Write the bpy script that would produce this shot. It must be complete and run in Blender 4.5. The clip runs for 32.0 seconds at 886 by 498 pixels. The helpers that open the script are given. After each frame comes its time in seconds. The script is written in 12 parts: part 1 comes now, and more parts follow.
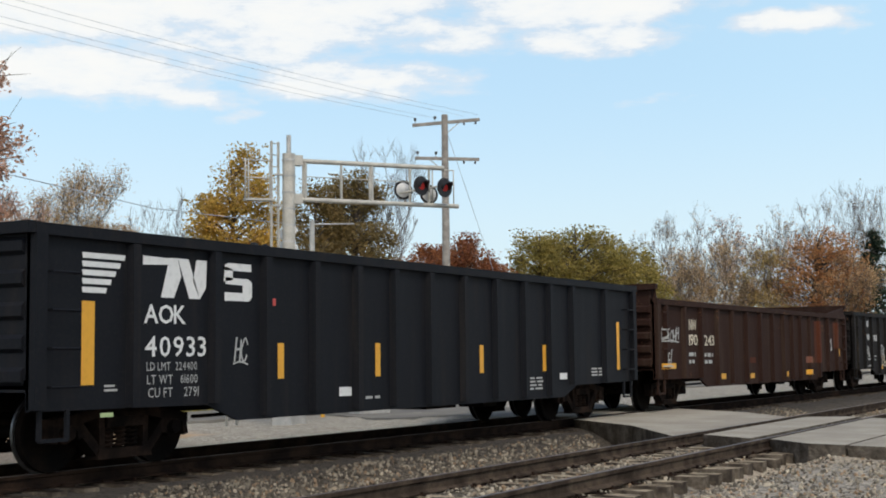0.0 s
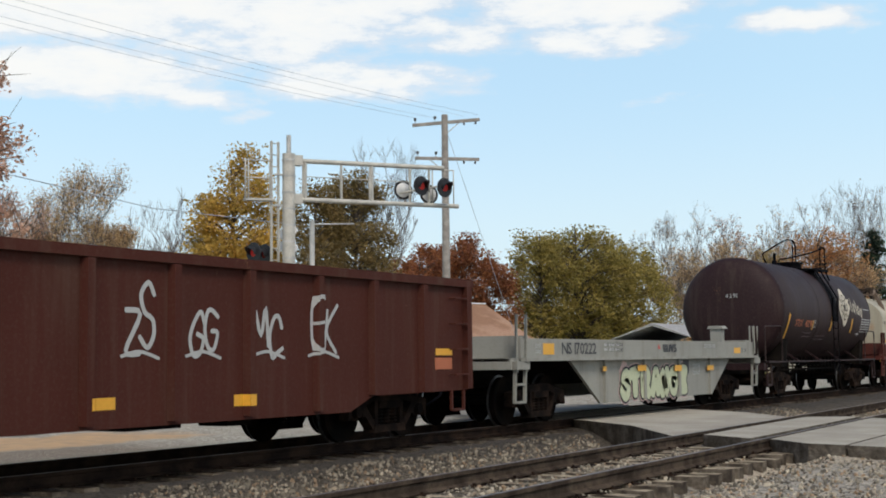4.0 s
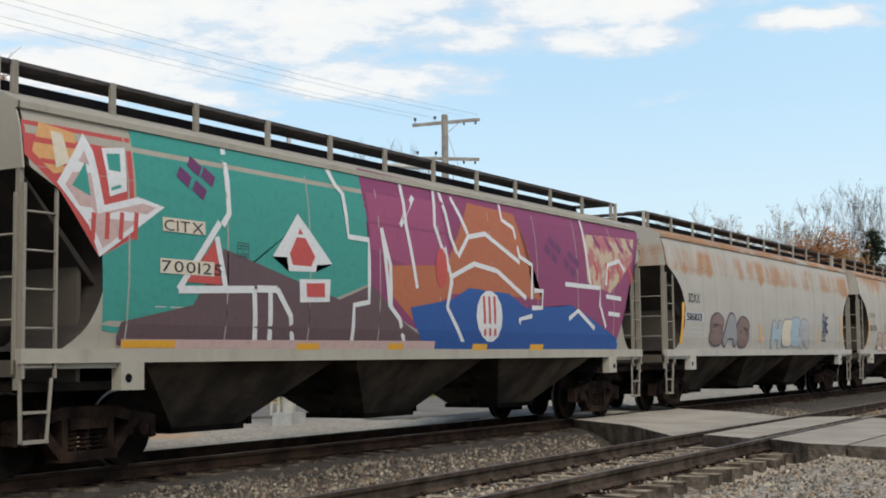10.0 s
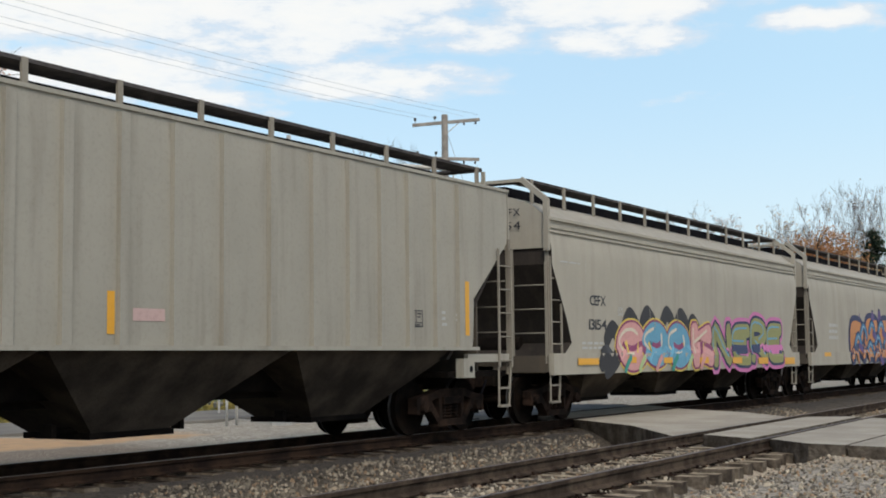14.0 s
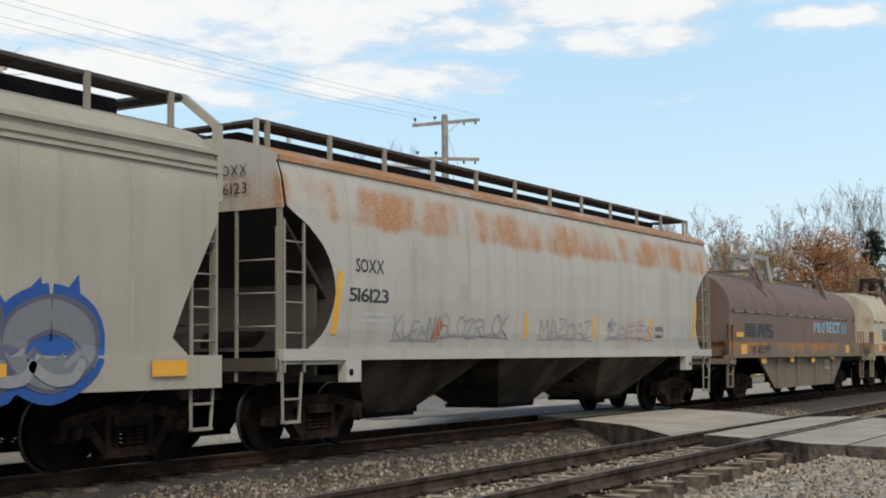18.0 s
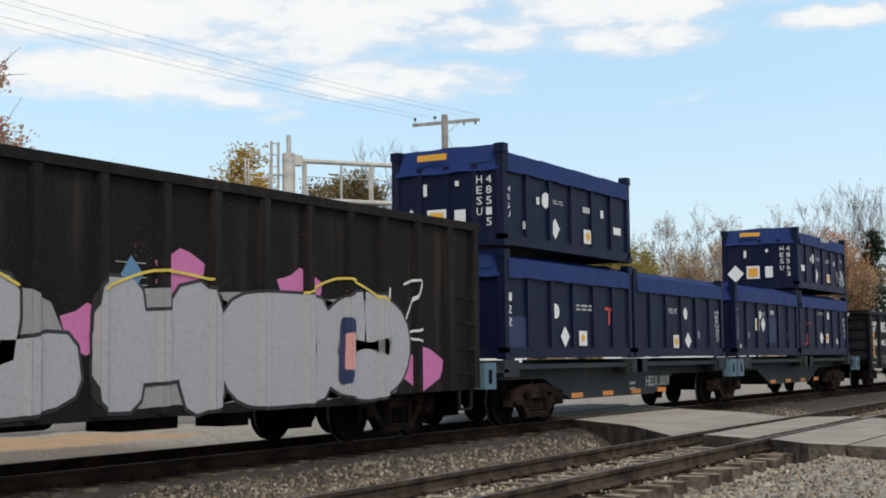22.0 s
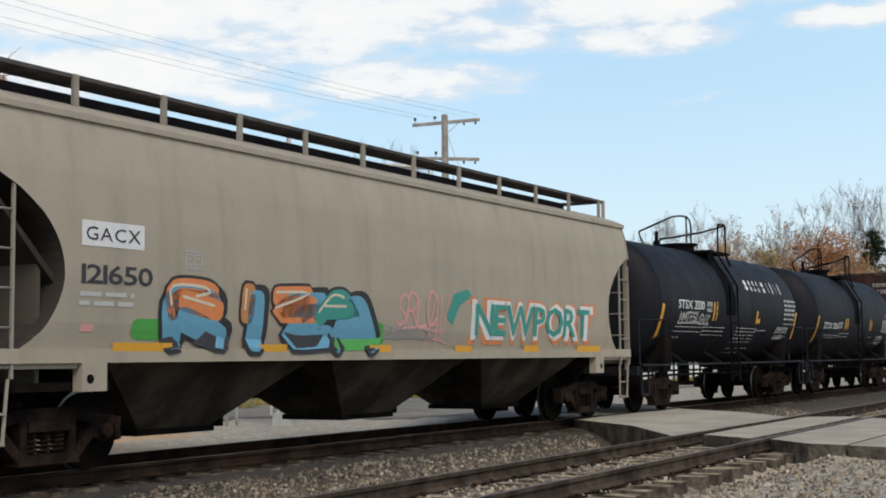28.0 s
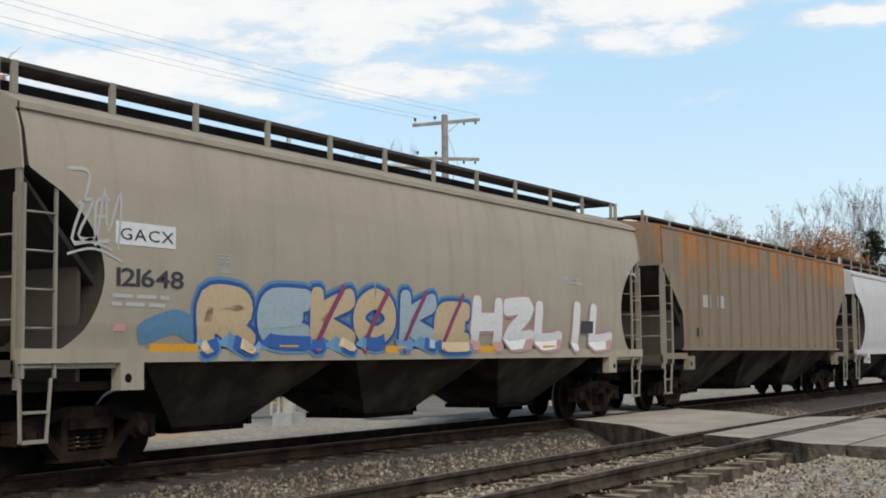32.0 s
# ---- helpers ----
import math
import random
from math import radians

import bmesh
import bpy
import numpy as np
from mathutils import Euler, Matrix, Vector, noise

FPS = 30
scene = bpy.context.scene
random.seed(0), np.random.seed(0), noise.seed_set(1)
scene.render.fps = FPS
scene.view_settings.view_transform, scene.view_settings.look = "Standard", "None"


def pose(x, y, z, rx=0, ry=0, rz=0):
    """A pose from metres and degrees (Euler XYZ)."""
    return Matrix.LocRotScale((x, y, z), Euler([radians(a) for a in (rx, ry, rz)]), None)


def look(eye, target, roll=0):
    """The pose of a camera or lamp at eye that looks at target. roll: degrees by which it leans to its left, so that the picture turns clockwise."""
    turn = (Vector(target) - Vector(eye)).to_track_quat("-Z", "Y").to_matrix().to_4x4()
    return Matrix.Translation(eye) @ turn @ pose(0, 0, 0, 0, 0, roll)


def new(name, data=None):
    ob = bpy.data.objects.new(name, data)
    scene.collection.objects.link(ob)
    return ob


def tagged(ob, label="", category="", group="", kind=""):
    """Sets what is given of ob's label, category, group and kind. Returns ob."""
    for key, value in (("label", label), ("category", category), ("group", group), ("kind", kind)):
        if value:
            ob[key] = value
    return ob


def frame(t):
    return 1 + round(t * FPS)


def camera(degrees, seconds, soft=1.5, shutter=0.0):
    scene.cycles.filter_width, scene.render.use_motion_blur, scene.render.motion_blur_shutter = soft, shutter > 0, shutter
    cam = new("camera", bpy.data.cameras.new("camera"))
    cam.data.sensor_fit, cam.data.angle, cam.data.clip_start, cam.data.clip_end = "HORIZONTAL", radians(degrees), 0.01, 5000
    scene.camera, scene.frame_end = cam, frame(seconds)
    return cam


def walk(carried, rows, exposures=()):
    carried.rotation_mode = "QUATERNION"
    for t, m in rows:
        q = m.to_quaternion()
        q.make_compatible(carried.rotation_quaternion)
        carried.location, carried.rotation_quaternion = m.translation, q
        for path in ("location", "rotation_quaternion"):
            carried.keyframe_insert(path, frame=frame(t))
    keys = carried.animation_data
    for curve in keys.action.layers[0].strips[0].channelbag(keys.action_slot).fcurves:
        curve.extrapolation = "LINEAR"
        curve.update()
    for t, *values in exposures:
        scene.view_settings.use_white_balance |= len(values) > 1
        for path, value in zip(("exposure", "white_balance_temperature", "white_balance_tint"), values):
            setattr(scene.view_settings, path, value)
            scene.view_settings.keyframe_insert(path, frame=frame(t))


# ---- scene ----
# Camera: stands still beside the line, 1.26 m above the rails.
# World: x along the main track, y across it (the camera is on the minus side), z = 0 at the top of the rails.
EYE = Vector((0.0, -12.571, 1.263))
YAW, PITCH, ROLL = radians(59.604), radians(4.724), -0.637
AIM = Vector((math.sin(YAW) * math.cos(PITCH), math.cos(YAW) * math.cos(PITCH), math.sin(PITCH)))
cam = camera(36.9, 32.0, soft=1.85)
VIEW = look(EYE, EYE + AIM, ROLL)
walk(cam, [(0.0, VIEW), (32.0, VIEW)], exposures=[(0.0, 0.0, 6480, 8), (32.0, 0.0, 6480, 8)])


def rolled(t):
    """Metres that the train has gone at t seconds, counted from 16 s."""
    d = t - 16.0
    return 15.73 * d + 0.0175 * d * d / 2


# Light: sunlight through thin cloud, from high up along the train.
SUN_AZ, SUN_EL = radians(225.0), radians(47.0)   # azimuth clockwise from +y
world = bpy.data.worlds.new("sky")
scene.world = world
world.use_nodes = True
wn = world.node_tree
wn.nodes.clear()
w_out = wn.nodes.new("ShaderNodeOutputWorld")
w_bg = wn.nodes.new("ShaderNodeBackground")
w_sky = wn.nodes.new("ShaderNodeTexSky")
w_sky.sky_type, w_sky.sun_disc = "NISHITA", False
w_sky.sun_elevation, w_sky.sun_rotation = SUN_EL, SUN_AZ
w_sky.altitude, w_sky.air_density, w_sky.dust_density, w_sky.ozone_density = 200, 1.0, 2.2, 1.0
w_bg.inputs["Strength"].default_value = 0.15
wn.links.new(w_sky.outputs[0], w_bg.inputs[0])
wn.links.new(w_bg.outputs[0], w_out.inputs[0])
sun = new("sun", bpy.data.lights.new("sun", "SUN"))
sun.data.energy, sun.data.angle, sun.data.color = 1.6, radians(16), (1.0, 0.92, 0.80)
sun_dir = Vector((math.sin(SUN_AZ) * math.cos(SUN_EL), math.cos(SUN_AZ) * math.cos(SUN_EL), math.sin(SUN_EL)))
sun.matrix_world = look(sun_dir * 100, (0, 0, 0))


# ---- mesh helper ----
class Geo:
    """Collects vertices and faces of one mesh."""

    def __init__(self):
        self.v, self.f, self.s = [], [], []

    def add(self, verts, faces, smooth=False):
        n = len(self.v)
        self.v += [tuple(p) for p in verts]
        self.f += [tuple(n + i for i in f) for f in faces]
        self.s += [smooth] * len(faces)
        return self

    def box(self, x0, x1, y0, y1, z0, z1):
        return self.add([(x, y, z) for x in (x0, x1) for y in (y0, y1) for z in (z0, z1)],
                        [(0, 1, 3, 2), (4, 6, 7, 5), (0, 4, 5, 1), (2, 3, 7, 6), (0, 2, 6, 4), (1, 5, 7, 3)])

    def beam(self, a, b, w, h):
        """A bar of section w x h from a to b."""
        a, b = Vector(a), Vector(b)
        d = (b - a).normalized()
        side = d.cross(Vector((0, 0, 1)))
        if side.length < 0.05:
            side = d.cross(Vector((0, 1, 0)))
        side.normalize()
        up = side.cross(d)
        c = [side * (sx * w / 2) + up * (sz * h / 2) for sx, sz in ((-1, -1), (1, -1), (1, 1), (-1, 1))]
        return self.add([a + k for k in c] + [b + k for k in c],
                        [(3, 2, 1, 0), (4, 5, 6, 7), (0, 1, 5, 4), (1, 2, 6, 5), (2, 3, 7, 6), (3, 0, 4, 7)])

    def tube(self, pts, r, seg=6, r1=None):
        """A round bar along pts."""
        pts = [Vector(p) for p in pts]
        rings = []
        for i, p in enumerate(pts):
            d = (pts[min(i + 1, len(pts) - 1)] - pts[max(i - 1, 0)]).normalized()
            a = d.cross(Vector((0, 0, 1)))
            if a.length < 0.05:
                a = d.cross(Vector((0, 1, 0)))
            a.normalize()
            b = d.cross(a)
            k = r if r1 is None else r + (r1 - r) * i / (len(pts) - 1)
            rings += [p + (a * math.cos(t) + b * math.sin(t)) * k for t in (2 * math.pi * j / seg for j in range(seg))]
        faces = []
        for i in range(len(pts) - 1):
            faces += [(i * seg + j, i * seg + (j + 1) % seg, (i + 1) * seg + (j + 1) % seg, (i + 1) * seg + j) for j in range(seg)]
        m = (len(pts) - 1) * seg
        self.add(rings, faces, True)
        n = len(self.v) - len(rings)
        self.f += [tuple(n + j for j in range(seg))[::-1], tuple(n + m + j for j in range(seg))]
        self.s += [False, False]
        return self

    def prism(self, prof, a, b, axis=0, smooth=False):
        """A closed outline in the two other axes, drawn out along one axis from a to b."""
        n = len(prof)

        def at(p, k):
            return {0: (k, p[0], p[1]), 1: (p[0], k, p[1]), 2: (p[0], p[1], k)}[axis]
        self.add([at(p, a) for p in prof] + [at(p, b) for p in prof],
                 [(i, (i + 1) % n, n + (i + 1) % n, n + i) for i in range(n)], smooth)
        m = len(self.v) - 2 * n
        self.f += [tuple(m + i for i in range(n))[::-1], tuple(m + n + i for i in range(n))]
        self.s += [False, False]
        return self

    def lathe(self, prof, seg=20, axis=1, c=(0, 0, 0)):
        """Turns (radius, along) round an axis."""
        rows = []
        for r, k in prof:
            for j in range(seg):
                t = 2 * math.pi * j / seg
                p, q = r * math.cos(t), r * math.sin(t)
                rows.append({0: (k + c[0], p + c[1], q + c[2]), 1: (p + c[0], k + c[1], q + c[2]), 2: (p + c[0], q + c[1], k + c[2])}[axis])
        self.add(rows, [(i * seg + j, i * seg + (j + 1) % seg, (i + 1) * seg + (j + 1) % seg, (i + 1) * seg + j)
                        for i in range(len(prof) - 1) for j in range(seg)], True)
        return self

    def mesh(self, name, mat):
        me = bpy.data.meshes.new(name)
        me.from_pydata(self.v, [], self.f)
        me.polygons.foreach_set("use_smooth", self.s)
        bm = bmesh.new()
        bm.from_mesh(me)
        bmesh.ops.recalc_face_normals(bm, faces=bm.faces)
        if any(self.s):
            for e in bm.edges:
                if len(e.link_faces) == 2 and e.calc_face_angle(0.0) > 0.9:
                    e.smooth = False
        bm.to_mesh(me)
        bm.free()
        if mat:
            me.materials.append(mat)
        return me


DX = [0.0]      # how far the paint that is being laid on a car is moved along it


def part(name, geo, material, parent=None, label="", at=None):
    """Links a Geo (or a ready mesh) as one mesh object under a thing or a part."""
    me = geo if isinstance(geo, bpy.types.Mesh) else geo.mesh(name, material)
    ob = new(name, me)
    if parent:
        ob.parent = parent
    if at is not None:
        ob.matrix_basis = at
    elif DX[0]:
        ob.matrix_basis = Matrix.Translation((DX[0], 0, 0))
    return tagged(ob, label)


def thing(name, m, label, category, group="", kind=""):
    ob = new(name)
    ob.empty_display_size = 0.2
    ob.matrix_basis = m
    return tagged(ob, label, category, group, kind)


# ---- materials ----
def nodes_of(name):
    m = bpy.data.materials.new(name)
    m.use_nodes = True
    t = m.node_tree
    return m, t, t.nodes["Principled BSDF"]


def nd(t, kind, **inputs):
    n = t.nodes.new("ShaderNode" + kind)
    for k, v in inputs.items():
        n.inputs[k.replace("_", " ")].default_value = v
    return n


def mixed(t, fac, a, b):
    """Colour mix; a and b are colours or sockets."""
    n = t.nodes.new("ShaderNodeMix")
    n.data_type = "RGBA"
    for sock, v in ((0, fac), (6, a), (7, b)):
        if isinstance(v, bpy.types.NodeSocket):
            t.links.new(v, n.inputs[sock])
        else:
            n.inputs[sock].default_value = v if sock == 0 else (*v[:3], 1)
    return n.outputs[2]


def math_node(t, op, a, b=0.0, clamp=False):
    n = t.nodes.new("ShaderNodeMath")
    n.operation, n.use_clamp = op, clamp
    for i, v in enumerate((a, b)):
        if isinstance(v, bpy.types.NodeSocket):
            t.links.new(v, n.inputs[i])
        else:
            n.inputs[i].default_value = v
    return n.outputs[0]


def ramp(t, sock, lo, hi):
    """Zero below lo, one above hi."""
    n = t.nodes.new("ShaderNodeMapRange")
    n.interpolation_type = "SMOOTHSTEP"
    t.links.new(sock, n.inputs[0])
    n.inputs[1].default_value, n.inputs[2].default_value = lo, hi
    return n.outputs[0]


def place(t, scale=(1, 1, 1), shuffle=True):
    """Object coordinates, scaled, moved by the thing's own random number."""
    c = t.nodes.new("ShaderNodeTexCoord")
    m = t.nodes.new("ShaderNodeMapping")
    m.inputs["Scale"].default_value = scale
    t.links.new(c.outputs["Object"], m.inputs["Vector"])
    if not shuffle:
        return m.outputs[0]
    o = t.nodes.new("ShaderNodeObjectInfo")
    v = t.nodes.new("ShaderNodeVectorMath")
    v.operation = "MULTIPLY_ADD"
    t.links.new(o.outputs["Random"], v.inputs[0])
    v.inputs[1].default_value = (37, 11, 19)
    t.links.new(m.outputs[0], v.inputs[2])
    return v.outputs[0]


def grain(t, vec, scale, detail=4.0, rough=0.55):
    n = nd(t, "TexNoise", Scale=scale, Detail=detail, Roughness=rough)
    t.links.new(vec, n.inputs["Vector"])
    return n.outputs[0]


def bumped(t, bsdf, sock, strength, distance):
    b = nd(t, "Bump", Strength=strength, Distance=distance)
    t.links.new(sock, b.inputs["Height"])
    t.links.new(b.outputs[0], bsdf.inputs["Normal"])


def surface(name, a, b, scale=3.0, rough=0.8, metal=0.0, fine=40.0, bump=0.3, depth=0.01, spread=(0.35, 0.7), shuffle=True):
    """A plain mottled material from colour a to colour b with fine grain."""
    m, t, s = nodes_of(name)
    vec = place(t, shuffle=shuffle)
    big, small = grain(t, vec, scale), grain(t, vec, fine, 3)
    c = mixed(t, ramp(t, big, *spread), a, b)
    c = mixed(t, math_node(t, "MULTIPLY", ramp(t, small, 0.4, 0.75), 0.35), c, [0.5 * x for x in a])
    t.links.new(c, s.inputs["Base Color"])
    s.inputs["Roughness"].default_value, s.inputs["Metallic"].default_value = rough, metal
    if rough > 0.74 and not metal:
        s.inputs["Specular IOR Level"].default_value = 0.03
    if bump:
        bumped(t, s, small, bump, depth)
    return m


RUST, DIRT = (0.27, 0.115, 0.045), (0.12, 0.095, 0.07)


def car_paint(name, col, rust=0.0, dirt=0.35, rough=0.5, rust_from=None, streak=(1.6, 1.6, 0.12), pale=None, gloss=0.14):
    """Weathered car paint: run-down streaks of dirt, rust patches; rust_from = (z0, z1) lets rust creep down from a seam."""
    m, t, s = nodes_of(name)
    s.inputs["Specular IOR Level"].default_value = gloss
    vec, run = place(t), place(t, streak)
    big, runs, small = grain(t, vec, 0.9), grain(t, run, 2.2, 5), grain(t, vec, 22, 4)
    c = mixed(t, math_node(t, "MULTIPLY", ramp(t, big, 0.35, 0.7), 0.35), col, [0.78 * x for x in col])
    if pale:
        c = mixed(t, math_node(t, "MULTIPLY", ramp(t, runs, 0.42, 0.6), 0.9), c, pale)
    c = mixed(t, math_node(t, "MULTIPLY", ramp(t, runs, 0.47, 0.78), dirt), c, DIRT)
    c = mixed(t, math_node(t, "MULTIPLY", ramp(t, small, 0.45, 0.8), dirt * 0.5), c, DIRT)
    if rust > 0:
        spots = ramp(t, math_node(t, "ADD", math_node(t, "MULTIPLY", big, 0.6), math_node(t, "MULTIPLY", small, 0.4)), 0.72 - 0.22 * rust, 0.82 - 0.22 * rust)
        c = mixed(t, math_node(t, "MULTIPLY", spots, 0.9), c, RUST)
    if rust_from:
        co = t.nodes.new("ShaderNodeTexCoord")
        sep = t.nodes.new("ShaderNodeSeparateXYZ")
        t.links.new(co.outputs["Object"], sep.inputs[0])
        high = ramp(t, sep.outputs[2], rust_from[0], rust_from[1])
        drip, broad = grain(t, place(t, (1.5, 1.5, 0.2)), 1.6, 5), grain(t, place(t, (0.8, 0.8, 0.5)), 1.15, 3)
        reach = math_node(t, "ADD", math_node(t, "ADD", math_node(t, "MULTIPLY", broad, 0.95), math_node(t, "MULTIPLY", drip, 0.42)), math_node(t, "MULTIPLY", high, 0.5))
        reach = ramp(t, math_node(t, "ADD", reach, math_node(t, "MULTIPLY", small, 0.12)), rust_from[2] + 0.1, rust_from[2] + 0.36)
        if len(rust_from) > 3:
            reach = math_node(t, "MULTIPLY", reach, ramp(t, sep.outputs[2], rust_from[3] + 0.1, rust_from[3] - 0.15))
        tint = mixed(t, ramp(t, small, 0.35, 0.65), (0.46, 0.215, 0.075), (0.32, 0.135, 0.045))
        c = mixed(t, math_node(t, "MULTIPLY", math_node(t, "MULTIPLY", reach, ramp(t, high, 0.0, 0.25)), 0.82), c, tint)
    t.links.new(c, s.inputs["Base Color"])
    r = math_node(t, "ADD", math_node(t, "MULTIPLY", runs, 0.3), rough - 0.12, True)
    t.links.new(r, s.inputs["Roughness"])
    bumped(t, s, grain(t, vec, 2.2, 3), 0.25, 0.03)
    return m


def flat_paint(name, col, rough=0.6, wear=0.25):
    """Stencil and sign paint, a little worn."""
    m, t, s = nodes_of(name)
    n = grain(t, place(t), 14, 4)
    t.links.new(mixed(t, math_node(t, "MULTIPLY", ramp(t, n, 0.45, 0.75), wear), col, [0.45 * x for x in col]), s.inputs["Base Color"])
    s.inputs["Roughness"].default_value = rough
    return m


def glowing(name, col, power):
    m, t, s = nodes_of(name)
    s.inputs["Base Color"].default_value = (*col, 1)
    s.inputs["Emission Color"].default_value = (*col, 1)
    s.inputs["Emission Strength"].default_value = power
    return m


M_STEEL = surface("worn_rail_steel", (0.13, 0.105, 0.09), (0.22, 0.19, 0.17), 2, 0.5, 0.6, bump=0.1)
M_RAIL = surface("rusty_rail", (0.016, 0.011, 0.009), (0.04, 0.025, 0.017), 3, 0.9)
M_RAILD = surface("dusty_siding_rail", (0.035, 0.026, 0.02), (0.10, 0.075, 0.055), 3, 0.9)
M_TIEP = surface("pale_weathered_tie_wood", (0.16, 0.125, 0.085), (0.46, 0.38, 0.265), 4, 0.9, fine=18)
# main track ties: oil and the shade under the train in one colour
M_TIED = surface("oily_shaded_tie_wood", (0.016, 0.012, 0.010), (0.05, 0.038, 0.028), 4, 0.9, fine=18)
# wood for tie sides, with the shade on pale ties' ends in it
M_TIE = surface("weathered_shaded_tie_wood", (0.05, 0.04, 0.032), (0.20, 0.165, 0.125), 4, 0.9, fine=18)
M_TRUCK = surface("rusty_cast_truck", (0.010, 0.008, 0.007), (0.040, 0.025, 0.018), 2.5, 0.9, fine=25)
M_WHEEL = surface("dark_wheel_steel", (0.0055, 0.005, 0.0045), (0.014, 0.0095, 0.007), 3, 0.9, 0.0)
M_TREAD = surface("bright_wheel_tread", (0.16, 0.155, 0.15), (0.30, 0.30, 0.30), 3, 0.42, 1.0, bump=0)
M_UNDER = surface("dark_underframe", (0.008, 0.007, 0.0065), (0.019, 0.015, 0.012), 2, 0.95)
M_BLACK = surface("flat_black_steel", (0.006, 0.006, 0.008), (0.013, 0.012, 0.013), 2, 0.76)
M_GRATE = surface("dark_roof_grating", (0.06, 0.055, 0.055), (0.10, 0.09, 0.085), 4, 0.8)
M_WHITE = flat_paint("white_stencil", (0.72, 0.72, 0.70))
M_DIM = flat_paint("faded_stencil", (0.42, 0.42, 0.40))
M_INK = flat_paint("black_stencil", (0.03, 0.03, 0.035))
M_YEL = flat_paint("yellow_reflector", (0.72, 0.36, 0.03), 0.5, 0.15)
M_ORANGE = flat_paint("orange_mark", (0.62, 0.22, 0.03), 0.5)
M_RED = flat_paint("red_mark", (0.55, 0.05, 0.03), 0.5)
M_GALV = surface("galvanised_steel", (0.42, 0.42, 0.40), (0.58, 0.57, 0.54), 3, 0.55, 0.25)


# ---- letters of the plain built-in face, made once and put together later ----
GLYPHS = {}


def make_glyphs(chars, bold):
    for ch in chars:
        cu = bpy.data.curves.new("letter", "FONT")
        cu.body, cu.size, cu.resolution_u, cu.offset = ch, 1 / 0.72, 2, bold
        tmp = new("letter", cu)
        bpy.context.view_layer.update()
        me = bpy.data.meshes.new_from_object(tmp.evaluated_get(bpy.context.evaluated_depsgraph_get()))
        co = np.empty(len(me.vertices) * 3)
        me.vertices.foreach_get("co", co)
        GLYPHS[ch, bold] = (co.reshape(-1, 3)[:, :2], [tuple(p.vertices) for p in me.polygons])
        bpy.data.objects.remove(tmp)
        bpy.data.curves.remove(cu)
        bpy.data.meshes.remove(me)


make_glyphs("ABCDEFGHIJKLMNOPQRSTUVWXYZ0123456789", 0.0)
make_glyphs("0123456789", 0.01)
make_glyphs("ABCDEFGHIJKLMNOPQRSTUVWXYZ0123456789", 0.02)
for heavy in (0.1, 0.065, 0.025):
    make_glyphs("NEWPORT", heavy)
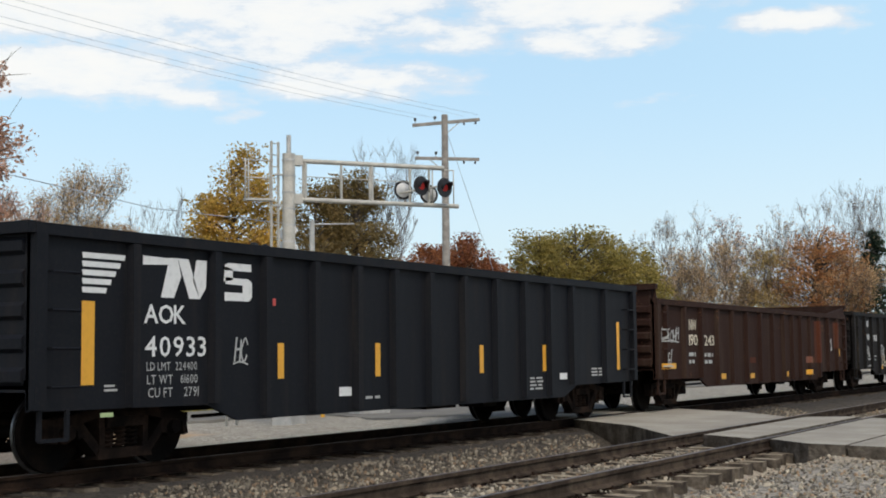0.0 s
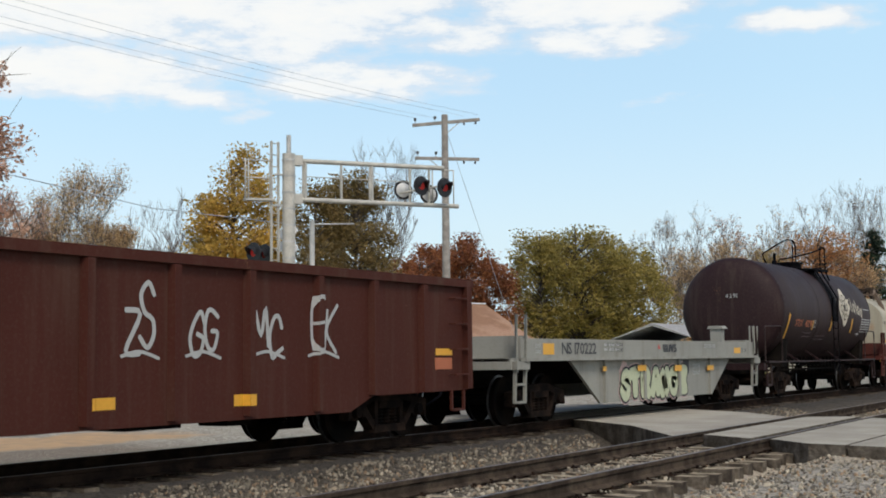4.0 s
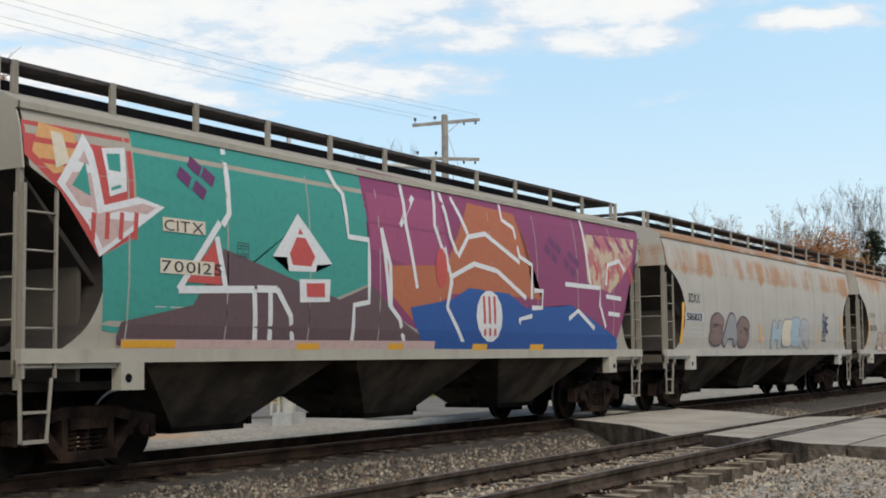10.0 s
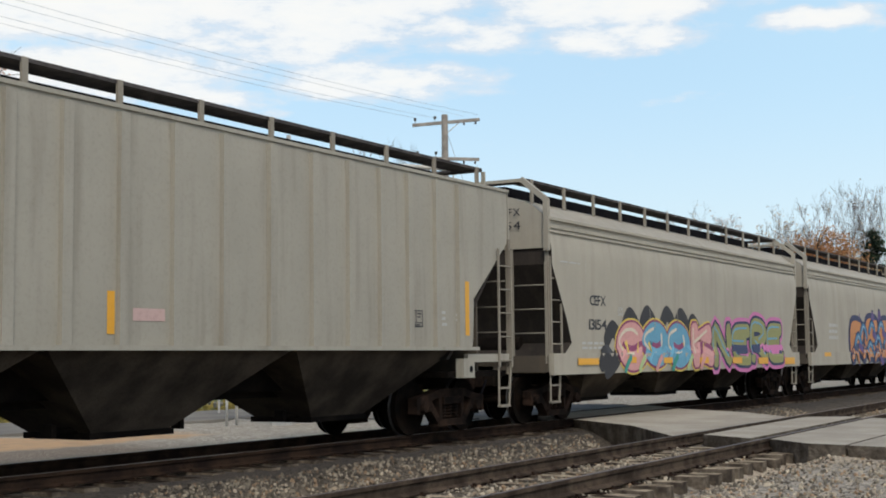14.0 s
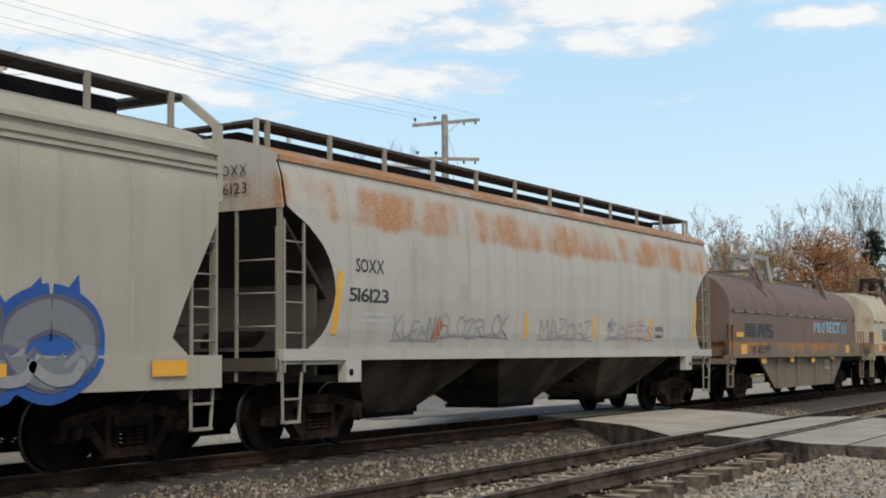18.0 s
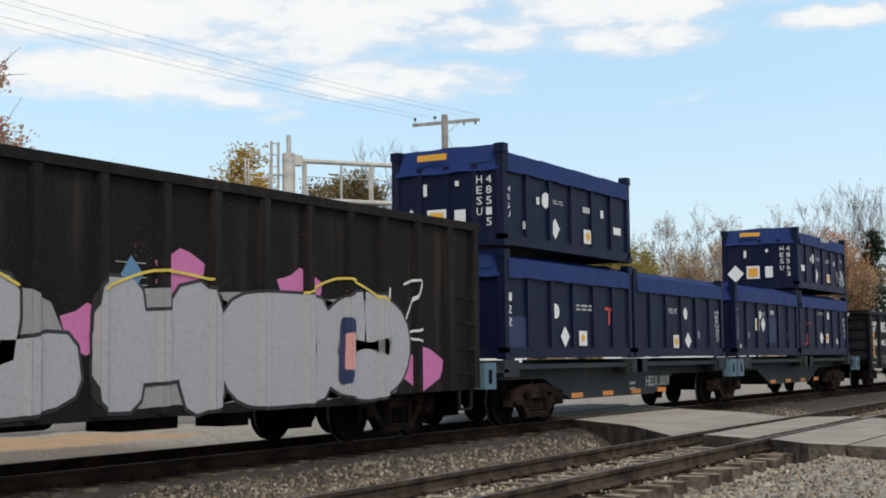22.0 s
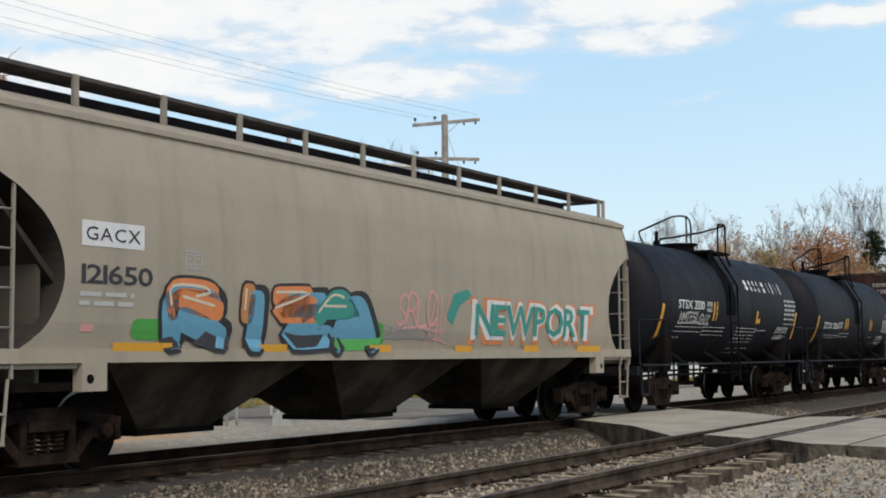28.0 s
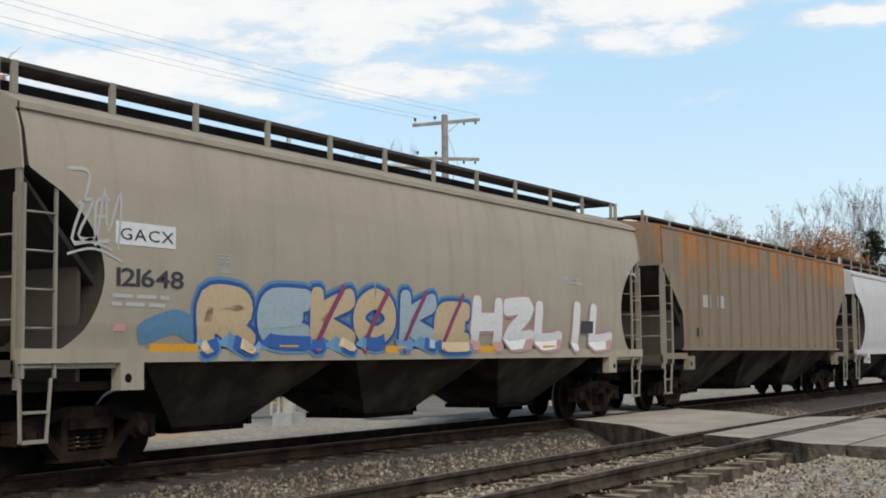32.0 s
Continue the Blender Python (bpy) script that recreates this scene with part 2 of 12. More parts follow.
# ---- sky: a shell of drifting cloud ----
def cloud_sky():
    R, cols, rows = 2600.0, 120, 16
    verts, faces, uvs = [], [], []
    for j in range(rows + 1):
        el = -1.5 + 30.0 * j / rows
        for i in range(cols + 1):
            az = 360.0 * i / cols
            e, a = radians(el), radians(az)
            verts.append((R * math.cos(e) * math.sin(a), R * math.cos(e) * math.cos(a), R * math.sin(e)))
            uvs.append((az, el))
    for j in range(rows):
        for i in range(cols):
            k = j * (cols + 1) + i
            faces.append((k, k + cols + 1, k + cols + 2, k + 1))
    me = bpy.data.meshes.new("clouds")
    me.from_pydata(verts, [], faces)
    lay = me.uv_layers.new(name="bearing")
    for lp in me.loops:
        lay.data[lp.index].uv = uvs[lp.vertex_index]
    m, t, s = nodes_of("cloud_layer")
    t.nodes.remove(s)
    out = t.nodes["Material Output"]
    uv = t.nodes.new("ShaderNodeUVMap")
    uv.uv_map = "bearing"
    warp = nd(t, "TexNoise", Scale=0.35, Detail=3.0)
    t.links.new(uv.outputs[0], warp.inputs["Vector"])
    wv = t.nodes.new("ShaderNodeVectorMath")
    wv.operation = "MULTIPLY_ADD"
    t.links.new(warp.outputs["Color"], wv.inputs[0])
    wv.inputs[1].default_value = (2.4, 1.1, 0)
    t.links.new(uv.outputs[0], wv.inputs[2])
    total = None
    # banks of cloud: bearing, height, half width, half height, weight
    for a, e, ra, re, w in ((44, 15.6, 11, 2.7, 1.0), (58, 15.6, 4, 1.2, 0.8), (53, 14.6, 6, 1.8, 0.9), (43.5, 12.2, 6.5, 1.25, 1.0), (48, 11.3, 4, 0.6, 0.75),
                            (55.6, 12.0, 4.8, 0.9, 0.9), (60, 14.0, 3.6, 1.1, 0.7), (49, 13.2, 9, 1.6, 0.62), (66, 15.2, 6.0, 1.2, 1.0), (66.2, 13.6, 4.2, 0.75, 0.85),
                            (75.3, 13.95, 2.6, 0.55, 1.0), (51, 10.6, 1.5, 0.4, 0.55), (69, 10.95, 1.6, 0.28, 0.42), (81, 16.2, 3, 0.8, 0.8)):
        mp = t.nodes.new("ShaderNodeMapping")
        mp.inputs["Location"].default_value = (-(a + 1.2) / ra, -(e + 0.55) / re, 0)
        mp.inputs["Scale"].default_value = (1 / ra, 1 / re, 0)
        t.links.new(wv.outputs[0], mp.inputs["Vector"])
        ln = t.nodes.new("ShaderNodeVectorMath")
        ln.operation = "LENGTH"
        t.links.new(mp.outputs[0], ln.inputs[0])
        k = math_node(t, "MULTIPLY", ramp(t, ln.outputs["Value"], 1.75, 0.2), w)
        total = k if total is None else math_node(t, "MAXIMUM", total, k)
    # the rest of the sky carries clouds of the same kind
    mp = t.nodes.new("ShaderNodeMapping")
    mp.inputs["Scale"].default_value = (0.35, 1.0, 1)
    t.links.new(uv.outputs[0], mp.inputs["Vector"])
    puff = grain(t, mp.outputs[0], 1.1, 8, 0.62)
    wide = grain(t, mp.outputs[0], 0.12, 3)
    sep = t.nodes.new("ShaderNodeSeparateXYZ")
    t.links.new(uv.outputs[0], sep.inputs[0])
    off = math_node(t, "ABSOLUTE", math_node(t, "SUBTRACT", sep.outputs[0], 60.0))
    rest = math_node(t, "MULTIPLY", ramp(t, off, 24.0, 34.0), ramp(t, wide, 0.42, 0.62))
    total = math_node(t, "MAXIMUM", total, rest)
    body = math_node(t, "ADD", math_node(t, "MULTIPLY", total, 1.0), math_node(t, "MULTIPLY", math_node(t, "SUBTRACT", puff, 0.5), 1.5))
    dens = math_node(t, "MULTIPLY", ramp(t, body, 0.12, 0.85), ramp(t, sep.outputs[1], 28.0, 20.0))
    # a thin veil lies over the whole sky
    veil = math_node(t, "MULTIPLY", ramp(t, sep.outputs[1], 28.0, 14.0), math_node(t, "ADD", math_node(t, "MULTIPLY", ramp(t, off, 4.0, 22.0), 0.12), 0.70))
    dens = math_node(t, "MAXIMUM", dens, veil)
    em = nd(t, "Emission", Strength=1.0)
    white = mixed(t, ramp(t, body, 0.6, 1.1), (0.92, 0.94, 0.96), (1.0, 0.985, 0.96))
    t.links.new(mixed(t, ramp(t, body, 0.2, 0.75), mixed(t, ramp(t, sep.outputs[1], 13.0, 3.0), (0.60, 0.86, 1.06), (0.78, 0.94, 1.04)), white), em.inputs["Color"])
    mix = t.nodes.new("ShaderNodeMixShader")
    tr = t.nodes.new("ShaderNodeBsdfTransparent")
    t.links.new(math_node(t, "MULTIPLY", dens, 0.94), mix.inputs[0])
    t.links.new(tr.outputs[0], mix.inputs[1])
    t.links.new(em.outputs[0], mix.inputs[2])
    t.links.new(mix.outputs[0], out.inputs["Surface"])
    me.materials.append(m)
    ob = new("cloud_sky", me)
    return tagged(ob, "white cumulus and streaks of cloud in a pale blue sky", "clouds", kind="structure")


CLOUDS = cloud_sky()


# ---- ground ----
SID_Y0, SID_SLOPE = -5.78, 0.018      # the siding's centre line at x = 16, and its turn


def siding_y(x):
    return SID_Y0 + SID_SLOPE * (x - 16)


def smooth(a, b, x):
    k = min(1, max(0, (x - a) / (b - a)))
    return k * k * (3 - 2 * k)


def road_left(y):
    """The near edge of the road beyond the tracks."""
    return 25.9 + 0.689 * (y - 1.05)


def road_z(y):
    return -0.03 - 0.295 * smooth(2.0, 8.0, y)


def ground_z(x, y):
    z = -0.55
    z = max(z, -0.21 - 0.36 * smooth(1.5, 2.9, abs(y)))
    d = y - siding_y(x)
    z = max(z, -0.20 - 0.36 * smooth(1.35, 2.4, d) if d > 0 else -0.20 - 0.15 * smooth(0.85, 1.25, -d))
    if y > 2:
        z = max(z, -0.36 - 0.15 * smooth(9, 16, y))
        if y < 9:
            z = max(z, road_z(y) - 0.05 - 0.32 * smooth(0.0, 3.2, abs(x - 4.2 - road_left(y)) - 4.2))
    if y < -7.1:
        bank = smooth(13.5, 18.0, x) * (1 - smooth(28, 31, x))
        z = max(z, -0.36 + (0.11 + 0.07 * bank) * smooth(7.1, 7.8, -y))
    near = max(abs(x - 20) / 40, abs(y) / 20)
    if near < 1:
        z += 0.05 * noise.noise(Vector((x * 0.9, y * 0.9, 0))) + 0.02 * noise.noise(Vector((x * 4, y * 4, 3)))
    return z


def ground():
    xs = sorted({*np.arange(-4, 60, 0.35).round(2), *np.arange(60, 140, 2.0), *np.arange(-40, -4, 3.0), *(-4000, -1500, -400, -120, 180, 260, 400, 800, 1600, 4000)})
    ys = sorted({*np.arange(-11, 13, 0.3).round(2), *np.arange(13, 60, 2.5), *(-4000, -1500, -400, -120, -50, -30, -20, -15, 75, 100, 150, 250, 500, 1200, 4000)})
    verts = [(x, y, ground_z(x, y)) for x in xs for y in ys]
    n = len(ys)
    faces = [(i * n + j, i * n + j + 1, (i + 1) * n + j + 1, (i + 1) * n + j) for i in range(len(xs) - 1) for j in range(n - 1)]
    me = bpy.data.meshes.new("ground")
    me.from_pydata([tuple(map(float, v)) for v in verts], [], faces)
    me.polygons.foreach_set("use_smooth", [True] * len(faces))
    m, t, s = nodes_of("ballast_gravel_and_grass")
    vec = place(t, shuffle=False)
    sep = t.nodes.new("ShaderNodeSeparateXYZ")
    t.links.new(vec, sep.inputs[0])
    big, mid, small = grain(t, vec, 0.35, 4), grain(t, vec, 2.2, 5), grain(t, vec, 26, 3)
    vor = nd(t, "TexVoronoi", Scale=19.0)
    t.links.new(vec, vor.inputs["Vector"])
    stones = mixed(t, ramp(t, vor.outputs["Color"], 0.1, 0.9), (0.04, 0.031, 0.022), (0.24, 0.195, 0.135))
    stones = mixed(t, math_node(t, "MULTIPLY", ramp(t, mid, 0.5, 0.7), 0.55), stones, (0.17, 0.125, 0.085))
    lot = mixed(t, ramp(t, vor.outputs["Color"], 0.1, 0.95), (0.25, 0.225, 0.178), (0.54, 0.485, 0.385))
    lot = mixed(t, math_node(t, "MULTIPLY", ramp(t, small, 0.4, 0.7), 0.5), lot, (0.31, 0.27, 0.205))
    lot = mixed(t, math_node(t, "MULTIPLY", ramp(t, mid, 0.52, 0.66), 0.6), lot, (0.25, 0.21, 0.155))
    dirt = mixed(t, ramp(t, mid, 0.3, 0.7), (0.56, 0.35, 0.175), (0.42, 0.29, 0.165))
    grass = mixed(t, ramp(t, mid, 0.3, 0.7), (0.085, 0.12, 0.03), (0.17, 0.16, 0.06))
    jig = math_node(t, "MULTIPLY", math_node(t, "SUBTRACT", mid, 0.5), 1.6)
    y = math_node(t, "ADD", sep.outputs[1], jig)
    x = math_node(t, "ADD", sep.outputs[0], jig)
    # oily bed under the main track, the train's shade painted in with it
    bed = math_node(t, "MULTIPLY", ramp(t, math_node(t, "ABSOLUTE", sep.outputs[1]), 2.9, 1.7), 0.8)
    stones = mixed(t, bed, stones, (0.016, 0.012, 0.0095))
    # brown cinders beside the track
    lot = mixed(t, math_node(t, "MULTIPLY", math_node(t, "MULTIPLY", ramp(t, y, 7.7, 6.4), ramp(t, x, 20.8, 18.6)), ramp(t, small, 0.25, 0.55)), lot, (0.19, 0.145, 0.10))
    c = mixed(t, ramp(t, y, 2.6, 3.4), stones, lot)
    patch = math_node(t, "MULTIPLY", math_node(t, "MULTIPLY", ramp(t, y, 6.6, 7.3), ramp(t, y, 10.9, 10.5)), ramp(t, x, 24.0, 22.2))
    c = mixed(t, patch, c, dirt)
    c = mixed(t, ramp(t, y, 15.2, 15.7), c, grass)
    pale = mixed(t, ramp(t, vor.outputs["Color"], 0.1, 0.9), (0.16, 0.14, 0.11), (0.44, 0.39, 0.31))
    c = mixed(t, ramp(t, y, -6.5, -7.4), c, pale)
    # bare tan earth beside the road on the camera's side
    bare = math_node(t, "MULTIPLY", ramp(t, math_node(t, "ADD", math_node(t, "ABSOLUTE", math_node(t, "SUBTRACT", x, 18.6)), math_node(t, "ABSOLUTE", math_node(t, "ADD", y, 7.0))), 2.9, 0.8), 0.85)
    c = mixed(t, bare, c, mixed(t, ramp(t, small, 0.35, 0.65), (0.52, 0.435, 0.31), (0.33, 0.275, 0.20)))
    t.links.new(c, s.inputs["Base Color"])
    s.inputs["Roughness"].default_value = 0.95
    bumped(t, s, math_node(t, "ADD", math_node(t, "MULTIPLY", vor.outputs["Distance"], 1.0), small), 0.8, 0.03)
    me.materials.append(m)
    return tagged(new("ground", me), "grey ballast, pale gravel, bare dirt and grass", "ground", kind="structure")


ground()
M_ASPHALT = surface("worn_pale_asphalt", (0.195, 0.183, 0.16), (0.26, 0.243, 0.208), 0.7, 0.9, fine=60, bump=0.4, depth=0.006, shuffle=False)
M_CONCRETE = surface("dusty_concrete_panel", (0.35, 0.315, 0.255), (0.45, 0.41, 0.335), 0.9, 0.9, fine=45, bump=0.4, depth=0.008)


M_EDGE = surface("crumbling_dark_edge", (0.09, 0.075, 0.058), (0.20, 0.17, 0.135), 3.0, 0.95, fine=14, bump=0.9, depth=0.05)


def sheet(name, outline, z0, z1, mat, label, category, parent=None):
    """A slab with that outline, from z0 up to z1."""
    g = Geo().prism(outline, z0, z1, axis=2)
    me = g.mesh(name, mat)
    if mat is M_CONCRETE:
        # every face but the top gets the darker, rougher edge material
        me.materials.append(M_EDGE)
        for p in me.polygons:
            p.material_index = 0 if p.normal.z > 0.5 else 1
    ob = part(name, me, None, parent)
    return tagged(ob, label, category, kind="structure") if not parent else ob


sheet("side_street", [(-60, 10.7), (150, 12.5), (150, 17.4), (-60, 15.1)], -0.62, -0.335, M_ASPHALT, "pale worn asphalt street along the railway", "street")
# the road over the tracks, in the pieces that the rails leave
g_road, row = Geo(), (1.05, 2.0, 2.8, 3.6, 4.4, 5.2, 6.0, 6.8, 7.6, 9.0, 12.0, 21.5)
road_v = [(x, y, road_z(y) - d) for d in (0.0, 0.25) for y in row for x in (road_left(y), 33.2 + 0.773 * (y - 1.05))]
nr = len(row)
g_road.add(road_v, [(2 * i, 2 * i + 1, 2 * i + 3, 2 * i + 2) for i in range(nr - 1)] + [(2 * nr + 2 * i, 2 * nr + 2 * i + 2, 2 * nr + 2 * i + 3, 2 * nr + 2 * i + 1) for i in range(nr - 1)]
           + [(2 * i, 2 * i + 2, 2 * nr + 2 * i + 2, 2 * nr + 2 * i) for i in range(nr - 1)] + [(2 * i + 1, 2 * nr + 2 * i + 1, 2 * nr + 2 * i + 3, 2 * i + 3) for i in range(nr - 1)] + [(0, 2 * nr, 2 * nr + 1, 1)])
tagged(part("road", g_road, M_ASPHALT), "worn grey asphalt road beyond the tracks", "road", kind="structure")
crossing = tagged(new("road_crossing"), "grey concrete panels of the level crossing between the rails", "level crossing", kind="structure")
sheet("panel", [(25.6, -0.66), (26.6, 0.66), (33.0, 0.66), (31.6, -0.66)], -0.3, -0.012, M_CONCRETE, "", "", crossing)
sheet("panel", [(25.2, -0.88), (23.2, -3.0), (20.4, -4.85), (27.4, -4.72), (29.4, -3.2), (31.2, -0.88)], -0.45, -0.015, M_CONCRETE, "", "", crossing)
sheet("panel", [(20.9, -5.18), (20.2, -6.18), (28.0, -6.03), (27.6, -5.03)], -0.4, -0.012, M_CONCRETE, "", "", crossing)
sheet("panel", [(20.2, -6.48), (19.35, -7.3), (19.2, -7.86), (26.4, -7.8), (27.6, -6.32)], -0.5, -0.015, M_CONCRETE, "", "", crossing)
sheet("panel", [(19.2, -7.9), (18.2, -11.5), (13.0, -22), (20, -24), (25.4, -11.5), (26.4, -7.84)], -0.5, -0.02, M_CONCRETE, "", "", crossing)

# ---- tracks ----
RAIL = ((-0.075, -0.17), (0.075, -0.17), (0.075, -0.155), (0.015, -0.13), (0.012, -0.05), (0.037, -0.04), (0.037, -0.004), (0.03, 0), (-0.03, 0), (-0.037, -0.004), (-0.037, -0.04), (-0.012, -0.05), (-0.015, -0.13), (-0.075, -0.155))


def track(name, m, x0, x1, label, tie_from, tie_to, step=0.54, skip=(), rail_mat=M_RAIL, tie_mat=M_TIE):
    tr = tagged(new(name), label, "railway track", kind="structure")
    tr.matrix_basis = m
    for y in (-0.7525, 0.7525):
        rail = part("rail", Geo().prism([(y + a, z) for a, z in RAIL], x0, x1), rail_mat, tr, "rusty steel rail")
        part("rail_head", Geo().box(x0, x1, y - 0.024, y + 0.024, 0.0, 0.003), M_STEEL, rail, "bright worn running surface")
    rnd = random.Random(5)
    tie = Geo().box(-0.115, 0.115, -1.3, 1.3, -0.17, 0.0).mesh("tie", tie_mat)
    # all faces but the top take this wood; on pale ties it paints shade
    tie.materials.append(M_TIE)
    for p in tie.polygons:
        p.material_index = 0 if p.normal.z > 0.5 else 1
    plate = Geo().box(-0.09, 0.09, -0.18, 0.18, 0, 0.012).box(-0.06, -0.03, -0.13, -0.10, 0.012, 0.04).box(0.03, 0.06, 0.10, 0.13, 0.012, 0.04).mesh("tie_plate", M_RAIL)
    x = tie_from
    while x < tie_to:
        if not any(a < x < b for a, b in skip):
            ti = part("tie", tie, None, tr, at=pose(x, rnd.uniform(-0.05, 0.05), -0.182, rnd.uniform(-0.8, 0.8), 0, rnd.uniform(-1.2, 1.2)))
            for y in (-0.7525, 0.7525):
                part("tie_plate", plate, None, ti, at=pose(0, y, 0))
        x += step * rnd.uniform(0.94, 1.06)
    return tr


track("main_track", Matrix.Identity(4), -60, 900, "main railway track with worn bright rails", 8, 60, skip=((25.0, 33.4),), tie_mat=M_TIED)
track("siding_track", pose(16, SID_Y0, 0, 0, 0, math.degrees(math.atan(SID_SLOPE))), -70, 700, "rusty siding track on weathered wooden ties", -12, 40, skip=((4.3, 12.2),), rail_mat=M_RAILD, tie_mat=M_TIEP)


def loose_stones():
    """Ballast stones between and beside the tracks."""
    rnd = random.Random(11)
    me0 = bmesh.new()
    bmesh.ops.create_icosphere(me0, subdivisions=1, radius=1.0)
    base = np.array([v.co[:] for v in me0.verts])
    tri = np.array([[v.index for v in f.verts] for f in me0.faces])
    me0.free()
    V, F, k = [], [], 0
    rs = np.random.RandomState(3)
    while k < 32000:
        x = 9 + 29 * rnd.random() ** 1.5
        y = rnd.uniform(-9.6, -1.72)
        if y < -8.6 + 0.1 * (x - 9):
            if rnd.random() < 0.45:
                continue
        left = 25.2 + (y + 0.9) * 1.25 if y > -4.9 else 19.9
        if x > left - 0.1 and x < left + 7.4:
            continue
        d = y - siding_y(x)
        if abs(abs(d) - 0.7525) < 0.09 or (abs(d) < 1.3 and rnd.random() < 0.55):
            continue
        if abs(x - 18.6) + abs(y + 7.2) < 1.7 and rnd.random() < 0.45:
            continue
        s = rnd.choice((0.016, 0.02, 0.026, 0.034)) * rnd.uniform(0.75, 1.25) * (0.8 if y < -7.0 else 1)
        q = Euler((rnd.uniform(0, 6), rnd.uniform(0, 6), rnd.uniform(0, 6))).to_matrix()
        sc = np.array([1, rnd.uniform(0.6, 1), rnd.uniform(0.5, 0.8)]) * s
        p = (base * (1 + rs.uniform(-0.34, 0.3, (len(base), 1)))) * sc
        p = p @ np.array(q).T + np.array([x, y, ground_z(x, y) + s * 0.35])
        F.append(tri + k * len(base))
        V.append(p)
        k += 1
    me = bpy.data.meshes.new("ballast_stones")
    me.from_pydata(np.concatenate(V).tolist(), [], np.concatenate(F).tolist())
    m, t, s = nodes_of("ballast_stone")
    g = t.nodes.new("ShaderNodeNewGeometry")
    c = mixed(t, math_node(t, "POWER", g.outputs["Random Per Island"], 1.7), (0.09, 0.076, 0.058), (0.80, 0.69, 0.51))
    c = mixed(t, ramp(t, g.outputs["Random Per Island"], 0.86, 0.88), c, (0.36, 0.24, 0.14))
    vec = place(t, shuffle=False)
    sep = t.nodes.new("ShaderNodeSeparateXYZ")
    t.links.new(vec, sep.inputs[0])
    # brake dust, oil and painted train shade darken stones near the main track
    dust_shade = math_node(t, "MULTIPLY", ramp(t, math_node(t, "ADD", sep.outputs[1], grain(t, vec, 0.9)), -6.2, -3.6), 0.3)
    c = mixed(t, dust_shade, c, (0.05, 0.04, 0.031))
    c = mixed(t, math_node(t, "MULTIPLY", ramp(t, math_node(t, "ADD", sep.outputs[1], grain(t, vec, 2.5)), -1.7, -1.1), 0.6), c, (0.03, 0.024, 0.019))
    t.links.new(mixed(t, math_node(t, "MULTIPLY", grain(t, vec, 30), 0.3), c, (0.1, 0.085, 0.065)), s.inputs["Base Color"])
    s.inputs["Roughness"].default_value = 0.9
    me.materials.append(m)
    tagged(new("ballast_stones", me), "loose grey and tan ballast stones beside the rails", "ballast", kind="stuff")


loose_stones()
# ---- what stands beyond the tracks ----
M_SIGNAL = surface("aged_silver_paint", (0.44, 0.42, 0.37), (0.57, 0.545, 0.48), 3, 0.6, 0.1)
M_HOOD = surface("matt_black_hood", (0.012, 0.012, 0.014), (0.02, 0.02, 0.022), 3, 0.6, bump=0)
M_LIT = glowing("lit_red_lens", (0.45, 0.02, 0.015), 0.14)
M_LENS = flat_paint("dark_red_lens", (0.10, 0.006, 0.006), 0.2)
M_DISC = surface("pale_disc_back", (0.62, 0.62, 0.60), (0.72, 0.72, 0.70), 3, 0.6)
M_SIGNW = flat_paint("white_sign_face", (0.78, 0.78, 0.76))
ARM = Vector((0.807, -0.59, 0))              # the way of the cantilever arm
BACK = Vector((-0.59, -0.807, 0))            # towards the camera's side of the road


def lamp(parent, c, face, lens, disc=None):
    """A flashing lamp: round background, hood, lens; face is the way it looks."""
    f = Vector(face).normalized()
    rot = f.to_track_quat("Y", "Z").to_matrix().to_4x4()
    rot.translation = Vector(c)
    bg = part("background", Geo().lathe([(0.0, -0.02), (0.26, -0.02), (0.262, 0.0), (0.255, 0.012), (0.0, 0.012)], 28), M_HOOD, parent, "black round lamp background", rot)
    part("lamp_housing", Geo().lathe([(0.0, -0.16), (0.10, -0.15), (0.125, -0.02), (0.16, -0.018)], 18) if disc is None else Geo().lathe([(0.0, -0.14), (0.12, -0.12), (0.19, -0.022), (0.2, -0.021)], 20), disc or M_HOOD, bg, "rounded back of the lamp")
    part("lens", Geo().lathe([(0.0, 0.03), (0.07, 0.027), (0.105, 0.013)], 20), lens, bg, "red round lens")
    hood = Geo()
    n, verts = 15, []
    for k, (r, ln) in enumerate(((0.125, 0.012), (0.135, 0.012))):
        for i in range(n + 1):
            a = radians(-25 + 230 * i / n)
            d = 0.10 + 0.16 * max(0.0, math.sin(a))
            verts += [(r * math.cos(a), ln, r * math.sin(a)), (r * math.cos(a), ln + d, r * math.sin(a))]
    m = 2 * (n + 1)
    faces = [(2 * i, 2 * i + 1, 2 * i + 3, 2 * i + 2) for i in range(n)] + [(m + 2 * i, m + 2 * i + 2, m + 2 * i + 3, m + 2 * i + 1) for i in range(n)] + [(2 * i + 1, m + 2 * i + 1, m + 2 * i + 3, 2 * i + 3) for i in range(n)]
    part("visor", hood.add(verts, faces, True), M_HOOD, bg, "black visor over the lens")
    return bg


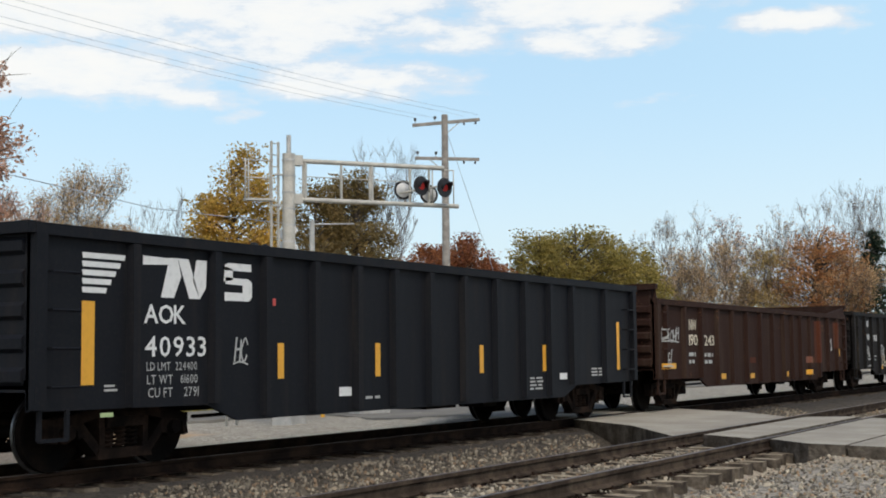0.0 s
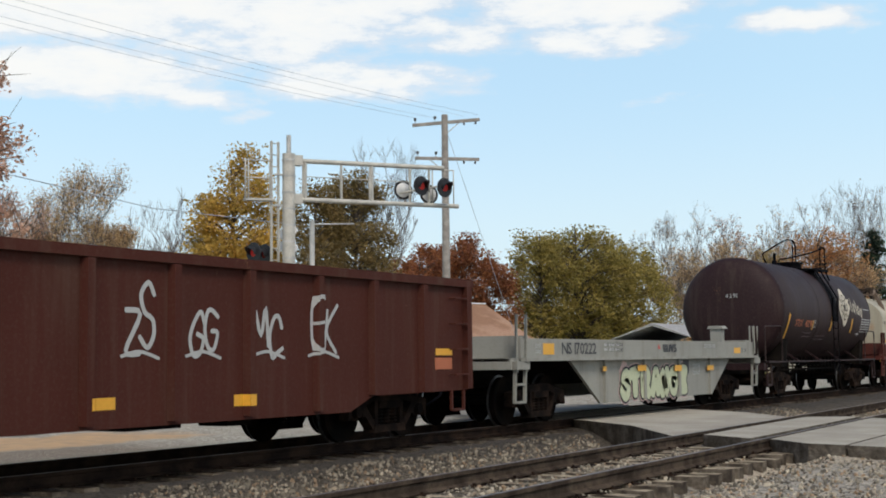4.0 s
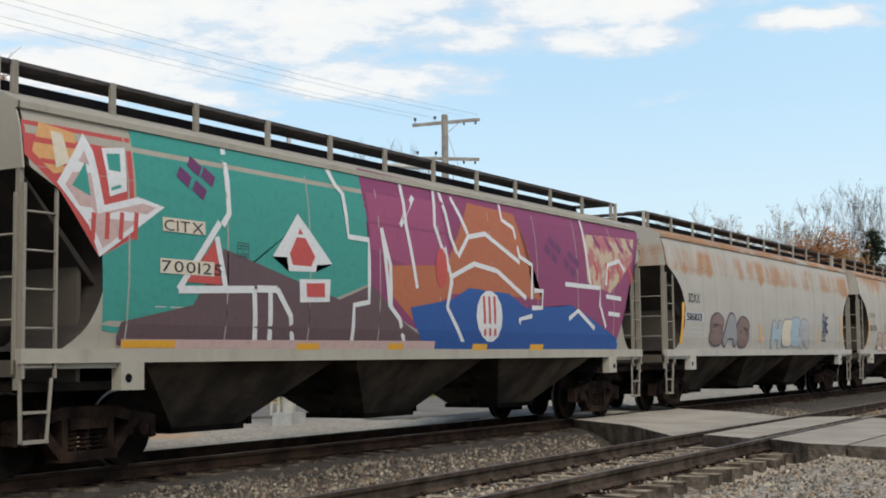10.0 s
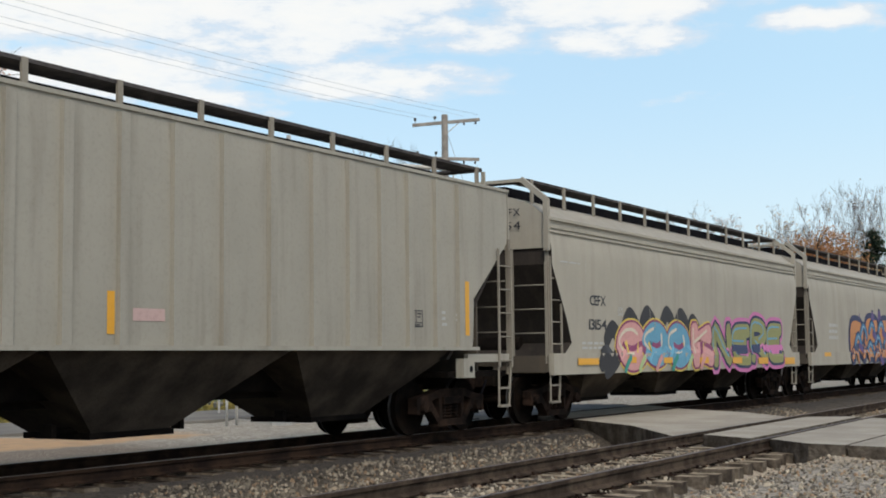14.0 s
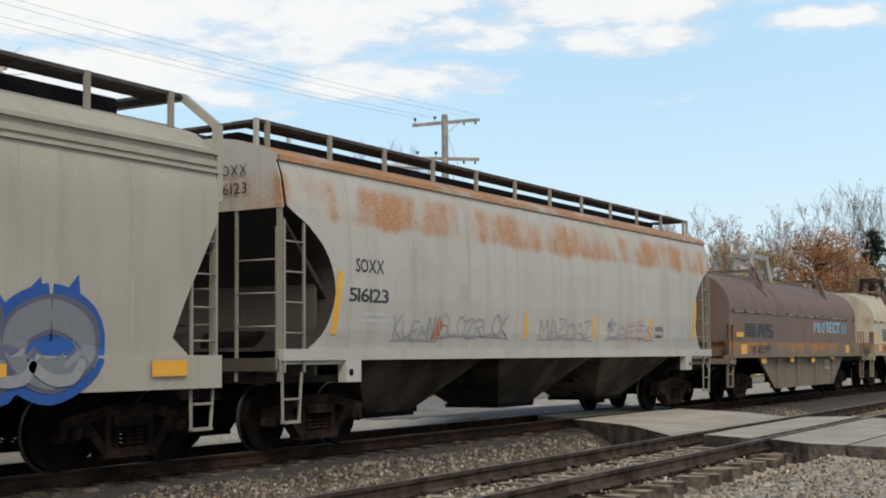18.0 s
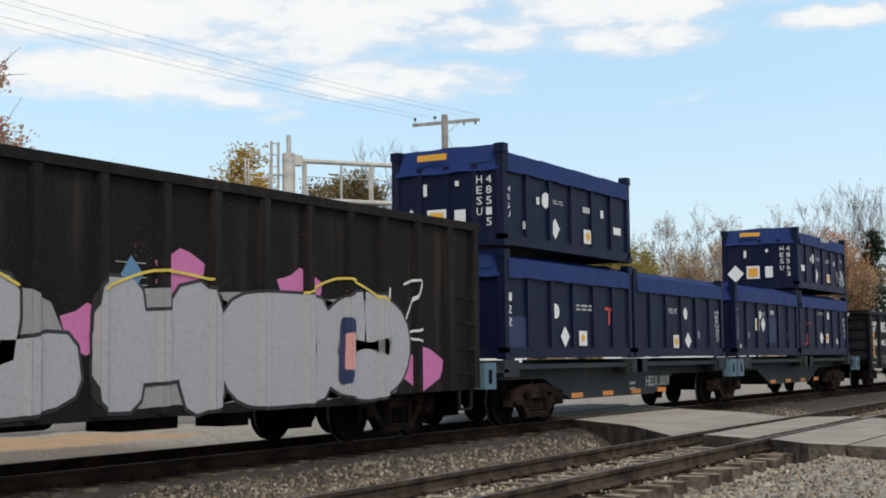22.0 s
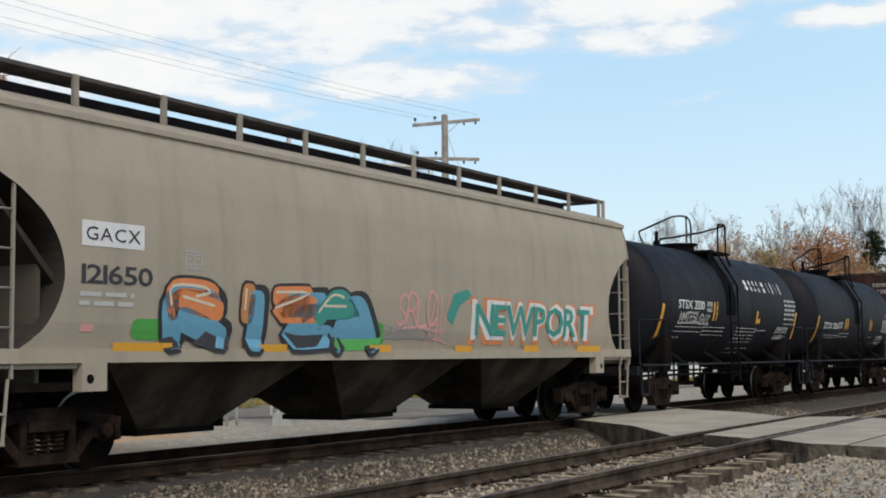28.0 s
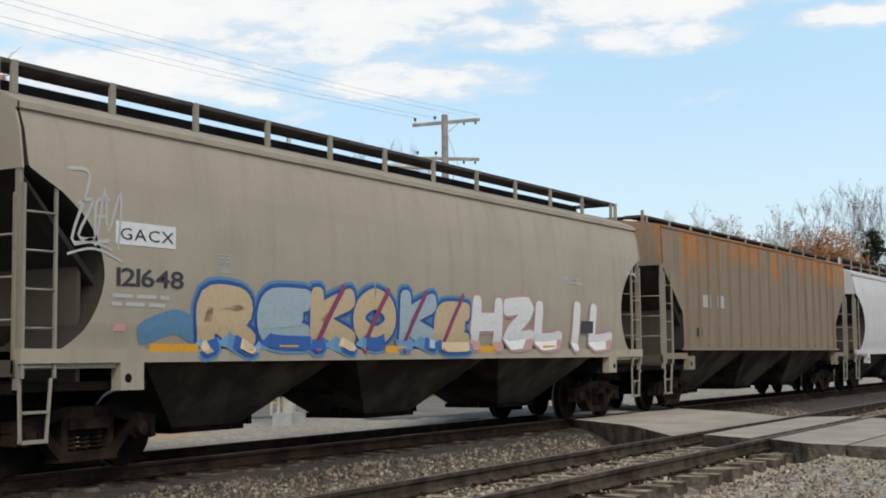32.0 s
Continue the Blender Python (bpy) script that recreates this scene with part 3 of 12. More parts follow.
def cantilever():
    base = Vector((27.14, 7.91, -0.4))
    th = thing("crossing_signal", Matrix.Translation(base), "silver cantilever crossing signal with round red lamps beside the road", "railway signal")
    H = 7.43
    part("mast", Geo().lathe([(0.0, 0.0), (0.19, 0.0), (0.19, 0.05), (0.17, 0.06), (0.165, 6.95), (0.0, 6.95)], 18, axis=2), M_SIGNAL, th)
    part("mast_cap", Geo().lathe([(0.06, 6.95), (0.06, H), (0.0, H)], 12, axis=2), M_GALV, th)
    for z in np.arange(1.3, 6.8, 0.42):
        part("clamp_band", Geo().lathe([(0.178, z), (0.178, z + 0.045)], 14, axis=2), M_GALV, th)
    # ladder on the side away from the arm
    lad = -ARM * 0.37
    for d in (-0.10, 0.10):
        p = lad + BACK * d * 0.3 - ARM * d
        part("ladder_rail", Geo().beam(p + Vector((0, 0, 0.3)), p + Vector((0, 0, 7.25)), 0.05, 0.05), M_SIGNAL, th)
    for z in np.arange(0.6, 7.2, 0.3):
        a, b = lad + BACK * 0.03 - ARM * 0.1, lad - BACK * 0.03 + ARM * 0.1
        part("rung", Geo().tube([a + Vector((0, 0, z)), b + Vector((0, 0, z))], 0.014, 5), M_SIGNAL, th)
    for z in (1.5, 3.6, 5.6, 6.4):
        part("ladder_bracket", Geo().beam(Vector((0, 0, z)), lad + Vector((0, 0, z)), 0.05, 0.05), M_GALV, th)
    # the arm: two chords with posts between
    zt, zb, L = 6.78, 5.78, 4.75
    a0 = ARM * 0.12
    part("top_chord", Geo().tube([a0 + Vector((0, 0, zt)), ARM * (L - 0.42) + Vector((0, 0, zt))], 0.062, 10), M_SIGNAL, th)
    part("bottom_chord", Geo().tube([a0 + Vector((0, 0, zb)), ARM * L + Vector((0, 0, zb - 0.02))], 0.062, 10), M_SIGNAL, th)
    for z in (zt, zb):
        part("chord_bracket", Geo().box(0.08, 0.34, -0.12, 0.12, -0.13, 0.13), M_SIGNAL, th, at=Matrix.Translation((0, 0, z)) @ pose(0, 0, 0, 0, 0, -36.2))
    for d in (0.42, 1.42, 2.25, 3.35, 3.9):
        part("post", Geo().beam(ARM * d + Vector((0, 0, zb)), ARM * d + Vector((0, 0, zt)), 0.09 if d in (0.42, 2.25) else 0.05, 0.09 if d in (0.42, 2.25) else 0.05), M_SIGNAL, th)
    part("wire_rail", Geo().tube([ARM * 0.42 + Vector((0, 0, 6.38)), ARM * 3.35 + Vector((0, 0, 6.36))], 0.012, 5), M_SIGNAL, th)
    for d in (4.0, 4.62):
        part("end_rail", Geo().tube([ARM * d + Vector((0, 0, zb)), ARM * d + Vector((0, 0, zb + 0.95))], 0.018, 5), M_SIGNAL, th)
    part("end_rail", Geo().tube([ARM * 4.0 + Vector((0, 0, zb + 0.95)), ARM * 4.62 + Vector((0, 0, zb + 0.95))], 0.018, 5), M_SIGNAL, th)
    # railed platform behind the ladder
    for z in (zb - 0.02, 6.3, 6.75):
        part("platform_rail", Geo().tube([-ARM * 0.42 + Vector((0, 0, z)), -ARM * 1.14 + Vector((0, 0, z))], 0.02, 5), M_SIGNAL, th)
    for d in (0.5, 1.06, 1.14):
        part("platform_post", Geo().tube([-ARM * d + Vector((0, 0, zb - 0.05)), -ARM * d + Vector((0, 0, 6.78))], 0.022, 5), M_SIGNAL, th)
    part("platform", Geo().beam(-ARM * 0.4 + Vector((0, 0, zb - 0.05)), -ARM * 1.16 + Vector((0, 0, zb - 0.05)), 0.3, 0.05), M_SIGNAL, th)
    # lamps on the arm, one pair each way
    part("lamp_bar", Geo().tube([ARM * 3.05 + Vector((0, 0, 6.05)), ARM * 4.3 + BACK * 0.1 + Vector((0, 0, 6.3))], 0.03, 6), M_SIGNAL, th)
    up = Vector((0, 0, 6.18))
    lamp(th, ARM * 3.27 - BACK * 0.30 + up, -BACK, M_LENS, M_DISC)
    lamp(th, ARM * 4.02 - BACK * 0.30 + up + Vector((0, 0, -0.09)), -BACK, M_LENS, M_DISC)
    lamp(th, ARM * 3.55 + BACK * 0.32 + up + Vector((0, 0, 0.05)), BACK + ARM * 0.35, M_LIT)
    lamp(th, ARM * 4.22 + BACK * 0.32 + up + Vector((0, 0, 0.03)), BACK + ARM * 0.35, M_LIT)
    # lamps on the mast
    low = Vector((0, 0, 3.13))
    lamp(th, -ARM * 0.55 - BACK * 0.25 + low, -BACK, M_LENS, M_DISC)
    lamp(th, ARM * 0.42 + BACK * 0.22 + low + Vector((0, 0, 0.06)), BACK + ARM * 0.4, M_LIT)
    lamp(th, ARM * 1.22 + BACK * 0.22 + low + Vector((0, 0, 0.06)), BACK + ARM * 0.4, M_LIT)
    part("lamp_bar", Geo().tube([-ARM * 0.55 + low, ARM * 1.2 + low], 0.03, 6), M_SIGNAL, th)
    hi = Vector((0, 0, 4.38))
    lamp(th, -ARM * 0.95 + hi + BACK * 0.1, -ARM + BACK * 0.5, M_LIT)
    lamp(th, -ARM * 0.55 + hi - BACK * 0.35, -ARM + BACK * 0.5, M_LENS)
    # crossbuck seen edge on, and its back
    for a in (-38, 38):
        part("crossbuck_blade", Geo().box(-0.45, 0.45, -0.01, 0.01, -0.09, 0.09), M_SIGNW, th, "white crossbuck board seen from behind",
             Matrix.Translation(Vector((0, 0, 4.75)) - BACK * 0.2) @ pose(0, 0, 0, 0, 0, 82) @ pose(0, 0, 0, 0, a, 0))
    # side pole of the gate with a small bracket
    g = ARM * 0.62
    part("gate_pole", Geo().tube([g + Vector((0, 0, 1.4)), g + Vector((0, 0, 5.25))], 0.07, 10), M_GALV, th)
    part("gate_pole_arm", Geo().tube([Vector((0, 0, 3.1)), g + Vector((0, 0, 3.2))], 0.06, 8), M_GALV, th)
    part("gate_tip", Geo().tube([g + Vector((0, 0, 5.15)), g + ARM * 1.15 + Vector((0, 0, 5.2))], 0.022, 6), M_GALV, th)
    part("base_box", Geo().box(-0.3, 0.3, -0.3, 0.3, 0, 0.35), M_GALV, th)


cantilever()

M_POLE = surface("weathered_pole_wood", (0.26, 0.235, 0.21), (0.38, 0.35, 0.31), 4, 0.9, fine=20)
M_WIRE = surface("dull_wire", (0.34, 0.38, 0.42), (0.42, 0.46, 0.5), 3, 0.7, bump=0)
M_GLASS_INS = surface("dark_insulator", (0.05, 0.045, 0.045), (0.09, 0.08, 0.08), 3, 0.3, bump=0)


def utility_pole():
    b = Vector((41.46, 11.62, -0.45))
    th = thing("utility_pole", Matrix.Translation(b), "weathered wooden utility pole with two crossarms and insulators", "utility pole")
    part("pole", Geo().tube([(0, 0, 0), (0, 0, 10.6)], 0.17, 12, 0.115), M_POLE, th)
    way = Vector((0.52, -0.854, 0))
    for z, la, lb, dz in ((10.32, 1.18, 1.28, 0.10), (8.98, 1.1, 1.25, -0.035)):
        arm = part("crossarm", Geo().beam(-way * la + Vector((0, 0, z - dz)), way * lb + Vector((0, 0, z + dz)), 0.10, 0.11), M_POLE, th)
        for d in (-la + 0.1, -la * 0.3, lb * 0.55, lb - 0.15):
            up = d in (-la + 0.1, -la * 0.3)
            c = way * d + Vector((0, 0, z + dz * d / la + (0.05 if up else -0.05)))
            part("insulator", Geo().lathe([(0.012, 0), (0.012, 0.1), (0.05, 0.11), (0.055, 0.2), (0.0, 0.22)] if up else [(0.012, 0), (0.04, -0.05), (0.04, -0.11), (0.0, -0.12)], 8, axis=2, c=c), M_GLASS_INS, arm)
    part("brace", Geo().beam((0, 0, 9.85), way * 0.6 + Vector((0, 0, 10.38)), 0.03, 0.03), M_GALV, th)
    part("brace", Geo().beam((0, 0, 8.5), -way * 0.6 + Vector((0, 0, 8.98)), 0.03, 0.03), M_GALV, th)
    part("guy_wire", Geo().tube([(0, 0, 10.2), (6.0, -0.6, 0.0)], 0.012, 4), M_WIRE, th)
    return b, way


def wires(b, way):
    """Lines from the pole to one beside the camera's back."""
    far = b + Vector((-46, 8.5, 0))
    for k, (d, z) in enumerate(((-1.1, 10.5), (-0.4, 10.5), (0.7, 10.55), (1.2, 10.6))):
        p, q = b + way * d + Vector((0, 0, z)), far + way * d + Vector((0, 0, z + 3.2))
        pts = [p.lerp(q, i / 16) - Vector((0, 0, 0.8 * 4 * (i / 16) * (1 - i / 16))) for i in range(17)]
        tagged(part("power_line", Geo().tube(pts, 0.005, 4), M_WIRE), "thin grey overhead power line from the pole", "power line", "lines on the pole")
    pts = [Vector((30.5, 26.2, 8.55)), Vector((45.0, 29.0, 8.2)), Vector((58, 30.5, 8.6))]
    tagged(part("power_line", Geo().tube(pts, 0.02, 4), M_WIRE), "thin service line between the trees", "power line", "lines on the pole")


wires(*utility_pole())

# ---- houses ----
M_SIDING = surface("white_clapboard", (0.80, 0.80, 0.79), (0.86, 0.86, 0.85), 1.5, 0.6, bump=0.1)
M_SHINGLE = surface("grey_shingle", (0.33, 0.32, 0.31), (0.45, 0.44, 0.42), 3, 0.9, fine=15)
M_BRROOF = surface("tan_brown_roof", (0.29, 0.165, 0.105), (0.40, 0.25, 0.17), 0.5, 0.85, fine=8, spread=(0.4, 0.62))
M_SHUT = flat_paint("dark_blue_shutter", (0.03, 0.035, 0.10), 0.5)
M_PANE = surface("dark_window_glass", (0.03, 0.035, 0.04), (0.06, 0.07, 0.075), 2, 0.08, bump=0)
M_TRIM = flat_paint("white_trim", (0.76, 0.76, 0.75))


def frame_at(x, y, z, way):
    """A pose whose x axis runs along way on the ground."""
    return pose(x, y, z, 0, 0, math.degrees(math.atan2(way[1], way[0])))


def gable_house(name, m, w, depth, eave, rise, roof_mat, label, over=0.35, windows=()):
    """Gable front along local x (from -w/2 to w/2) facing local -y."""
    h = thing(name, m, label, "house")
    body = Geo().prism([(-w / 2, 0), (w / 2, 0), (w / 2, eave), (0, eave + rise), (-w / 2, eave)], 0, depth, axis=1)
    wall = part("wall", body, M_SIDING, h)
    z = 0.12
    board = 0
    while z < eave + rise - 0.15:
        half = w / 2 if z < eave else w / 2 * (1 - (z - eave) / rise)
        part("clapboard", Geo().add([(-half, -0.004, z), (half, -0.004, z), (half, -0.004, z + 0.15), (-half, -0.004, z + 0.15), (-half, -0.03, z), (half, -0.03, z)],
                                    [(4, 5, 2, 3), (0, 4, 3), (1, 2, 5), (0, 1, 5, 4)]), M_SIDING, wall)
        z += 0.16
        board += 1
    k = rise / (w / 2)
    for sgn in (-1, 1):
        a, b = (0, eave + rise), (sgn * (w / 2 + over), eave - over * k)
        part("roof", Geo().prism([a, b, (b[0], b[1] + 0.16), (0, a[1] + 0.18)], -over, depth + over, axis=1), roof_mat, h)
        part("barge_board", Geo().prism([(0, a[1] + 0.02), (b[0], b[1]), (b[0], b[1] - 0.16), (0, a[1] - 0.16)], -over - 0.03, -over + 0.02, axis=1), M_TRIM, h)
    for x, z0, ww, hh, shutters in windows:
        win = part("window", Geo().box(x - ww / 2, x + ww / 2, -0.05, -0.035, z0, z0 + hh), M_PANE, h)
        fr = Geo()
        for a, b2, c, d in ((x - ww / 2 - 0.1, x - ww / 2, z0 - 0.1, z0 + hh + 0.1), (x + ww / 2, x + ww / 2 + 0.1, z0 - 0.1, z0 + hh + 0.1),
                            (x - ww / 2, x + ww / 2, z0 - 0.1, z0), (x - ww / 2, x + ww / 2, z0 + hh, z0 + hh + 0.1), (x - ww / 2, x + ww / 2, z0 + hh * 0.47, z0 + hh * 0.53)):
            fr.box(a, b2, -0.1, -0.03, c, d)
        part("window_frame", fr, M_TRIM, win)
        if shutters:
            for s in (-1, 1):
                c = x + s * (ww / 2 + 0.1 + 0.22)
                sh = Geo().box(c - 0.2, c + 0.2, -0.075, -0.03, z0 - 0.1, z0 + hh + 0.1)
                for q in range(8):
                    sh.box(c - 0.15, c + 0.15, -0.09, -0.075, z0 + q * hh / 8, z0 + q * hh / 8 + hh / 14)
                part("shutter", sh, M_SHUT, win)
    return h


gable_house("white_house", frame_at(43.9, 34.4, -0.3, (0.731, -0.6825)), 8.2, 11, 3.85, 2.35, M_SHINGLE,
            "white clapboard house with a grey roof and blue shutters", windows=((0.0, 3.69, 0.98, 1.43, True), (-2.6, 0.9, 0.9, 1.3, True), (2.4, 0.9, 0.9, 1.3, True)))
gable_house("white_cottage", frame_at(55.2, 27.1, -0.3, (0.585, -0.811)), 1.5, 2.6, 3.3, 1.3, M_SHINGLE, "small white gabled building beside the brown roof", 0.12, ((0.0, 3.3, 0.3, 0.4, False),))


def brown_roof_building():
    m = frame_at(60.2, 30.5, -0.3, (0.93, -0.37))
    h = thing("brown_roofed_building", m, "low building with a long mottled tan-brown roof", "building")
    part("wall", Geo().box(0, 15, 0, 9, 0, 2.5), M_SIDING, h)
    part("roof", Geo().prism([(-0.6, 2.35), (4.5, 4.95), (4.5, 5.1), (-0.6, 2.5)], -0.4, 15.4), M_BRROOF, h)
    part("roof", Geo().prism([(9.6, 2.35), (4.5, 4.95), (4.5, 5.1), (9.6, 2.5)], -0.4, 15.4), M_BRROOF, h)
    part("ridge_cap", Geo().box(-0.4, 15.4, 4.38, 4.62, 5.08, 5.16), M_TRIM, h)
    for x in (3, 8, 13):
        part("window", Geo().box(x, x + 1.0, -0.04, 0.01, 1.0, 1.9), M_PANE, h)


brown_roof_building()


def low_house(x, y, way, w, d, label, wallmat, roofmat, eave=2.6, rise=1.5):
    h = thing("low_house", frame_at(x, y, -0.4, way), label, "house")
    part("wall", Geo().box(0, w, 0, d, 0, eave), wallmat, h)
    part("roof", Geo().prism([(-0.5, eave - 0.1), (d / 2, eave + rise), (d + 0.5, eave - 0.1), (d / 2, eave + rise - 0.2)], -0.4, w + 0.4), roofmat, h)
    for k in np.arange(1.2, w - 1.5, 2.8):
        win = part("window", Geo().box(k, k + 0.95, -0.04, 0.0, 0.95, 2.1), M_PANE, h)
        part("window_frame", Geo().box(k - 0.09, k, -0.07, 0, 0.86, 2.2).box(k + 0.95, k + 1.04, -0.07, 0, 0.86, 2.2).box(k, k + 0.95, -0.07, 0, 0.86, 0.95).box(k, k + 0.95, -0.07, 0, 2.1, 2.2), M_TRIM, win)
    return h


M_TANWALL = surface("cream_wall", (0.55, 0.49, 0.40), (0.62, 0.56, 0.47), 1.0, 0.7)
low_house(32.5, 26.0, (0.86, -0.5), 6.5, 5, "small white clapboard shed by the grass", M_SIDING, M_SHINGLE, 2.3, 1.0)
low_house(92.0, 19.5, (1, 0.03), 14, 8, "low white house beyond the street", M_SIDING, M_SHINGLE)
low_house(128.0, 18.0, (1, 0.0), 14, 8, "low pale house far down the line", M_TANWALL, M_SHINGLE)


def stop_sign():
    b = Vector((32.18, 14.42, -0.4))
    th = thing("stop_sign", frame_at(b.x, b.y, b.z, (0.62, -0.785)), "red octagonal stop sign under two green street name plates", "road sign")
    part("post", Geo().box(-0.03, 0.03, 0.0, 0.05, 0, 3.87), M_GALV, th)
    oct_ = [(0.375 * math.cos(radians(22.5 + 45 * k)) / math.cos(radians(22.5)), 2.78 + 0.375 * math.sin(radians(22.5 + 45 * k)) / math.cos(radians(22.5))) for k in range(8)]
    inn = [(x * 0.93, 2.78 + (z - 2.78) * 0.93) for x, z in oct_]
    pl = part("sign_plate", Geo().prism(oct_, -0.03, -0.012, axis=1), M_SIGNW, th)
    part("sign_face", Geo().prism(inn, -0.036, -0.031, axis=1), M_RED, pl)
    lettering("STOP", 0.29, M_SIGNW, pl, (0, -0.042, 2.68), align="CENTER", stretch=0.8)
    green = flat_paint("green_sign", (0.02, 0.22, 0.19), 0.5)
    for z, w, a in ((3.44, 0.6, 0), (3.72, 0.42, 40)):
        p = part("street_name_plate", Geo().box(-w / 2, w / 2, -0.012, 0.012, -0.13, 0.13), green, th, "green street name plate", Matrix.Translation((0.05, 0, z)) @ pose(0, 0, 0, 0, 0, a))
        part("plain_bar", Geo().box(-w * 0.38, w * 0.38, -0.018, -0.013, -0.06, 0.06), M_SIGNW, p)


def lettering(text, size, mat, parent, at, align="LEFT", stretch=1.0, bold=0.0, name="lettering", lift=None, label="", width=None):
    """Writing on a plane that looks to -y, as one flat mesh."""
    V, F, x, n = [], [], 0.0, 0
    for ch in text:
        if ch == " ":
            x += 0.42
            continue
        co, faces = GLYPHS[ch, bold]
        lo, hi = co[:, 0].min(), co[:, 0].max()
        V.append(co + (x - lo, 0))
        F += [tuple(n + i for i in f) for f in faces]
        n += len(co)
        x += hi - lo + (0.16 if bold < 0.02 else 0.02)
    co = np.concatenate(V) * size
    if width:
        stretch = width / max(co[:, 0].max(), 0.01)
    co[:, 0] *= stretch
    if align == "CENTER":
        co[:, 0] -= co[:, 0].max() / 2
    out = [(a + at[0], lift(b + at[2]) if lift else at[1], b + at[2]) for a, b in co.tolist()]
    if lift and RIBBED and RIBBED[0][2] > -1.59:
        g = Geo()
        flat = [(p[0], p[2]) for p in out]
        for f in F:
            over_ribs(g, [flat[i] for i in f], 0.008)
        F += [tuple(len(out) + i for i in f) for f in g.f]
        out += g.v
    me = bpy.data.meshes.new(name)
    me.from_pydata(out, [], F)
    me.materials.append(mat)
    return part(name, me, None, parent, label)


stop_sign()
tagged(part("yellow_post", Geo().tube([(31.5, 10.0, -0.5), (31.5, 10.0, 0.75)], 0.06, 8), M_YEL), "yellow steel guard post in the gravel lot", "bollard")
for px, py in ((25.9, 8.9), (26.4, 9.0)):
    tagged(part("grey_post", Geo().tube([(px, py, -0.5), (px, py, 0.9)], 0.035, 6), M_GALV), "thin grey steel post in the gravel lot", "post")
bx = thing("equipment_box", pose(33.2, 9.5, -0.45, 0, 0, -30), "grey steel signal equipment cabinet on a footing", "cabinet")
part("body", Geo().box(-0.5, 0.5, -0.35, 0.35, 0.1, 1.25), M_GALV, bx)
part("roof", Geo().prism([(-0.45, 1.25), (0.45, 1.25), (0.4, 1.34), (-0.4, 1.34)], -0.58, 0.58), M_GALV, bx)
part("footing", Geo().box(-0.55, 0.55, -0.4, 0.4, -0.15, 0.1), M_CONCRETE, bx)
# ---- trees ----
M_BARK = surface("grey_brown_bark", (0.085, 0.07, 0.058), (0.16, 0.135, 0.115), 5, 0.95, fine=30)
M_TWIG = surface("pale_twigs", (0.13, 0.11, 0.10), (0.21, 0.18, 0.16), 3, 0.95, bump=0)


def leaf_mat(name, a, b):
    m, t, s = nodes_of(name)
    g = t.nodes.new("ShaderNodeNewGeometry")
    big = grain(t, place(t), 0.5, 3)
    k = math_node(t, "ADD", math_node(t, "MULTIPLY", g.outputs["Random Per Island"], 0.55), math_node(t, "MULTIPLY", ramp(t, big, 0.35, 0.65), 0.45))
    t.links.new(mixed(t, k, a, b), s.inputs["Base Color"])
    s.inputs["Roughness"].default_value = 0.75
    # leaves let light through
    thin = nd(t, "BsdfTranslucent")
    t.links.new(mixed(t, k, a, b), thin.inputs["Color"])
    mix = t.nodes.new("ShaderNodeMixShader")
    mix.inputs[0].default_value = 0.45
    t.links.new(s.outputs[0], mix.inputs[1])
    t.links.new(thin.outputs[0], mix.inputs[2])
    t.links.new(mix.outputs[0], t.nodes["Material Output"].inputs["Surface"])
    return m


L_YEL = leaf_mat("yellow_leaves", (0.30, 0.20, 0.048), (0.70, 0.45, 0.09))
L_OLIVE = leaf_mat("olive_leaves", (0.20, 0.175, 0.045), (0.47, 0.345, 0.085))
L_RUSSET = leaf_mat("russet_leaves", (0.14, 0.042, 0.024), (0.44, 0.165, 0.05))
L_BROWN = leaf_mat("brown_leaves", (0.46, 0.31, 0.18), (0.64, 0.43, 0.21))
L_PINK = leaf_mat("pinkish_leaves", (0.52, 0.31, 0.22), (0.72, 0.47, 0.33))
L_OLIVEB = leaf_mat("olive_brown_leaves", (0.13, 0.105, 0.045), (0.36, 0.245, 0.085))
L_YELB = leaf_mat("faded_yellow_leaves", (0.338, 0.247, 0.091), (0.572, 0.390, 0.130))
L_ORANGE = leaf_mat("orange_brown_leaves", (0.364, 0.182, 0.078), (0.598, 0.273, 0.091))
L_PINE = leaf_mat("dark_pine_needles", (0.015, 0.03, 0.018), (0.045, 0.07, 0.035))


def grow(rnd, geo, tips, p, d, length, r, level, spread, up):
    """A tapered limb and, from it, smaller ones."""
    n = 4
    pts = [p]
    for _ in range(n):
        d = (d + Vector((rnd.gauss(0, 0.11), rnd.gauss(0, 0.11), rnd.gauss(0.05 * up, 0.07)))).normalized()
        pts.append(pts[-1] + d * (length / n))
    r = max(r, 0.021)
    geo.tube(pts, r, 6 if r > 0.05 else 3, max(r * 0.5, 0.014))
    if level == 0:
        tips.append((pts[-1], d))
        tips.append((pts[2], d))
        return
    kids = rnd.randint(3, 4) if level > 1 else rnd.randint(4, 5)
    for k in range(kids):
        q = pts[rnd.choice((2, 3, 4, 4)) if k else 4]
        a = rnd.uniform(0, 2 * math.pi)
        out = Vector((math.cos(a), math.sin(a), rnd.uniform(0.0, 0.7) * up))
        grow(rnd, geo, tips, q, (d * (1 - spread) + out * spread).normalized(), length * rnd.uniform(0.55, 0.8), r * 0.48, level - 1, spread, up)


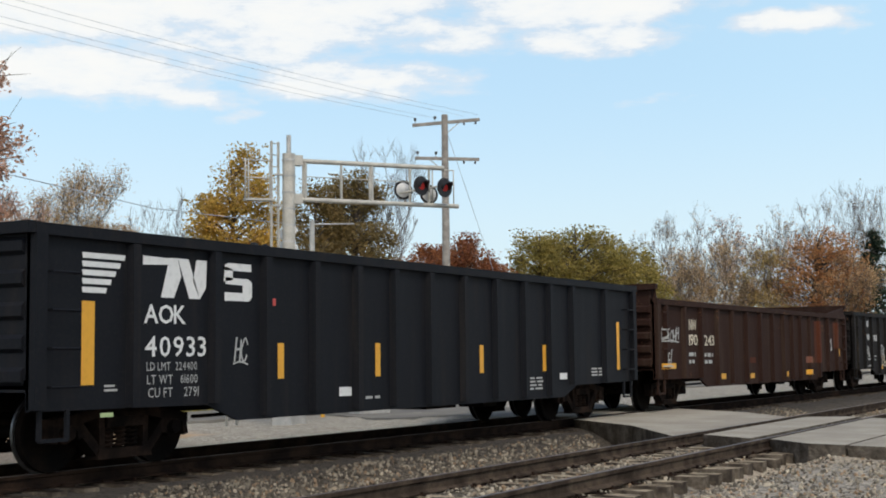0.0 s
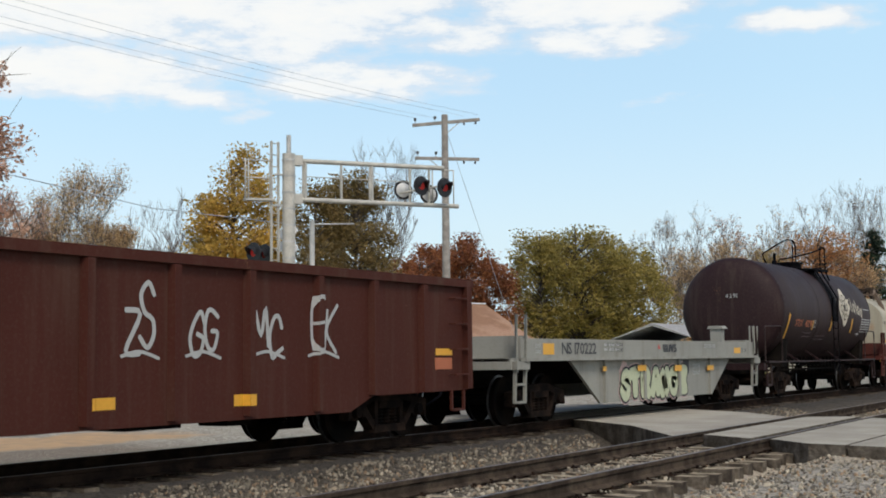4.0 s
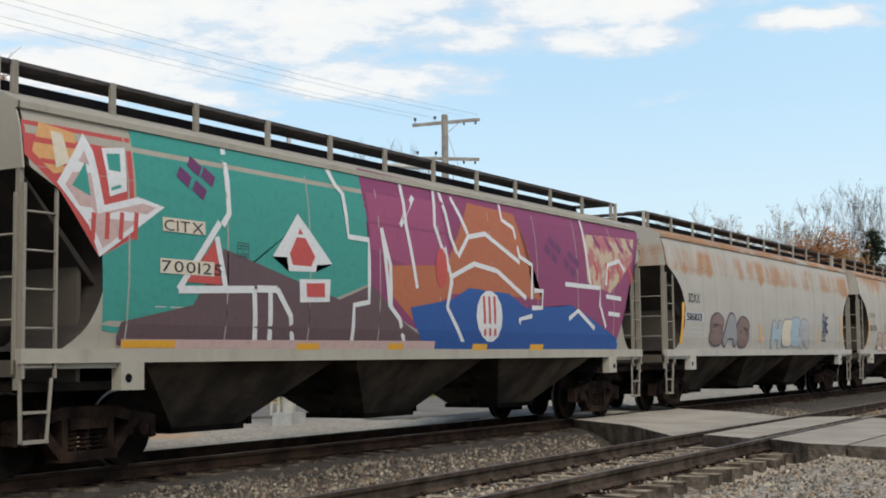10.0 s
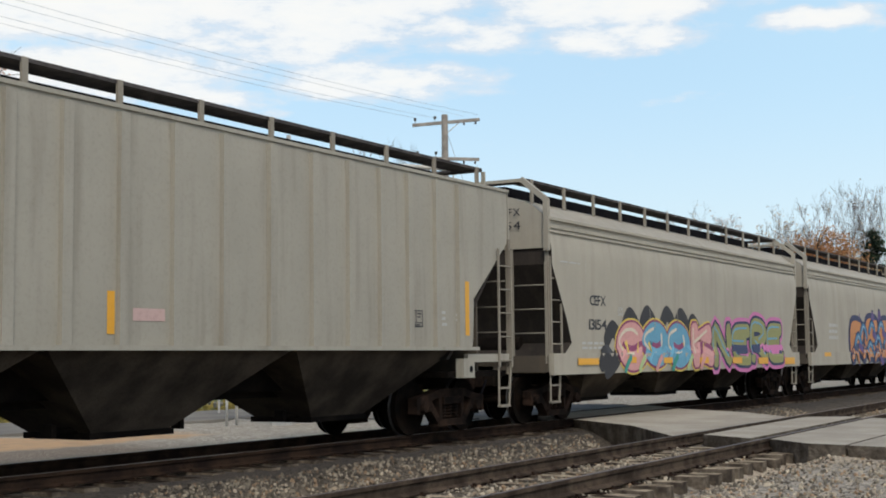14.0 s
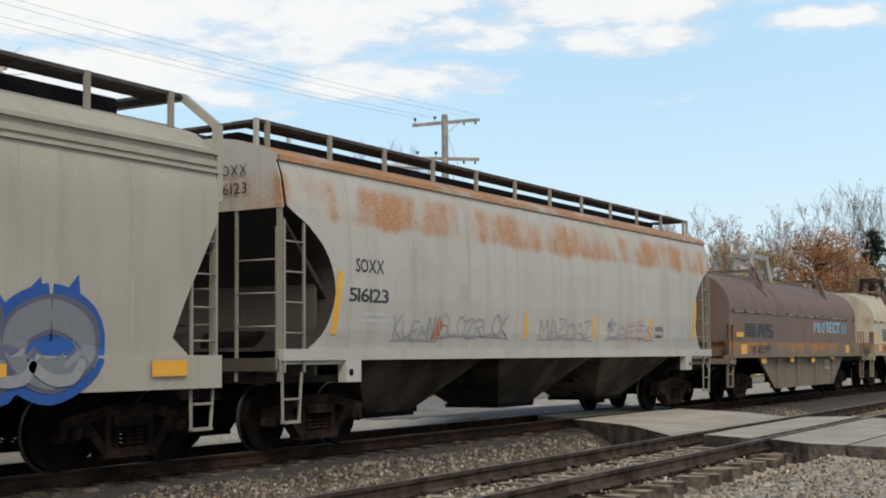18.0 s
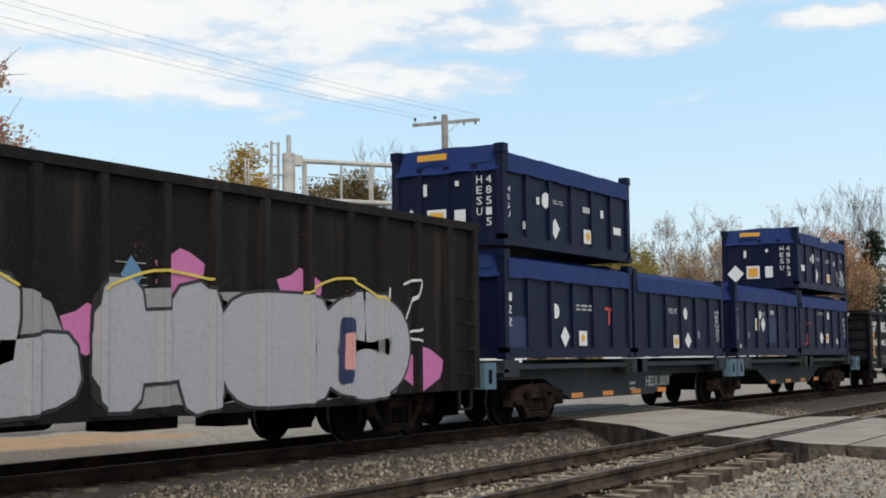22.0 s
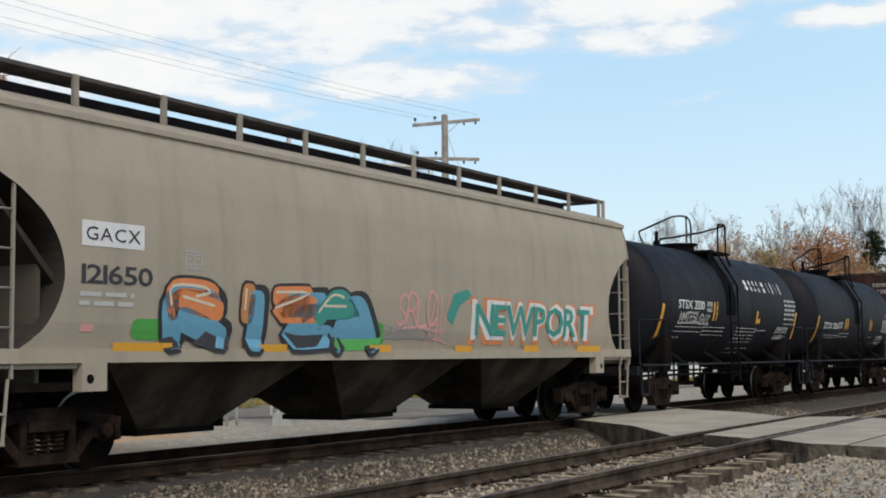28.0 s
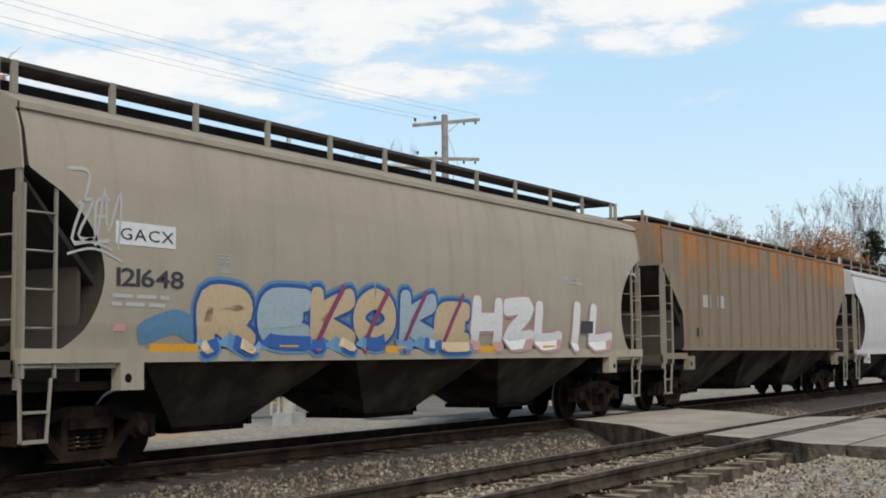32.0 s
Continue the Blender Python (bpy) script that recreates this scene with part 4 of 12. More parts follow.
def leaves(rnd, pts, size, geo_name, mat, flat=0.6):
    V, F = [], []
    for p in pts:
        a = Vector((rnd.gauss(0, 1), rnd.gauss(0, 1), rnd.gauss(0, flat))).normalized()
        b = a.cross(Vector((rnd.gauss(0, 1), rnd.gauss(0, 1), rnd.gauss(0, 1)))).normalized()
        s = size * rnd.uniform(0.6, 1.3)
        n = len(V)
        V += [p - a * s, p + b * s * 0.55, p + a * s, p - b * s * 0.55 + Vector((0, 0, -0.2 * s))]
        F.append((n, n + 1, n + 2, n + 3))
    me = bpy.data.meshes.new(geo_name)
    me.from_pydata([tuple(v) for v in V], [], F)
    me.materials.append(mat)
    return me


def tree(x, y, height, width, seed, mat, label, count=4500, size=0.13, bare=0.15, z=-0.4, clump=0.5, cone=0.0, haze=4, twiggy=False):
    """Trunk and limbs; each limb ends in a clump of leaves inside an uneven crown. With few leaves the limbs branch on into twigs."""
    rnd = random.Random(seed)
    th = thing("tree", pose(x, y, z), label, "tree", "trees behind the railway")
    g = Geo()
    lean = Vector((rnd.uniform(-0.04, 0.04), rnd.uniform(-0.04, 0.04), 1))
    r0, h0 = height * 0.016, height * bare
    if count >= 2500:
        count, size = int(count * (1.5 if twiggy else 2.3)), size * (0.58 if twiggy else 0.8)
    if twiggy or count < 2500:
        tips = []
        top = lean * height * 0.5
        g.tube([(0, 0, 0), lean * h0, lean * height * 0.35, top], r0, 8, r0 * 0.45)
        for k in range(8):
            a = 2.4 * k + rnd.uniform(-0.4, 0.4)
            grow(rnd, g, tips, lean * (h0 + (height * 0.5 - h0) * (k + 0.3) / 8), Vector((math.cos(a), math.sin(a), 0.95)).normalized(), height * rnd.uniform(0.2, 0.3), r0 * 0.5, haze - 1, 0.52, 0.85)
        grow(rnd, g, tips, top, Vector((0, 0, 1)), height * 0.26, r0 * 0.5, haze - 1, 0.52, 0.85)
        ks, kz = width / 2 / max(math.hypot(p.x, p.y) for p, _ in tips), height / max(p.z for p, _ in tips)
        g.v = [(a * ks, b * ks, c * kz) for a, b, c in g.v]
        part("trunk", g, M_TWIG, th, "bare grey limbs and fine twigs")
        pts = []
        for _ in range(count):
            p, d = rnd.choice(tips)
            pts.append(Vector((p.x * ks, p.y * ks, p.z * kz)) + Vector([max(-1.5, min(1.5, rnd.gauss(0, 1))) * clump * 0.6 for _ in range(3)]))
        if pts:
            part("crown", leaves(rnd, pts, size, "crown", mat), None, th, "thin remaining leaves")
        return th
    g.tube([(0, 0, 0), lean * h0, lean * height * 0.6, lean * height * 0.93], r0, 8, r0 * 0.2)
    n = max(40, int(width * height * 1.15))
    pts, zc, rz = [], (height + h0) / 2, (height - h0) / 2
    for k in range(n):
        while True:
            q = Vector((rnd.uniform(-1, 1), rnd.uniform(-1, 1), rnd.uniform(-1, 1)))
            if 0.25 < q.length < 1:
                break
        q = q.normalized() * q.length ** 0.55
        edge = 0.86 + 0.3 * noise.noise(q * 2.2 + Vector((seed * 3.1, 0, 0)))
        slim = 1 - cone * (0.5 + 0.5 * q.z)
        c = Vector((q.x * width / 2 * edge * slim, q.y * width / 2 * edge * slim, zc + q.z * rz * edge))
        s0 = lean * max(h0 * 0.8, min(c.z - 0.25 * math.hypot(c.x, c.y) - 0.8, height * 0.85))
        mid = s0.lerp(c, 0.5) + Vector((0, 0, 0.12 * (c - s0).length))
        g.tube([s0, mid, c], r0 * 0.3, 5, 0.02)
        for _ in range(4):
            e = c + Vector((rnd.gauss(0, 0.5), rnd.gauss(0, 0.5), rnd.gauss(0.15, 0.4)))
            g.tube([c, e], 0.018, 3, 0.006)
        m = count // n
        sd = clump * rnd.uniform(0.6, 1.15)
        for _ in range(m):
            p = c + Vector([max(-1.7, min(1.7, rnd.gauss(0, 1))) * sd for _ in range(3)])
            if abs(p.z - zc) < rz * 1.06:
                pts.append(p)
    part("trunk", g, M_BARK, th)
    part("crown", leaves(rnd, pts, size, "crown", mat), None, th, "uneven crown of small leaves")
    return th


def pine(x, y, height, seed):
    rnd = random.Random(seed)
    th = thing("pine_tree", pose(x, y, -0.4), "dark green pine at the edge of the wood", "tree", "trees behind the railway")
    g = Geo().tube([(0, 0, 0), (0, 0, height)], 0.25, 8, 0.05)
    pts = []
    for k in range(26):
        h = height * (0.25 + 0.75 * k / 26)
        for j in range(5):
            a = rnd.uniform(0, 6.28)
            ln = (height - h) * 0.42 * rnd.uniform(0.7, 1.1) + 0.4
            e = Vector((math.cos(a) * ln, math.sin(a) * ln, h - ln * 0.12))
            g.tube([(0, 0, h), e], 0.04, 3, 0.01)
            pts += [Vector((0, 0, h)).lerp(e, rnd.uniform(0.25, 1.05)) + Vector((rnd.gauss(0, 0.2), rnd.gauss(0, 0.2), rnd.gauss(0, 0.16))) for _ in range(36)]
    part("trunk", g, M_BARK, th)
    part("crown", leaves(rnd, pts, 0.2, "crown", L_PINE), None, th)


tree(57.4, 34.1, 13.6, 6.6, 1, L_YEL, "tall tree with dense yellow and olive autumn leaves", 12600, cone=0.25, bare=0.06)
tree(60.9, 39.3, 8.6, 6.6, 2, L_YEL, "yellow-leaved tree with low branches", 7279, bare=0.05)
tree(66.5, 35.4, 13.3, 5.5, 3, L_OLIVEB, "tree with yellow-brown autumn leaves behind the signal", 8400, cone=0.3, bare=0.06)
tree(69.4, 34.7, 13.9, 7.0, 4, L_OLIVEB, "tree with brown and olive leaves behind the signal", 9100, cone=0.25, bare=0.06)
tree(72.0, 34.4, 16.2, 7.6, 5, L_BROWN, "tall bare tree with fine grey twigs", 0, haze=5, bare=0.3)
tree(96.9, 43.6, 12.8, 12.7, 6, L_RUSSET, "broad oak with dense russet-red leaves", 18200, bare=0.04, size=0.15)
tree(92.1, 43.8, 10.6, 9.0, 7, L_RUSSET, "oak with dense russet and orange leaves", 9800, bare=0.03, size=0.15)
tree(111.1, 37.9, 14.7, 13.5, 8, L_OLIVE, "rounded tree with olive green and yellow leaves", 16800, bare=0.08, size=0.16)
tree(116.3, 35.9, 12.9, 9.1, 9, L_OLIVE, "rounded tree with olive green leaves", 9800, bare=0.08, size=0.16)
tree(105.8, 39.6, 13.5, 5.9, 10, L_OLIVE, "slender tree with olive green leaves", 5880, bare=0.1, size=0.15)
tree(133.3, 56.3, 12.8, 4.9, 11, L_PINK, "small bare tree beyond the brown roof", 300, haze=4)
tree(67.3, 55.9, 15.9, 9.0, 12, L_BROWN, "tall tree with thin brown autumn leaves", 9100, cone=0.2, clump=0.6, twiggy=True, haze=5, bare=0.1)
tree(68.2, 60.5, 14.6, 8.3, 13, L_BROWN, "tree with thin brown autumn leaves", 7279, clump=0.6, twiggy=True, haze=5, bare=0.1)
tree(65.1, 60.7, 14.0, 8.2, 14, L_PINK, "tree with thin pinkish brown leaves", 7000, clump=0.6, twiggy=True, haze=5, bare=0.1)
tree(71.6, 57.2, 12.5, 4.9, 15, L_BROWN, "slim tree with thin brown leaves", 3639, clump=0.5)
tree(72.5, 53.3, 14.4, 7.4, 16, L_BROWN, "bare tree with forked grey limbs", 0, haze=5, bare=0.12)
tree(72.8, 56.0, 13.7, 4.4, 17, L_BROWN, "bare tree with forked grey limbs", 0, haze=4, bare=0.12)
tree(78.1, 56.1, 11.2, 4.0, 18, L_BROWN, "bare tree with forked grey limbs", 0, haze=4, bare=0.12)
tree(29.1, 22.9, 12.2, 5.4, 19, L_PINK, "tree with sparse pinkish leaves at the street", 4600, bare=0.2, clump=0.3, size=0.105, haze=5)
tree(66.8, 47.7, 6.8, 7.9, 20, L_YEL, "low tree with orange-yellow leaves", 4480, bare=0.03)
tree(71.3, 39.0, 7.5, 8.3, 21, L_OLIVEB, "low tree with olive brown leaves", 5880, bare=0.03)
tree(76.4, 38.7, 8.1, 7.2, 22, L_OLIVEB, "low tree with olive brown leaves", 5880, bare=0.03)
tree(143.0, 38.8, 19.3, 10.9, 23, L_BROWN, "tall bare tree with fine grey twigs", 500, haze=5)
tree(147.4, 44.2, 18.8, 7.9, 24, L_BROWN, "tall bare tree with fine grey twigs", 300, haze=5)
tree(148.4, 35.7, 18.3, 9.5, 25, L_PINK, "bare tree with a few pinkish leaves", 2100, haze=5, clump=0.4)
tree(153.5, 32.6, 19.6, 10.7, 26, L_BROWN, "tall bare tree with fine grey twigs", 900, haze=5)
tree(158.6, 29.3, 21.5, 11.8, 27, L_BROWN, "tall bare tree with fine grey twigs", 300, haze=5)
tree(157.7, 24.5, 22.3, 13.4, 28, L_BROWN, "tall bare tree with fine grey twigs", 250, haze=5)
tree(162.5, 21.4, 21.8, 11.1, 29, L_BROWN, "tall bare tree with fine grey twigs", 250, haze=5)
tree(140.4, 34.3, 14.6, 10.7, 30, L_BROWN, "tree with tan-brown leaves", 5880, size=0.17, clump=0.7, twiggy=True, haze=5, bare=0.1)
tree(136.9, 38.2, 13.2, 9.8, 31, L_BROWN, "tree with tan-brown leaves", 5040, size=0.17, clump=0.7, twiggy=True, haze=5, bare=0.1)
tree(143.8, 30.1, 14.1, 10.8, 32, L_YELB, "tree with faded yellow leaves", 5880, size=0.17, clump=0.7, twiggy=True, haze=5, bare=0.1)
tree(147.1, 25.7, 15.9, 11.8, 33, L_ORANGE, "tree with orange-brown leaves", 7279, size=0.17, clump=0.7)
tree(145.9, 22.3, 13.1, 9.1, 34, L_BROWN, "tree with tan-brown leaves", 5880, size=0.17, clump=0.7, twiggy=True, haze=5, bare=0.1)
pine(154.3, 21.3, 15.8, 71)
pine(152.1, 21.9, 11.9, 72)


def hedge():
    """The far wood behind the nearer trees."""
    rnd = random.Random(77)
    pts = []
    for _ in range(16000):
        a = radians(rnd.uniform(33, 84))
        d = rnd.uniform(185, 230)
        top = 6.0 + 3.5 * noise.noise(Vector((a * 16, 1.5, 0))) + 2 * noise.noise(Vector((a * 60, 5, 0)))
        pts.append(Vector((d * math.sin(a), -12.6 + d * math.cos(a), -0.4 + max(1.0, top) * math.sqrt(rnd.random()))))
    me = leaves(rnd, pts, 0.75, "far_wood", L_BROWN)
    tagged(new("far_wood", me), "distant brown autumn wood along the horizon", "woods", kind="stuff")


hedge()


def shrubs():
    """Weeds and low grass along the edge of the street."""
    rnd = random.Random(78)
    pts = []
    for _ in range(5000):
        x = rnd.uniform(18, 110)
        y = 15.6 + (x + 60) / 210 * 2.2 + abs(rnd.gauss(0, 1.1))
        pts.append(Vector((x, y, -0.45 + abs(rnd.gauss(0, 0.16)))))
    me = leaves(rnd, pts, 0.12, "weeds", L_OLIVE, 1.6)
    tagged(new("weeds", me), "green weeds and grass beside the street", "grass", kind="stuff")


shrubs()
# ---- railway cars: shared parts ----
CARS, WHEELSETS = [], []
WHEEL_R, WHEEL_HALF = 0.46, 0.89


def wheel_mesh():
    g = Geo()
    for s in (-1, 1):
        prof = [(0.0, 0.70), (0.12, 0.70), (0.14, 0.74), (0.33, 0.745), (0.37, 0.705), (0.452, 0.705), (0.458, 0.80), (0.458, 0.822), (0.40, 0.825), (0.365, 0.80), (0.2, 0.775), (0.14, 0.82), (0.0, 0.82)]
        g.lathe([(r, s * y) for r, y in prof], 26)
        g.lathe([(0.37, s * 0.69), (0.487, s * 0.69), (0.482, s * 0.715), (0.452, s * 0.72)], 26)
    g.tube([(0, -1.05, 0), (0, 1.05, 0)], 0.08, 10)
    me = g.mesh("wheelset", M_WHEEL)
    me.materials.append(M_TREAD)
    for p in me.polygons:
        if math.hypot(p.center.x, p.center.z) > 0.457 and 0.70 < abs(p.center.y) < 0.824:
            p.material_index = 1
    return me


def side_frame_mesh():
    g = Geo()
    y0, y1 = -0.09, 0.09
    top = [(-1.13, 0.50), (-1.13, 0.62), (-0.72, 0.68), (-0.4, 0.76), (0.4, 0.76), (0.72, 0.68), (1.13, 0.62), (1.13, 0.50), (0.72, 0.55), (0.42, 0.62), (-0.42, 0.62), (-0.72, 0.55)]
    g.prism(top, y0, y1, axis=1)
    for s in (-1, 1):
        g.prism([(s * 0.70, 0.60), (s * 0.86, 0.58), (s * 0.44, 0.16), (s * 0.28, 0.16)], y0, y1, axis=1)
        g.prism([(s * 0.33, 0.70), (s * 0.42, 0.70), (s * 0.40, 0.2), (s * 0.31, 0.2)], y0, y1, axis=1)
        g.prism([(s * 1.10, 0.56), (s * 1.14, 0.36), (s * 1.06, 0.34), (s * 1.02, 0.56)], y0, y1, axis=1)
        g.prism([(s * 0.66, 0.58), (s * 0.76, 0.58), (s * 0.74, 0.38), (s * 0.67, 0.40)], y0, y1, axis=1)
    g.prism([(-0.46, 0.13), (0.46, 0.13), (0.42, 0.25), (-0.42, 0.25)], y0 - 0.02, y1 + 0.02, axis=1)
    return g.mesh("side_frame", M_TRUCK)


def spring_mesh():
    pts = [(0.07 * math.cos(k * 1.05), 0.07 * math.sin(k * 1.05), 0.25 + 0.0086 * k) for k in range(30)]
    return Geo().tube(pts, 0.02, 5).mesh("spring", M_TRUCK)


def cap_mesh():
    return Geo().lathe([(0.0, -0.13), (0.085, -0.125), (0.10, -0.05), (0.13, -0.04), (0.13, 0.06)], 14).mesh("bearing_cap", M_TRUCK)


ME_WHEEL, ME_SIDE, ME_SPRING, ME_CAP = wheel_mesh(), side_frame_mesh(), spring_mesh(), cap_mesh()
ME_BOLSTER = Geo().box(-0.22, 0.22, -1.0, 1.0, 0.42, 0.70).box(-0.3, 0.3, -0.35, 0.35, 0.70, 0.82).box(-0.31, 0.31, -1.14, 1.14, 0.5, 0.62).beam((-0.6, -0.7, 0.5), (-0.6, 0.7, 0.5), 0.1, 0.16).beam((0.6, -0.7, 0.5), (0.6, 0.7, 0.5), 0.1, 0.16).mesh("bolster", M_TRUCK)
ME_COUPLER = Geo().box(-0.55, 0.28, -0.09, 0.09, 0.72, 0.92).box(-0.75, -0.5, -0.16, 0.16, 0.68, 0.98).box(-0.85, -0.72, -0.02, 0.15, 0.7, 0.96).mesh("coupler", M_TRUCK)
ME_HOSE = Geo().tube([(-0.3, -0.3, 0.85), (-0.55, -0.33, 0.6), (-0.75, -0.2, 0.45), (-0.9, 0.0, 0.5)], 0.025, 6).mesh("air_hose", M_BLACK)
ME_REFL = {}


def add_truck(car, x):
    tr = part("truck", ME_BOLSTER, None, car, "rusty cast steel truck", Matrix.Translation((x, 0, 0)))
    for s in (-1, 1):
        part("side_frame", ME_SIDE, None, tr, at=pose(0, s * 1.02, 0))
        for x in (-0.2, 0.0, 0.2):
            part("spring", ME_SPRING, None, tr, at=pose(x, s * 1.02, 0))
        for w in (-1, 1):
            part("bearing_cap", ME_CAP, None, tr, at=pose(w * WHEEL_HALF, s * 1.02, WHEEL_R) if s < 0 else pose(w * WHEEL_HALF, s * 1.02, WHEEL_R, 0, 0, 180))
    for w in (-1, 1):
        ws = part("wheelset", ME_WHEEL, None, tr, "dark steel wheels on an axle", pose(w * WHEEL_HALF, 0, WHEEL_R))
        ws.data = ME_WHEEL
        WHEELSETS.append((ws, w))
    return tr


def new_car(name, x0, x1, label, category, trucks):
    """A car whose body reaches from x0 to x1 on the train; trucks: distances of their centres from x0."""
    c = (x0 + x1) / 2
    th = thing(name, pose(c, 0, 0), label, category, "cars of the freight train")
    half = (x1 - x0) / 2
    for d in trucks:
        add_truck(th, d - half)
    for s in (-1, 1):
        turn = pose(s * half, 0, 0) if s < 0 else pose(half, 0, 0, 0, 0, 180)
        part("coupler", ME_COUPLER, None, th, "", turn)
        part("air_hose", ME_HOSE, None, th, "", turn)
    CARS.append((th, c))
    return th, half


def stripe(car, x, z0, z1, lift, mat=M_YEL, w=0.14, name="reflector"):
    """An upright reflector band on a side."""
    g = Geo()
    zs = np.linspace(z0, z1, 4)
    for a, b in zip(zs[:-1], zs[1:]):
        g.add([(x - w / 2, lift(a) - 0.006, a), (x + w / 2, lift(a) - 0.006, a), (x + w / 2, lift(b) - 0.006, b), (x - w / 2, lift(b) - 0.006, b)], [(0, 1, 2, 3)])
    over_ribs(g, [(x - w / 2, z0), (x + w / 2, z0), (x + w / 2, z1), (x - w / 2, z1)], 0.006)
    return part(name, g, mat, car, "yellow reflector strip" if mat is M_YEL else "")


def plate(car, x0, x1, z0, z1, lift, mat, name="stencil_panel", off=0.006):
    g = Geo()
    zs = np.linspace(z0, z1, 2 + int((z1 - z0) / 0.3))
    for a, b in zip(zs[:-1], zs[1:]):
        g.add([(x0, lift(a) - off, a), (x1, lift(a) - off, a), (x1, lift(b) - off, b), (x0, lift(b) - off, b)], [(0, 1, 2, 3)])
    over_ribs(g, [(x0, z0), (x1, z0), (x1, z1), (x0, z1)], off)
    return part(name, g, mat, car)


def boxed_mark(car, x0, x1, z0, z1, lift, mat):
    """A framed stencil with small unreadable bars inside."""
    g = Geo()
    w, h = x1 - x0, z1 - z0
    for a, b, c, d in ((0, 1, 0, 0.06), (0, 1, 0.94, 1), (0, 0.05, 0.06, 0.94), (0.95, 1, 0.06, 0.94), (0.5, 0.55, 0.3, 0.94), (0.05, 0.95, 0.24, 0.29), (0.12, 0.44, 0.75, 0.84), (0.12, 0.36, 0.56, 0.64), (0.62, 0.88, 0.75, 0.84), (0.62, 0.82, 0.56, 0.64), (0.2, 0.8, 0.1, 0.17)):
        p, q = z0 + c * h, z0 + d * h
        g.add([(x0 + a * w, lift(p) - 0.007, p), (x0 + b * w, lift(p) - 0.007, p), (x0 + b * w, lift(q) - 0.007, q), (x0 + a * w, lift(q) - 0.007, q)], [(0, 1, 2, 3)])
    return part("boxed_stencil", g, mat, car)


def small_print(car, x0, x1, z0, z1, lift, mat, lines=3, seed=1):
    """Rows of writing too small to read."""
    rnd = random.Random(seed)
    g = Geo()
    h = (z1 - z0) / lines
    for k in range(lines):
        x, z = x0, z1 - (k + 0.75) * h
        while x < x1 - 0.05:
            w = rnd.uniform(0.14, 0.34)
            e = min(x + w, x1)
            g.add([(x, lift(z) - 0.006, z), (e, lift(z) - 0.006, z), (e, lift(z) - 0.006, z + h * 0.5), (x, lift(z) - 0.006, z + h * 0.5)], [(0, 1, 2, 3)])
            x = e + 0.07
    return part("small_print", g, mat, car)


def write(car, text, x, z, size, lift, mat, width=None, bold=0.0, off=0.007):
    if not bold and size > 0.17:
        bold = 0.02
    return lettering(text, size, mat, car, (x, 0, z), stretch=0.85, lift=lambda q: lift(q) - off, bold=bold, width=width)


def outline(car, pts, lift, mat, off=0.02, name="painted_shape", step=0.25):
    """One painted shape with a given outline (x, z), cut in level strips so that it follows the side."""
    bm = bmesh.new()
    f = bm.faces.new([bm.verts.new((a, 0, b)) for a, b in pts])
    bmesh.ops.triangulate(bm, faces=[f])
    zs = [p[1] for p in pts]
    for z in np.arange(min(zs) + step, max(zs) - 0.02, step):
        bmesh.ops.bisect_plane(bm, geom=bm.verts[:] + bm.edges[:] + bm.faces[:], plane_co=(0, 0, z), plane_no=(0, 0, 1))
    for v in bm.verts:
        v.co.y = lift(v.co.z) - off
    me = bpy.data.meshes.new(name)
    bm.to_mesh(me)
    bm.free()
    me.materials.append(mat)
    return part(name, me, None, car)


def horse_logo(car, x, z, h, lift, mat, gap=0.0, wide=1.0, spread=None):
    """The railway's mark as plain shapes: five bars that lean, and two heavy blocks beside them."""
    def shape(name, pts):
        if not RIBBED:
            outline(car, pts, lift, mat, 0.012, name, 0.09)
            return
        g = Geo().add([(a, lift(b) - 0.007, b) for a, b in pts], [tuple(range(len(pts)))])
        over_ribs(g, pts, 0.007)
        part(name, g, mat, car)
    for k in range(5):
        zb = z + h * (0.2 * k + 0.03)
        ln = h * 1.15 * wide * (1.0 - (0.11 if RIBBED else 0.02) * (4 - k))
        x0 = x + (0.0 if RIBBED else 0.05) * h * (4 - k)
        shape("mark_bar", [(x0, zb), (x0 + ln - 0.04 * h, zb), (x0 + ln, zb + h * 0.13), (x0 - 0.03 * h, zb + h * 0.13)])
    xa = x + h * 1.25 * wide + gap
    for pts in ([(0.0, 0.0), (0.28, 0.0), (0.44, 0.55), (0.36, 1.0), (0.18, 1.0)], [(0.36, 1.0), (0.62, 0.0), (0.86, 0.0), (0.60, 1.0)],
                [(0.70, 0.45), (0.86, 0.0), (1.0, 0.3), (1.02, 1.0), (0.78, 1.0)], [(1.12, 0.0), (1.72, 0.0), (1.80, 0.12), (1.80, 0.22), (1.12, 0.22)],
                [(1.56, 0.22), (1.80, 0.22), (1.80, 0.5), (1.70, 0.6), (1.56, 0.6)], [(1.14, 0.44), (1.56, 0.42), (1.56, 0.6), (1.14, 0.62)],
                [(1.10, 0.5), (1.32, 0.55), (1.32, 0.84), (1.12, 0.9)], [(1.12, 0.8), (1.78, 0.8), (1.78, 1.0), (1.2, 1.0), (1.12, 0.92)]):
        if spread:
            # the two blocks stand apart, one on each side of a rib
            k, off = (spread[1], spread[0]) if max(a for a, b in pts) < 1.1 else (spread[3], spread[2] - 1.1 * h * spread[3])
            shape("mark_block", [(off + a * h * k, z + b * h) for a, b in pts])
        else:
            shape("mark_block", [(xa + a * h * wide, z + b * h) for a, b in pts])


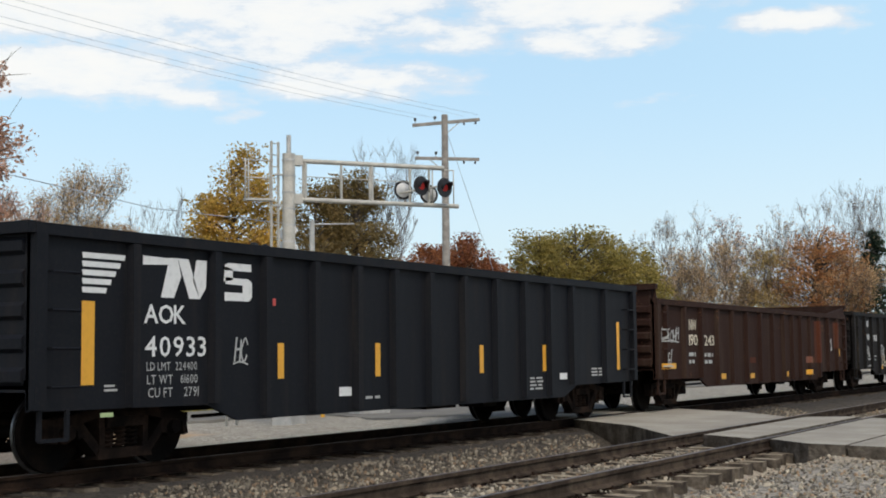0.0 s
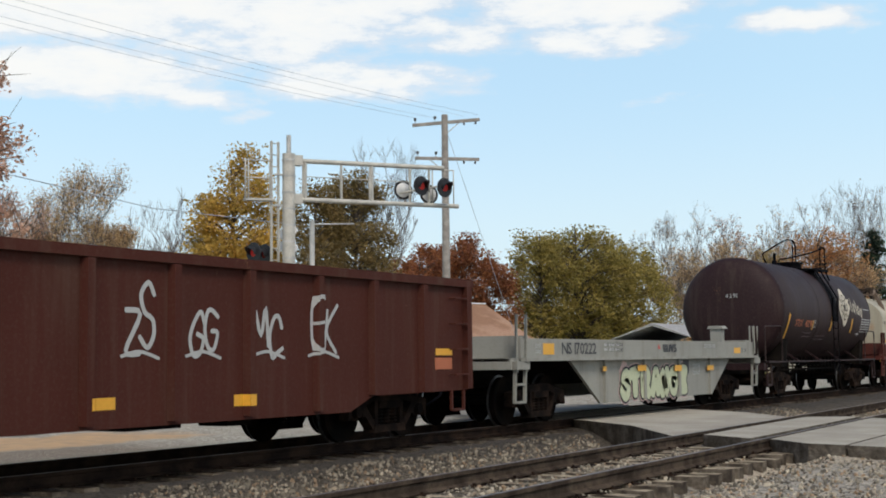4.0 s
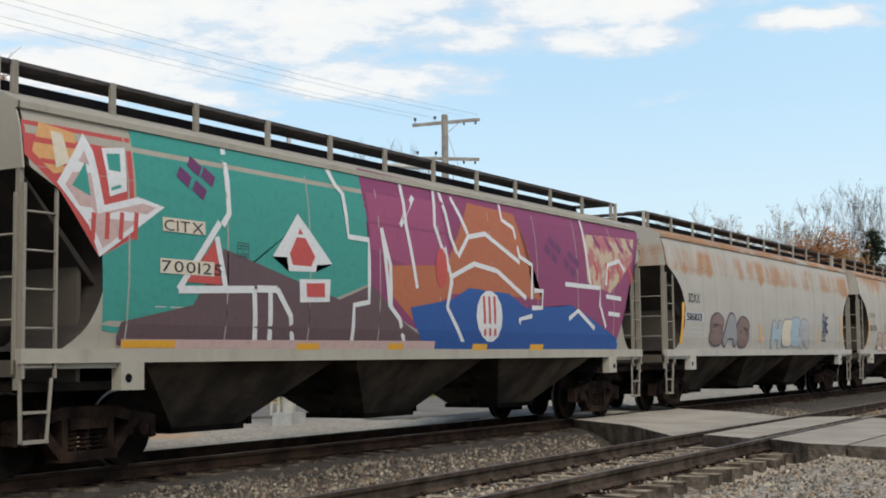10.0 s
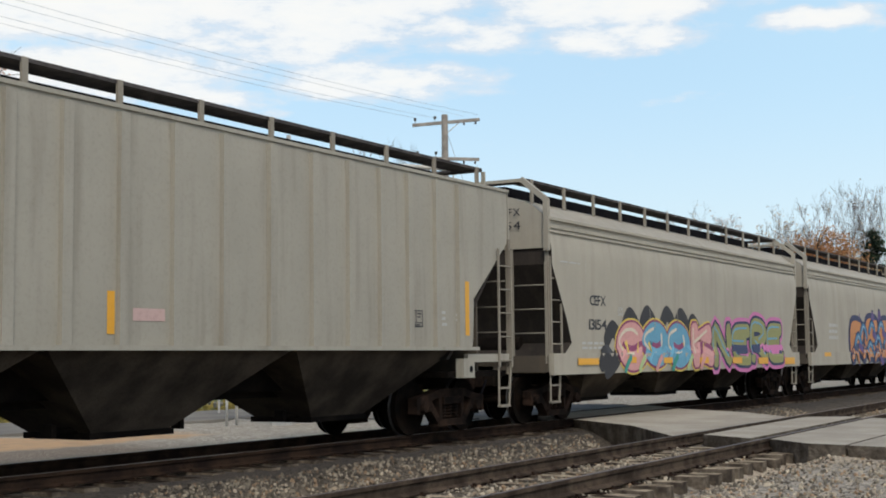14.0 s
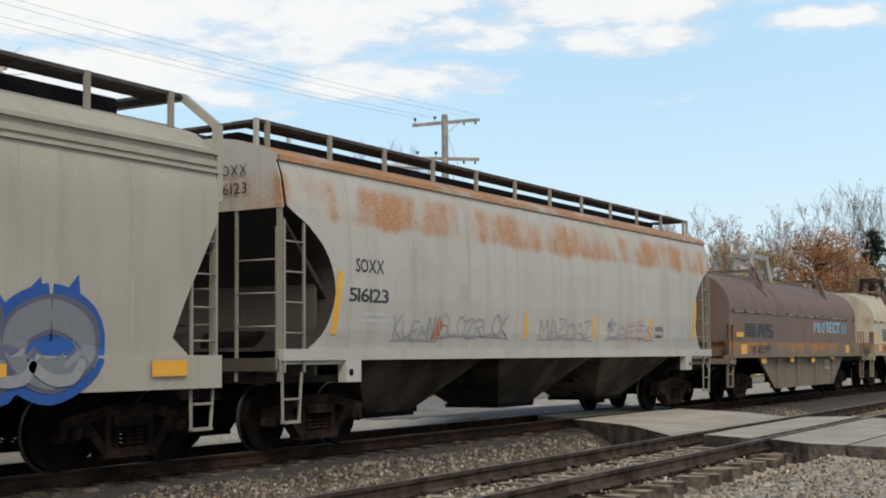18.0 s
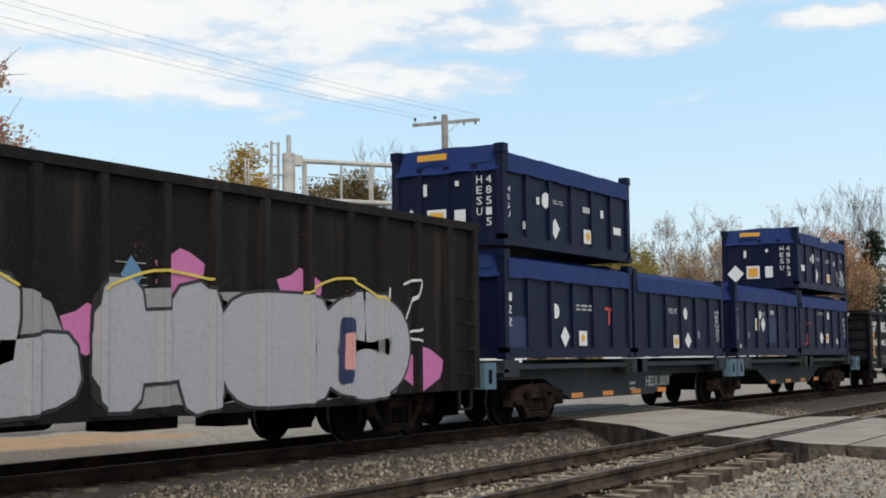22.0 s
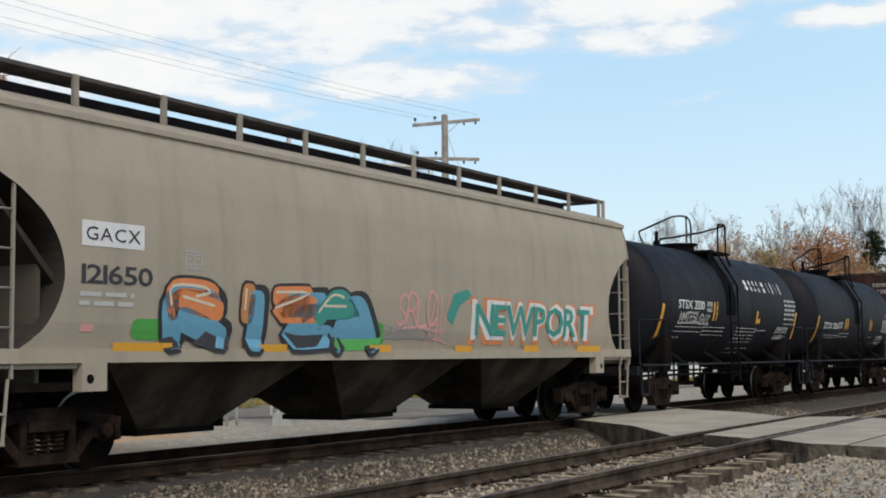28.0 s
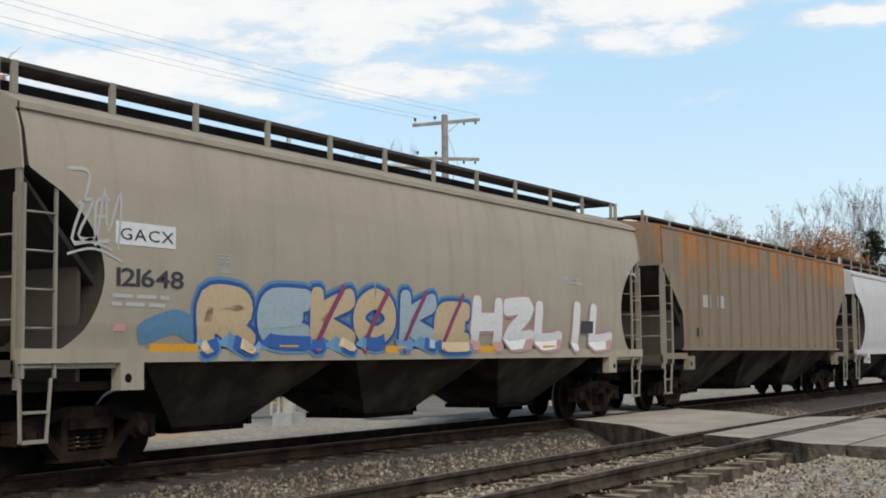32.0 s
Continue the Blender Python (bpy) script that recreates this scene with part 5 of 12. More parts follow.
def cut(poly, k, keep):
    """Part of a flat outline (x, z) on one side of x = k."""
    out = []
    for i, p in enumerate(poly):
        q = poly[(i + 1) % len(poly)]
        a, b = keep * (p[0] - k) >= 0, keep * (q[0] - k) >= 0
        if a:
            out.append(p)
        if a != b:
            t = (k - p[0]) / (q[0] - p[0])
            out.append((k, p[1] + t * (q[1] - p[1])))
    return out


RIBBED = []     # upright ribs (x0, x1, y) of the side that is being painted
RIBS = {}       # the same for every ribbed car


def block(car, dx):
    """From here on paint lies dx further along its car."""
    DX[0] = dx
    RIBBED[:] = [(a - dx, b - dx, y) for a, b, y in RIBS.get(car.name, [])] if car else []


def over_ribs(geo, poly, off):
    """Carries paint across the ribs that stand out of the side."""
    for x0, x1, y in RIBBED:
        bit = cut(cut(poly, x0, 1), x1, -1)
        if len(bit) > 2:
            geo.add([(a, y - off, b) for a, b in bit], [tuple(range(len(bit)))])
        if y < -1.59:
            # and down the slanting cheeks of a rib
            for k, s in ((x0, -1), (x1, 1)):
                bit = cut(cut(poly, k + min(0, s * 0.03), 1), k + max(0, s * 0.03), -1)
                if len(bit) > 2:
                    geo.add([(a + s * 0.004, y + 0.11 * abs(a - k) / 0.03 - off, b) for a, b in bit], [tuple(range(len(bit)))])


def ngon(geo, pts, lift, off):
    """A flat outline laid on the side, as a fan round its middle."""
    cx, cz = sum(p[0] for p in pts) / len(pts), sum(p[1] for p in pts) / len(pts)
    def yy(z):
        return lift(z) - off
    v = [(cx, yy(cz), cz)] + [(a, yy(b), b) for a, b in pts]
    n = len(pts)
    geo.add(v, [(0, 1 + i, 1 + (i + 1) % n) for i in range(n)])
    for i in range(n):
        over_ribs(geo, [(cx, cz), pts[i], pts[(i + 1) % n]], off)


STROKES = {
    "A": [[(0.02, 0), (0.35, 0.85), (0.55, 1), (0.75, 0.85), (1, 0)], [(0.2, 0.36), (0.82, 0.36)]],
    "C": [[(0.95, 0.8), (0.7, 1), (0.3, 0.95), (0.04, 0.5), (0.3, 0.04), (0.7, 0), (1, 0.22)]],
    "D": [[(0.08, 0), (0.08, 1), (0.6, 0.95), (0.95, 0.5), (0.6, 0.05), (0.08, 0)]],
    "E": [[(1, 0.98), (0.2, 0.95), (0.06, 0.5), (0.2, 0.05), (1, 0.02)], [(0.1, 0.5), (0.8, 0.55)]],
    "G": [[(0.95, 0.82), (0.6, 1), (0.2, 0.85), (0.04, 0.45), (0.3, 0.03), (0.75, 0.05), (0.95, 0.4), (0.55, 0.45)]],
    "H": [[(0.06, 0), (0.1, 1)], [(0.92, 0), (0.88, 1)], [(0.1, 0.5), (0.9, 0.52)]],
    "I": [[(0.5, 0), (0.5, 1)]],
    "K": [[(0.1, 0), (0.08, 1)], [(0.95, 1), (0.16, 0.5), (1, 0)]],
    "L": [[(0.1, 1), (0.08, 0.1), (0.5, 0.02), (1, 0.1)]],
    "M": [[(0.02, 0), (0.12, 0.95), (0.5, 0.3), (0.88, 0.98), (1, 0)]],
    "N": [[(0.04, 0), (0.08, 0.98), (0.92, 0.03), (0.96, 1)]],
    "O": [[(0.5, 1), (0.08, 0.75), (0.06, 0.3), (0.5, 0), (0.93, 0.3), (0.92, 0.75), (0.5, 1)]],
    "R": [[(0.06, 0), (0.08, 0.95), (0.75, 0.98), (0.92, 0.7), (0.6, 0.48), (0.2, 0.46)], [(0.35, 0.45), (1, 0)]],
    "S": [[(0.95, 0.85), (0.55, 1), (0.12, 0.8), (0.3, 0.55), (0.8, 0.45), (0.9, 0.15), (0.45, 0), (0.03, 0.15)]],
    "T": [[(0, 0.92), (1, 0.98)], [(0.52, 0.9), (0.48, 0)]],
    "V": [[(0.02, 1), (0.48, 0.02), (0.98, 1)]],
    "Z": [[(0.05, 0.95), (0.95, 0.95), (0.05, 0.04), (1, 0.05)]],
}


def ribbon(geo, pts, w, lift, off, steps=5):
    """A band of paint with rounded ends along a smooth line through the points (x, z)."""
    fine, n = [], len(pts)
    shut = pts[0] == pts[-1] and n > 3
    for i in range(n - 1):
        p0 = pts[i - 1] if i else (pts[-2] if shut else pts[0])
        p3 = pts[i + 2] if i + 2 < n else (pts[1] if shut else pts[-1])
        for k in range(steps):
            t = k / steps
            fine.append(tuple(0.5 * (2 * b + (c - a) * t + (2 * a - 5 * b + 4 * c - d) * t * t + (3 * b - a - 3 * c + d) * t ** 3) for a, b, c, d in zip(p0, pts[i], pts[i + 1], p3)))
    fine.append(pts[-1])
    rows = []
    for i, p in enumerate(fine):
        q, r = fine[max(i - 1, 0)], fine[min(i + 1, len(fine) - 1)]
        d = Vector((r[0] - q[0], r[1] - q[1])).normalized()
        rows.append((p, d, w / 2))
    if not shut:
        (p, d, h), (q, e, _) = rows[0], rows[-1]
        rows = [((p[0] - d.x * h * k, p[1] - d.y * h * k), d, h * m) for k, m in ((1.0, 0.45), (0.7, 0.85))] + rows + [((q[0] + e.x * h * k, q[1] + e.y * h * k), e, h * m) for k, m in ((0.7, 0.85), (1.0, 0.45))]
    v = []
    for p, d, h in rows:
        for k in (-1, 0, 1):
            a, b = p[0] - k * d.y * h, p[1] + k * d.x * h
            v.append((a, lift(b) - off, b))
    faces = [(3 * i + k, 3 * i + k + 1, 3 * i + k + 4, 3 * i + k + 3) for i in range(len(rows) - 1) for k in (0, 1)]
    geo.add(v, faces)
    for f in faces:
        over_ribs(geo, [(v[q][0], v[q][2]) for q in f], off)


def piece(car, word, x0, x1, z0, z1, lift, fills, line, seed, fat=0.3, edge=0.06, halo=None, fringe=0.16, shine=None, drop=0.0):
    """A painted word of fat letters: a fringe behind, dark outlines with a drop to one side, fills and thin highlights."""
    rnd = random.Random(seed)
    wl, h = (x1 - x0) / len(word), z1 - z0
    w = fat * min(wl, h)
    gap = w / 2 + edge
    back = Geo()
    for i, ch in enumerate(word):
        go, gf, gs = Geo(), Geo(), Geo()
        a, lean, up = x0 + i * wl, rnd.uniform(-0.1, 0.12), rnd.uniform(-0.04, 0.04) * h
        tall = rnd.uniform(0.88, 1.0)
        for j, st in enumerate(STROKES[ch]):
            pts = []
            for p, q in st:
                z = z0 + gap + (h - 2 * gap) * q * tall + up + rnd.uniform(-0.02, 0.02) * h
                pts.append((a + gap * 0.8 + (wl * 1.08 - 1.6 * gap) * p + lean * (z - z0) + rnd.uniform(-0.02, 0.02) * wl, z))
            if st[0] == st[-1]:
                pts[-1] = pts[0]
            if halo:
                ribbon(back, pts, w + 2 * fringe, lift, 0.005 + 0.0003 * (2 * i + j))
            o = 0.011 + 0.0014 * i + 0.0006 * j
            if drop:
                ribbon(go, [(p + drop, q + drop * 0.6) for p, q in pts], w + edge, lift, o - 0.0005)
            ribbon(go, pts, w + 2 * edge, lift, o)
            ribbon(gf, pts, w, lift, o + 0.0045)
            if shine:
                ribbon(gs, [(p - w * 0.22, q + w * 0.2) for p, q in pts[:max(2, len(pts) - 1)]], w * 0.14, lift, o + 0.0075, 3)
        part("letter_outline", go, line, car)
        part("letter_fill", gf, fills[i % len(fills)], car)
        if shine:
            part("letter_shine", gs, shine, car)
    if halo:
        part("paint_fringe", back, halo, car)


def stroke(car, pts, w, lift, mat, off=0.012):
    """One free stroke of spray paint."""
    g = Geo()
    ribbon(g, pts, w, lift, off)
    return part("spray_stroke", g, mat, car)


def over_sill(lift):
    """Paint that runs on from the side down over the sill."""
    return lambda z: -1.605 if z < 1.36 else lift(z)


def scribble(car, x0, x1, z0, z1, lift, mat, seed, w=0.035, loops=7):
    """A quick tag: thin leaning letters in one colour of spray paint, too rough to read."""
    rnd = random.Random(seed)
    n = max(2, min(loops, int(1.6 * (x1 - x0) / (z1 - z0)) + 1))
    g, wl, h = Geo(), (x1 - x0) / n, z1 - z0
    for i in range(n):
        a, lean, low, tall = x0 + i * wl, rnd.uniform(-0.05, 0.3), rnd.uniform(-0.12, 0.12) * h, rnd.uniform(0.7, 1.1)
        for j, st in enumerate(STROKES[rnd.choice("ACEGHKLMNORSTVZ")]):
            pts = [(a + wl * (0.04 + 0.95 * p) + lean * q * h * 0.5 + rnd.uniform(-0.06, 0.06) * wl, z0 + low + h * q * tall + rnd.uniform(-0.06, 0.06) * h) for p, q in st]
            ribbon(g, pts, w * rnd.uniform(0.7, 1.1), lift, 0.0085 + 0.0003 * (3 * i + j), 4)
    ribbon(g, [(x0 - 0.1 * wl, z0 - 0.1 * h), ((x0 + x1) / 2, z0 - 0.02 * h), (x1 + 0.2 * wl, z0 - 0.14 * h)], w * 0.7, lift, 0.0075, 5)
    return part("painted_tag", g, mat, car)


def ladder(car, x0, x1, y, z0, z1, mat, step=0.42, side=True, name="ladder"):
    """Two rails and rungs; along x when side, else along y from x0 to x1 at x = y."""
    p = (lambda a, z: (a, y, z)) if side else (lambda a, z: (y, a, z))
    ob = part(name, Geo().beam(p(x0, z0), p(x0, z1), 0.04, 0.04).beam(p(x1, z0), p(x1, z1), 0.034, 0.034), mat, car)
    z = z0 + 0.12
    while z < z1 - 0.05:
        part("rung", Geo().tube([p(x0, z), p(x1, z)], 0.014, 5), mat, ob)
        z += step
    return ob


# ---- covered hoppers ----
def lifter(prof):
    zs, ys = [p[1] for p in prof], [p[0] for p in prof]
    return lambda z: -float(np.interp(z, zs, ys))


def along(pts, z):
    """A smooth curve through the points (z, value)."""
    k = max(0, min(len(pts) - 2, sum(p[0] <= z for p in pts) - 1))
    slope = lambda i: (pts[min(i + 1, len(pts) - 1)][1] - pts[max(i - 1, 0)][1]) / (pts[min(i + 1, len(pts) - 1)][0] - pts[max(i - 1, 0)][0]) if i < len(pts) - 2 else 0.0
    (z0, a), (z1, b) = pts[k], pts[k + 1]
    h = z1 - z0
    u = (z - z0) / h
    return a * (1 + 2 * u) * (1 - u) ** 2 + slope(k) * h * u * (1 - u) ** 2 + b * u * u * (3 - 2 * u) + slope(k + 1) * h * u * u * (u - 1)


HOPPER = {
    # side profile (half width, height), inset of the end edge by height, sill, eave
    "curve": dict(prof=[(1.49, 1.40), (1.545, 1.7), (1.58, 2.2), (1.58, 2.9), (1.55, 3.4), (1.49, 3.8), (1.42, 4.02)],
                  roof=[(1.46, 4.03), (1.46, 4.10), (1.2, 4.22), (0.75, 4.36), (0.35, 4.42)],
                  inset=[(1.40, 0.62), (1.6, 0.92), (2.0, 1.17), (2.4, 1.2), (2.8, 1.0), (3.15, 0.58), (3.42, 0.10), (5, 0.03)], bend=True, sill=(1.26, 1.42), truck=1.45, top=4.66),
    "cef": dict(prof=[(1.56, 1.30), (1.57, 2.0), (1.57, 3.3), (1.52, 3.68), (1.49, 3.74)],
                roof=[(1.53, 3.75), (1.53, 3.82), (1.50, 3.83), (1.50, 3.95), (1.15, 4.22), (0.7, 4.38), (0.35, 4.42)],
                inset=[(1.30, 0.55), (1.55, 0.90), (2.0, 0.68), (3.05, 0.06), (5, 0.03)], sill=(0.93, 1.34), truck=1.13, top=4.74),
    "rib": dict(prof=[(1.47, 1.42), (1.49, 1.6), (1.49, 3.9), (1.47, 4.24)],
                roof=[(1.50, 4.25), (1.50, 4.30), (1.1, 4.38), (0.6, 4.44), (0.35, 4.46)],
                inset=[(1.42, 1.40), (2.28, 1.36), (3.32, 0.12), (5, 0.03)], sill=(1.40, 1.46), truck=1.5, top=4.72),
}


RIBS17 = (1.69, 2.52, 3.2, 4.0, 4.9, 5.73, 6.56, 7.45, 8.37, 9.3, 10.28, 11.25, 12.15, 13.0, 13.8, 14.65, 15.4)


def hopper(x0, x1, style, body_mat, label, bays=3, roof_mat=None, frame_mat=None, bay_mat=None, rib_mat=None, end_mat=None, ribs=RIBS17, seams=True, low=False, post_mat=None):
    S = HOPPER[style]
    th, half = new_car("covered_hopper", x0, x1, label, "hopper car", (S["truck"], x1 - x0 - S["truck"]))
    prof, lift = S["prof"], lifter(S["prof"])
    ins = lambda z: along(S["inset"], z) if S.get("bend") else float(np.interp(z, [a for a, _ in S["inset"]], [b for _, b in S["inset"]]))
    fm, pm = frame_mat or body_mat, post_mat or P_POST
    # side sheets and the sloping ends between them
    zs = sorted({z for _, z in prof} | ({round(z, 2) for z in np.arange(1.5, 3.5, 0.11)} if S.get("bend") else {z for z, _ in S["inset"] if prof[0][1] <= z <= prof[-1][1]}))
    v, f = [], []
    for z in zs:
        y, e = -lift(z), half - ins(z)
        v += [(-e, -y, z), (e, -y, z), (e, y, z), (-e, y, z)]
    fe = []
    for k in range(len(zs) - 1):
        a, b = 4 * k, 4 * k + 4
        f += [(a + i, a + (i + 1) % 4, b + (i + 1) % 4, b + i) for i in (0, 2)]
        fe += [(a + i, a + (i + 1) % 4, b + (i + 1) % 4, b + i) for i in (1, 3)]
    body = part("body", Geo().add(v, f, True).add(v[:4], [(3, 2, 1, 0)]), body_mat, th)
    # end slopes: grime plus the shade of the recess, both in the colour
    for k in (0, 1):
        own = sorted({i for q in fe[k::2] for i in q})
        part("end_slope", Geo().add([v[i] for i in own], [tuple(own.index(i) for i in q) for q in fe[k::2]]), P_GRIMESHADE, body, "grimy end slope with shade in its dark colour")
    # upright end sheets above the slopes
    for s in (-1, 1):
        e = s * (half - 0.012)
        ztop = S["roof"][-1][1]
        out = [(lift(3.4), 3.36), (-lift(3.4), 3.36)] + [(a, b) for a, b in prof if b > 3.42] + S["roof"] + [(-a, b) for a, b in reversed(S["roof"])] + [(-a, b) for a, b in reversed(prof) if b > 3.42]
        part("end_sheet", Geo().prism(out, e - s * 0.03, e), end_mat or body_mat, th)
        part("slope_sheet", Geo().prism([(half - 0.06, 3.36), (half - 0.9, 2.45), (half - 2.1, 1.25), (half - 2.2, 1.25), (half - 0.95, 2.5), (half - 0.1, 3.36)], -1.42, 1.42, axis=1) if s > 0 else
             Geo().prism([(-half + 0.06, 3.36), (-half + 0.9, 2.45), (-half + 2.1, 1.25), (-half + 2.2, 1.25), (-half + 0.95, 2.5), (-half + 0.1, 3.36)], -1.42, 1.42, axis=1), P_GRIMESHADE, th)
    # roof
    R = [(prof[-1][0], prof[-1][1])] + S["roof"]
    up = [(-a, b) for a, b in R] + [(a, b) for a, b in reversed(R)]
    part("roof", Geo().prism(up, -half + 0.02, half - 0.02), roof_mat or body_mat, th)
    if style == "cef":
        for s in (-1, 1):
            part("eave_rail", Geo().box(-half + 0.02, half - 0.02, min(s * 1.49, s * 1.555), max(s * 1.49, s * 1.555), 3.9, 3.955).box(-half + 0.02, half - 0.02, min(s * 1.49, s * 1.56), max(s * 1.49, s * 1.56), 3.66, 3.69), body_mat, th)
    zh = S["top"] - (0.2 if low else 0.06)
    # raised and black to stand for the shade below the running boards
    part("hatch_trough", Geo().prism([(-0.33, 4.40), (0.33, 4.40), (0.30, zh), (-0.30, zh)], -half + 0.6, half - 0.6), M_BLACK, th)
    # seams or ribs
    if style == "rib":
        for d in ribs:
            x = d - half
            part("rib", Geo().box(x - 0.075, x + 0.075, -1.555, -1.475, 1.44, 4.2), rib_mat or body_mat, th)
            RIBS.setdefault(th.name, []).append((x - 0.075, x + 0.075, -1.555))
    elif seams:
        for k in range(9):
            x = -half + 1.6 + (2 * half - 3.2) * k / 8
            g = Geo()
            zz = [z for z in zs if z >= 1.3]
            for a, b in zip(zz[:-1], zz[1:]):
                g.add([(x - 0.012, lift(a) - 0.006, a), (x + 0.012, lift(a) - 0.006, a), (x + 0.012, lift(b) - 0.006, b), (x - 0.012, lift(b) - 0.006, b)], [(0, 1, 2, 3)])
            part("seam", g, M_SEAM, th)
    # sill
    s0, s1 = S["sill"]
    ysill = -(1.60 if style == "cef" else 1.56)
    for s in (-1, 1):
        y = s * -ysill
        part("side_sill", Geo().box(-half + 0.02, half - 0.02, min(y, y - s * 0.1), max(y, y - s * 0.1), s0, s1) if style != "rib" else Geo().box(-half + 1.3, half - 1.3, min(y, y - s * 0.08), max(y, y - s * 0.08), s0, s1), fm, th)
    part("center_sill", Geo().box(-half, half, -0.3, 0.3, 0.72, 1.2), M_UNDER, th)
    # running board on brackets
    zt = S["top"] - (0.16 if low else 0.0)
    for s in (-1, 1):
        y = s * 0.78
        part("running_board", Geo().box(-half + 0.15, half - 0.15, y - 0.24, y + 0.24, zt - 0.05, zt), M_GRATE, th)
    n = 12
    for k in range(n):
        x = -half + 0.35 + (2 * half - 0.7) * k / (n - 1)
        for s in (-1, 1):
            part("board_bracket", Geo().box(x - 0.045, x + 0.045, s * 1.02 - 0.02, s * 1.02 + 0.02, 4.24 if style != "rib" else 4.36, zt), pm, th)
    for s in (-1, 1):
        part("end_board", Geo().box(s * (half - 0.42), s * (half - 0.1), -1.0, 1.0, zt - 0.06, zt - 0.02) if s > 0 else Geo().box(-(half - 0.1), -(half - 0.42), -1.0, 1.0, zt - 0.06, zt - 0.02), M_GRATE, th)
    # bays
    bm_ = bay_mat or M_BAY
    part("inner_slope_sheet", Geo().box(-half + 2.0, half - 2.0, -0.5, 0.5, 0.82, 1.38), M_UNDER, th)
    span = 4.3 if style == "cef" else 4.55
    for k in range(bays):
        c = span * (k - (bays - 1) / 2)
        a, b, o = span / 2 - 0.03, 0.7, 0.2
        top = [(c - a, -1.42, 1.42), (c + a, -1.42, 1.42), (c + a, 1.42, 1.42), (c - a, 1.42, 1.42)]
        low = [(c - b, -o - 0.35, 0.4), (c + b, -o - 0.35, 0.4), (c + b, o + 0.35, 0.4), (c - b, o + 0.35, 0.4)]
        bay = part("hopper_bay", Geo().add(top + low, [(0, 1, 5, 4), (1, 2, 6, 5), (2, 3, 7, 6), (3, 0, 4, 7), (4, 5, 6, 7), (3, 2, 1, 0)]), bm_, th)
        part("outlet_gate", Geo().box(c - 0.75, c + 0.75, -0.58, 0.58, 0.32, 0.4).tube([(c - 1.15, -0.3, 0.44), (c + 1.15, -0.3, 0.44)], 0.05, 6).box(c + 1.1, c + 1.18, -0.38, -0.22, 0.36, 0.52).box(c - 1.18, c - 1.1, -0.38, -0.22, 0.36, 0.52), M_UNDER, bay)
    # ends: platform, posts, ladders, steps
    for s in (-1, 1):
        e = s * half
        def bx(a, b, *r):
            p, q = e - s * a, e - s * b
            return Geo().box(min(p, q), max(p, q), *r)
        # sill and wall carry dust and the shade between the cars as colour
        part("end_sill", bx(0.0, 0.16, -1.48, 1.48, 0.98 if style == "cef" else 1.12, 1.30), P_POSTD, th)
        part("end_wall", bx(1.0, 1.06, -1.36, 1.36, 1.05, 2.44), P_POSTD, th, "dusty lower end wall with shade in its colour")
        part("end_floor", bx(0.05, 2.1, -1.4, 1.4, 0.95, 1.05), M_UNDER, th)
        for y in (-1.47, -0.72, 0.72, 1.47):
            w = 0.035 if abs(y) > 1 else 0.022
            part("corner_post" if abs(y) > 1 else "end_post", bx(0.04 - w / 2, 0.04 + w, y - w, y + w, 0.98, 3.4), pm, th)
        ladder(th, e - s * 0.06, e - s * 0.52, -1.53, 0.98 if style == "cef" else 1.1, 3.2, pm)
        ladder(th, -1.45, -0.74, e - s * 0.02, 1.15, 3.1, pm, step=0.46, side=False, name="end_ladder")
        st = Geo().beam((e - s * 0.06, -1.5, 1.1), (e - s * 0.1, -1.48, 0.42), 0.035, 0.035).beam((e - s * 0.5, -1.5, 1.1), (e - s * 0.46, -1.48, 0.42), 0.035, 0.035)
        st.box(min(e - s * 0.1, e - s * 0.46), max(e - s * 0.1, e - s * 0.46), -1.52, -1.44, 0.40, 0.44).box(min(e - s * 0.1, e - s * 0.46), max(e - s * 0.1, e - s * 0.46), -1.52, -1.46, 0.72, 0.75)
        part("step", st, pm, th)
        if style != "cef":
            pad = part("jacking_pad", bx(1.5, 1.88, -1.57, -1.42, 0.94, 1.262), fm, th)
            part("pad_hole", Geo().lathe([(0.0, -1.574), (0.055, -1.574), (0.055, -1.56)], 12, axis=1, c=(e - s * 1.62, 0, 1.08)), M_BLACK, pad)
            part("end_rail", bx(0.1, 1.6, -1.5, -1.42, 1.2, 1.34), fm, th)
        if style == "cef":
            part("corner_brace", Geo().beam((e, -1.5, 3.3), (e, -1.5, 4.3), 0.1, 0.1).beam((e, -1.5, 4.28), (e - s * 0.05, -0.95, 4.72), 0.1, 0.1).beam((e - s * 0.05, -0.95, 4.7), (e - s * 0.05, 0.95, 4.7), 0.1, 0.06), fm, th)
        else:
            part("corner_brace", Geo().beam((e - s * 0.1, -1.02, 4.2), (e - s * 0.1, -1.02, 4.66), 0.06, 0.06), fm, th)
    # brake gear on the leading end
    part("brake_wheel", Geo().lathe([(0.26, -0.02), (0.29, 0.0), (0.26, 0.02), (0.24, 0.0), (0.26, -0.02)], 16, axis=0, c=(-half - 0.12, 0.55, 2.5)).beam((-half - 0.12, 0.29, 2.5), (-half - 0.12, 0.81, 2.5), 0.03, 0.03), M_UNDER, th)
    part("brake_cylinder", Geo().tube([(-half + 0.9, -0.5, 1.5), (-half + 0.9, 0.5, 1.5)], 0.2, 12), M_UNDER, th)
    return th, half, lift


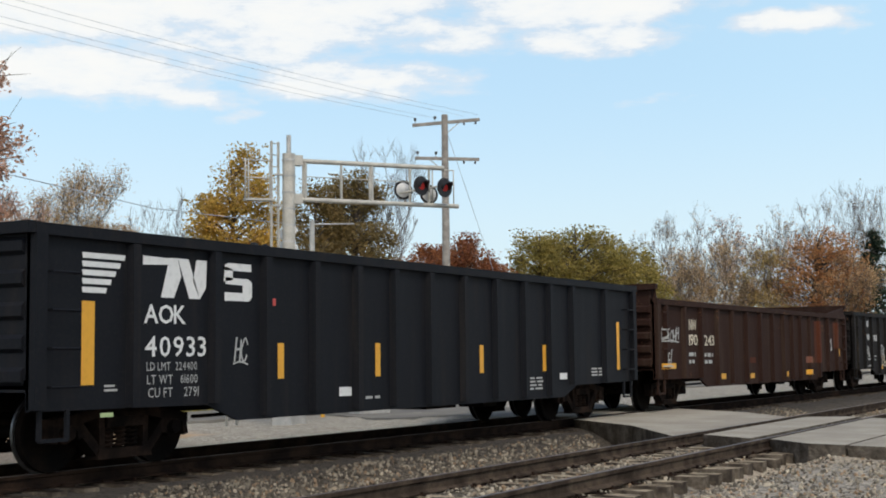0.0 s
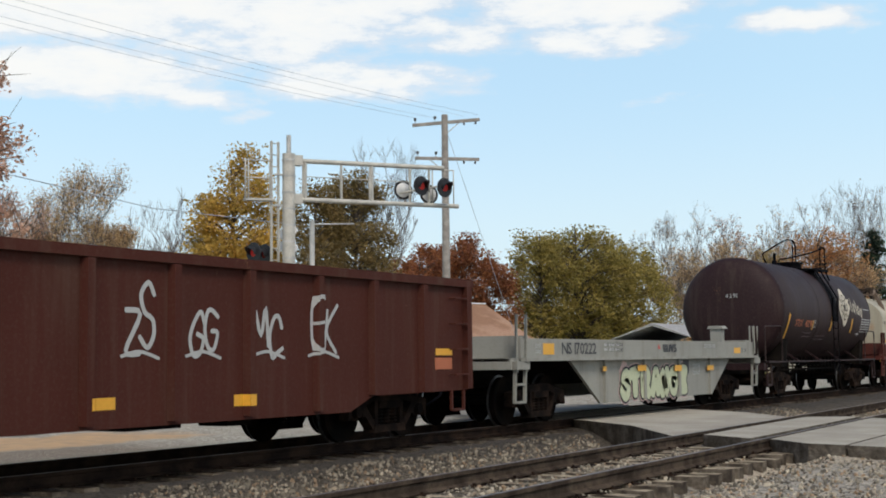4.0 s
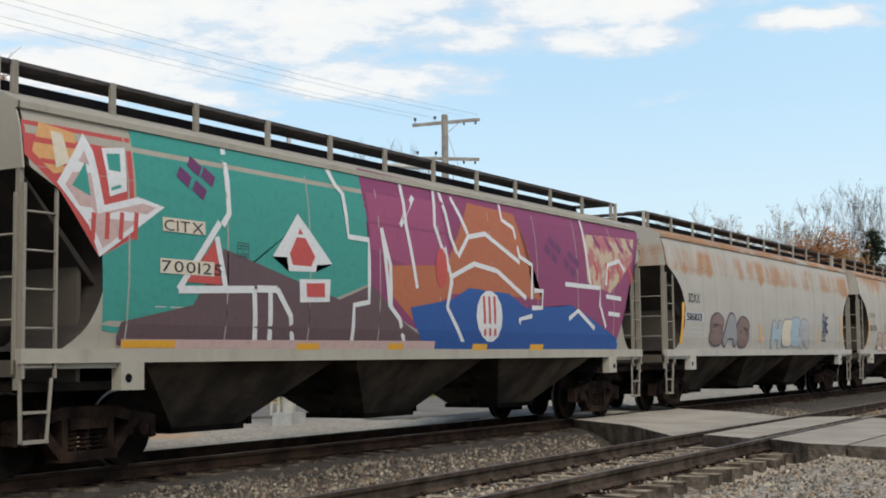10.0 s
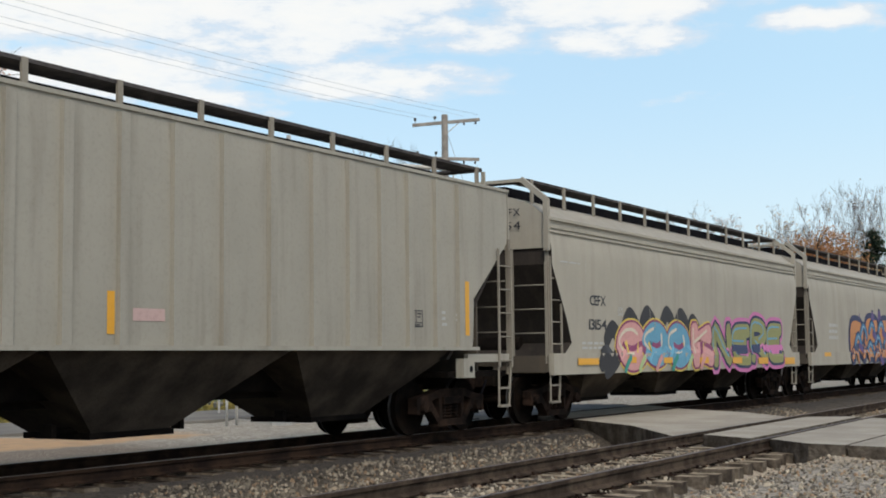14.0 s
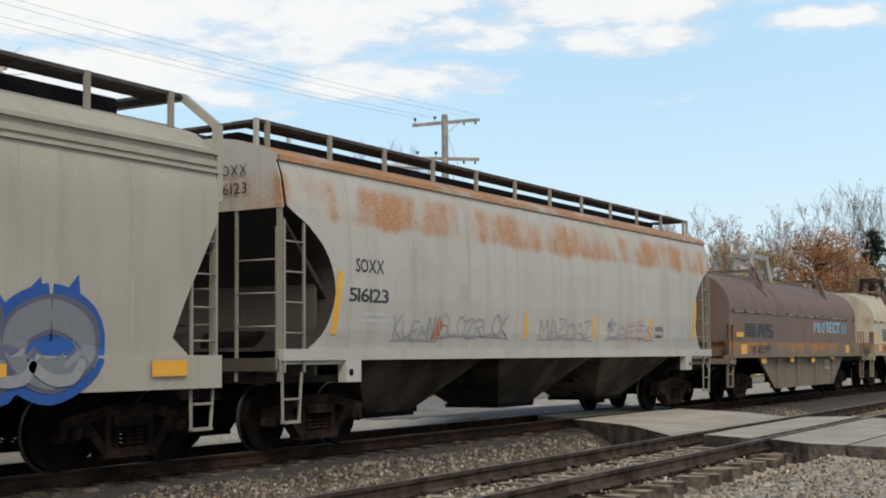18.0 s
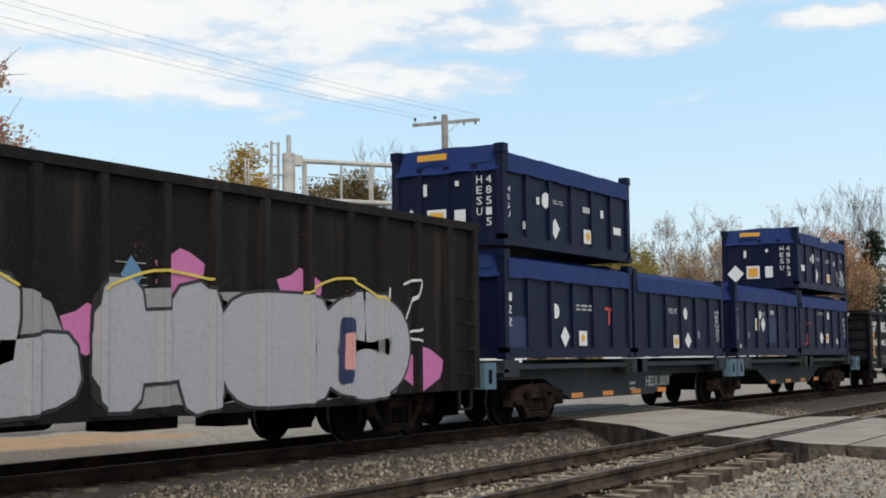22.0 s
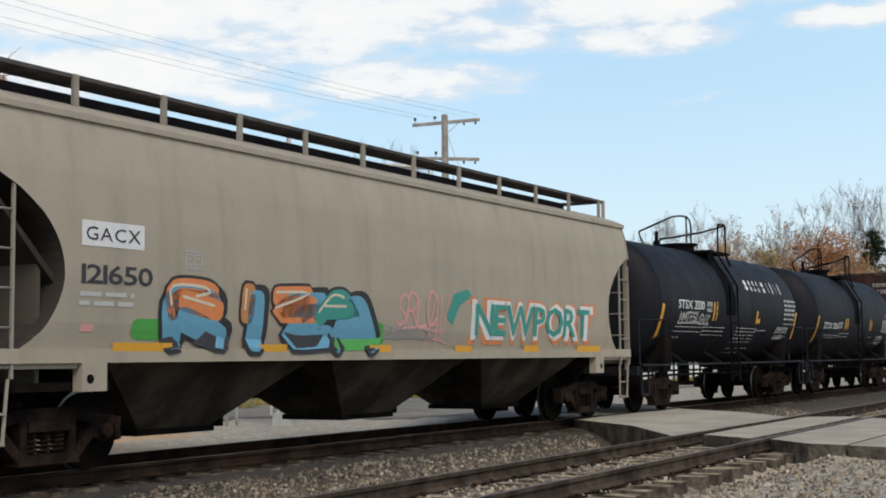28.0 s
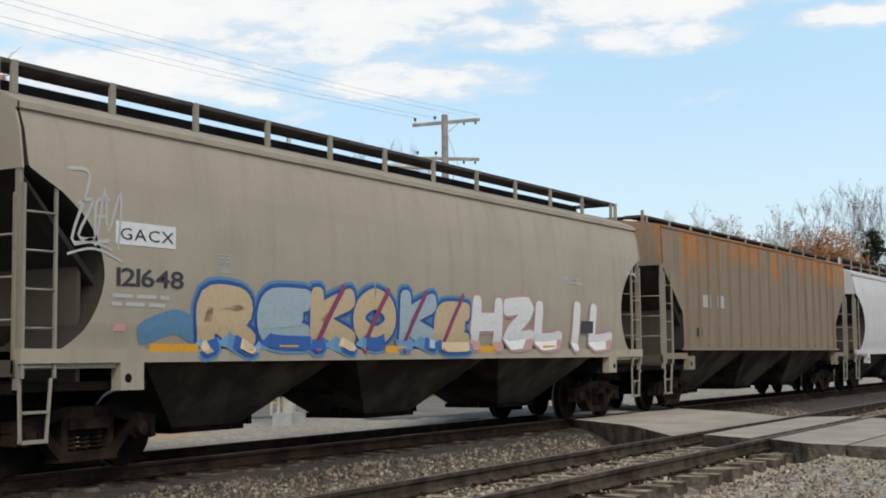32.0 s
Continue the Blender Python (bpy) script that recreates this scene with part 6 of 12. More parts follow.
M_SEAM = surface("weld_seam", (0.36, 0.33, 0.28), (0.42, 0.39, 0.33), 3, 0.7, bump=0)
# bay brown includes the shade beneath the car
M_BAY = surface("shaded_hopper_bay", (0.04, 0.033, 0.027), (0.10, 0.08, 0.062), 1.2, 0.9)
# grimy tan, set darker than the body for the shade on ladders and posts
P_POST = car_paint("grimy_shaded_post_paint", (0.28, 0.255, 0.21), 0.3, 0.5, 0.75)
# dusty tan darkened by the shade at the car ends
P_POSTD = car_paint("dusty_shaded_end_wall_paint", (0.085, 0.073, 0.058), 0.3, 0.6, 0.8)
# near-black: grime and the shade under the hopper ends in one colour
P_GRIMESHADE = car_paint("grimy_shaded_end_paint", (0.04, 0.034, 0.03), 0.2, 0.3, 0.85)


# ---- gondolas ----
def gondola(x0, x1, top, mat, label, ribs=(), chord_mat=None, low=0.5, truck=1.85, corr=0.045, high=0.0):
    th, half = new_car("gondola_car", x0, x1, label, "gondola car", (truck, x1 - x0 - truck))
    lift = lambda z: -1.50
    cut = 2.9
    for s in (-1, 1):
        y = s * 1.50
        outline = [(-half, 0.74), (-half + cut, 0.72), (-half + cut + 0.6, low), (half - cut - 0.6, low), (half - cut, 0.72), (half, 0.74), (half, top), (-half, top)]
        part("side_sheet", Geo().prism(outline, min(y, y - s * 0.05), max(y, y - s * 0.05), axis=1), mat, th)
        part("top_chord", Geo().box(-half, half, s * 1.5 - 0.085, s * 1.5 + 0.085, top - 0.06, top + 0.07), chord_mat or mat, th)
        for d in ribs:
            x = d - half
            zl = 0.74 if abs(x) > half - cut - 0.3 else low + 0.05
            part("rib", Geo().prism([(x - 0.09, s * 1.49), (x + 0.09, s * 1.49), (x + 0.06, s * 1.60), (x - 0.06, s * 1.60)], zl, top - 0.07, axis=2), mat, th)
    RIBS[th.name] = [(d - half - 0.06, d - half + 0.06, -1.60) for d in ribs]
    part("floor", Geo().box(-half, half, -1.45, 1.45, 0.98, 1.08), M_UNDER, th)
    part("center_sill", Geo().box(-half, half, -0.3, 0.3, 0.7, 1.0), M_UNDER, th)
    for s in (-1, 1):
        e = s * half
        part("end_sheet", Geo().box(min(e, e - s * 0.05), max(e, e - s * 0.05), -1.46, 1.46, 0.95, top + 0.02 + high), mat, th)
        if high:
            part("raised_side", Geo().prism([(e, top + 0.07), (e - s * (0.12 if s < 0 else 2.2), top + 0.07), (e, top + high)], -1.54, -1.48, axis=1), mat, th, "side plate that rises to the end")
        for k in range(5):
            z = 1.12 + (top - 1.3) * k / 4
            if corr:
                part("end_rib", Geo().prism([(e, z - 0.1), (e + s * corr, z - 0.055), (e + s * corr, z + 0.055), (e, z + 0.1)], -1.42, 1.42, axis=1), mat, th)
        part("end_top", Geo().box(min(e - s * 0.06, e + s * 0.1), max(e - s * 0.06, e + s * 0.1), -1.58, 1.58, top - 0.05 + high, top + 0.08 + high), chord_mat or mat, th)
        part("corner_post", Geo().box(min(e, e - s * 0.16), max(e, e - s * 0.16), -1.6, -1.46, 0.76, top - 0.05), mat, th)
        for k in range(4):
            z = 1.0 + k * 0.42
            part("grab_iron", Geo().tube([(e - s * 0.2, -1.52, z), (e - s * 0.2, -1.63, z), (e - s * 0.62, -1.63, z), (e - s * 0.62, -1.52, z)], 0.016, 5), mat, th)
        part("step", Geo().beam((e - s * 0.15, -1.5, 0.75), (e - s * 0.15, -1.5, 0.42), 0.05, 0.04).beam((e - s * 0.55, -1.5, 0.75), (e - s * 0.55, -1.5, 0.42), 0.05, 0.04).beam((e - s * 0.15, -1.5, 0.42), (e - s * 0.55, -1.5, 0.42), 0.05, 0.04), mat, th)
    # brake rigging below the floor
    part("brake_rod", Geo().tube([(-half + 3.3, -0.9, 0.55), (half - 4, -0.7, 0.62)], 0.025, 5).tube([(-2, -0.9, 0.75), (2.5, -0.9, 0.55)], 0.02, 5), M_UNDER, th)
    part("brake_cylinder", Geo().tube([(-1.6, -0.75, 0.66), (-0.4, -0.75, 0.66)], 0.17, 12).box(0.6, 1.6, -1.0, -0.4, 0.42, 0.72).box(2.4, 2.9, -1.1, -0.6, 0.4, 0.7), M_UNDER, th)
    return th, half, lift


# ---- tank cars ----
def tank_car(x0, x1, shell, mat, label, trucks, dome_at=0.0, band=True, r=1.5, zc=2.58, box_dome=False, reach=1.6):
    """shell: ends of the straight part, from x0."""
    th, half = new_car("tank_car", x0, x1, label, "tank car", trucks)
    a, b = shell[0] - half, shell[1] - half
    prof = [(0.0, a - 0.5)] + [(r * math.sin(t) ** 0.62, a - 0.5 * math.cos(t)) for t in np.linspace(0.12, math.pi / 2, 9)] + [((a + (b - a) * k / 8) * 0 + r, a + (b - a) * k / 8) for k in range(1, 8)] + [(r * math.cos(t) ** 0.62, b + 0.5 * math.sin(t)) for t in np.linspace(0, math.pi / 2 - 0.12, 9)] + [(0.0, b + 0.5)]
    part("tank", Geo().lathe(prof, 48, axis=0, c=(0, 0, zc)), mat, th)
    lift = lambda z: -math.sqrt(max(0.01, r * r - (z - zc) ** 2))
    for x in (a, b, (a + b) / 2 - 1.6, (a + b) / 2 + 1.4):
        part("shell_seam", Geo().lathe([(r + 0.002, x - 0.03), (r + 0.008, x - 0.015), (r + 0.008, x + 0.015), (r + 0.002, x + 0.03)], 48, axis=0, c=(0, 0, zc)), mat, th)
    for x in (trucks[0] - half, trucks[1] - half):
        part("saddle", Geo().prism([(-1.25, 0.92), (1.25, 0.92), (1.3, 1.75), (0.9, 1.35), (-0.9, 1.35), (-1.3, 1.75)], x - 0.24, x + 0.24), M_UNDER, th)
    for s in (-1, 1):
        e = s * half
        part("end_sill", Geo().box(min(e, e - s * 0.2), max(e, e - s * 0.2), -1.4, 1.4, 0.85, 1.1), mat, th)
        part("stub_sill", Geo().box(min(e, e - s * 3.1), max(e, e - s * 3.1), -0.28, 0.28, 0.72, 1.1), M_UNDER, th)
        part("end_platform", Geo().box(min(e, e - s * 1.1), max(e, e - s * 1.1), -1.4, 1.4, 1.05, 1.1), mat, th)
        part("end_handrail", Geo().tube([(e - s * 0.1, -1.42, 1.1), (e - s * 0.1, -1.42, 2.02), (e - s * 0.16, -1.42, 2.08), (e - s * 1.6, -1.44, 2.1), (e - s * 1.68, -1.44, 2.02), (e - s * 1.68, -1.44, 1.1)], 0.022, 6), mat, th)
        part("step", Geo().beam((e - s * 0.2, -1.42, 1.0), (e - s * 0.2, -1.42, 0.42), 0.05, 0.04).beam((e - s * 0.6, -1.42, 1.0), (e - s * 0.6, -1.42, 0.42), 0.05, 0.04).beam((e - s * 0.2, -1.42, 0.42), (e - s * 0.6, -1.42, 0.42), 0.05, 0.05), mat, th)
        part("side_step_rail", Geo().beam((e - s * 0.2, -1.46, 1.07), (0, -1.46, 1.07), 0.04, 0.045), mat, th)
    for k in range(4):
        x = a + (b - a) * (0.15 + 0.7 * k / 3)
        part("rail_bracket", Geo().beam((x, -1.46, 1.07), (x, -0.95, 1.42), 0.04, 0.05), mat, th)
    part("bottom_outlet", Geo().tube([(0, 0, 1.15), (0, 0, 0.55)], 0.16, 10).box(-0.35, 0.35, -0.2, 0.2, 0.5, 0.6), M_UNDER, th)
    pipes = Geo()
    for x in np.linspace(a + 1.6, b - 1.6, 17):
        pipes.tube([(x, -0.6, 1.2), (x, -0.6, 0.66)], 0.026, 5)
    pipes.tube([(a + 1.0, -0.6, 0.8), (b - 1.0, -0.6, 0.8)], 0.035, 6).tube([(a + 1.0, -0.4, 0.9), (b - 1.0, -0.4, 0.9)], 0.03, 6)
    part("pipe_run", pipes, M_UNDER, th)
    # fittings, platform, ladder and rails on top; d is the ladder's nearer rail
    d, top = dome_at, zc + r
    if box_dome:
        part("fittings_box", Geo().prism([(d - 0.5, top - 0.12), (d + 0.46, top - 0.12), (d + 0.46, top + 0.34), (d + 0.32, top + 0.5), (d - 0.36, top + 0.5), (d - 0.5, top + 0.36)], -0.55, 0.55, axis=1), M_BLACK, th)
        part("fittings_cap", Geo().lathe([(0.0, top + 0.58), (0.12, top + 0.58), (0.12, top + 0.48)], 10, axis=2, c=(d - 0.02, 0, 0)), M_BLACK, th)
    else:
        part("manway", Geo().lathe([(0.44, top - 0.06), (0.44, top + 0.12), (0.52, top + 0.13), (0.52, top + 0.18), (0.3, top + 0.2), (0.0, top + 0.2)], 18, axis=2, c=(d + 0.55, 0, 0)), M_BLACK, th)
        part("valve", Geo().lathe([(0.09, top - 0.02), (0.09, top + 0.16), (0.05, top + 0.18), (0.04, top + 0.42), (0.0, top + 0.43)], 10, axis=2, c=(d - 1.0, 0, 0)), M_BLACK, th)
    part("platform", Geo().box(d - 0.1, d + 1.6, -1.08, -0.45, top - 0.12, top - 0.06).beam((d, -1.0, top - 0.1), (d, -1.12, top - 0.42), 0.05, 0.05).beam((d + 1.5, -1.0, top - 0.1), (d + 1.5, -1.12, top - 0.42), 0.05, 0.05), M_BLACK, th)
    hr = Geo()
    z0 = top - 0.08
    hr.tube([(d + 1.58, -0.97, z0), (d + 1.58, -0.97, top + 0.64), (d + 1.5, -0.97, top + 0.72), (d + 1.03, -0.97, top + 0.70), (d + 0.96, -0.97, top + 0.62), (d + 0.96, -0.97, z0)], 0.026, 7)
    hr.tube([(d + 1.55, -0.97, top + 0.70), (d + 0.3, -0.75, top + 0.44), (d - 1.2, -0.42, top + 0.2), (d - 1.55, -0.35, top + 0.17), (d - 1.66, -0.33, top + 0.1), (d - 1.68, -0.33, top - 0.06)], 0.026, 7)
    hr.tube([(d + 1.86, 0.1, z0), (d + 1.86, 0.1, top + 0.78), (d + 1.78, 0.1, top + 0.93), (d + 1.55, 0.1, top + 1.02), (d + 1.0, 0.1, top + 1.0), (d + 0.4, 0.1, top + 0.92), (d - 0.9, 0.1, top + 0.6), (d - 1.9, 0.1, top + 0.36), (d - 2.02, 0.08, top + 0.3), (d - 1.98, 0.05, top + 0.16), (d - 1.85, 0.0, top - 0.02)], 0.026, 7)
    hr.tube([(d + 1.5, 0.1, top + 1.0), (d + 1.5, 0.1, z0)], 0.022, 6)
    part("top_handrail", hr, M_BLACK, th, "bent pipe handrail on top of the tank")
    g = Geo()
    arc = [(-(r + 0.012) * math.sin(q), zc + (r + 0.012) * math.cos(q)) for q in np.linspace(0.45, 1.75, 10)]
    g.add([(x, y, z) for y, z in arc for x in (d - 0.05, d + 0.72)], [(2 * i, 2 * i + 1, 2 * i + 3, 2 * i + 2) for i in range(9)], True)
    part("ladder_plate", g, M_BLACK, th, "scuffed dark plate under the ladder")
    ld = part("ladder", Geo().tube([(d, -1.05, top - 0.1), (d, -1.58, zc + 0.5), (d, -1.59, 0.6)], 0.03, 6).tube([(d + 0.62, -1.05, top - 0.1), (d + 0.62, -1.58, zc + 0.5), (d + 0.62, -1.59, 0.6)], 0.03, 6), M_BLACK, th)
    for z in np.arange(0.75, zc + 0.7, 0.34):
        part("rung", Geo().tube([(d, -1.585, z), (d + 0.62, -1.585, z)], 0.016, 5), M_BLACK, ld)
    return th, half, lift


M_ARCH = surface("dark_arch_steel", (0.02, 0.017, 0.015), (0.06, 0.042, 0.032), 3, 0.8)
M_STAND = surface("rust_stained_stand", (0.10, 0.07, 0.052), (0.24, 0.19, 0.15), 3, 0.8)


# ---- coil cars ----
def coil_car(x0, x1, frame_mat, label, trucks, hood=None, hood_mat=None, flat_depth=0.32, deck=1.62, crest=3.42, wall=2.45, side_deep=True, sections=1, arch=1.0, arch_mat=None):
    th, half = new_car("coil_car", x0, x1, label, "coil car", trucks)
    lift = lambda z: -1.52
    t0, t1 = trucks[0] - half, trucks[1] - half
    for s in (-1, 1):
        y = s * 1.52
        y0, y1 = min(y, y - s * 0.12), max(y, y - s * 0.12)
        part("side_sill", Geo().box(-half + 0.35, half - 0.35, y0, y1, 1.24, deck), frame_mat, th)
        part("sill_flange", Geo().box(-half + 0.35, half - 0.35, s * 1.58 - 0.06, s * 1.58 + 0.06, 1.20, 1.26), frame_mat, th)
        if side_deep:
            part("belly_sheet", Geo().prism([(t0 + 0.6, 1.24), (t0 + 2.1, flat_depth), (t1 - 2.1, flat_depth), (t1 - 0.6, 1.24)], min(s * 1.46, s * 1.40), max(s * 1.46, s * 1.40), axis=1), frame_mat, th)
            for k in range(4):
                x = t0 + 2.3 + (t1 - t0 - 4.6) * k / 3
                part("stiffener", Geo().box(x - 0.05, x + 0.05, min(s * 1.52, s * 1.44), max(s * 1.52, s * 1.44), flat_depth, 1.22), frame_mat, th)
        else:
            part("belly_sheet", Geo().prism([(-half + 1.0, 1.24), (-half + 4.3, 0.62), (half - 4.3, 0.62), (half - 1.0, 1.24)], min(s * 1.08, s * 1.0), max(s * 1.08, s * 1.0), axis=1), frame_mat, th)
            for k in range(13):
                x = -half + 1.2 + (2 * half - 2.4) * k / 12
                part("stake_pocket", Geo().box(x - 0.09, x + 0.09, min(s * 1.56, s * 1.5), max(s * 1.56, s * 1.5), 1.26, 1.55), frame_mat, th)
    part("trough_floor", Geo().prism([(-1.4, 1.5), (-0.4, 1.15), (0.4, 1.15), (1.4, 1.5), (1.4, 1.4), (0.4, 1.0), (-0.4, 1.0), (-1.4, 1.4)], -half + 0.6, half - 0.6), M_UNDER, th)
    part("center_sill", Geo().box(-half, half, -0.32, 0.32, 0.7, 1.15), M_UNDER, th)
    for s in (-1, 1):
        e = s * half
        part("end_sill", Geo().box(min(e, e - s * 0.3), max(e, e - s * 0.3), -1.5, 1.5, 1.05, 1.26), frame_mat, th)
        part("end_platform", Geo().box(min(e, e - s * 0.9), max(e, e - s * 0.9), -1.45, 1.45, 1.2, 1.25), frame_mat, th)
        part("end_bulkhead", Geo().box(min(e - s * 0.5, e - s * 0.8), max(e - s * 0.5, e - s * 0.8), -1.45, 1.45, 1.25, deck + 0.05), frame_mat, th)
        for d in (0.12, 0.5):
            part("grab_post", Geo().tube([(e - s * d, -1.56, 1.0), (e - s * d, -1.56, 2.05), (e - s * (d + 0.1), -1.5, 2.05), (e - s * (d + 0.1), -1.5, 1.3)], 0.025, 6), frame_mat, th)
        part("step", Geo().beam((e - s * 0.12, -1.52, 1.1), (e - s * 0.12, -1.5, 0.45), 0.06, 0.05).beam((e - s * 0.52, -1.52, 1.1), (e - s * 0.52, -1.5, 0.45), 0.06, 0.05).beam((e - s * 0.12, -1.5, 0.46), (e - s * 0.52, -1.5, 0.46), 0.06, 0.04).beam((e - s * 0.12, -1.5, 0.78), (e - s * 0.52, -1.5, 0.78), 0.06, 0.04).box(min(e - s * 0.04, e - s * 0.56), max(e - s * 0.04, e - s * 0.56), -1.6, -1.5, 1.05, 1.2), frame_mat, th)
    hl = lift
    if hood:
        a, b = hood[0] - half, hood[1] - half
        n = 26
        rise = crest - wall
        arc = [(-1.49 * math.cos(math.pi * k / n) , wall + rise * max(0.0, math.sin(math.pi * k / n)) ** 0.85) for k in range(n + 1)]
        outline = [(-1.49, deck)] + arc + [(1.49, deck)]
        hl = lambda z: -1.49 if z <= wall else -1.49 * math.sqrt(max(0.0, 1 - (((z - wall) / rise) ** (1 / 0.85)) ** 2)) if z < crest else 0.0
        step = (b - a) / sections
        for k in range(sections):
            p, q = a + k * step + (0.03 if k else 0), a + (k + 1) * step - (0.03 if k < sections - 1 else 0)
            hd = part("hood", Geo().prism(outline, p, q, smooth=True), hood_mat, th, "arched steel coil hood")
            for x in np.linspace(p + 0.06, q - 0.06, 7 if sections == 1 else 5):
                o = [(y * 1.012, z + (0.015 if z > wall else 0)) for y, z in arc]
                band = Geo().add([(x - 0.03, y, z) for y, z in o] + [(x + 0.03, y, z) for y, z in o], [(i, i + 1, n + 2 + i, n + 1 + i) for i in range(n)], True)
                part("hood_band", band, hood_mat, hd)
            part("hood_lip", Geo().box(p, q, -1.505, -1.49, wall - 0.02, wall + 0.012).box(p, q, -1.51, -1.49, deck, deck + 0.05), hood_mat, hd)
            cord = [(x, -1.522, wall - 0.03 * abs(math.sin(2.6 * (x - p)))) for x in np.arange(p + 0.05, q, 0.3)]
            part("seam_cord", Geo().tube(cord, 0.007, 4), M_GALV, hd)
            c = (p + q) / 2
            # lifting arch in the middle, V-shaped stands near the ends
            ar = Geo()
            for dx in (-0.8 * arch, 0.8 * arch):
                for dy in (-0.22, 0.22):
                    ar.beam((c + dx * 1.15, dy * 1.5, crest - 0.1), (c + dx, dy, crest + 0.72 * arch), 0.12, 0.12)
                ar.beam((c + dx, -0.28, crest + 0.74 * arch), (c + dx, 0.28, crest + 0.74 * arch), 0.16, 0.1)
            for dy in (-0.22, 0.22):
                ar.beam((c - 0.9 * arch, dy, crest + 0.74 * arch), (c + 0.9 * arch, dy, crest + 0.74 * arch), 0.1, 0.14)
            part("lifting_frame", ar, arch_mat or M_ARCH, hd, "steel lifting frame")
            part("top_plate", Geo().box(p + 2.0, q - 2.0, -0.35, 0.35, crest - 0.02, crest + 0.05), hood_mat, hd)
            for x in ((p + (q - p) * 0.27, p + (q - p) * 0.78) if sections == 1 else (p + (q - p) * 0.14, p + (q - p) * 0.82)):
                sd = Geo()
                for s in (-1, 1):
                    for dx in (-0.22, 0.34):
                        sd.beam((x + dx * 0.12, s * 1.36, crest - 0.66), (x + dx, s * 1.0, crest + 0.14), 0.07, 0.09)
                    sd.beam((x - 0.05, s * 0.98, crest + 0.3), (x - 0.22, s * 1.0, crest + 0.1), 0.06, 0.06).beam((x - 0.05, s * 0.98, crest + 0.3), (x + 0.15, s * 1.0, crest + 0.12), 0.06, 0.06)
                sd.beam((x + 0.34, -1.05, crest + 0.15), (x + 0.34, 1.05, crest + 0.15), 0.08, 0.08)
                part("stacking_stand", sd, M_STAND, hd, "rusty V-shaped stacking stand")
            # bolted seam at the foot of the arch
            for x in np.linspace(p + 0.3, q - 0.3, 14 if sections == 1 else 8):
                part("seam_clip", Geo().box(x - 0.025, x + 0.025, -1.525, -1.48, wall - 0.05, wall + 0.03), M_ARCH, hd)
    return th, half, (lift, hl)
# ---- the train, from its leading end ----
P_BLACK = car_paint("black_gondola_paint", (0.008, 0.009, 0.012), 0.05, 0.10, 0.6)
P_BLACK2 = car_paint("worn_black_paint", (0.010, 0.009, 0.009), 0.42, 0.22, 0.7)
P_BROWN = car_paint("rusted_brown_paint", (0.030, 0.0135, 0.0095), 0.5, 0.25, 0.8)
P_RED = car_paint("oxide_red_paint", (0.065, 0.018, 0.012), 0.3, 0.3, 0.7)
P_RUSTP = car_paint("rust_orange_panel", (0.09, 0.027, 0.014), 0.3, 0.55, 0.85)
P_GREY = car_paint("pale_grey_paint", (0.30, 0.295, 0.26), 0.15, 0.4, 0.65)
P_STALEY = car_paint("dark_maroon_tank_paint", (0.027, 0.0135, 0.0145), 0.3, 0.3, 0.55)
P_CREAMHOOD = car_paint("cream_hood_paint", (0.455, 0.415, 0.315), 0.3, 0.25, 0.6, rust_from=(1.2, 2.3, 1.1, 2.45))
P_CREAMK = car_paint("rust_run_cream_hood_paint", (0.50, 0.43, 0.315), 0.2, 0.28, 0.6, rust_from=(1.7, 2.45, 1.12, 2.62))
P_CRFRAME = car_paint("oxide_frame_paint", (0.09, 0.025, 0.019), 0.35, 0.5, 0.7)
P_TANK = car_paint("black_tank_paint", (0.009, 0.010, 0.0145), 0.0, 0.06, 0.58, gloss=0.16)
P_CEF = car_paint("beige_hopper_paint", (0.385, 0.355, 0.29), 0.0, 0.18, 0.55)
P_GACX = car_paint("tan_hopper_paint", (0.365, 0.32, 0.25), 0.0, 0.18, 0.55)
P_SOXXB = car_paint("blotched_white_paint", (0.45, 0.425, 0.37), 0.0, 0.18, 0.55, rust_from=(2.95, 3.35, 1.0, 3.85))
P_SOXXR = car_paint("heavily_rust_stained_white_paint", (0.45, 0.42, 0.36), 0.0, 0.18, 0.55, rust_from=(2.5, 4.2, 0.94))
P_TILX = car_paint("streaked_grey_paint", (0.36, 0.34, 0.285), 0.0, 0.3, 0.6)
P_TAN = car_paint("dull_tan_grey_paint", (0.37, 0.34, 0.28), 0.0, 0.3, 0.65)
P_STREAK = car_paint("white_and_grey_streaked_paint", (0.225, 0.215, 0.195), 0.0, 0.22, 0.6, pale=(0.52, 0.505, 0.46), streak=(0.75, 0.75, 0.03))
P_RBMN = car_paint("rusty_tan_paint", (0.36, 0.285, 0.18), 0.2, 0.35, 0.7, rust_from=(2.6, 4.3, 1.0))
P_RBRIB = car_paint("cream_rib_paint", (0.42, 0.38, 0.30), 0.1, 0.25, 0.6)
P_DULL = car_paint("grey_brown_paint", (0.25, 0.20, 0.145), 0.2, 0.5, 0.7, rust_from=(1.8, 4.3, 0.98))
P_WHITE = car_paint("white_hopper_paint", (0.55, 0.54, 0.52), 0.0, 0.14, 0.5)
P_COIL = car_paint("brown_hood_paint", (0.175, 0.128, 0.105), 0.2, 0.3, 0.65)
P_COILF = car_paint("rust_stained_cream_frame_paint", (0.32, 0.262, 0.185), 0.25, 0.42, 0.65, rust_from=(0.7, 1.62, 1.02))
P_COILD = car_paint("grimy_brown_frame_paint", (0.19, 0.15, 0.11), 0.3, 0.55, 0.65, rust_from=(0.7, 1.62, 1.0))
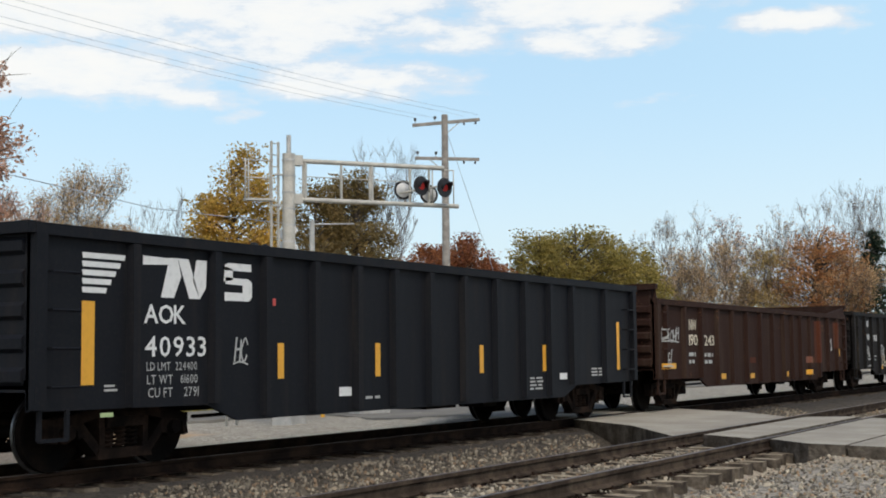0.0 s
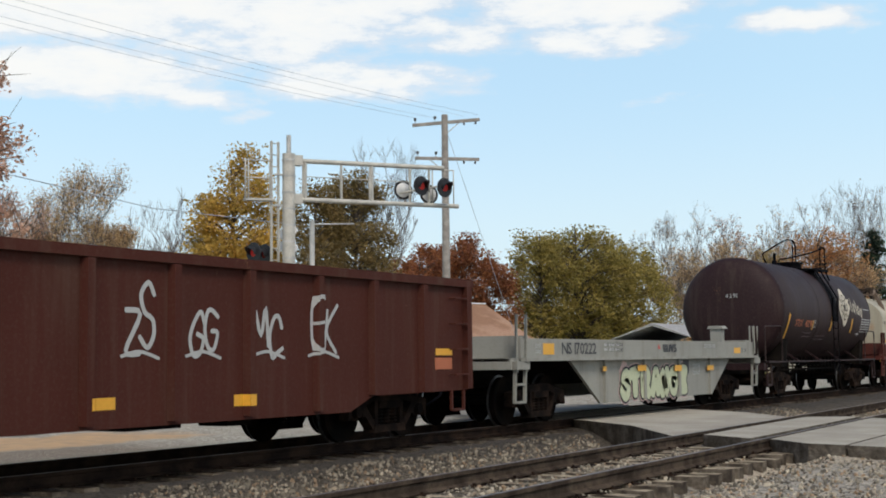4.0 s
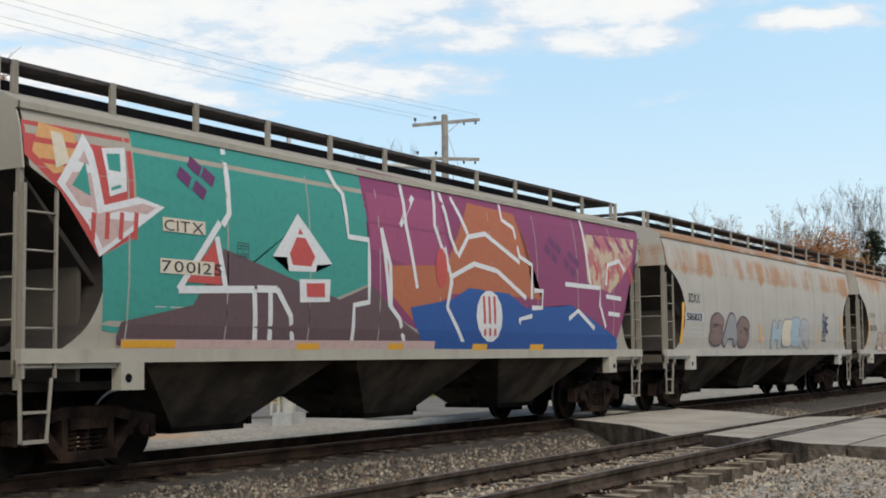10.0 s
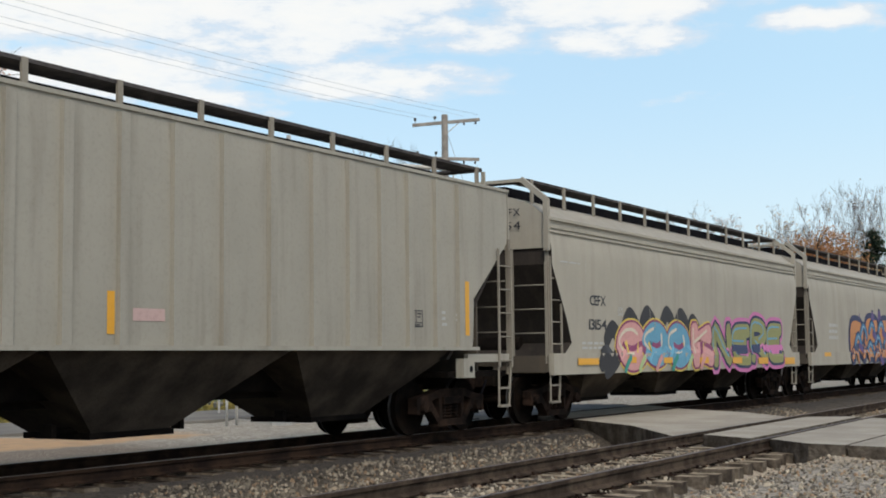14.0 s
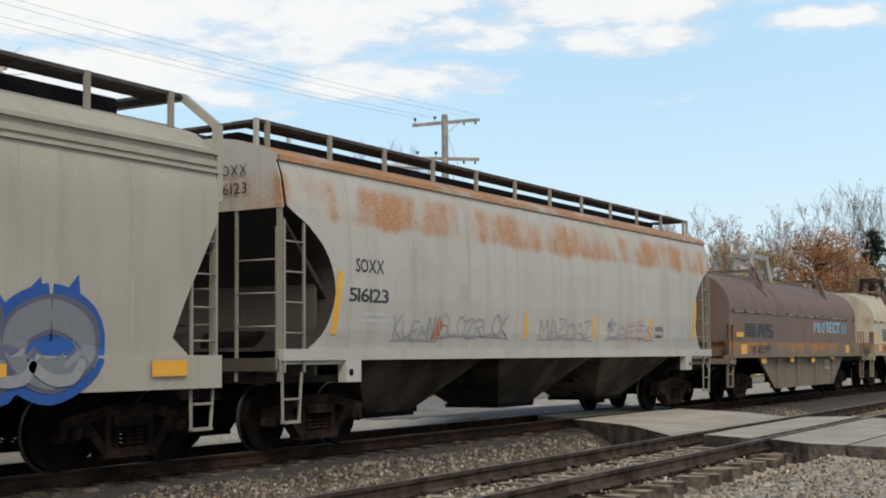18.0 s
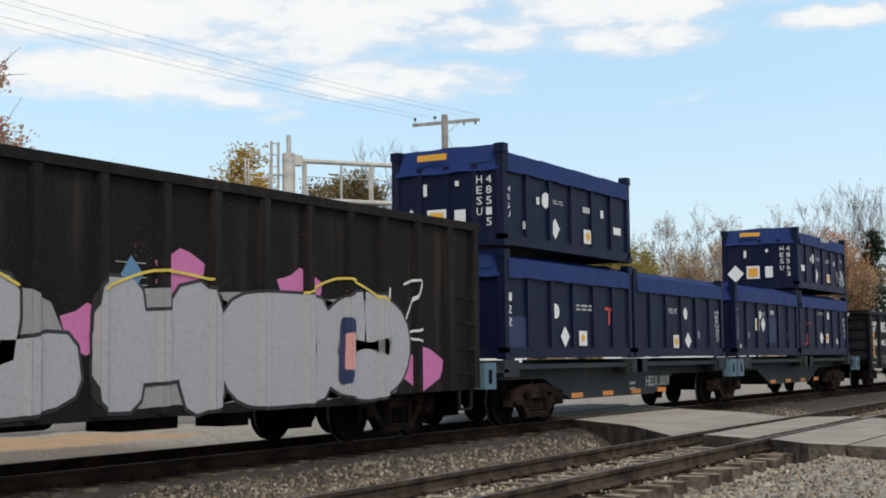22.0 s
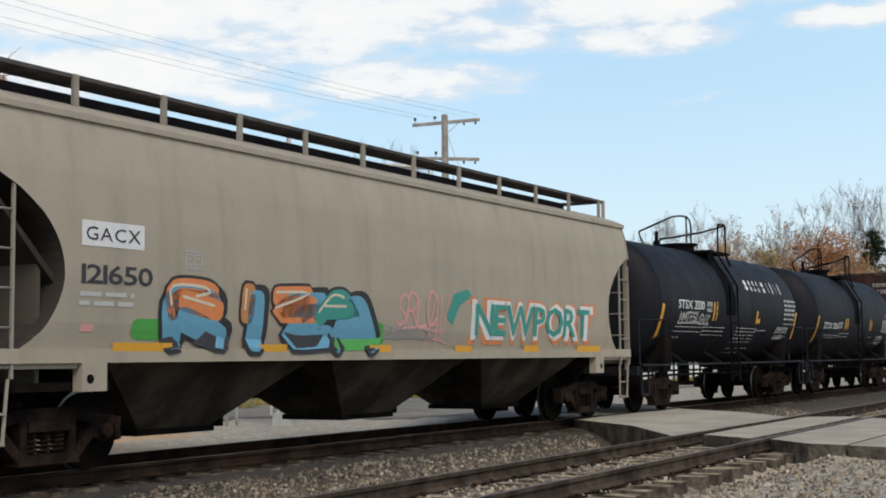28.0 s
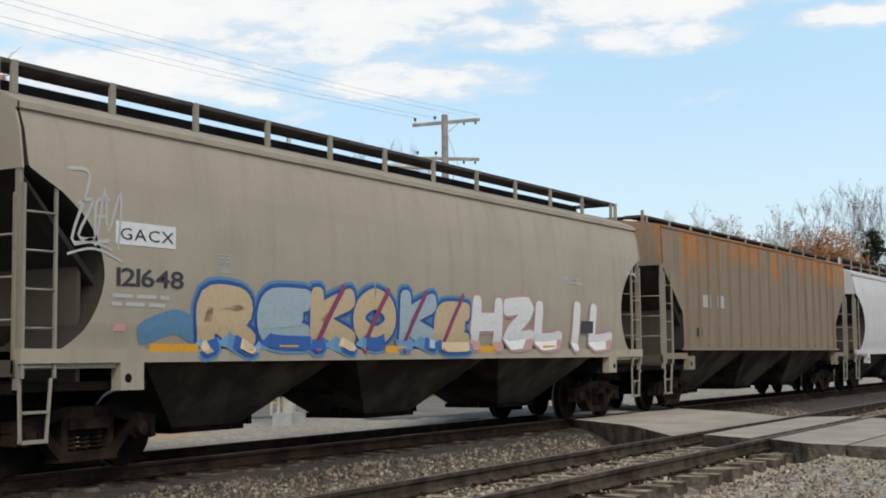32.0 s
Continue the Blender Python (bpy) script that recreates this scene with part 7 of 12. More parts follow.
P_NAVY = car_paint("navy_container_paint", (0.0035, 0.0075, 0.03), 0.05, 0.1, 0.5)
P_SPINE = car_paint("dark_slate_car_paint", (0.02, 0.028, 0.034), 0.3, 0.4, 0.6)
P_TARP = car_paint("blue_tarpaulin", (0.014, 0.032, 0.125), 0.0, 0.12, 0.6)

C_AOK = gondola(-239.37, -222.49, 2.72, P_BLACK, "black steel gondola with white lettering and yellow strips", ribs=(1.54, 3.0, 4.05, 5.15, 6.22, 7.24, 8.3, 9.41, 10.56, 11.65, 12.71, 13.72, 15.3))
C_NW = gondola(-221.2, -204.0, 2.50, P_BROWN, "rusty brown gondola with faded white lettering", corr=0.1, high=0.32, ribs=(0.6, 1.8, 2.97, 4.19, 5.34, 6.56, 7.76, 8.91, 10.0, 10.9, 11.77, 12.81, 13.87, 14.99, 16.1))
C_NS3 = gondola(-202.81, -185.6, 2.66, P_BLACK2, "worn black gondola with white tags", ribs=(0.6, 1.68, 2.76, 3.94, 5.05, 6.17, 7.32, 8.47, 9.62, 10.72, 11.87, 13.02, 14.2, 15.33))
C_RED = gondola(-184.25, -167.85, 2.52, P_RED, "oxide red gondola with a dented side", corr=0.1, ribs=(1.64, 3.22, 4.75, 6.2, 7.63, 9.07, 10.52, 12.06, 13.47, 14.9))
C_FLAT = coil_car(-166.26, -151.7, P_GREY, "open pale grey coil car with a green-white painted name", (1.92, 13.0))
part("brake_stand", Geo().box(5.95, 6.21, -0.95, -0.65, 1.25, 1.98).prism([(-1.02, 1.98), (-0.58, 1.98), (-0.62, 2.06), (-0.98, 2.06)], 5.9, 6.26), P_GREY, C_FLAT[0], "grey boxed brake stand")
C_STAL = tank_car(-150.75, -137.1, (1.7, 12.5), P_STALEY, "dark maroon tank car with a round cream flower mark", (2.5, 12.1), dome_at=0.27, r=1.55, zc=2.62)
C_CR = coil_car(-136.59, -117.95, P_CRFRAME, "coil car with two cream rust-stained hoods on a red frame", (2.9, 16.4), (0.55, 18.1), P_CREAMHOOD, side_deep=False, sections=2, arch=0.6)
# brake gear under the middle of the two-hooded car
part("brake_reservoir", Geo().lathe([(0.0, -1.0), (0.2, -0.96), (0.24, -0.85), (0.24, 0.85), (0.2, 0.96), (0.0, 1.0)], 16, 0, (-2.2, -0.55, 0.52)), M_UNDER, C_CR[0], "dark round brake reservoir")
part("brake_cylinder", Geo().lathe([(0.0, -0.4), (0.17, -0.4), (0.17, 0.25), (0.08, 0.3), (0.05, 0.7), (0.0, 0.7)], 14, 0, (0.1, -0.6, 0.5)), M_UNDER, C_CR[0], "dark brake cylinder")
part("brake_lever", Geo().beam((0.9, -1.0, 0.48), (0.95, 0.5, 0.5), 0.1, 0.05), M_UNDER, C_CR[0])
part("brake_lever", Geo().beam((2.4, -0.9, 0.72), (2.35, -0.92, 0.3), 0.08, 0.06), M_UNDER, C_CR[0])
part("brake_rod", Geo().tube([(-5.4, -0.5, 0.42), (0.9, -0.6, 0.47), (5.2, -0.55, 0.42)], 0.022, 6), M_UNDER, C_CR[0])
part("brake_valve", Geo().box(-0.95, -0.6, -0.95, -0.6, 0.36, 0.7).box(-0.88, -0.66, -1.02, -0.94, 0.44, 0.62), M_UNDER, C_CR[0], "dark cast brake valve")
for x in (-4.2, -3.4, -0.3, 3.2):
    part("hanger", Geo().beam((x, -0.6, 0.75), (x, -0.6, 0.36), 0.08, 0.05).beam((x - 0.12, -0.6, 0.38), (x + 0.12, -0.6, 0.38), 0.05, 0.05), M_UNDER, C_CR[0])
part("cross_beam", Geo().box(-5.2, -4.9, -1.05, 1.05, 0.42, 0.66), M_UNDER, C_CR[0])
part("floor_beam", Geo().box(-4.9, 1.6, -0.3, 0.3, 0.38, 0.72), M_UNDER, C_CR[0])
C_GATX = tank_car(-116.6, -103.65, (1.15, 12.1), P_TANK, "glossy black tank car with white lettering", (2.4, 10.9), dome_at=0.43, box_dome=True)
C_H9 = hopper(-102.41, -85.56, "cef", P_CEF, "beige covered hopper with a black painted scrawl", bays=3)
C_H10 = hopper(-84.18, -66.69, "curve", P_CEF, "covered hopper painted all over in green, violet and blue")
C_H11 = hopper(-65.2, -47.75, "curve", P_SOXXB, "white covered hopper with rust stains and painted tags", roof_mat=P_SOXXR)
C_H12 = hopper(-46.45, -28.95, "curve", P_SOXXR, "white covered hopper with heavy rust runs from the roof", roof_mat=P_SOXXR)
C_H13 = hopper(-27.43, -10.15, "rib", P_TILX, "ribbed grey covered hopper with streaked sides")
C_H14 = hopper(-8.63, 8.25, "cef", P_CEF, "beige covered hopper with pink and teal painted letters")
C_H15 = hopper(9.55, 26.4, "cef", P_CEF, "beige covered hopper with orange and blue painted letters")
C_H17 = hopper(27.81, 44.65, "cef", P_CEF, "beige covered hopper with silver and blue painted letters")
C_H18 = hopper(45.95, 63.42, "curve", P_SOXXB, "white covered hopper with rust blotches", roof_mat=P_SOXXR)
C_K19 = coil_car(64.62, 79.65, P_COILD, "brown hooded coil car on a grimy rust-stained frame", (2.3, 13.0), (0.4, 14.03), P_COIL, crest=3.55, arch_mat=P_GREY)
C_K20 = coil_car(80.58, 95.95, P_COILF, "cream hooded coil car with bright painted letters", (1.95, 13.4), (0.85, 14.4), P_CREAMK, crest=3.55)
C_DJ = gondola(97.57, 114.6, 3.50, P_BLACK2, "tall black gondola with silver and pink painted letters", low=0.6, corr=0.0, ribs=(1.72, 2.91, 3.8, 4.96, 6.04, 7.2, 8.2, 9.25, 10.2, 11.2, 12.2, 13.2, 14.1, 15.1, 16.1))


def container(x0, x1, z0, z1, label, tarp=P_TARP):
    """A half-height open-top container with posts, ribs and a tarpaulin, as a thing of its own on the train."""
    c = (x0 + x1) / 2
    th = thing("freight_container", pose(c, 0, 0), label, "container", "containers on the train")
    h, w = (x1 - x0) / 2, 1.22
    part("box_wall", Geo().box(-h + 0.04, h - 0.04, -w + 0.05, w - 0.05, z0 + 0.14, z1 - 0.28), P_NAVY, th)
    for y in (-w, w - 0.12):
        part("base_rail", Geo().box(-h, h, y, y + 0.12, z0, z0 + 0.2), P_NAVY, th)
    for e in (-h, h - 0.1):
        part("end_rail", Geo().box(e, e + 0.1, -w + 0.12, w - 0.12, z0, z0 + 0.2), P_NAVY, th)
    for x in (-h + 0.08, h - 0.08):
        for y in (-w + 0.08, w - 0.08):
            post = part("corner_post", Geo().box(x - 0.08, x + 0.08, y - 0.08, y + 0.08, z0, z1 - 0.1), P_NAVY, th)
            part("corner_casting", Geo().box(x - 0.1, x + 0.1, y - 0.1, y + 0.1, z1 - 0.12, z1 + 0.05).box(x - 0.1, x + 0.1, y - 0.1, y + 0.1, z0 - 0.02, z0 + 0.1), P_NAVY, post)
    for k in range(1, 6):
        x = -h + 2 * h * k / 6
        part("rib", Geo().box(x - 0.07, x + 0.07, -w + 0.0, -w + 0.06, z0 + 0.18, z1 - 0.3), P_NAVY, th)
    for y in (-0.6, 0.0, 0.6):
        part("end_rib", Geo().box(-h + 0.0, -h + 0.05, y - 0.06, y + 0.06, z0 + 0.18, z1 - 0.3), P_NAVY, th)
    # tarpaulin: sagging top and a skirt with folds
    rnd = random.Random(int(x0 * 10))
    n, v, f = 36, [], []
    for i in range(n + 1):
        x = -h + 0.16 + (2 * h - 0.32) * i / n
        sag = 0.02 * math.sin(i * 1.3) + rnd.uniform(-0.012, 0.012)
        hem = z1 - 0.46 + 0.008 * math.sin(i * 0.9 + x0) + rnd.uniform(-0.006, 0.006)
        fold = rnd.uniform(0, 0.035)
        v += [(x, -w - 0.01 - fold, hem), (x, -w - 0.005, z1 - 0.12), (x, -w * 0.6, z1 + 0.04 + sag), (x, 0, z1 + 0.08 + sag), (x, w * 0.6, z1 + 0.04 + sag), (x, w + 0.005, z1 - 0.12), (x, w + 0.02, hem)]
    for i in range(n):
        f += [(7 * i + j, 7 * i + j + 1, 7 * i + 8 + j, 7 * i + 7 + j) for j in range(6)]
    part("tarpaulin", Geo().add(v, f, True), tarp, th, "blue tarpaulin tied over the top")
    ev = []
    for i in range(9):
        y = -w + 0.1 + (2 * w - 0.2) * i / 8
        ev += [(-h - 0.01 - rnd.uniform(0, 0.03), y, z1 - 0.44 - 0.015 * math.sin(i * 1.7)), (-h + 0.17, y, z1 + 0.06)]
    part("tarpaulin_end", Geo().add(ev, [(2 * i, 2 * i + 1, 2 * i + 3, 2 * i + 2) for i in range(8)], True), tarp, th)
    lift = lambda z: -w + 0.045
    return th, h, lift


def spine_car():
    x0, x1 = 115.25, 142.45
    th, half = new_car("container_car", x0, x1, "slate blue articulated flat car that carries navy containers", "flat car", (2.53, 13.85, 25.3))
    for a, b in ((0.3, 13.3), (14.2, 26.8)):
        p, q = a - half, b - half
        part("spine_beam", Geo().prism([(p, 0.85), (p + 2.9, 0.85), (p + 4.2, 0.40), (q - 4.2, 0.40), (q - 2.9, 0.85), (q, 0.85), (q, 1.16), (p, 1.16)], -0.9, 0.9, axis=1), P_SPINE, th)
        part("side_flange", Geo().box(p, q, -1.25, -0.9, 1.05, 1.14).box(p, q, 0.9, 1.25, 1.05, 1.14), P_SPINE, th)
        for x in (p + 0.7, p + 6.7, p + 7.0, q - 0.5):
            part("container_pedestal", Geo().box(x - 0.3, x + 0.3, -1.35, 1.35, 0.92, 1.22), P_SPINE, th)
        for x in np.arange(p + 4.2, q - 3.6, 1.6):
            part("orange_mark", Geo().box(x, x + 0.55, -0.912, -0.902, 0.43, 0.53), M_ORANGE, th)
    for x, s in ((-half + 0.05, 1), (half - 0.05, -1), (-half + 13.45, 1), (-half + 14.1, 1)):
        part("step_bracket", Geo().box(x - 0.22, x + 0.22, -1.42, -1.2, 0.72, 1.18), P_SPINEL, th, "pale blue grab bracket")
        part("grab_hole", Geo().box(x - 0.06, x + 0.06, -1.426, -1.421, 0.82, 1.06), M_BLACK, th)
    part("deck_platform", Geo().box(-half, -half + 0.9, -1.35, 1.35, 1.0, 1.06).box(half - 0.9, half, -1.35, 1.35, 1.0, 1.06), P_SPINE, th)
    return th, half


P_SPINEL = car_paint("pale_blue_bracket_paint", (0.10, 0.17, 0.22), 0.1, 0.3, 0.6)
C_SPINE = spine_car()
BOXES = []
for a, b, z0, z1, lab in ((116.27, 122.32, 1.26, 3.22, "navy blue container with a blue tarpaulin"), (122.47, 128.57, 1.26, 3.18, "navy blue container with a blue tarpaulin"),
                          (129.6, 135.7, 1.26, 3.2, "navy blue container with a blue tarpaulin"), (135.9, 141.95, 1.26, 3.2, "navy blue container with red ties and a blue tarpaulin"),
                          (116.27, 122.32, 3.36, 5.2, "navy blue container stacked on another, with hazard diamonds"), (135.9, 141.95, 3.36, 5.2, "navy blue container stacked on another, with hazard diamonds")):
    BOXES.append(container(a, b, z0, z1, lab))
    CARS.append((BOXES[-1][0], (a + b) / 2))

C_NS23 = gondola(143.7, 160.85, 2.76, P_BLACK, "black steel gondola with white lettering and yellow strips", ribs=(1.61, 3.11, 4.12, 5.23, 6.28, 7.38, 8.48, 9.53, 10.64, 11.71, 12.79, 13.93, 15.33))
C_H24 = hopper(161.9, 178.95, "rib", P_TAN, "ribbed tan-grey covered hopper with a pale end", end_mat=P_POST, low=True)
C_H25 = hopper(180.55, 197.95, "curve", P_STREAK, "covered hopper streaked in white and grey", frame_mat=P_WHITE, end_mat=P_WHITE, seams=False)
C_H26 = hopper(199.3, 216.73, "curve", P_GACX, "tan covered hopper with orange and teal painted letters", seams=False)
C_T27 = tank_car(217.45, 230.8, (1.3, 12.25), P_TANK, "black syrup tank car with white lettering", (2.2, 11.65), dome_at=-0.72)
C_T28 = tank_car(231.1, 244.5, (1.25, 11.9), P_TANK, "black syrup tank car with white lettering", (2.1, 11.4), dome_at=-0.55)
C_H29 = hopper(245.1, 262.4, "rib", P_RBMN, "rusty tan covered hopper with cream ribs", rib_mat=P_RBRIB, end_mat=P_BROWN, ribs=(1.4, 2.23, 3.08, 3.93, 4.78, 5.61, 6.45, 7.37, 8.33, 9.2, 10.2, 11.12, 11.95, 12.83, 13.64, 14.5, 15.3), low=True)
C_H30 = hopper(263.8, 281.3, "curve", P_GACX, "tan covered hopper with blue and red painted letters", seams=False)
C_H31 = hopper(282.7, 299.8, "rib", P_DULL, "dull grey-brown ribbed covered hopper", low=True)
C_H32 = hopper(301.0, 318.2, "curve", P_WHITE, "plain white covered hopper car", seams=False)

# ---- lettering, reflectors and painted pieces on the cars ----
G_SILVER, G_WHITE, G_INK = flat_paint("silver_spray", (0.36, 0.36, 0.37), 0.45), flat_paint("white_spray", (0.66, 0.66, 0.65)), flat_paint("black_spray", (0.022, 0.02, 0.022))
G_PINK, G_ROSE, G_RED = flat_paint("pink_spray", (0.55, 0.16, 0.36)), flat_paint("rose_spray", (0.60, 0.30, 0.28)), flat_paint("red_spray", (0.48, 0.07, 0.06))
G_ORANGE, G_AMBER, G_YELLOW = flat_paint("orange_spray", (0.66, 0.22, 0.07)), flat_paint("amber_spray", (0.60, 0.32, 0.12)), flat_paint("yellow_spray", (0.66, 0.50, 0.08))
G_TEAL, G_GREEN, G_LIME = flat_paint("teal_spray", (0.04, 0.27, 0.22)), flat_paint("green_spray", (0.05, 0.22, 0.07)), flat_paint("lime_spray", (0.40, 0.50, 0.24))
G_BLUE, G_SKY, G_NAVY = flat_paint("blue_spray", (0.012, 0.075, 0.28)), flat_paint("light_blue_spray", (0.12, 0.32, 0.45)), flat_paint("dark_blue_spray", (0.02, 0.03, 0.09))
G_VIOLET, G_PLUM, G_MAROON = flat_paint("violet_spray", (0.10, 0.06, 0.20)), flat_paint("plum_spray", (0.23, 0.04, 0.115)), flat_paint("dull_maroon_spray", (0.11, 0.065, 0.07))
G_PALE, G_RUSTY, G_CREAM = flat_paint("pale_green_spray", (0.47, 0.50, 0.33)), flat_paint("rust_orange_spray", (0.40, 0.12, 0.05)), flat_paint("cream_spray", (0.62, 0.55, 0.42))
G_SKYL, G_SKYB, G_SILVERD, G_SILVERL = flat_paint("pale_blue_spray", (0.33, 0.42, 0.46)), flat_paint("mid_blue_mark", (0.10, 0.22, 0.36)), flat_paint("dull_silver_spray", (0.27, 0.27, 0.27)), flat_paint("bright_silver_spray", (0.47, 0.47, 0.47))
G_VIOLETP, G_VIOLETD, G_MAROONL, G_INKB, G_BLUED = flat_paint("rose_violet_spray", (0.30, 0.06, 0.14)), flat_paint("dark_violet_spray", (0.05, 0.04, 0.10)), flat_paint("brown_spray", (0.20, 0.13, 0.11)), flat_paint("dark_blue_grey_panel", (0.09, 0.09, 0.13)), flat_paint("repainted_blue", (0.012, 0.02, 0.075))
G_DULLR = flat_paint("dull_rust_patch", (0.20, 0.075, 0.045), 0.8, 0.6)
G_CLOUD = surface("cloudy_pink_and_cream_spray", (0.50, 0.40, 0.27), (0.42, 0.13, 0.14), 2.6, 0.6, bump=0.0, spread=(0.44, 0.56), shuffle=False)
G_AMBERD, G_AZURE = flat_paint("deep_amber_spray", (0.50, 0.21, 0.07)), flat_paint("azure_spray", (0.05, 0.20, 0.36))
G_STEEL = flat_paint("smoky_steel_spray", (0.17, 0.18, 0.19))
G_DEEP = flat_paint("dark_plum_spray", (0.13, 0.03, 0.11))
G_DULLPINK = flat_paint("faded_pink_spray", (0.52, 0.36, 0.33))


def painted_line(car, pts, w, lift, mat, off=0.014):
    """A sprayed line through the points (x, z)."""
    v, f = [], []
    fine = []
    for (a, b), (c, d) in zip(pts[:-1], pts[1:]):
        n = max(1, int(abs(d - b) / 0.3))
        fine += [(a + (c - a) * k / n, b + (d - b) * k / n) for k in range(n)]
    fine.append(pts[-1])
    for i, p in enumerate(fine):
        q, r = fine[max(i - 1, 0)], fine[min(i + 1, len(fine) - 1)]
        d = Vector((r[0] - q[0], r[1] - q[1]))
        n = Vector((-d.y, d.x)).normalized() * w / 2
        for s in (-1, 1):
            v.append((p[0] + s * n.x, lift(p[1] + s * n.y) - off, p[1] + s * n.y))
    part("sprayed_line", Geo().add(v, [(2 * i, 2 * i + 1, 2 * i + 3, 2 * i + 2) for i in range(len(fine) - 1)]), mat, car)


def number_end(car, half, text, y0, z, size, mat, x=0.02, width=1.0):
    """Writing on the end that leads."""
    ob = lettering(text, size, mat, car, (0, 0, 0), width=width)
    ob.matrix_basis = pose(-half - x, y0 + width, z, 0, 0, -90)
    return ob



block(C_AOK[0], -0.04)
stripe(C_AOK[0], -7.55, 1.01, 1.96, C_AOK[2], w=0.20)
stripe(C_AOK[0], -3.99, 1.02, 1.50, C_AOK[2], w=0.14)
stripe(C_AOK[0], -1.59, 1.01, 1.51, C_AOK[2], w=0.14)
stripe(C_AOK[0], 1.67, 1.01, 1.49, C_AOK[2], w=0.14)
stripe(C_AOK[0], 4.12, 1.01, 1.50, C_AOK[2], w=0.14)
stripe(C_AOK[0], 7.66, 0.99, 1.99, C_AOK[2], w=0.14)
horse_logo(C_AOK[0], -7.64, 2.04, 0.49, C_AOK[2], M_WHITE, 0.45, 1.2, (-6.36, 1.68, -5.19, 1.68))
outline(C_AOK[0], [(-6.68, 2.42), (-6.25, 2.44), (-5.95, 2.53), (-6.2, 2.52), (-6.68, 2.53)], C_AOK[2], M_WHITE, 0.012, "mark_block", 0.09)
write(C_AOK[0], "AOK", -6.65, 1.73, 0.229, C_AOK[2], M_WHITE, 0.74)
write(C_AOK[0], "40933", -6.63, 1.33, 0.251, C_AOK[2], M_WHITE, 1.10, bold=0.010)
write(C_AOK[0], "LD LMT  224400", -6.60, 1.16, 0.105, C_AOK[2], M_DIM, 0.90)
write(C_AOK[0], "LT WT   61600", -6.59, 1.00, 0.112, C_AOK[2], M_DIM, 0.90)
write(C_AOK[0], "CU FT    2791", -6.57, 0.84, 0.119, C_AOK[2], M_DIM, 0.90)
small_print(C_AOK[0], -7.29, -7.08, 0.92, 1.02, C_AOK[2], M_DIM, 2, 1)
plate(C_AOK[0], -2.61, -2.30, 0.74, 0.87, C_AOK[2], M_WHITE)
small_print(C_AOK[0], 3.51, 4.10, 0.66, 0.92, C_AOK[2], M_DIM, 4, 3)
plate(C_AOK[0], 4.78, 5.11, 0.84, 0.96, C_AOK[2], M_WHITE)
small_print(C_AOK[0], 6.27, 6.78, 0.87, 1.06, C_AOK[2], M_DIM, 3, 5)
plate(C_AOK[0], -4.21, -4.10, 2.00, 2.10, C_AOK[2], G_RED)
small_print(C_AOK[0], -1.93, -1.54, 0.66, 0.74, C_AOK[2], M_DIM, 1, 4)
scribble(C_AOK[0], -4.98, -4.73, 1.26, 1.55, C_AOK[2], M_DIM, 6, 0.030, 4)
plate(C_AOK[0], -7.35, -7.14, 0.64, 0.69, C_AOK[2], G_LIME)

block(C_NW[0], -0.03)
write(C_NW[0], "NW", -6.34, 1.88, 0.272, C_NW[2], G_CREAM, 0.52)
write(C_NW[0], "190", -6.36, 1.52, 0.271, C_NW[2], G_CREAM, 0.61)
write(C_NW[0], "243", -5.27, 1.52, 0.259, C_NW[2], G_CREAM, 0.73)
small_print(C_NW[0], -6.38, -5.91, 1.04, 1.39, C_NW[2], M_DIM, 2, 2)
small_print(C_NW[0], -5.32, -4.66, 1.03, 1.37, C_NW[2], M_DIM, 2, 3)
scribble(C_NW[0], -8.19, -7.08, 1.63, 1.94, C_NW[2], M_DIM, 3, 0.040, 8)
scribble(C_NW[0], -8.05, -7.51, 1.07, 1.44, C_NW[2], M_DIM, 4, 0.050, 2)
plate(C_NW[0], -8.24, -7.26, 0.97, 1.10, C_NW[2], M_YEL)
plate(C_NW[0], -4.21, -3.67, 0.67, 0.81, C_NW[2], M_YEL)
plate(C_NW[0], -1.81, -1.28, 0.65, 0.78, C_NW[2], M_YEL)
plate(C_NW[0], 1.56, 1.99, 0.64, 0.79, C_NW[2], M_YEL)
plate(C_NW[0], 3.87, 4.33, 0.66, 0.81, C_NW[2], M_YEL)
plate(C_NW[0], 7.56, 8.05, 1.21, 1.43, C_NW[2], M_YEL)
boxed_mark(C_NW[0], 6.53, 7.00, 1.38, 1.75, C_NW[2], M_WHITE)
plate(C_NW[0], -1.69, -1.14, 1.06, 1.21, C_NW[2], P_RUSTP)

block(C_NW[0], 0.42)
plate(C_NW[0], 4.47, 5.34, 1.01, 2.31, C_NW[2], P_RUSTP, off=0.003)
plate(C_NW[0], 6.79, 7.48, 1.45, 2.30, C_NW[2], P_RUSTP, off=0.003)
plate(C_NW[0], 3.46, 3.89, 1.02, 1.21, C_NW[2], G_DULLR, off=0.004)

block(C_NS3[0], 0.02)
write(C_NS3[0], "NS", -6.58, 2.24, 0.224, C_NS3[2], M_WHITE, 0.45)
write(C_NS3[0], "190", -6.57, 1.77, 0.207, C_NS3[2], M_WHITE, 0.54)
write(C_NS3[0], "002", -5.50, 1.74, 0.221, C_NS3[2], M_WHITE, 0.66)
plate(C_NS3[0], -5.73, -5.57, 1.72, 1.99, C_NS3[2], G_BLUE)
small_print(C_NS3[0], -6.33, -5.91, 1.02, 1.25, C_NS3[2], M_DIM, 2, 2)
small_print(C_NS3[0], -5.58, -5.11, 1.00, 1.24, C_NS3[2], M_DIM, 2, 3)
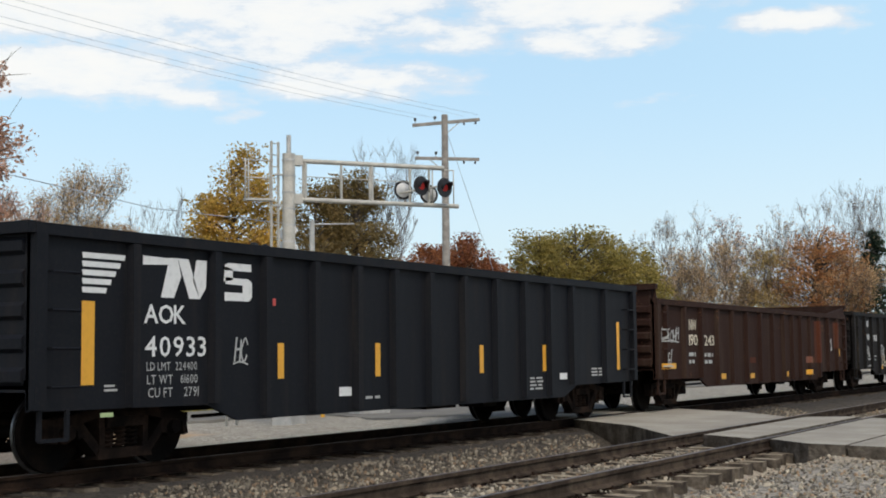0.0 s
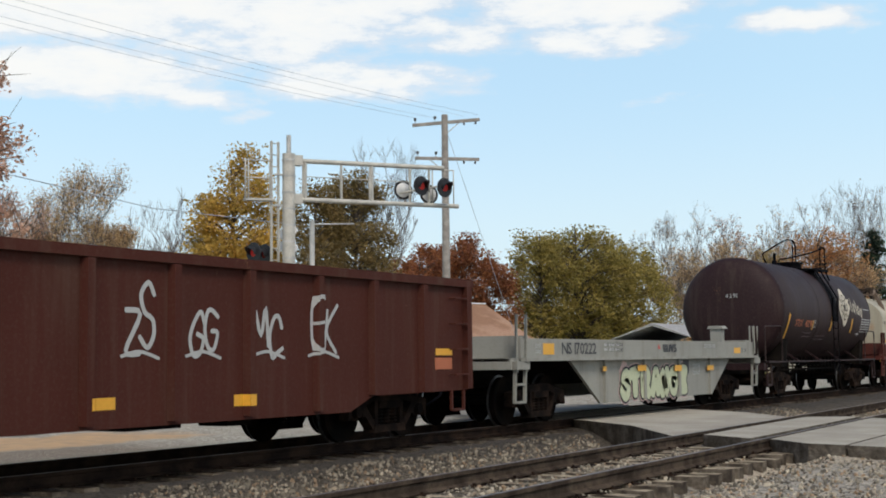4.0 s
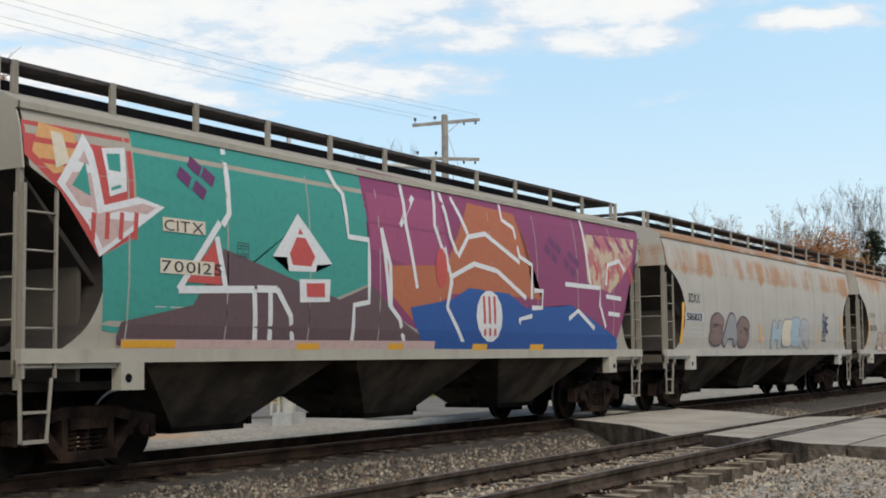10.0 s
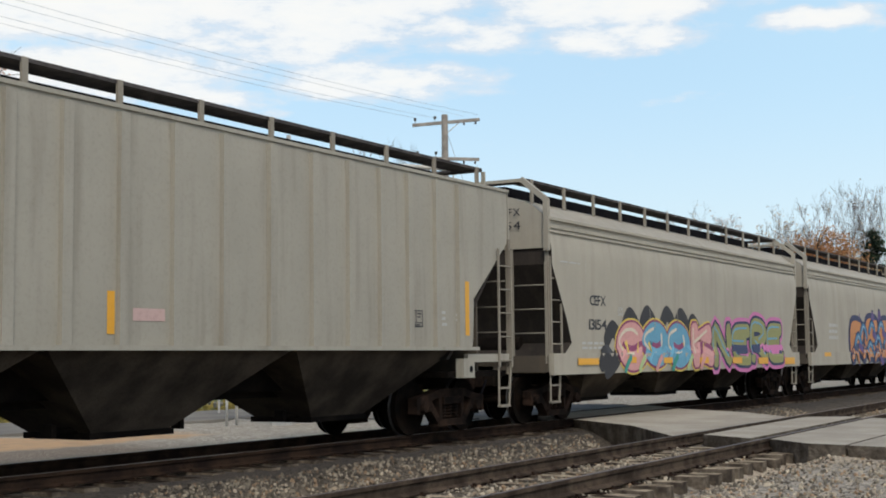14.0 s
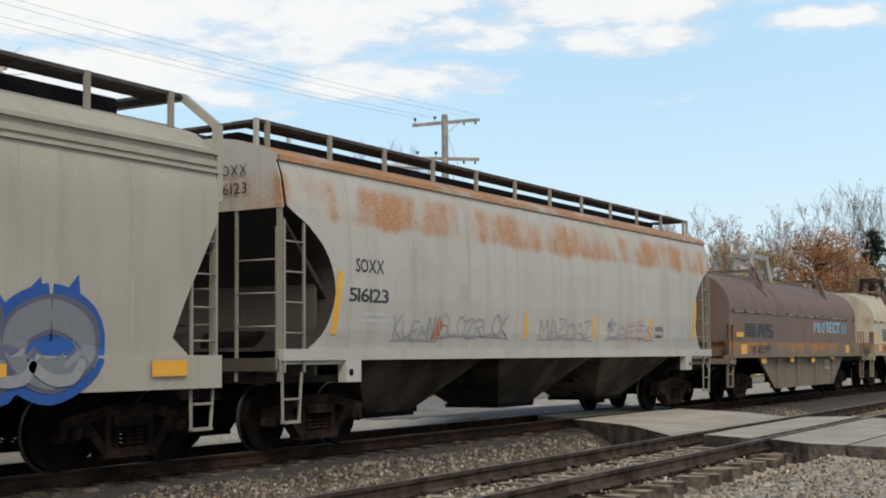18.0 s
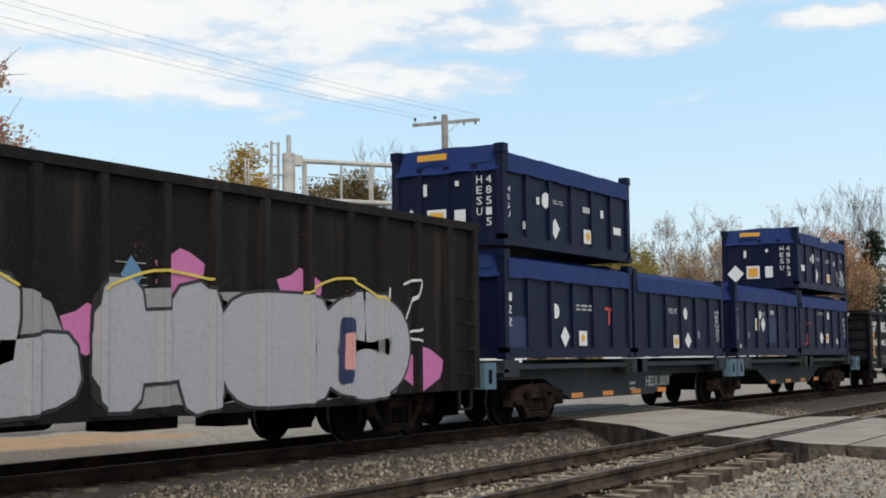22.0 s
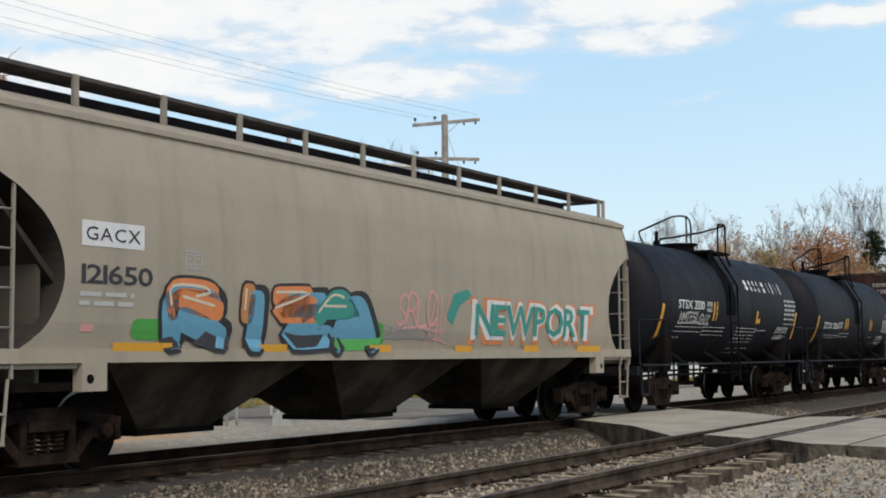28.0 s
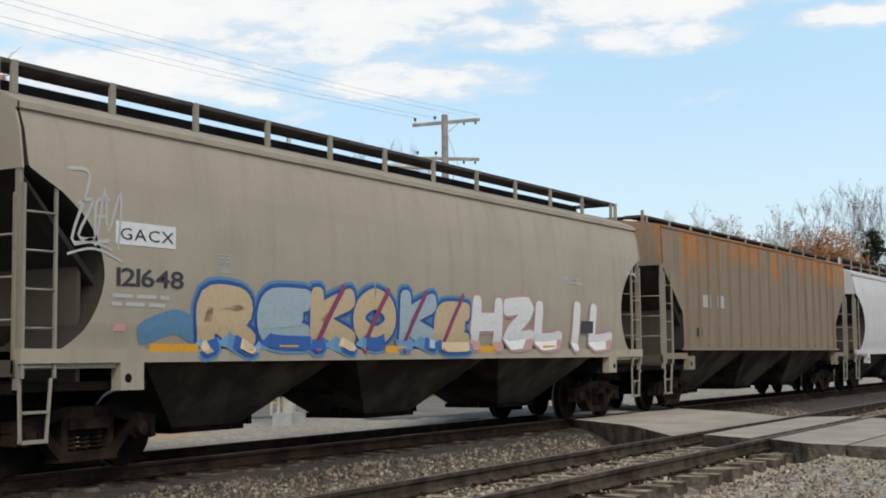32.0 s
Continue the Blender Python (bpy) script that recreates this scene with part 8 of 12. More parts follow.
small_print(C_NS3[0], -6.58, -5.92, 0.80, 0.88, C_NS3[2], M_DIM, 1, 4)
scribble(C_NS3[0], -3.30, -2.57, 1.37, 1.80, C_NS3[2], M_DIM, 20, 0.050, 6)
scribble(C_NS3[0], -2.17, -1.36, 1.25, 1.77, C_NS3[2], G_CREAM, 21, 0.050, 6)
scribble(C_NS3[0], -0.99, -0.24, 1.28, 1.77, C_NS3[2], G_CREAM, 22, 0.050, 6)
scribble(C_NS3[0], 0.19, 0.92, 1.23, 1.76, C_NS3[2], G_CREAM, 23, 0.050, 6)
scribble(C_NS3[0], -4.41, -3.62, 0.87, 1.21, C_NS3[2], G_CREAM, 24, 0.050, 6)
scribble(C_NS3[0], 3.64, 4.39, 1.35, 2.07, C_NS3[2], G_CREAM, 25, 0.050, 6)
scribble(C_NS3[0], 4.81, 5.58, 0.99, 2.07, C_NS3[2], G_WHITE, 26, 0.050, 6)
scribble(C_NS3[0], 6.02, 6.77, 1.29, 2.08, C_NS3[2], G_WHITE, 27, 0.050, 6)
scribble(C_NS3[0], -4.43, -3.74, 1.26, 1.61, C_NS3[2], M_DIM, 28, 0.050, 6)
scribble(C_NS3[0], -6.50, -6.14, 1.28, 1.53, C_NS3[2], M_DIM, 29, 0.050, 6)
plate(C_NS3[0], -4.48, -3.99, 0.71, 0.85, C_NS3[2], M_YEL)
plate(C_NS3[0], -2.04, -1.55, 0.68, 0.82, C_NS3[2], M_YEL)
plate(C_NS3[0], 1.37, 1.89, 0.67, 0.82, C_NS3[2], M_YEL)
plate(C_NS3[0], 3.82, 4.35, 0.68, 0.82, C_NS3[2], M_YEL)
plate(C_NS3[0], 7.05, 7.45, 0.65, 0.89, C_NS3[2], M_YEL)
boxed_mark(C_NS3[0], 5.98, 6.52, 0.95, 1.35, C_NS3[2], M_WHITE)

block(C_RED[0], 0.08)
plate(C_RED[0], -7.79, -7.19, 0.96, 1.21, C_RED[2], M_YEL)
plate(C_RED[0], -3.13, -2.56, 0.68, 0.81, C_RED[2], M_YEL)
plate(C_RED[0], -0.63, -0.17, 0.72, 0.86, C_RED[2], M_YEL)
plate(C_RED[0], 1.96, 2.42, 0.68, 0.83, C_RED[2], M_YEL)
small_print(C_RED[0], -6.00, -5.52, 1.92, 2.27, C_RED[2], M_DIM, 2, 2)
small_print(C_RED[0], -6.01, -4.84, 1.59, 1.85, C_RED[2], M_DIM, 2, 3)
plate(C_RED[0], -6.02, -5.03, 1.27, 1.48, C_RED[2], G_DULLPINK)
small_print(C_RED[0], -6.02, -4.96, 1.08, 1.25, C_RED[2], M_DIM, 2, 5)
scribble(C_RED[0], -4.26, -3.82, 1.40, 2.00, C_RED[2], M_DIM, 40, 0.060, 4)
scribble(C_RED[0], -0.05, 0.49, 1.40, 2.07, C_RED[2], M_DIM, 41, 0.060, 4)
scribble(C_RED[0], 1.07, 1.63, 1.40, 2.09, C_RED[2], M_DIM, 42, 0.060, 4)
scribble(C_RED[0], 2.36, 2.96, 1.40, 2.11, C_RED[2], M_DIM, 43, 0.060, 4)
scribble(C_RED[0], 3.62, 4.25, 1.40, 2.13, C_RED[2], M_DIM, 44, 0.060, 4)

block(C_RED[0], 0.57)
plate(C_RED[0], 6.56, 7.09, 1.32, 1.43, C_RED[2], M_YEL, off=0.012)
plate(C_RED[0], 6.54, 7.09, 1.09, 1.28, C_RED[2], G_RUSTY, off=0.009)

block(C_FLAT[0], -0.17)
plate(C_FLAT[0], -5.85, -5.37, 1.32, 1.53, C_FLAT[2][0], M_YEL)
write(C_FLAT[0], "NS 170222", -5.03, 1.33, 0.228, C_FLAT[2][0], M_INK, 1.63)
small_print(C_FLAT[0], -3.00, -2.14, 1.37, 1.56, C_FLAT[2][0], M_DIM, 2, 1)
plate(C_FLAT[0], 5.41, 5.93, 1.32, 1.47, C_FLAT[2][0], M_YEL)
small_print(C_FLAT[0], 3.14, 3.93, 1.46, 1.56, C_FLAT[2][0], M_DIM, 2, 3)
boxed_mark(C_FLAT[0], -6.17, -5.93, 1.35, 1.52, C_FLAT[2][0], M_DIM)

block(C_FLAT[0], -0.07)
horse_logo(C_FLAT[0], 0.21, 1.36, 0.18, C_FLAT[2][0], M_INK, 0.00, 1.59)
write(C_FLAT[0], "LD LMT 230800", -2.97, 1.49, 0.068, C_FLAT[2][0], M_INK, 0.85)
write(C_FLAT[0], "LT WT  55200", -2.96, 1.37, 0.074, C_FLAT[2][0], M_INK, 0.85)
outline(C_FLAT[0], [(-0.10, 1.43), (0.07, 1.43), (-0.03, 1.55)], C_FLAT[2][0], G_RED, 0.0100)
small_print(C_FLAT[0], 2.98, 3.83, 1.45, 1.55, C_FLAT[2][0], M_DIM, 2, 1)
write(C_FLAT[0], "CS 24", 5.88, 1.35, 0.111, C_FLAT[2][0], M_INK, 0.41)

block(C_FLAT[0], -0.05)
outline(C_FLAT[0], [(-2.22, 0.97), (-2.00, 1.18), (-1.78, 1.13), (-1.84, 0.89), (-1.84, 0.45), (-2.11, 0.44)], (lambda z: -1.462), G_DULLPINK, 0.0030)
plate(C_FLAT[0], -1.33, -0.84, 0.95, 1.08, (lambda z: -1.462), M_YEL, off=0.070)
plate(C_FLAT[0], 0.91, 1.38, 0.92, 1.06, (lambda z: -1.462), M_YEL, off=0.070)
plate(C_FLAT[0], 3.16, 3.64, 0.91, 1.03, (lambda z: -1.462), M_YEL, off=0.070)
plate(C_FLAT[0], 1.63, 2.01, 0.84, 1.17, (lambda z: -1.462), G_INK, off=0.012)
boxed_mark(C_FLAT[0], 2.31, 2.78, 0.82, 1.07, (lambda z: -1.462), M_DIM)

block(C_FLAT[0], -0.07)
plate(C_FLAT[0], -3.19, -3.01, 0.97, 1.07, (lambda z: -1.462), M_YEL, off=0.070)

block(C_STAL[0], 0.14)
outline(C_STAL[0], [(2.53, 2.87), (2.47, 2.75), (2.38, 2.64), (2.28, 2.57), (2.20, 2.50), (2.15, 2.42), (2.10, 2.33), (2.02, 2.24), (1.91, 2.20), (1.77, 2.23), (1.64, 2.31), (1.54, 2.39), (1.46, 2.46), (1.36, 2.52), (1.26, 2.58), (1.17, 2.66), (1.13, 2.78), (1.18, 2.89), (1.28, 3.00), (1.40, 3.07), (1.51, 3.14), (1.62, 3.23), (1.75, 3.34), (1.92, 3.44), (2.10, 3.50), (2.21, 3.47), (2.26, 3.39), (2.27, 3.29), (2.30, 3.21), (2.36, 3.15), (2.45, 3.09), (2.51, 2.99)], C_STAL[2], G_CREAM, 0.0060)
outline(C_STAL[0], [(2.32, 2.86), (2.26, 2.75), (2.15, 2.70), (2.04, 2.74), (2.00, 2.84), (2.06, 2.94), (2.19, 2.99), (2.29, 2.96)], C_STAL[2], P_STALEY, 0.0100)
outline(C_STAL[0], [(2.25, 2.85), (2.22, 2.79), (2.15, 2.76), (2.09, 2.78), (2.06, 2.84), (2.10, 2.90), (2.17, 2.94), (2.23, 2.91)], C_STAL[2], G_CREAM, 0.0140)
painted_line(C_STAL[0], [(1.85, 2.78), (2.14, 2.54)], 0.050, C_STAL[2], P_STALEY, 0.0160)
outline(C_STAL[0], [(1.97, 2.52), (1.94, 2.42), (1.85, 2.37), (1.73, 2.41), (1.67, 2.50), (1.70, 2.60), (1.80, 2.65), (1.91, 2.62)], C_STAL[2], P_STALEY, 0.0100)
outline(C_STAL[0], [(1.90, 2.52), (1.89, 2.45), (1.83, 2.43), (1.76, 2.45), (1.73, 2.51), (1.74, 2.57), (1.80, 2.60), (1.87, 2.57)], C_STAL[2], G_CREAM, 0.0140)
painted_line(C_STAL[0], [(1.75, 2.77), (1.50, 2.51)], 0.050, C_STAL[2], P_STALEY, 0.0160)
outline(C_STAL[0], [(1.61, 2.81), (1.57, 2.71), (1.46, 2.66), (1.36, 2.69), (1.32, 2.79), (1.37, 2.89), (1.48, 2.94), (1.58, 2.91)], C_STAL[2], P_STALEY, 0.0100)
outline(C_STAL[0], [(1.55, 2.80), (1.52, 2.74), (1.46, 2.71), (1.40, 2.73), (1.38, 2.79), (1.41, 2.86), (1.47, 2.88), (1.53, 2.86)], C_STAL[2], G_CREAM, 0.0140)
painted_line(C_STAL[0], [(1.76, 2.87), (1.55, 3.10)], 0.050, C_STAL[2], P_STALEY, 0.0160)
outline(C_STAL[0], [(2.05, 3.16), (1.96, 3.05), (1.84, 3.00), (1.74, 3.03), (1.73, 3.13), (1.82, 3.24), (1.96, 3.30), (2.05, 3.26)], C_STAL[2], P_STALEY, 0.0100)
outline(C_STAL[0], [(1.98, 3.15), (1.93, 3.09), (1.85, 3.06), (1.80, 3.08), (1.79, 3.14), (1.85, 3.21), (1.93, 3.24), (1.98, 3.22)], C_STAL[2], G_CREAM, 0.0140)
painted_line(C_STAL[0], [(1.87, 2.88), (2.22, 3.16)], 0.050, C_STAL[2], P_STALEY, 0.0160)
outline(C_STAL[0], [(1.92, 2.83), (1.88, 2.75), (1.80, 2.72), (1.72, 2.74), (1.69, 2.81), (1.73, 2.89), (1.82, 2.93), (1.90, 2.90)], C_STAL[2], P_STALEY, 0.0180)
stripe(C_STAL[0], 0.15, 2.03, 2.49, C_STAL[2], w=0.15)
stripe(C_STAL[0], 2.89, 2.01, 2.47, C_STAL[2], w=0.15)
stripe(C_STAL[0], -2.06, 2.03, 2.33, C_STAL[2], w=0.10)
write(C_STAL[0], "STSX", -4.02, 2.13, 0.204, C_STAL[2], G_RUSTY, 0.8)
write(C_STAL[0], "4291", -2.97, 2.12, 0.204, C_STAL[2], G_RUSTY, 0.81)
boxed_mark(C_STAL[0], -2.02, -1.71, 2.11, 2.33, C_STAL[2], M_DIM)
small_print(C_STAL[0], 4.20, 5.63, 2.02, 2.52, C_STAL[2], M_DIM, 6, 2)
small_print(C_STAL[0], 4.53, 5.41, 2.79, 2.87, C_STAL[2], M_DIM, 1, 3)
plate(C_STAL[0], 3.87, 4.16, 1.93, 2.00, C_STAL[2], M_DIM)
small_print(C_STAL[0], -2.78, -1.84, 1.79, 2.01, C_STAL[2], G_MAROON, 2, 8)
small_print(C_STAL[0], -1.22, -0.20, 1.72, 1.93, C_STAL[2], G_MAROON, 2, 9)

block(C_STAL[0], 0.08)
painted_line(C_STAL[0], [(-4.65, 2.47), (-4.72, 2.26), (-4.73, 2.04), (-4.66, 1.83), (-4.49, 1.61)], 0.140, C_STAL[2], M_YEL, 0.016)

block(C_CR[0], 0.04)
horse_logo(C_CR[0], -6.19, 2.56, 0.41, C_CR[2][1], M_INK, 0.00, 2.36)
horse_logo(C_CR[0], 2.22, 2.64, 0.37, C_CR[2][1], M_INK, 0.00, 2.79)
plate(C_CR[0], -8.44, -7.69, 1.69, 1.80, C_CR[2][1], M_YEL)
outline(C_CR[0], [(-6.93, 3.13), (-4.26, 3.26), (-3.92, 3.02), (-4.53, 2.76), (-5.58, 2.72), (-5.96, 2.92)], C_CR[2][1], P_BROWN, 0.0040)
plate(C_CR[0], -5.06, -4.53, 2.25, 2.51, C_CR[2][1], P_BROWN)
scribble(C_CR[0], -7.25, -6.07, 1.56, 1.97, C_CR[2][1], M_DIM, 5, 0.050, 6)

block(C_CR[0], 0.16)
plate(C_CR[0], 0.24, 0.80, 1.62, 1.73, C_CR[2][1], M_YEL)
scribble(C_CR[0], 2.86, 4.00, 1.62, 1.95, C_CR[2][1], G_ROSE, 7, 0.050, 7)

block(C_CR[0], 0.09)
write(C_CR[0], "CR 628313", -6.88, 1.23, 0.207, (lambda z: -1.585), M_WHITE, 1.65)
small_print(C_CR[0], -4.49, -3.48, 1.22, 1.38, (lambda z: -1.585), M_DIM, 1, 2)

block(C_CR[0], 0.16)
small_print(C_CR[0], -4.14, -3.25, 1.28, 1.48, (lambda z: -1.585), M_DIM, 2, 2)
plate(C_CR[0], -2.28, -2.11, 1.29, 1.39, (lambda z: -1.585), M_DIM)
plate(C_CR[0], -0.62, -0.27, 1.30, 1.40, (lambda z: -1.585), M_DIM)
boxed_mark(C_CR[0], 3.34, 3.84, 1.24, 1.49, (lambda z: -1.585), M_WHITE)
plate(C_CR[0], 5.24, 5.52, 1.30, 1.41, (lambda z: -1.585), M_DIM)
plate(C_CR[0], 1.58, 1.86, 1.33, 1.43, (lambda z: -1.585), M_DIM)
plate(C_CR[0], -1.59, -1.12, 0.86, 0.97, (lambda z: -1.085), M_YEL)
plate(C_CR[0], 1.36, 1.85, 0.82, 0.94, (lambda z: -1.085), M_YEL)
plate(C_CR[0], 4.62, 5.13, 0.81, 0.95, (lambda z: -1.085), M_YEL)

block(C_CR[0], 0.05)
plate(C_CR[0], -4.77, -4.20, 0.80, 0.94, (lambda z: -1.085), M_YEL)
plate(C_CR[0], -7.59, -7.11, 0.96, 1.10, (lambda z: -1.085), M_YEL)

block(C_GATX[0], 0.04)
stripe(C_GATX[0], -1.89, 2.19, 2.66, C_GATX[2], w=0.15)
stripe(C_GATX[0], -0.56, 2.19, 2.66, C_GATX[2], w=0.15)
stripe(C_GATX[0], 2.21, 2.19, 2.67, C_GATX[2], w=0.15)
painted_line(C_GATX[0], [(-5.26, 2.93), (-5.32, 2.69), (-5.33, 2.45), (-5.32, 2.22), (-5.27, 2.00)], 0.170, C_GATX[2], M_YEL, 0.016)
painted_line(C_GATX[0], [(5.55, 2.95), (5.40, 2.70), (5.32, 2.45), (5.32, 2.22), (5.39, 1.98)], 0.150, C_GATX[2], M_YEL, 0.016)
write(C_GATX[0], "GATX 235568", -4.43, 2.13, 0.199, C_GATX[2], M_WHITE, 2.37)
write(C_GATX[0], "LD LMT 201000", -4.22, 1.88, 0.062, C_GATX[2], M_DIM, 1.65)
write(C_GATX[0], "LT WT  62000", -4.22, 1.75, 0.060, C_GATX[2], M_DIM, 1.67)
small_print(C_GATX[0], -1.64, 0.13, 1.52, 1.88, C_GATX[2], M_DIM, 5, 1)
small_print(C_GATX[0], 1.27, 2.57, 1.45, 1.87, C_GATX[2], M_DIM, 5, 2)
small_print(C_GATX[0], 2.50, 4.47, 1.70, 1.87, C_GATX[2], M_DIM, 2, 3)
write(C_GATX[0], "SR 8754", 3.31, 2.22, 0.095, C_GATX[2], M_WHITE, 0.78)
write(C_GATX[0], "SR 13450", 3.32, 2.06, 0.099, C_GATX[2], M_WHITE, 0.80)
write(C_GATX[0], "SR 13449", 3.34, 1.91, 0.103, C_GATX[2], M_WHITE, 0.82)
small_print(C_GATX[0], 4.18, 5.49, 2.04, 2.80, C_GATX[2], M_DIM, 7, 4)

block(C_H9[0], 0.04)
write(C_H9[0], "CEFX", -7.08, 2.35, 0.188, C_H9[2], M_INK, 0.80)
write(C_H9[0], "12026", -7.17, 1.85, 0.211, C_H9[2], M_INK, 0.81)
small_print(C_H9[0], -7.28, -6.34, 1.49, 1.69, C_H9[2], M_DIM, 2, 2)
plate(C_H9[0], -7.38, -6.36, 1.33, 1.44, C_H9[2], M_YEL)
boxed_mark(C_H9[0], -4.52, -4.29, 2.17, 2.32, C_H9[2], M_DIM)

block(C_H9[0], 0.23)

block(C_H9[0], 0.37)
small_print(C_H9[0], 6.01, 7.10, 2.03, 2.34, C_H9[2], M_DIM, 3, 2)
boxed_mark(C_H9[0], 5.92, 6.47, 1.52, 1.76, C_H9[2], M_INK)
plate(C_H9[0], 2.81, 3.26, 1.33, 1.46, C_H9[2], M_YEL)
plate(C_H9[0], 5.50, 6.45, 1.33, 1.47, C_H9[2], M_YEL)
plate(C_H9[0], -0.33, 0.13, 1.34, 1.45, C_H9[2], M_YEL, off=0.030)

block(C_H10[0], -0.03)
outline(C_H10[0], [(-8.66, 3.90), (-7.01, 3.91), (-7.03, 2.73), (-7.60, 2.46), (-8.18, 3.16), (-8.67, 3.51)], C_H10[2], G_RED, 0.0040)
outline(C_H10[0], [(-6.99, 4.06), (-2.14, 4.09), (-1.97, 2.42), (-2.98, 2.13), (-5.05, 2.43), (-5.49, 2.26), (-6.06, 1.82), (-7.27, 1.60), (-7.50, 1.63), (-7.55, 2.47), (-6.98, 2.74)], C_H10[2], G_TEAL, 0.0050)
outline(C_H10[0], [(-7.26, 1.55), (-7.21, 1.73), (-5.98, 1.96), (-5.42, 2.70), (-2.83, 2.13), (-1.97, 2.38), (-1.28, 1.92), (-0.15, 1.48), (-7.23, 1.46)], C_H10[2], G_MAROON, 0.0060)
outline(C_H10[0], [(-2.14, 4.14), (8.89, 4.01), (8.28, 3.24), (7.40, 1.64), (4.91, 1.62), (-0.19, 1.58), (-1.28, 1.92), (-2.05, 2.41)], C_H10[2], G_PLUM, 0.0050)
outline(C_H10[0], [(-2.03, 3.88), (0.15, 3.83), (0.40, 2.71), (-1.02, 2.73), (-2.00, 2.93)], C_H10[2], G_VIOLETP, 0.0070)
outline(C_H10[0], [(-1.67, 2.69), (0.21, 2.79), (1.16, 3.93), (2.84, 3.88), (3.32, 2.65), (3.80, 2.35), (1.38, 2.37), (0.41, 2.33), (-0.77, 1.85), (-1.49, 2.27)], C_H10[2], G_RUSTY, 0.0080)
outline(C_H10[0], [(-0.89, 2.07), (0.42, 2.24), (0.98, 2.45), (2.43, 2.41), (3.11, 2.17), (4.29, 2.21), (5.05, 2.28), (5.88, 2.08), (7.40, 1.64), (7.31, 1.50), (-0.41, 1.48), (-0.77, 1.85)], C_H10[2], G_BLUE, 0.0090)
outline(C_H10[0], [(5.75, 3.73), (8.54, 3.82), (8.23, 3.30), (7.00, 2.58), (5.85, 2.76)], C_H10[2], G_CLOUD, 0.0080)
outline(C_H10[0], [(-8.41, 3.91), (-7.91, 3.85), (-7.84, 3.45), (-8.27, 3.34), (-8.56, 3.56)], C_H10[2], G_AMBER, 0.0060)
outline(C_H10[0], [(-8.26, 3.83), (-8.09, 3.82), (-8.02, 3.50), (-8.23, 3.41)], C_H10[2], G_CREAM, 0.0070)
outline(C_H10[0], [(-8.23, 3.25), (-7.77, 3.87), (-7.65, 3.68), (-7.52, 3.06), (-6.96, 3.21), (-6.51, 3.13), (-7.60, 2.46), (-7.77, 2.81)], C_H10[2], G_WHITE, 0.0100)
outline(C_H10[0], [(-8.11, 3.24), (-7.79, 3.66), (-7.73, 3.53), (-7.63, 2.95), (-6.89, 3.14), (-6.66, 3.11), (-7.55, 2.56), (-7.71, 2.81)], C_H10[2], G_DULLPINK, 0.0110)
outline(C_H10[0], [(-8.01, 3.24), (-7.79, 3.53), (-7.73, 3.14)], C_H10[2], G_TEAL, 0.0120)
outline(C_H10[0], [(-7.51, 3.73), (-7.13, 3.78), (-7.15, 3.26), (-7.43, 3.17)], C_H10[2], G_WHITE, 0.0125)
outline(C_H10[0], [(-7.44, 3.67), (-7.22, 3.70), (-7.24, 3.29), (-7.40, 3.24)], C_H10[2], G_TEAL, 0.0130)
painted_line(C_H10[0], [(-7.69, 2.96), (-7.71, 2.65)], 0.070, C_H10[2], G_RED, 0.0135)
painted_line(C_H10[0], [(-7.47, 2.98), (-7.49, 2.67)], 0.070, C_H10[2], G_RED, 0.0135)
painted_line(C_H10[0], [(-7.24, 3.00), (-7.27, 2.68)], 0.070, C_H10[2], G_RED, 0.0135)
painted_line(C_H10[0], [(-7.00, 3.02), (-7.03, 2.70)], 0.070, C_H10[2], G_RED, 0.0135)
painted_line(C_H10[0], [(-5.56, 2.84), (-5.37, 2.16)], 0.095, C_H10[2], G_WHITE, 0.0140)
painted_line(C_H10[0], [(-6.27, 2.14), (-5.49, 3.03)], 0.095, C_H10[2], G_WHITE, 0.0140)
painted_line(C_H10[0], [(-5.28, 4.05), (-5.30, 3.16), (-5.44, 3.00)], 0.095, C_H10[2], G_WHITE, 0.0140)
painted_line(C_H10[0], [(-6.27, 2.14), (-4.80, 2.20)], 0.095, C_H10[2], G_WHITE, 0.0140)
painted_line(C_H10[0], [(-4.80, 2.20), (-4.70, 1.44)], 0.095, C_H10[2], G_WHITE, 0.0140)
painted_line(C_H10[0], [(-4.46, 2.22), (-4.39, 1.44)], 0.095, C_H10[2], G_WHITE, 0.0140)
painted_line(C_H10[0], [(-4.31, 2.22), (-3.98, 1.87), (-3.87, 1.44)], 0.095, C_H10[2], G_WHITE, 0.0140)
painted_line(C_H10[0], [(-4.74, 2.21), (-4.31, 2.22)], 0.095, C_H10[2], G_WHITE, 0.0140)
outline(C_H10[0], [(-6.13, 2.24), (-5.59, 2.80), (-5.46, 2.23)], C_H10[2], G_RED, 0.0125)
outline(C_H10[0], [(-4.41, 2.66), (-3.82, 3.29), (-3.02, 2.63), (-3.40, 2.60), (-3.42, 2.50), (-4.05, 2.48), (-4.09, 2.67)], C_H10[2], G_WHITE, 0.0120)
outline(C_H10[0], [(-4.03, 2.72), (-3.78, 3.09), (-3.44, 2.71), (-3.54, 2.57), (-3.96, 2.57)], C_H10[2], G_RED, 0.0135)
outline(C_H10[0], [(-3.81, 2.38), (-3.07, 2.41), (-3.08, 2.09), (-3.78, 2.06)], C_H10[2], G_WHITE, 0.0120)
outline(C_H10[0], [(-3.65, 2.33), (-3.21, 2.35), (-3.20, 2.15), (-3.63, 2.14)], C_H10[2], G_RED, 0.0135)
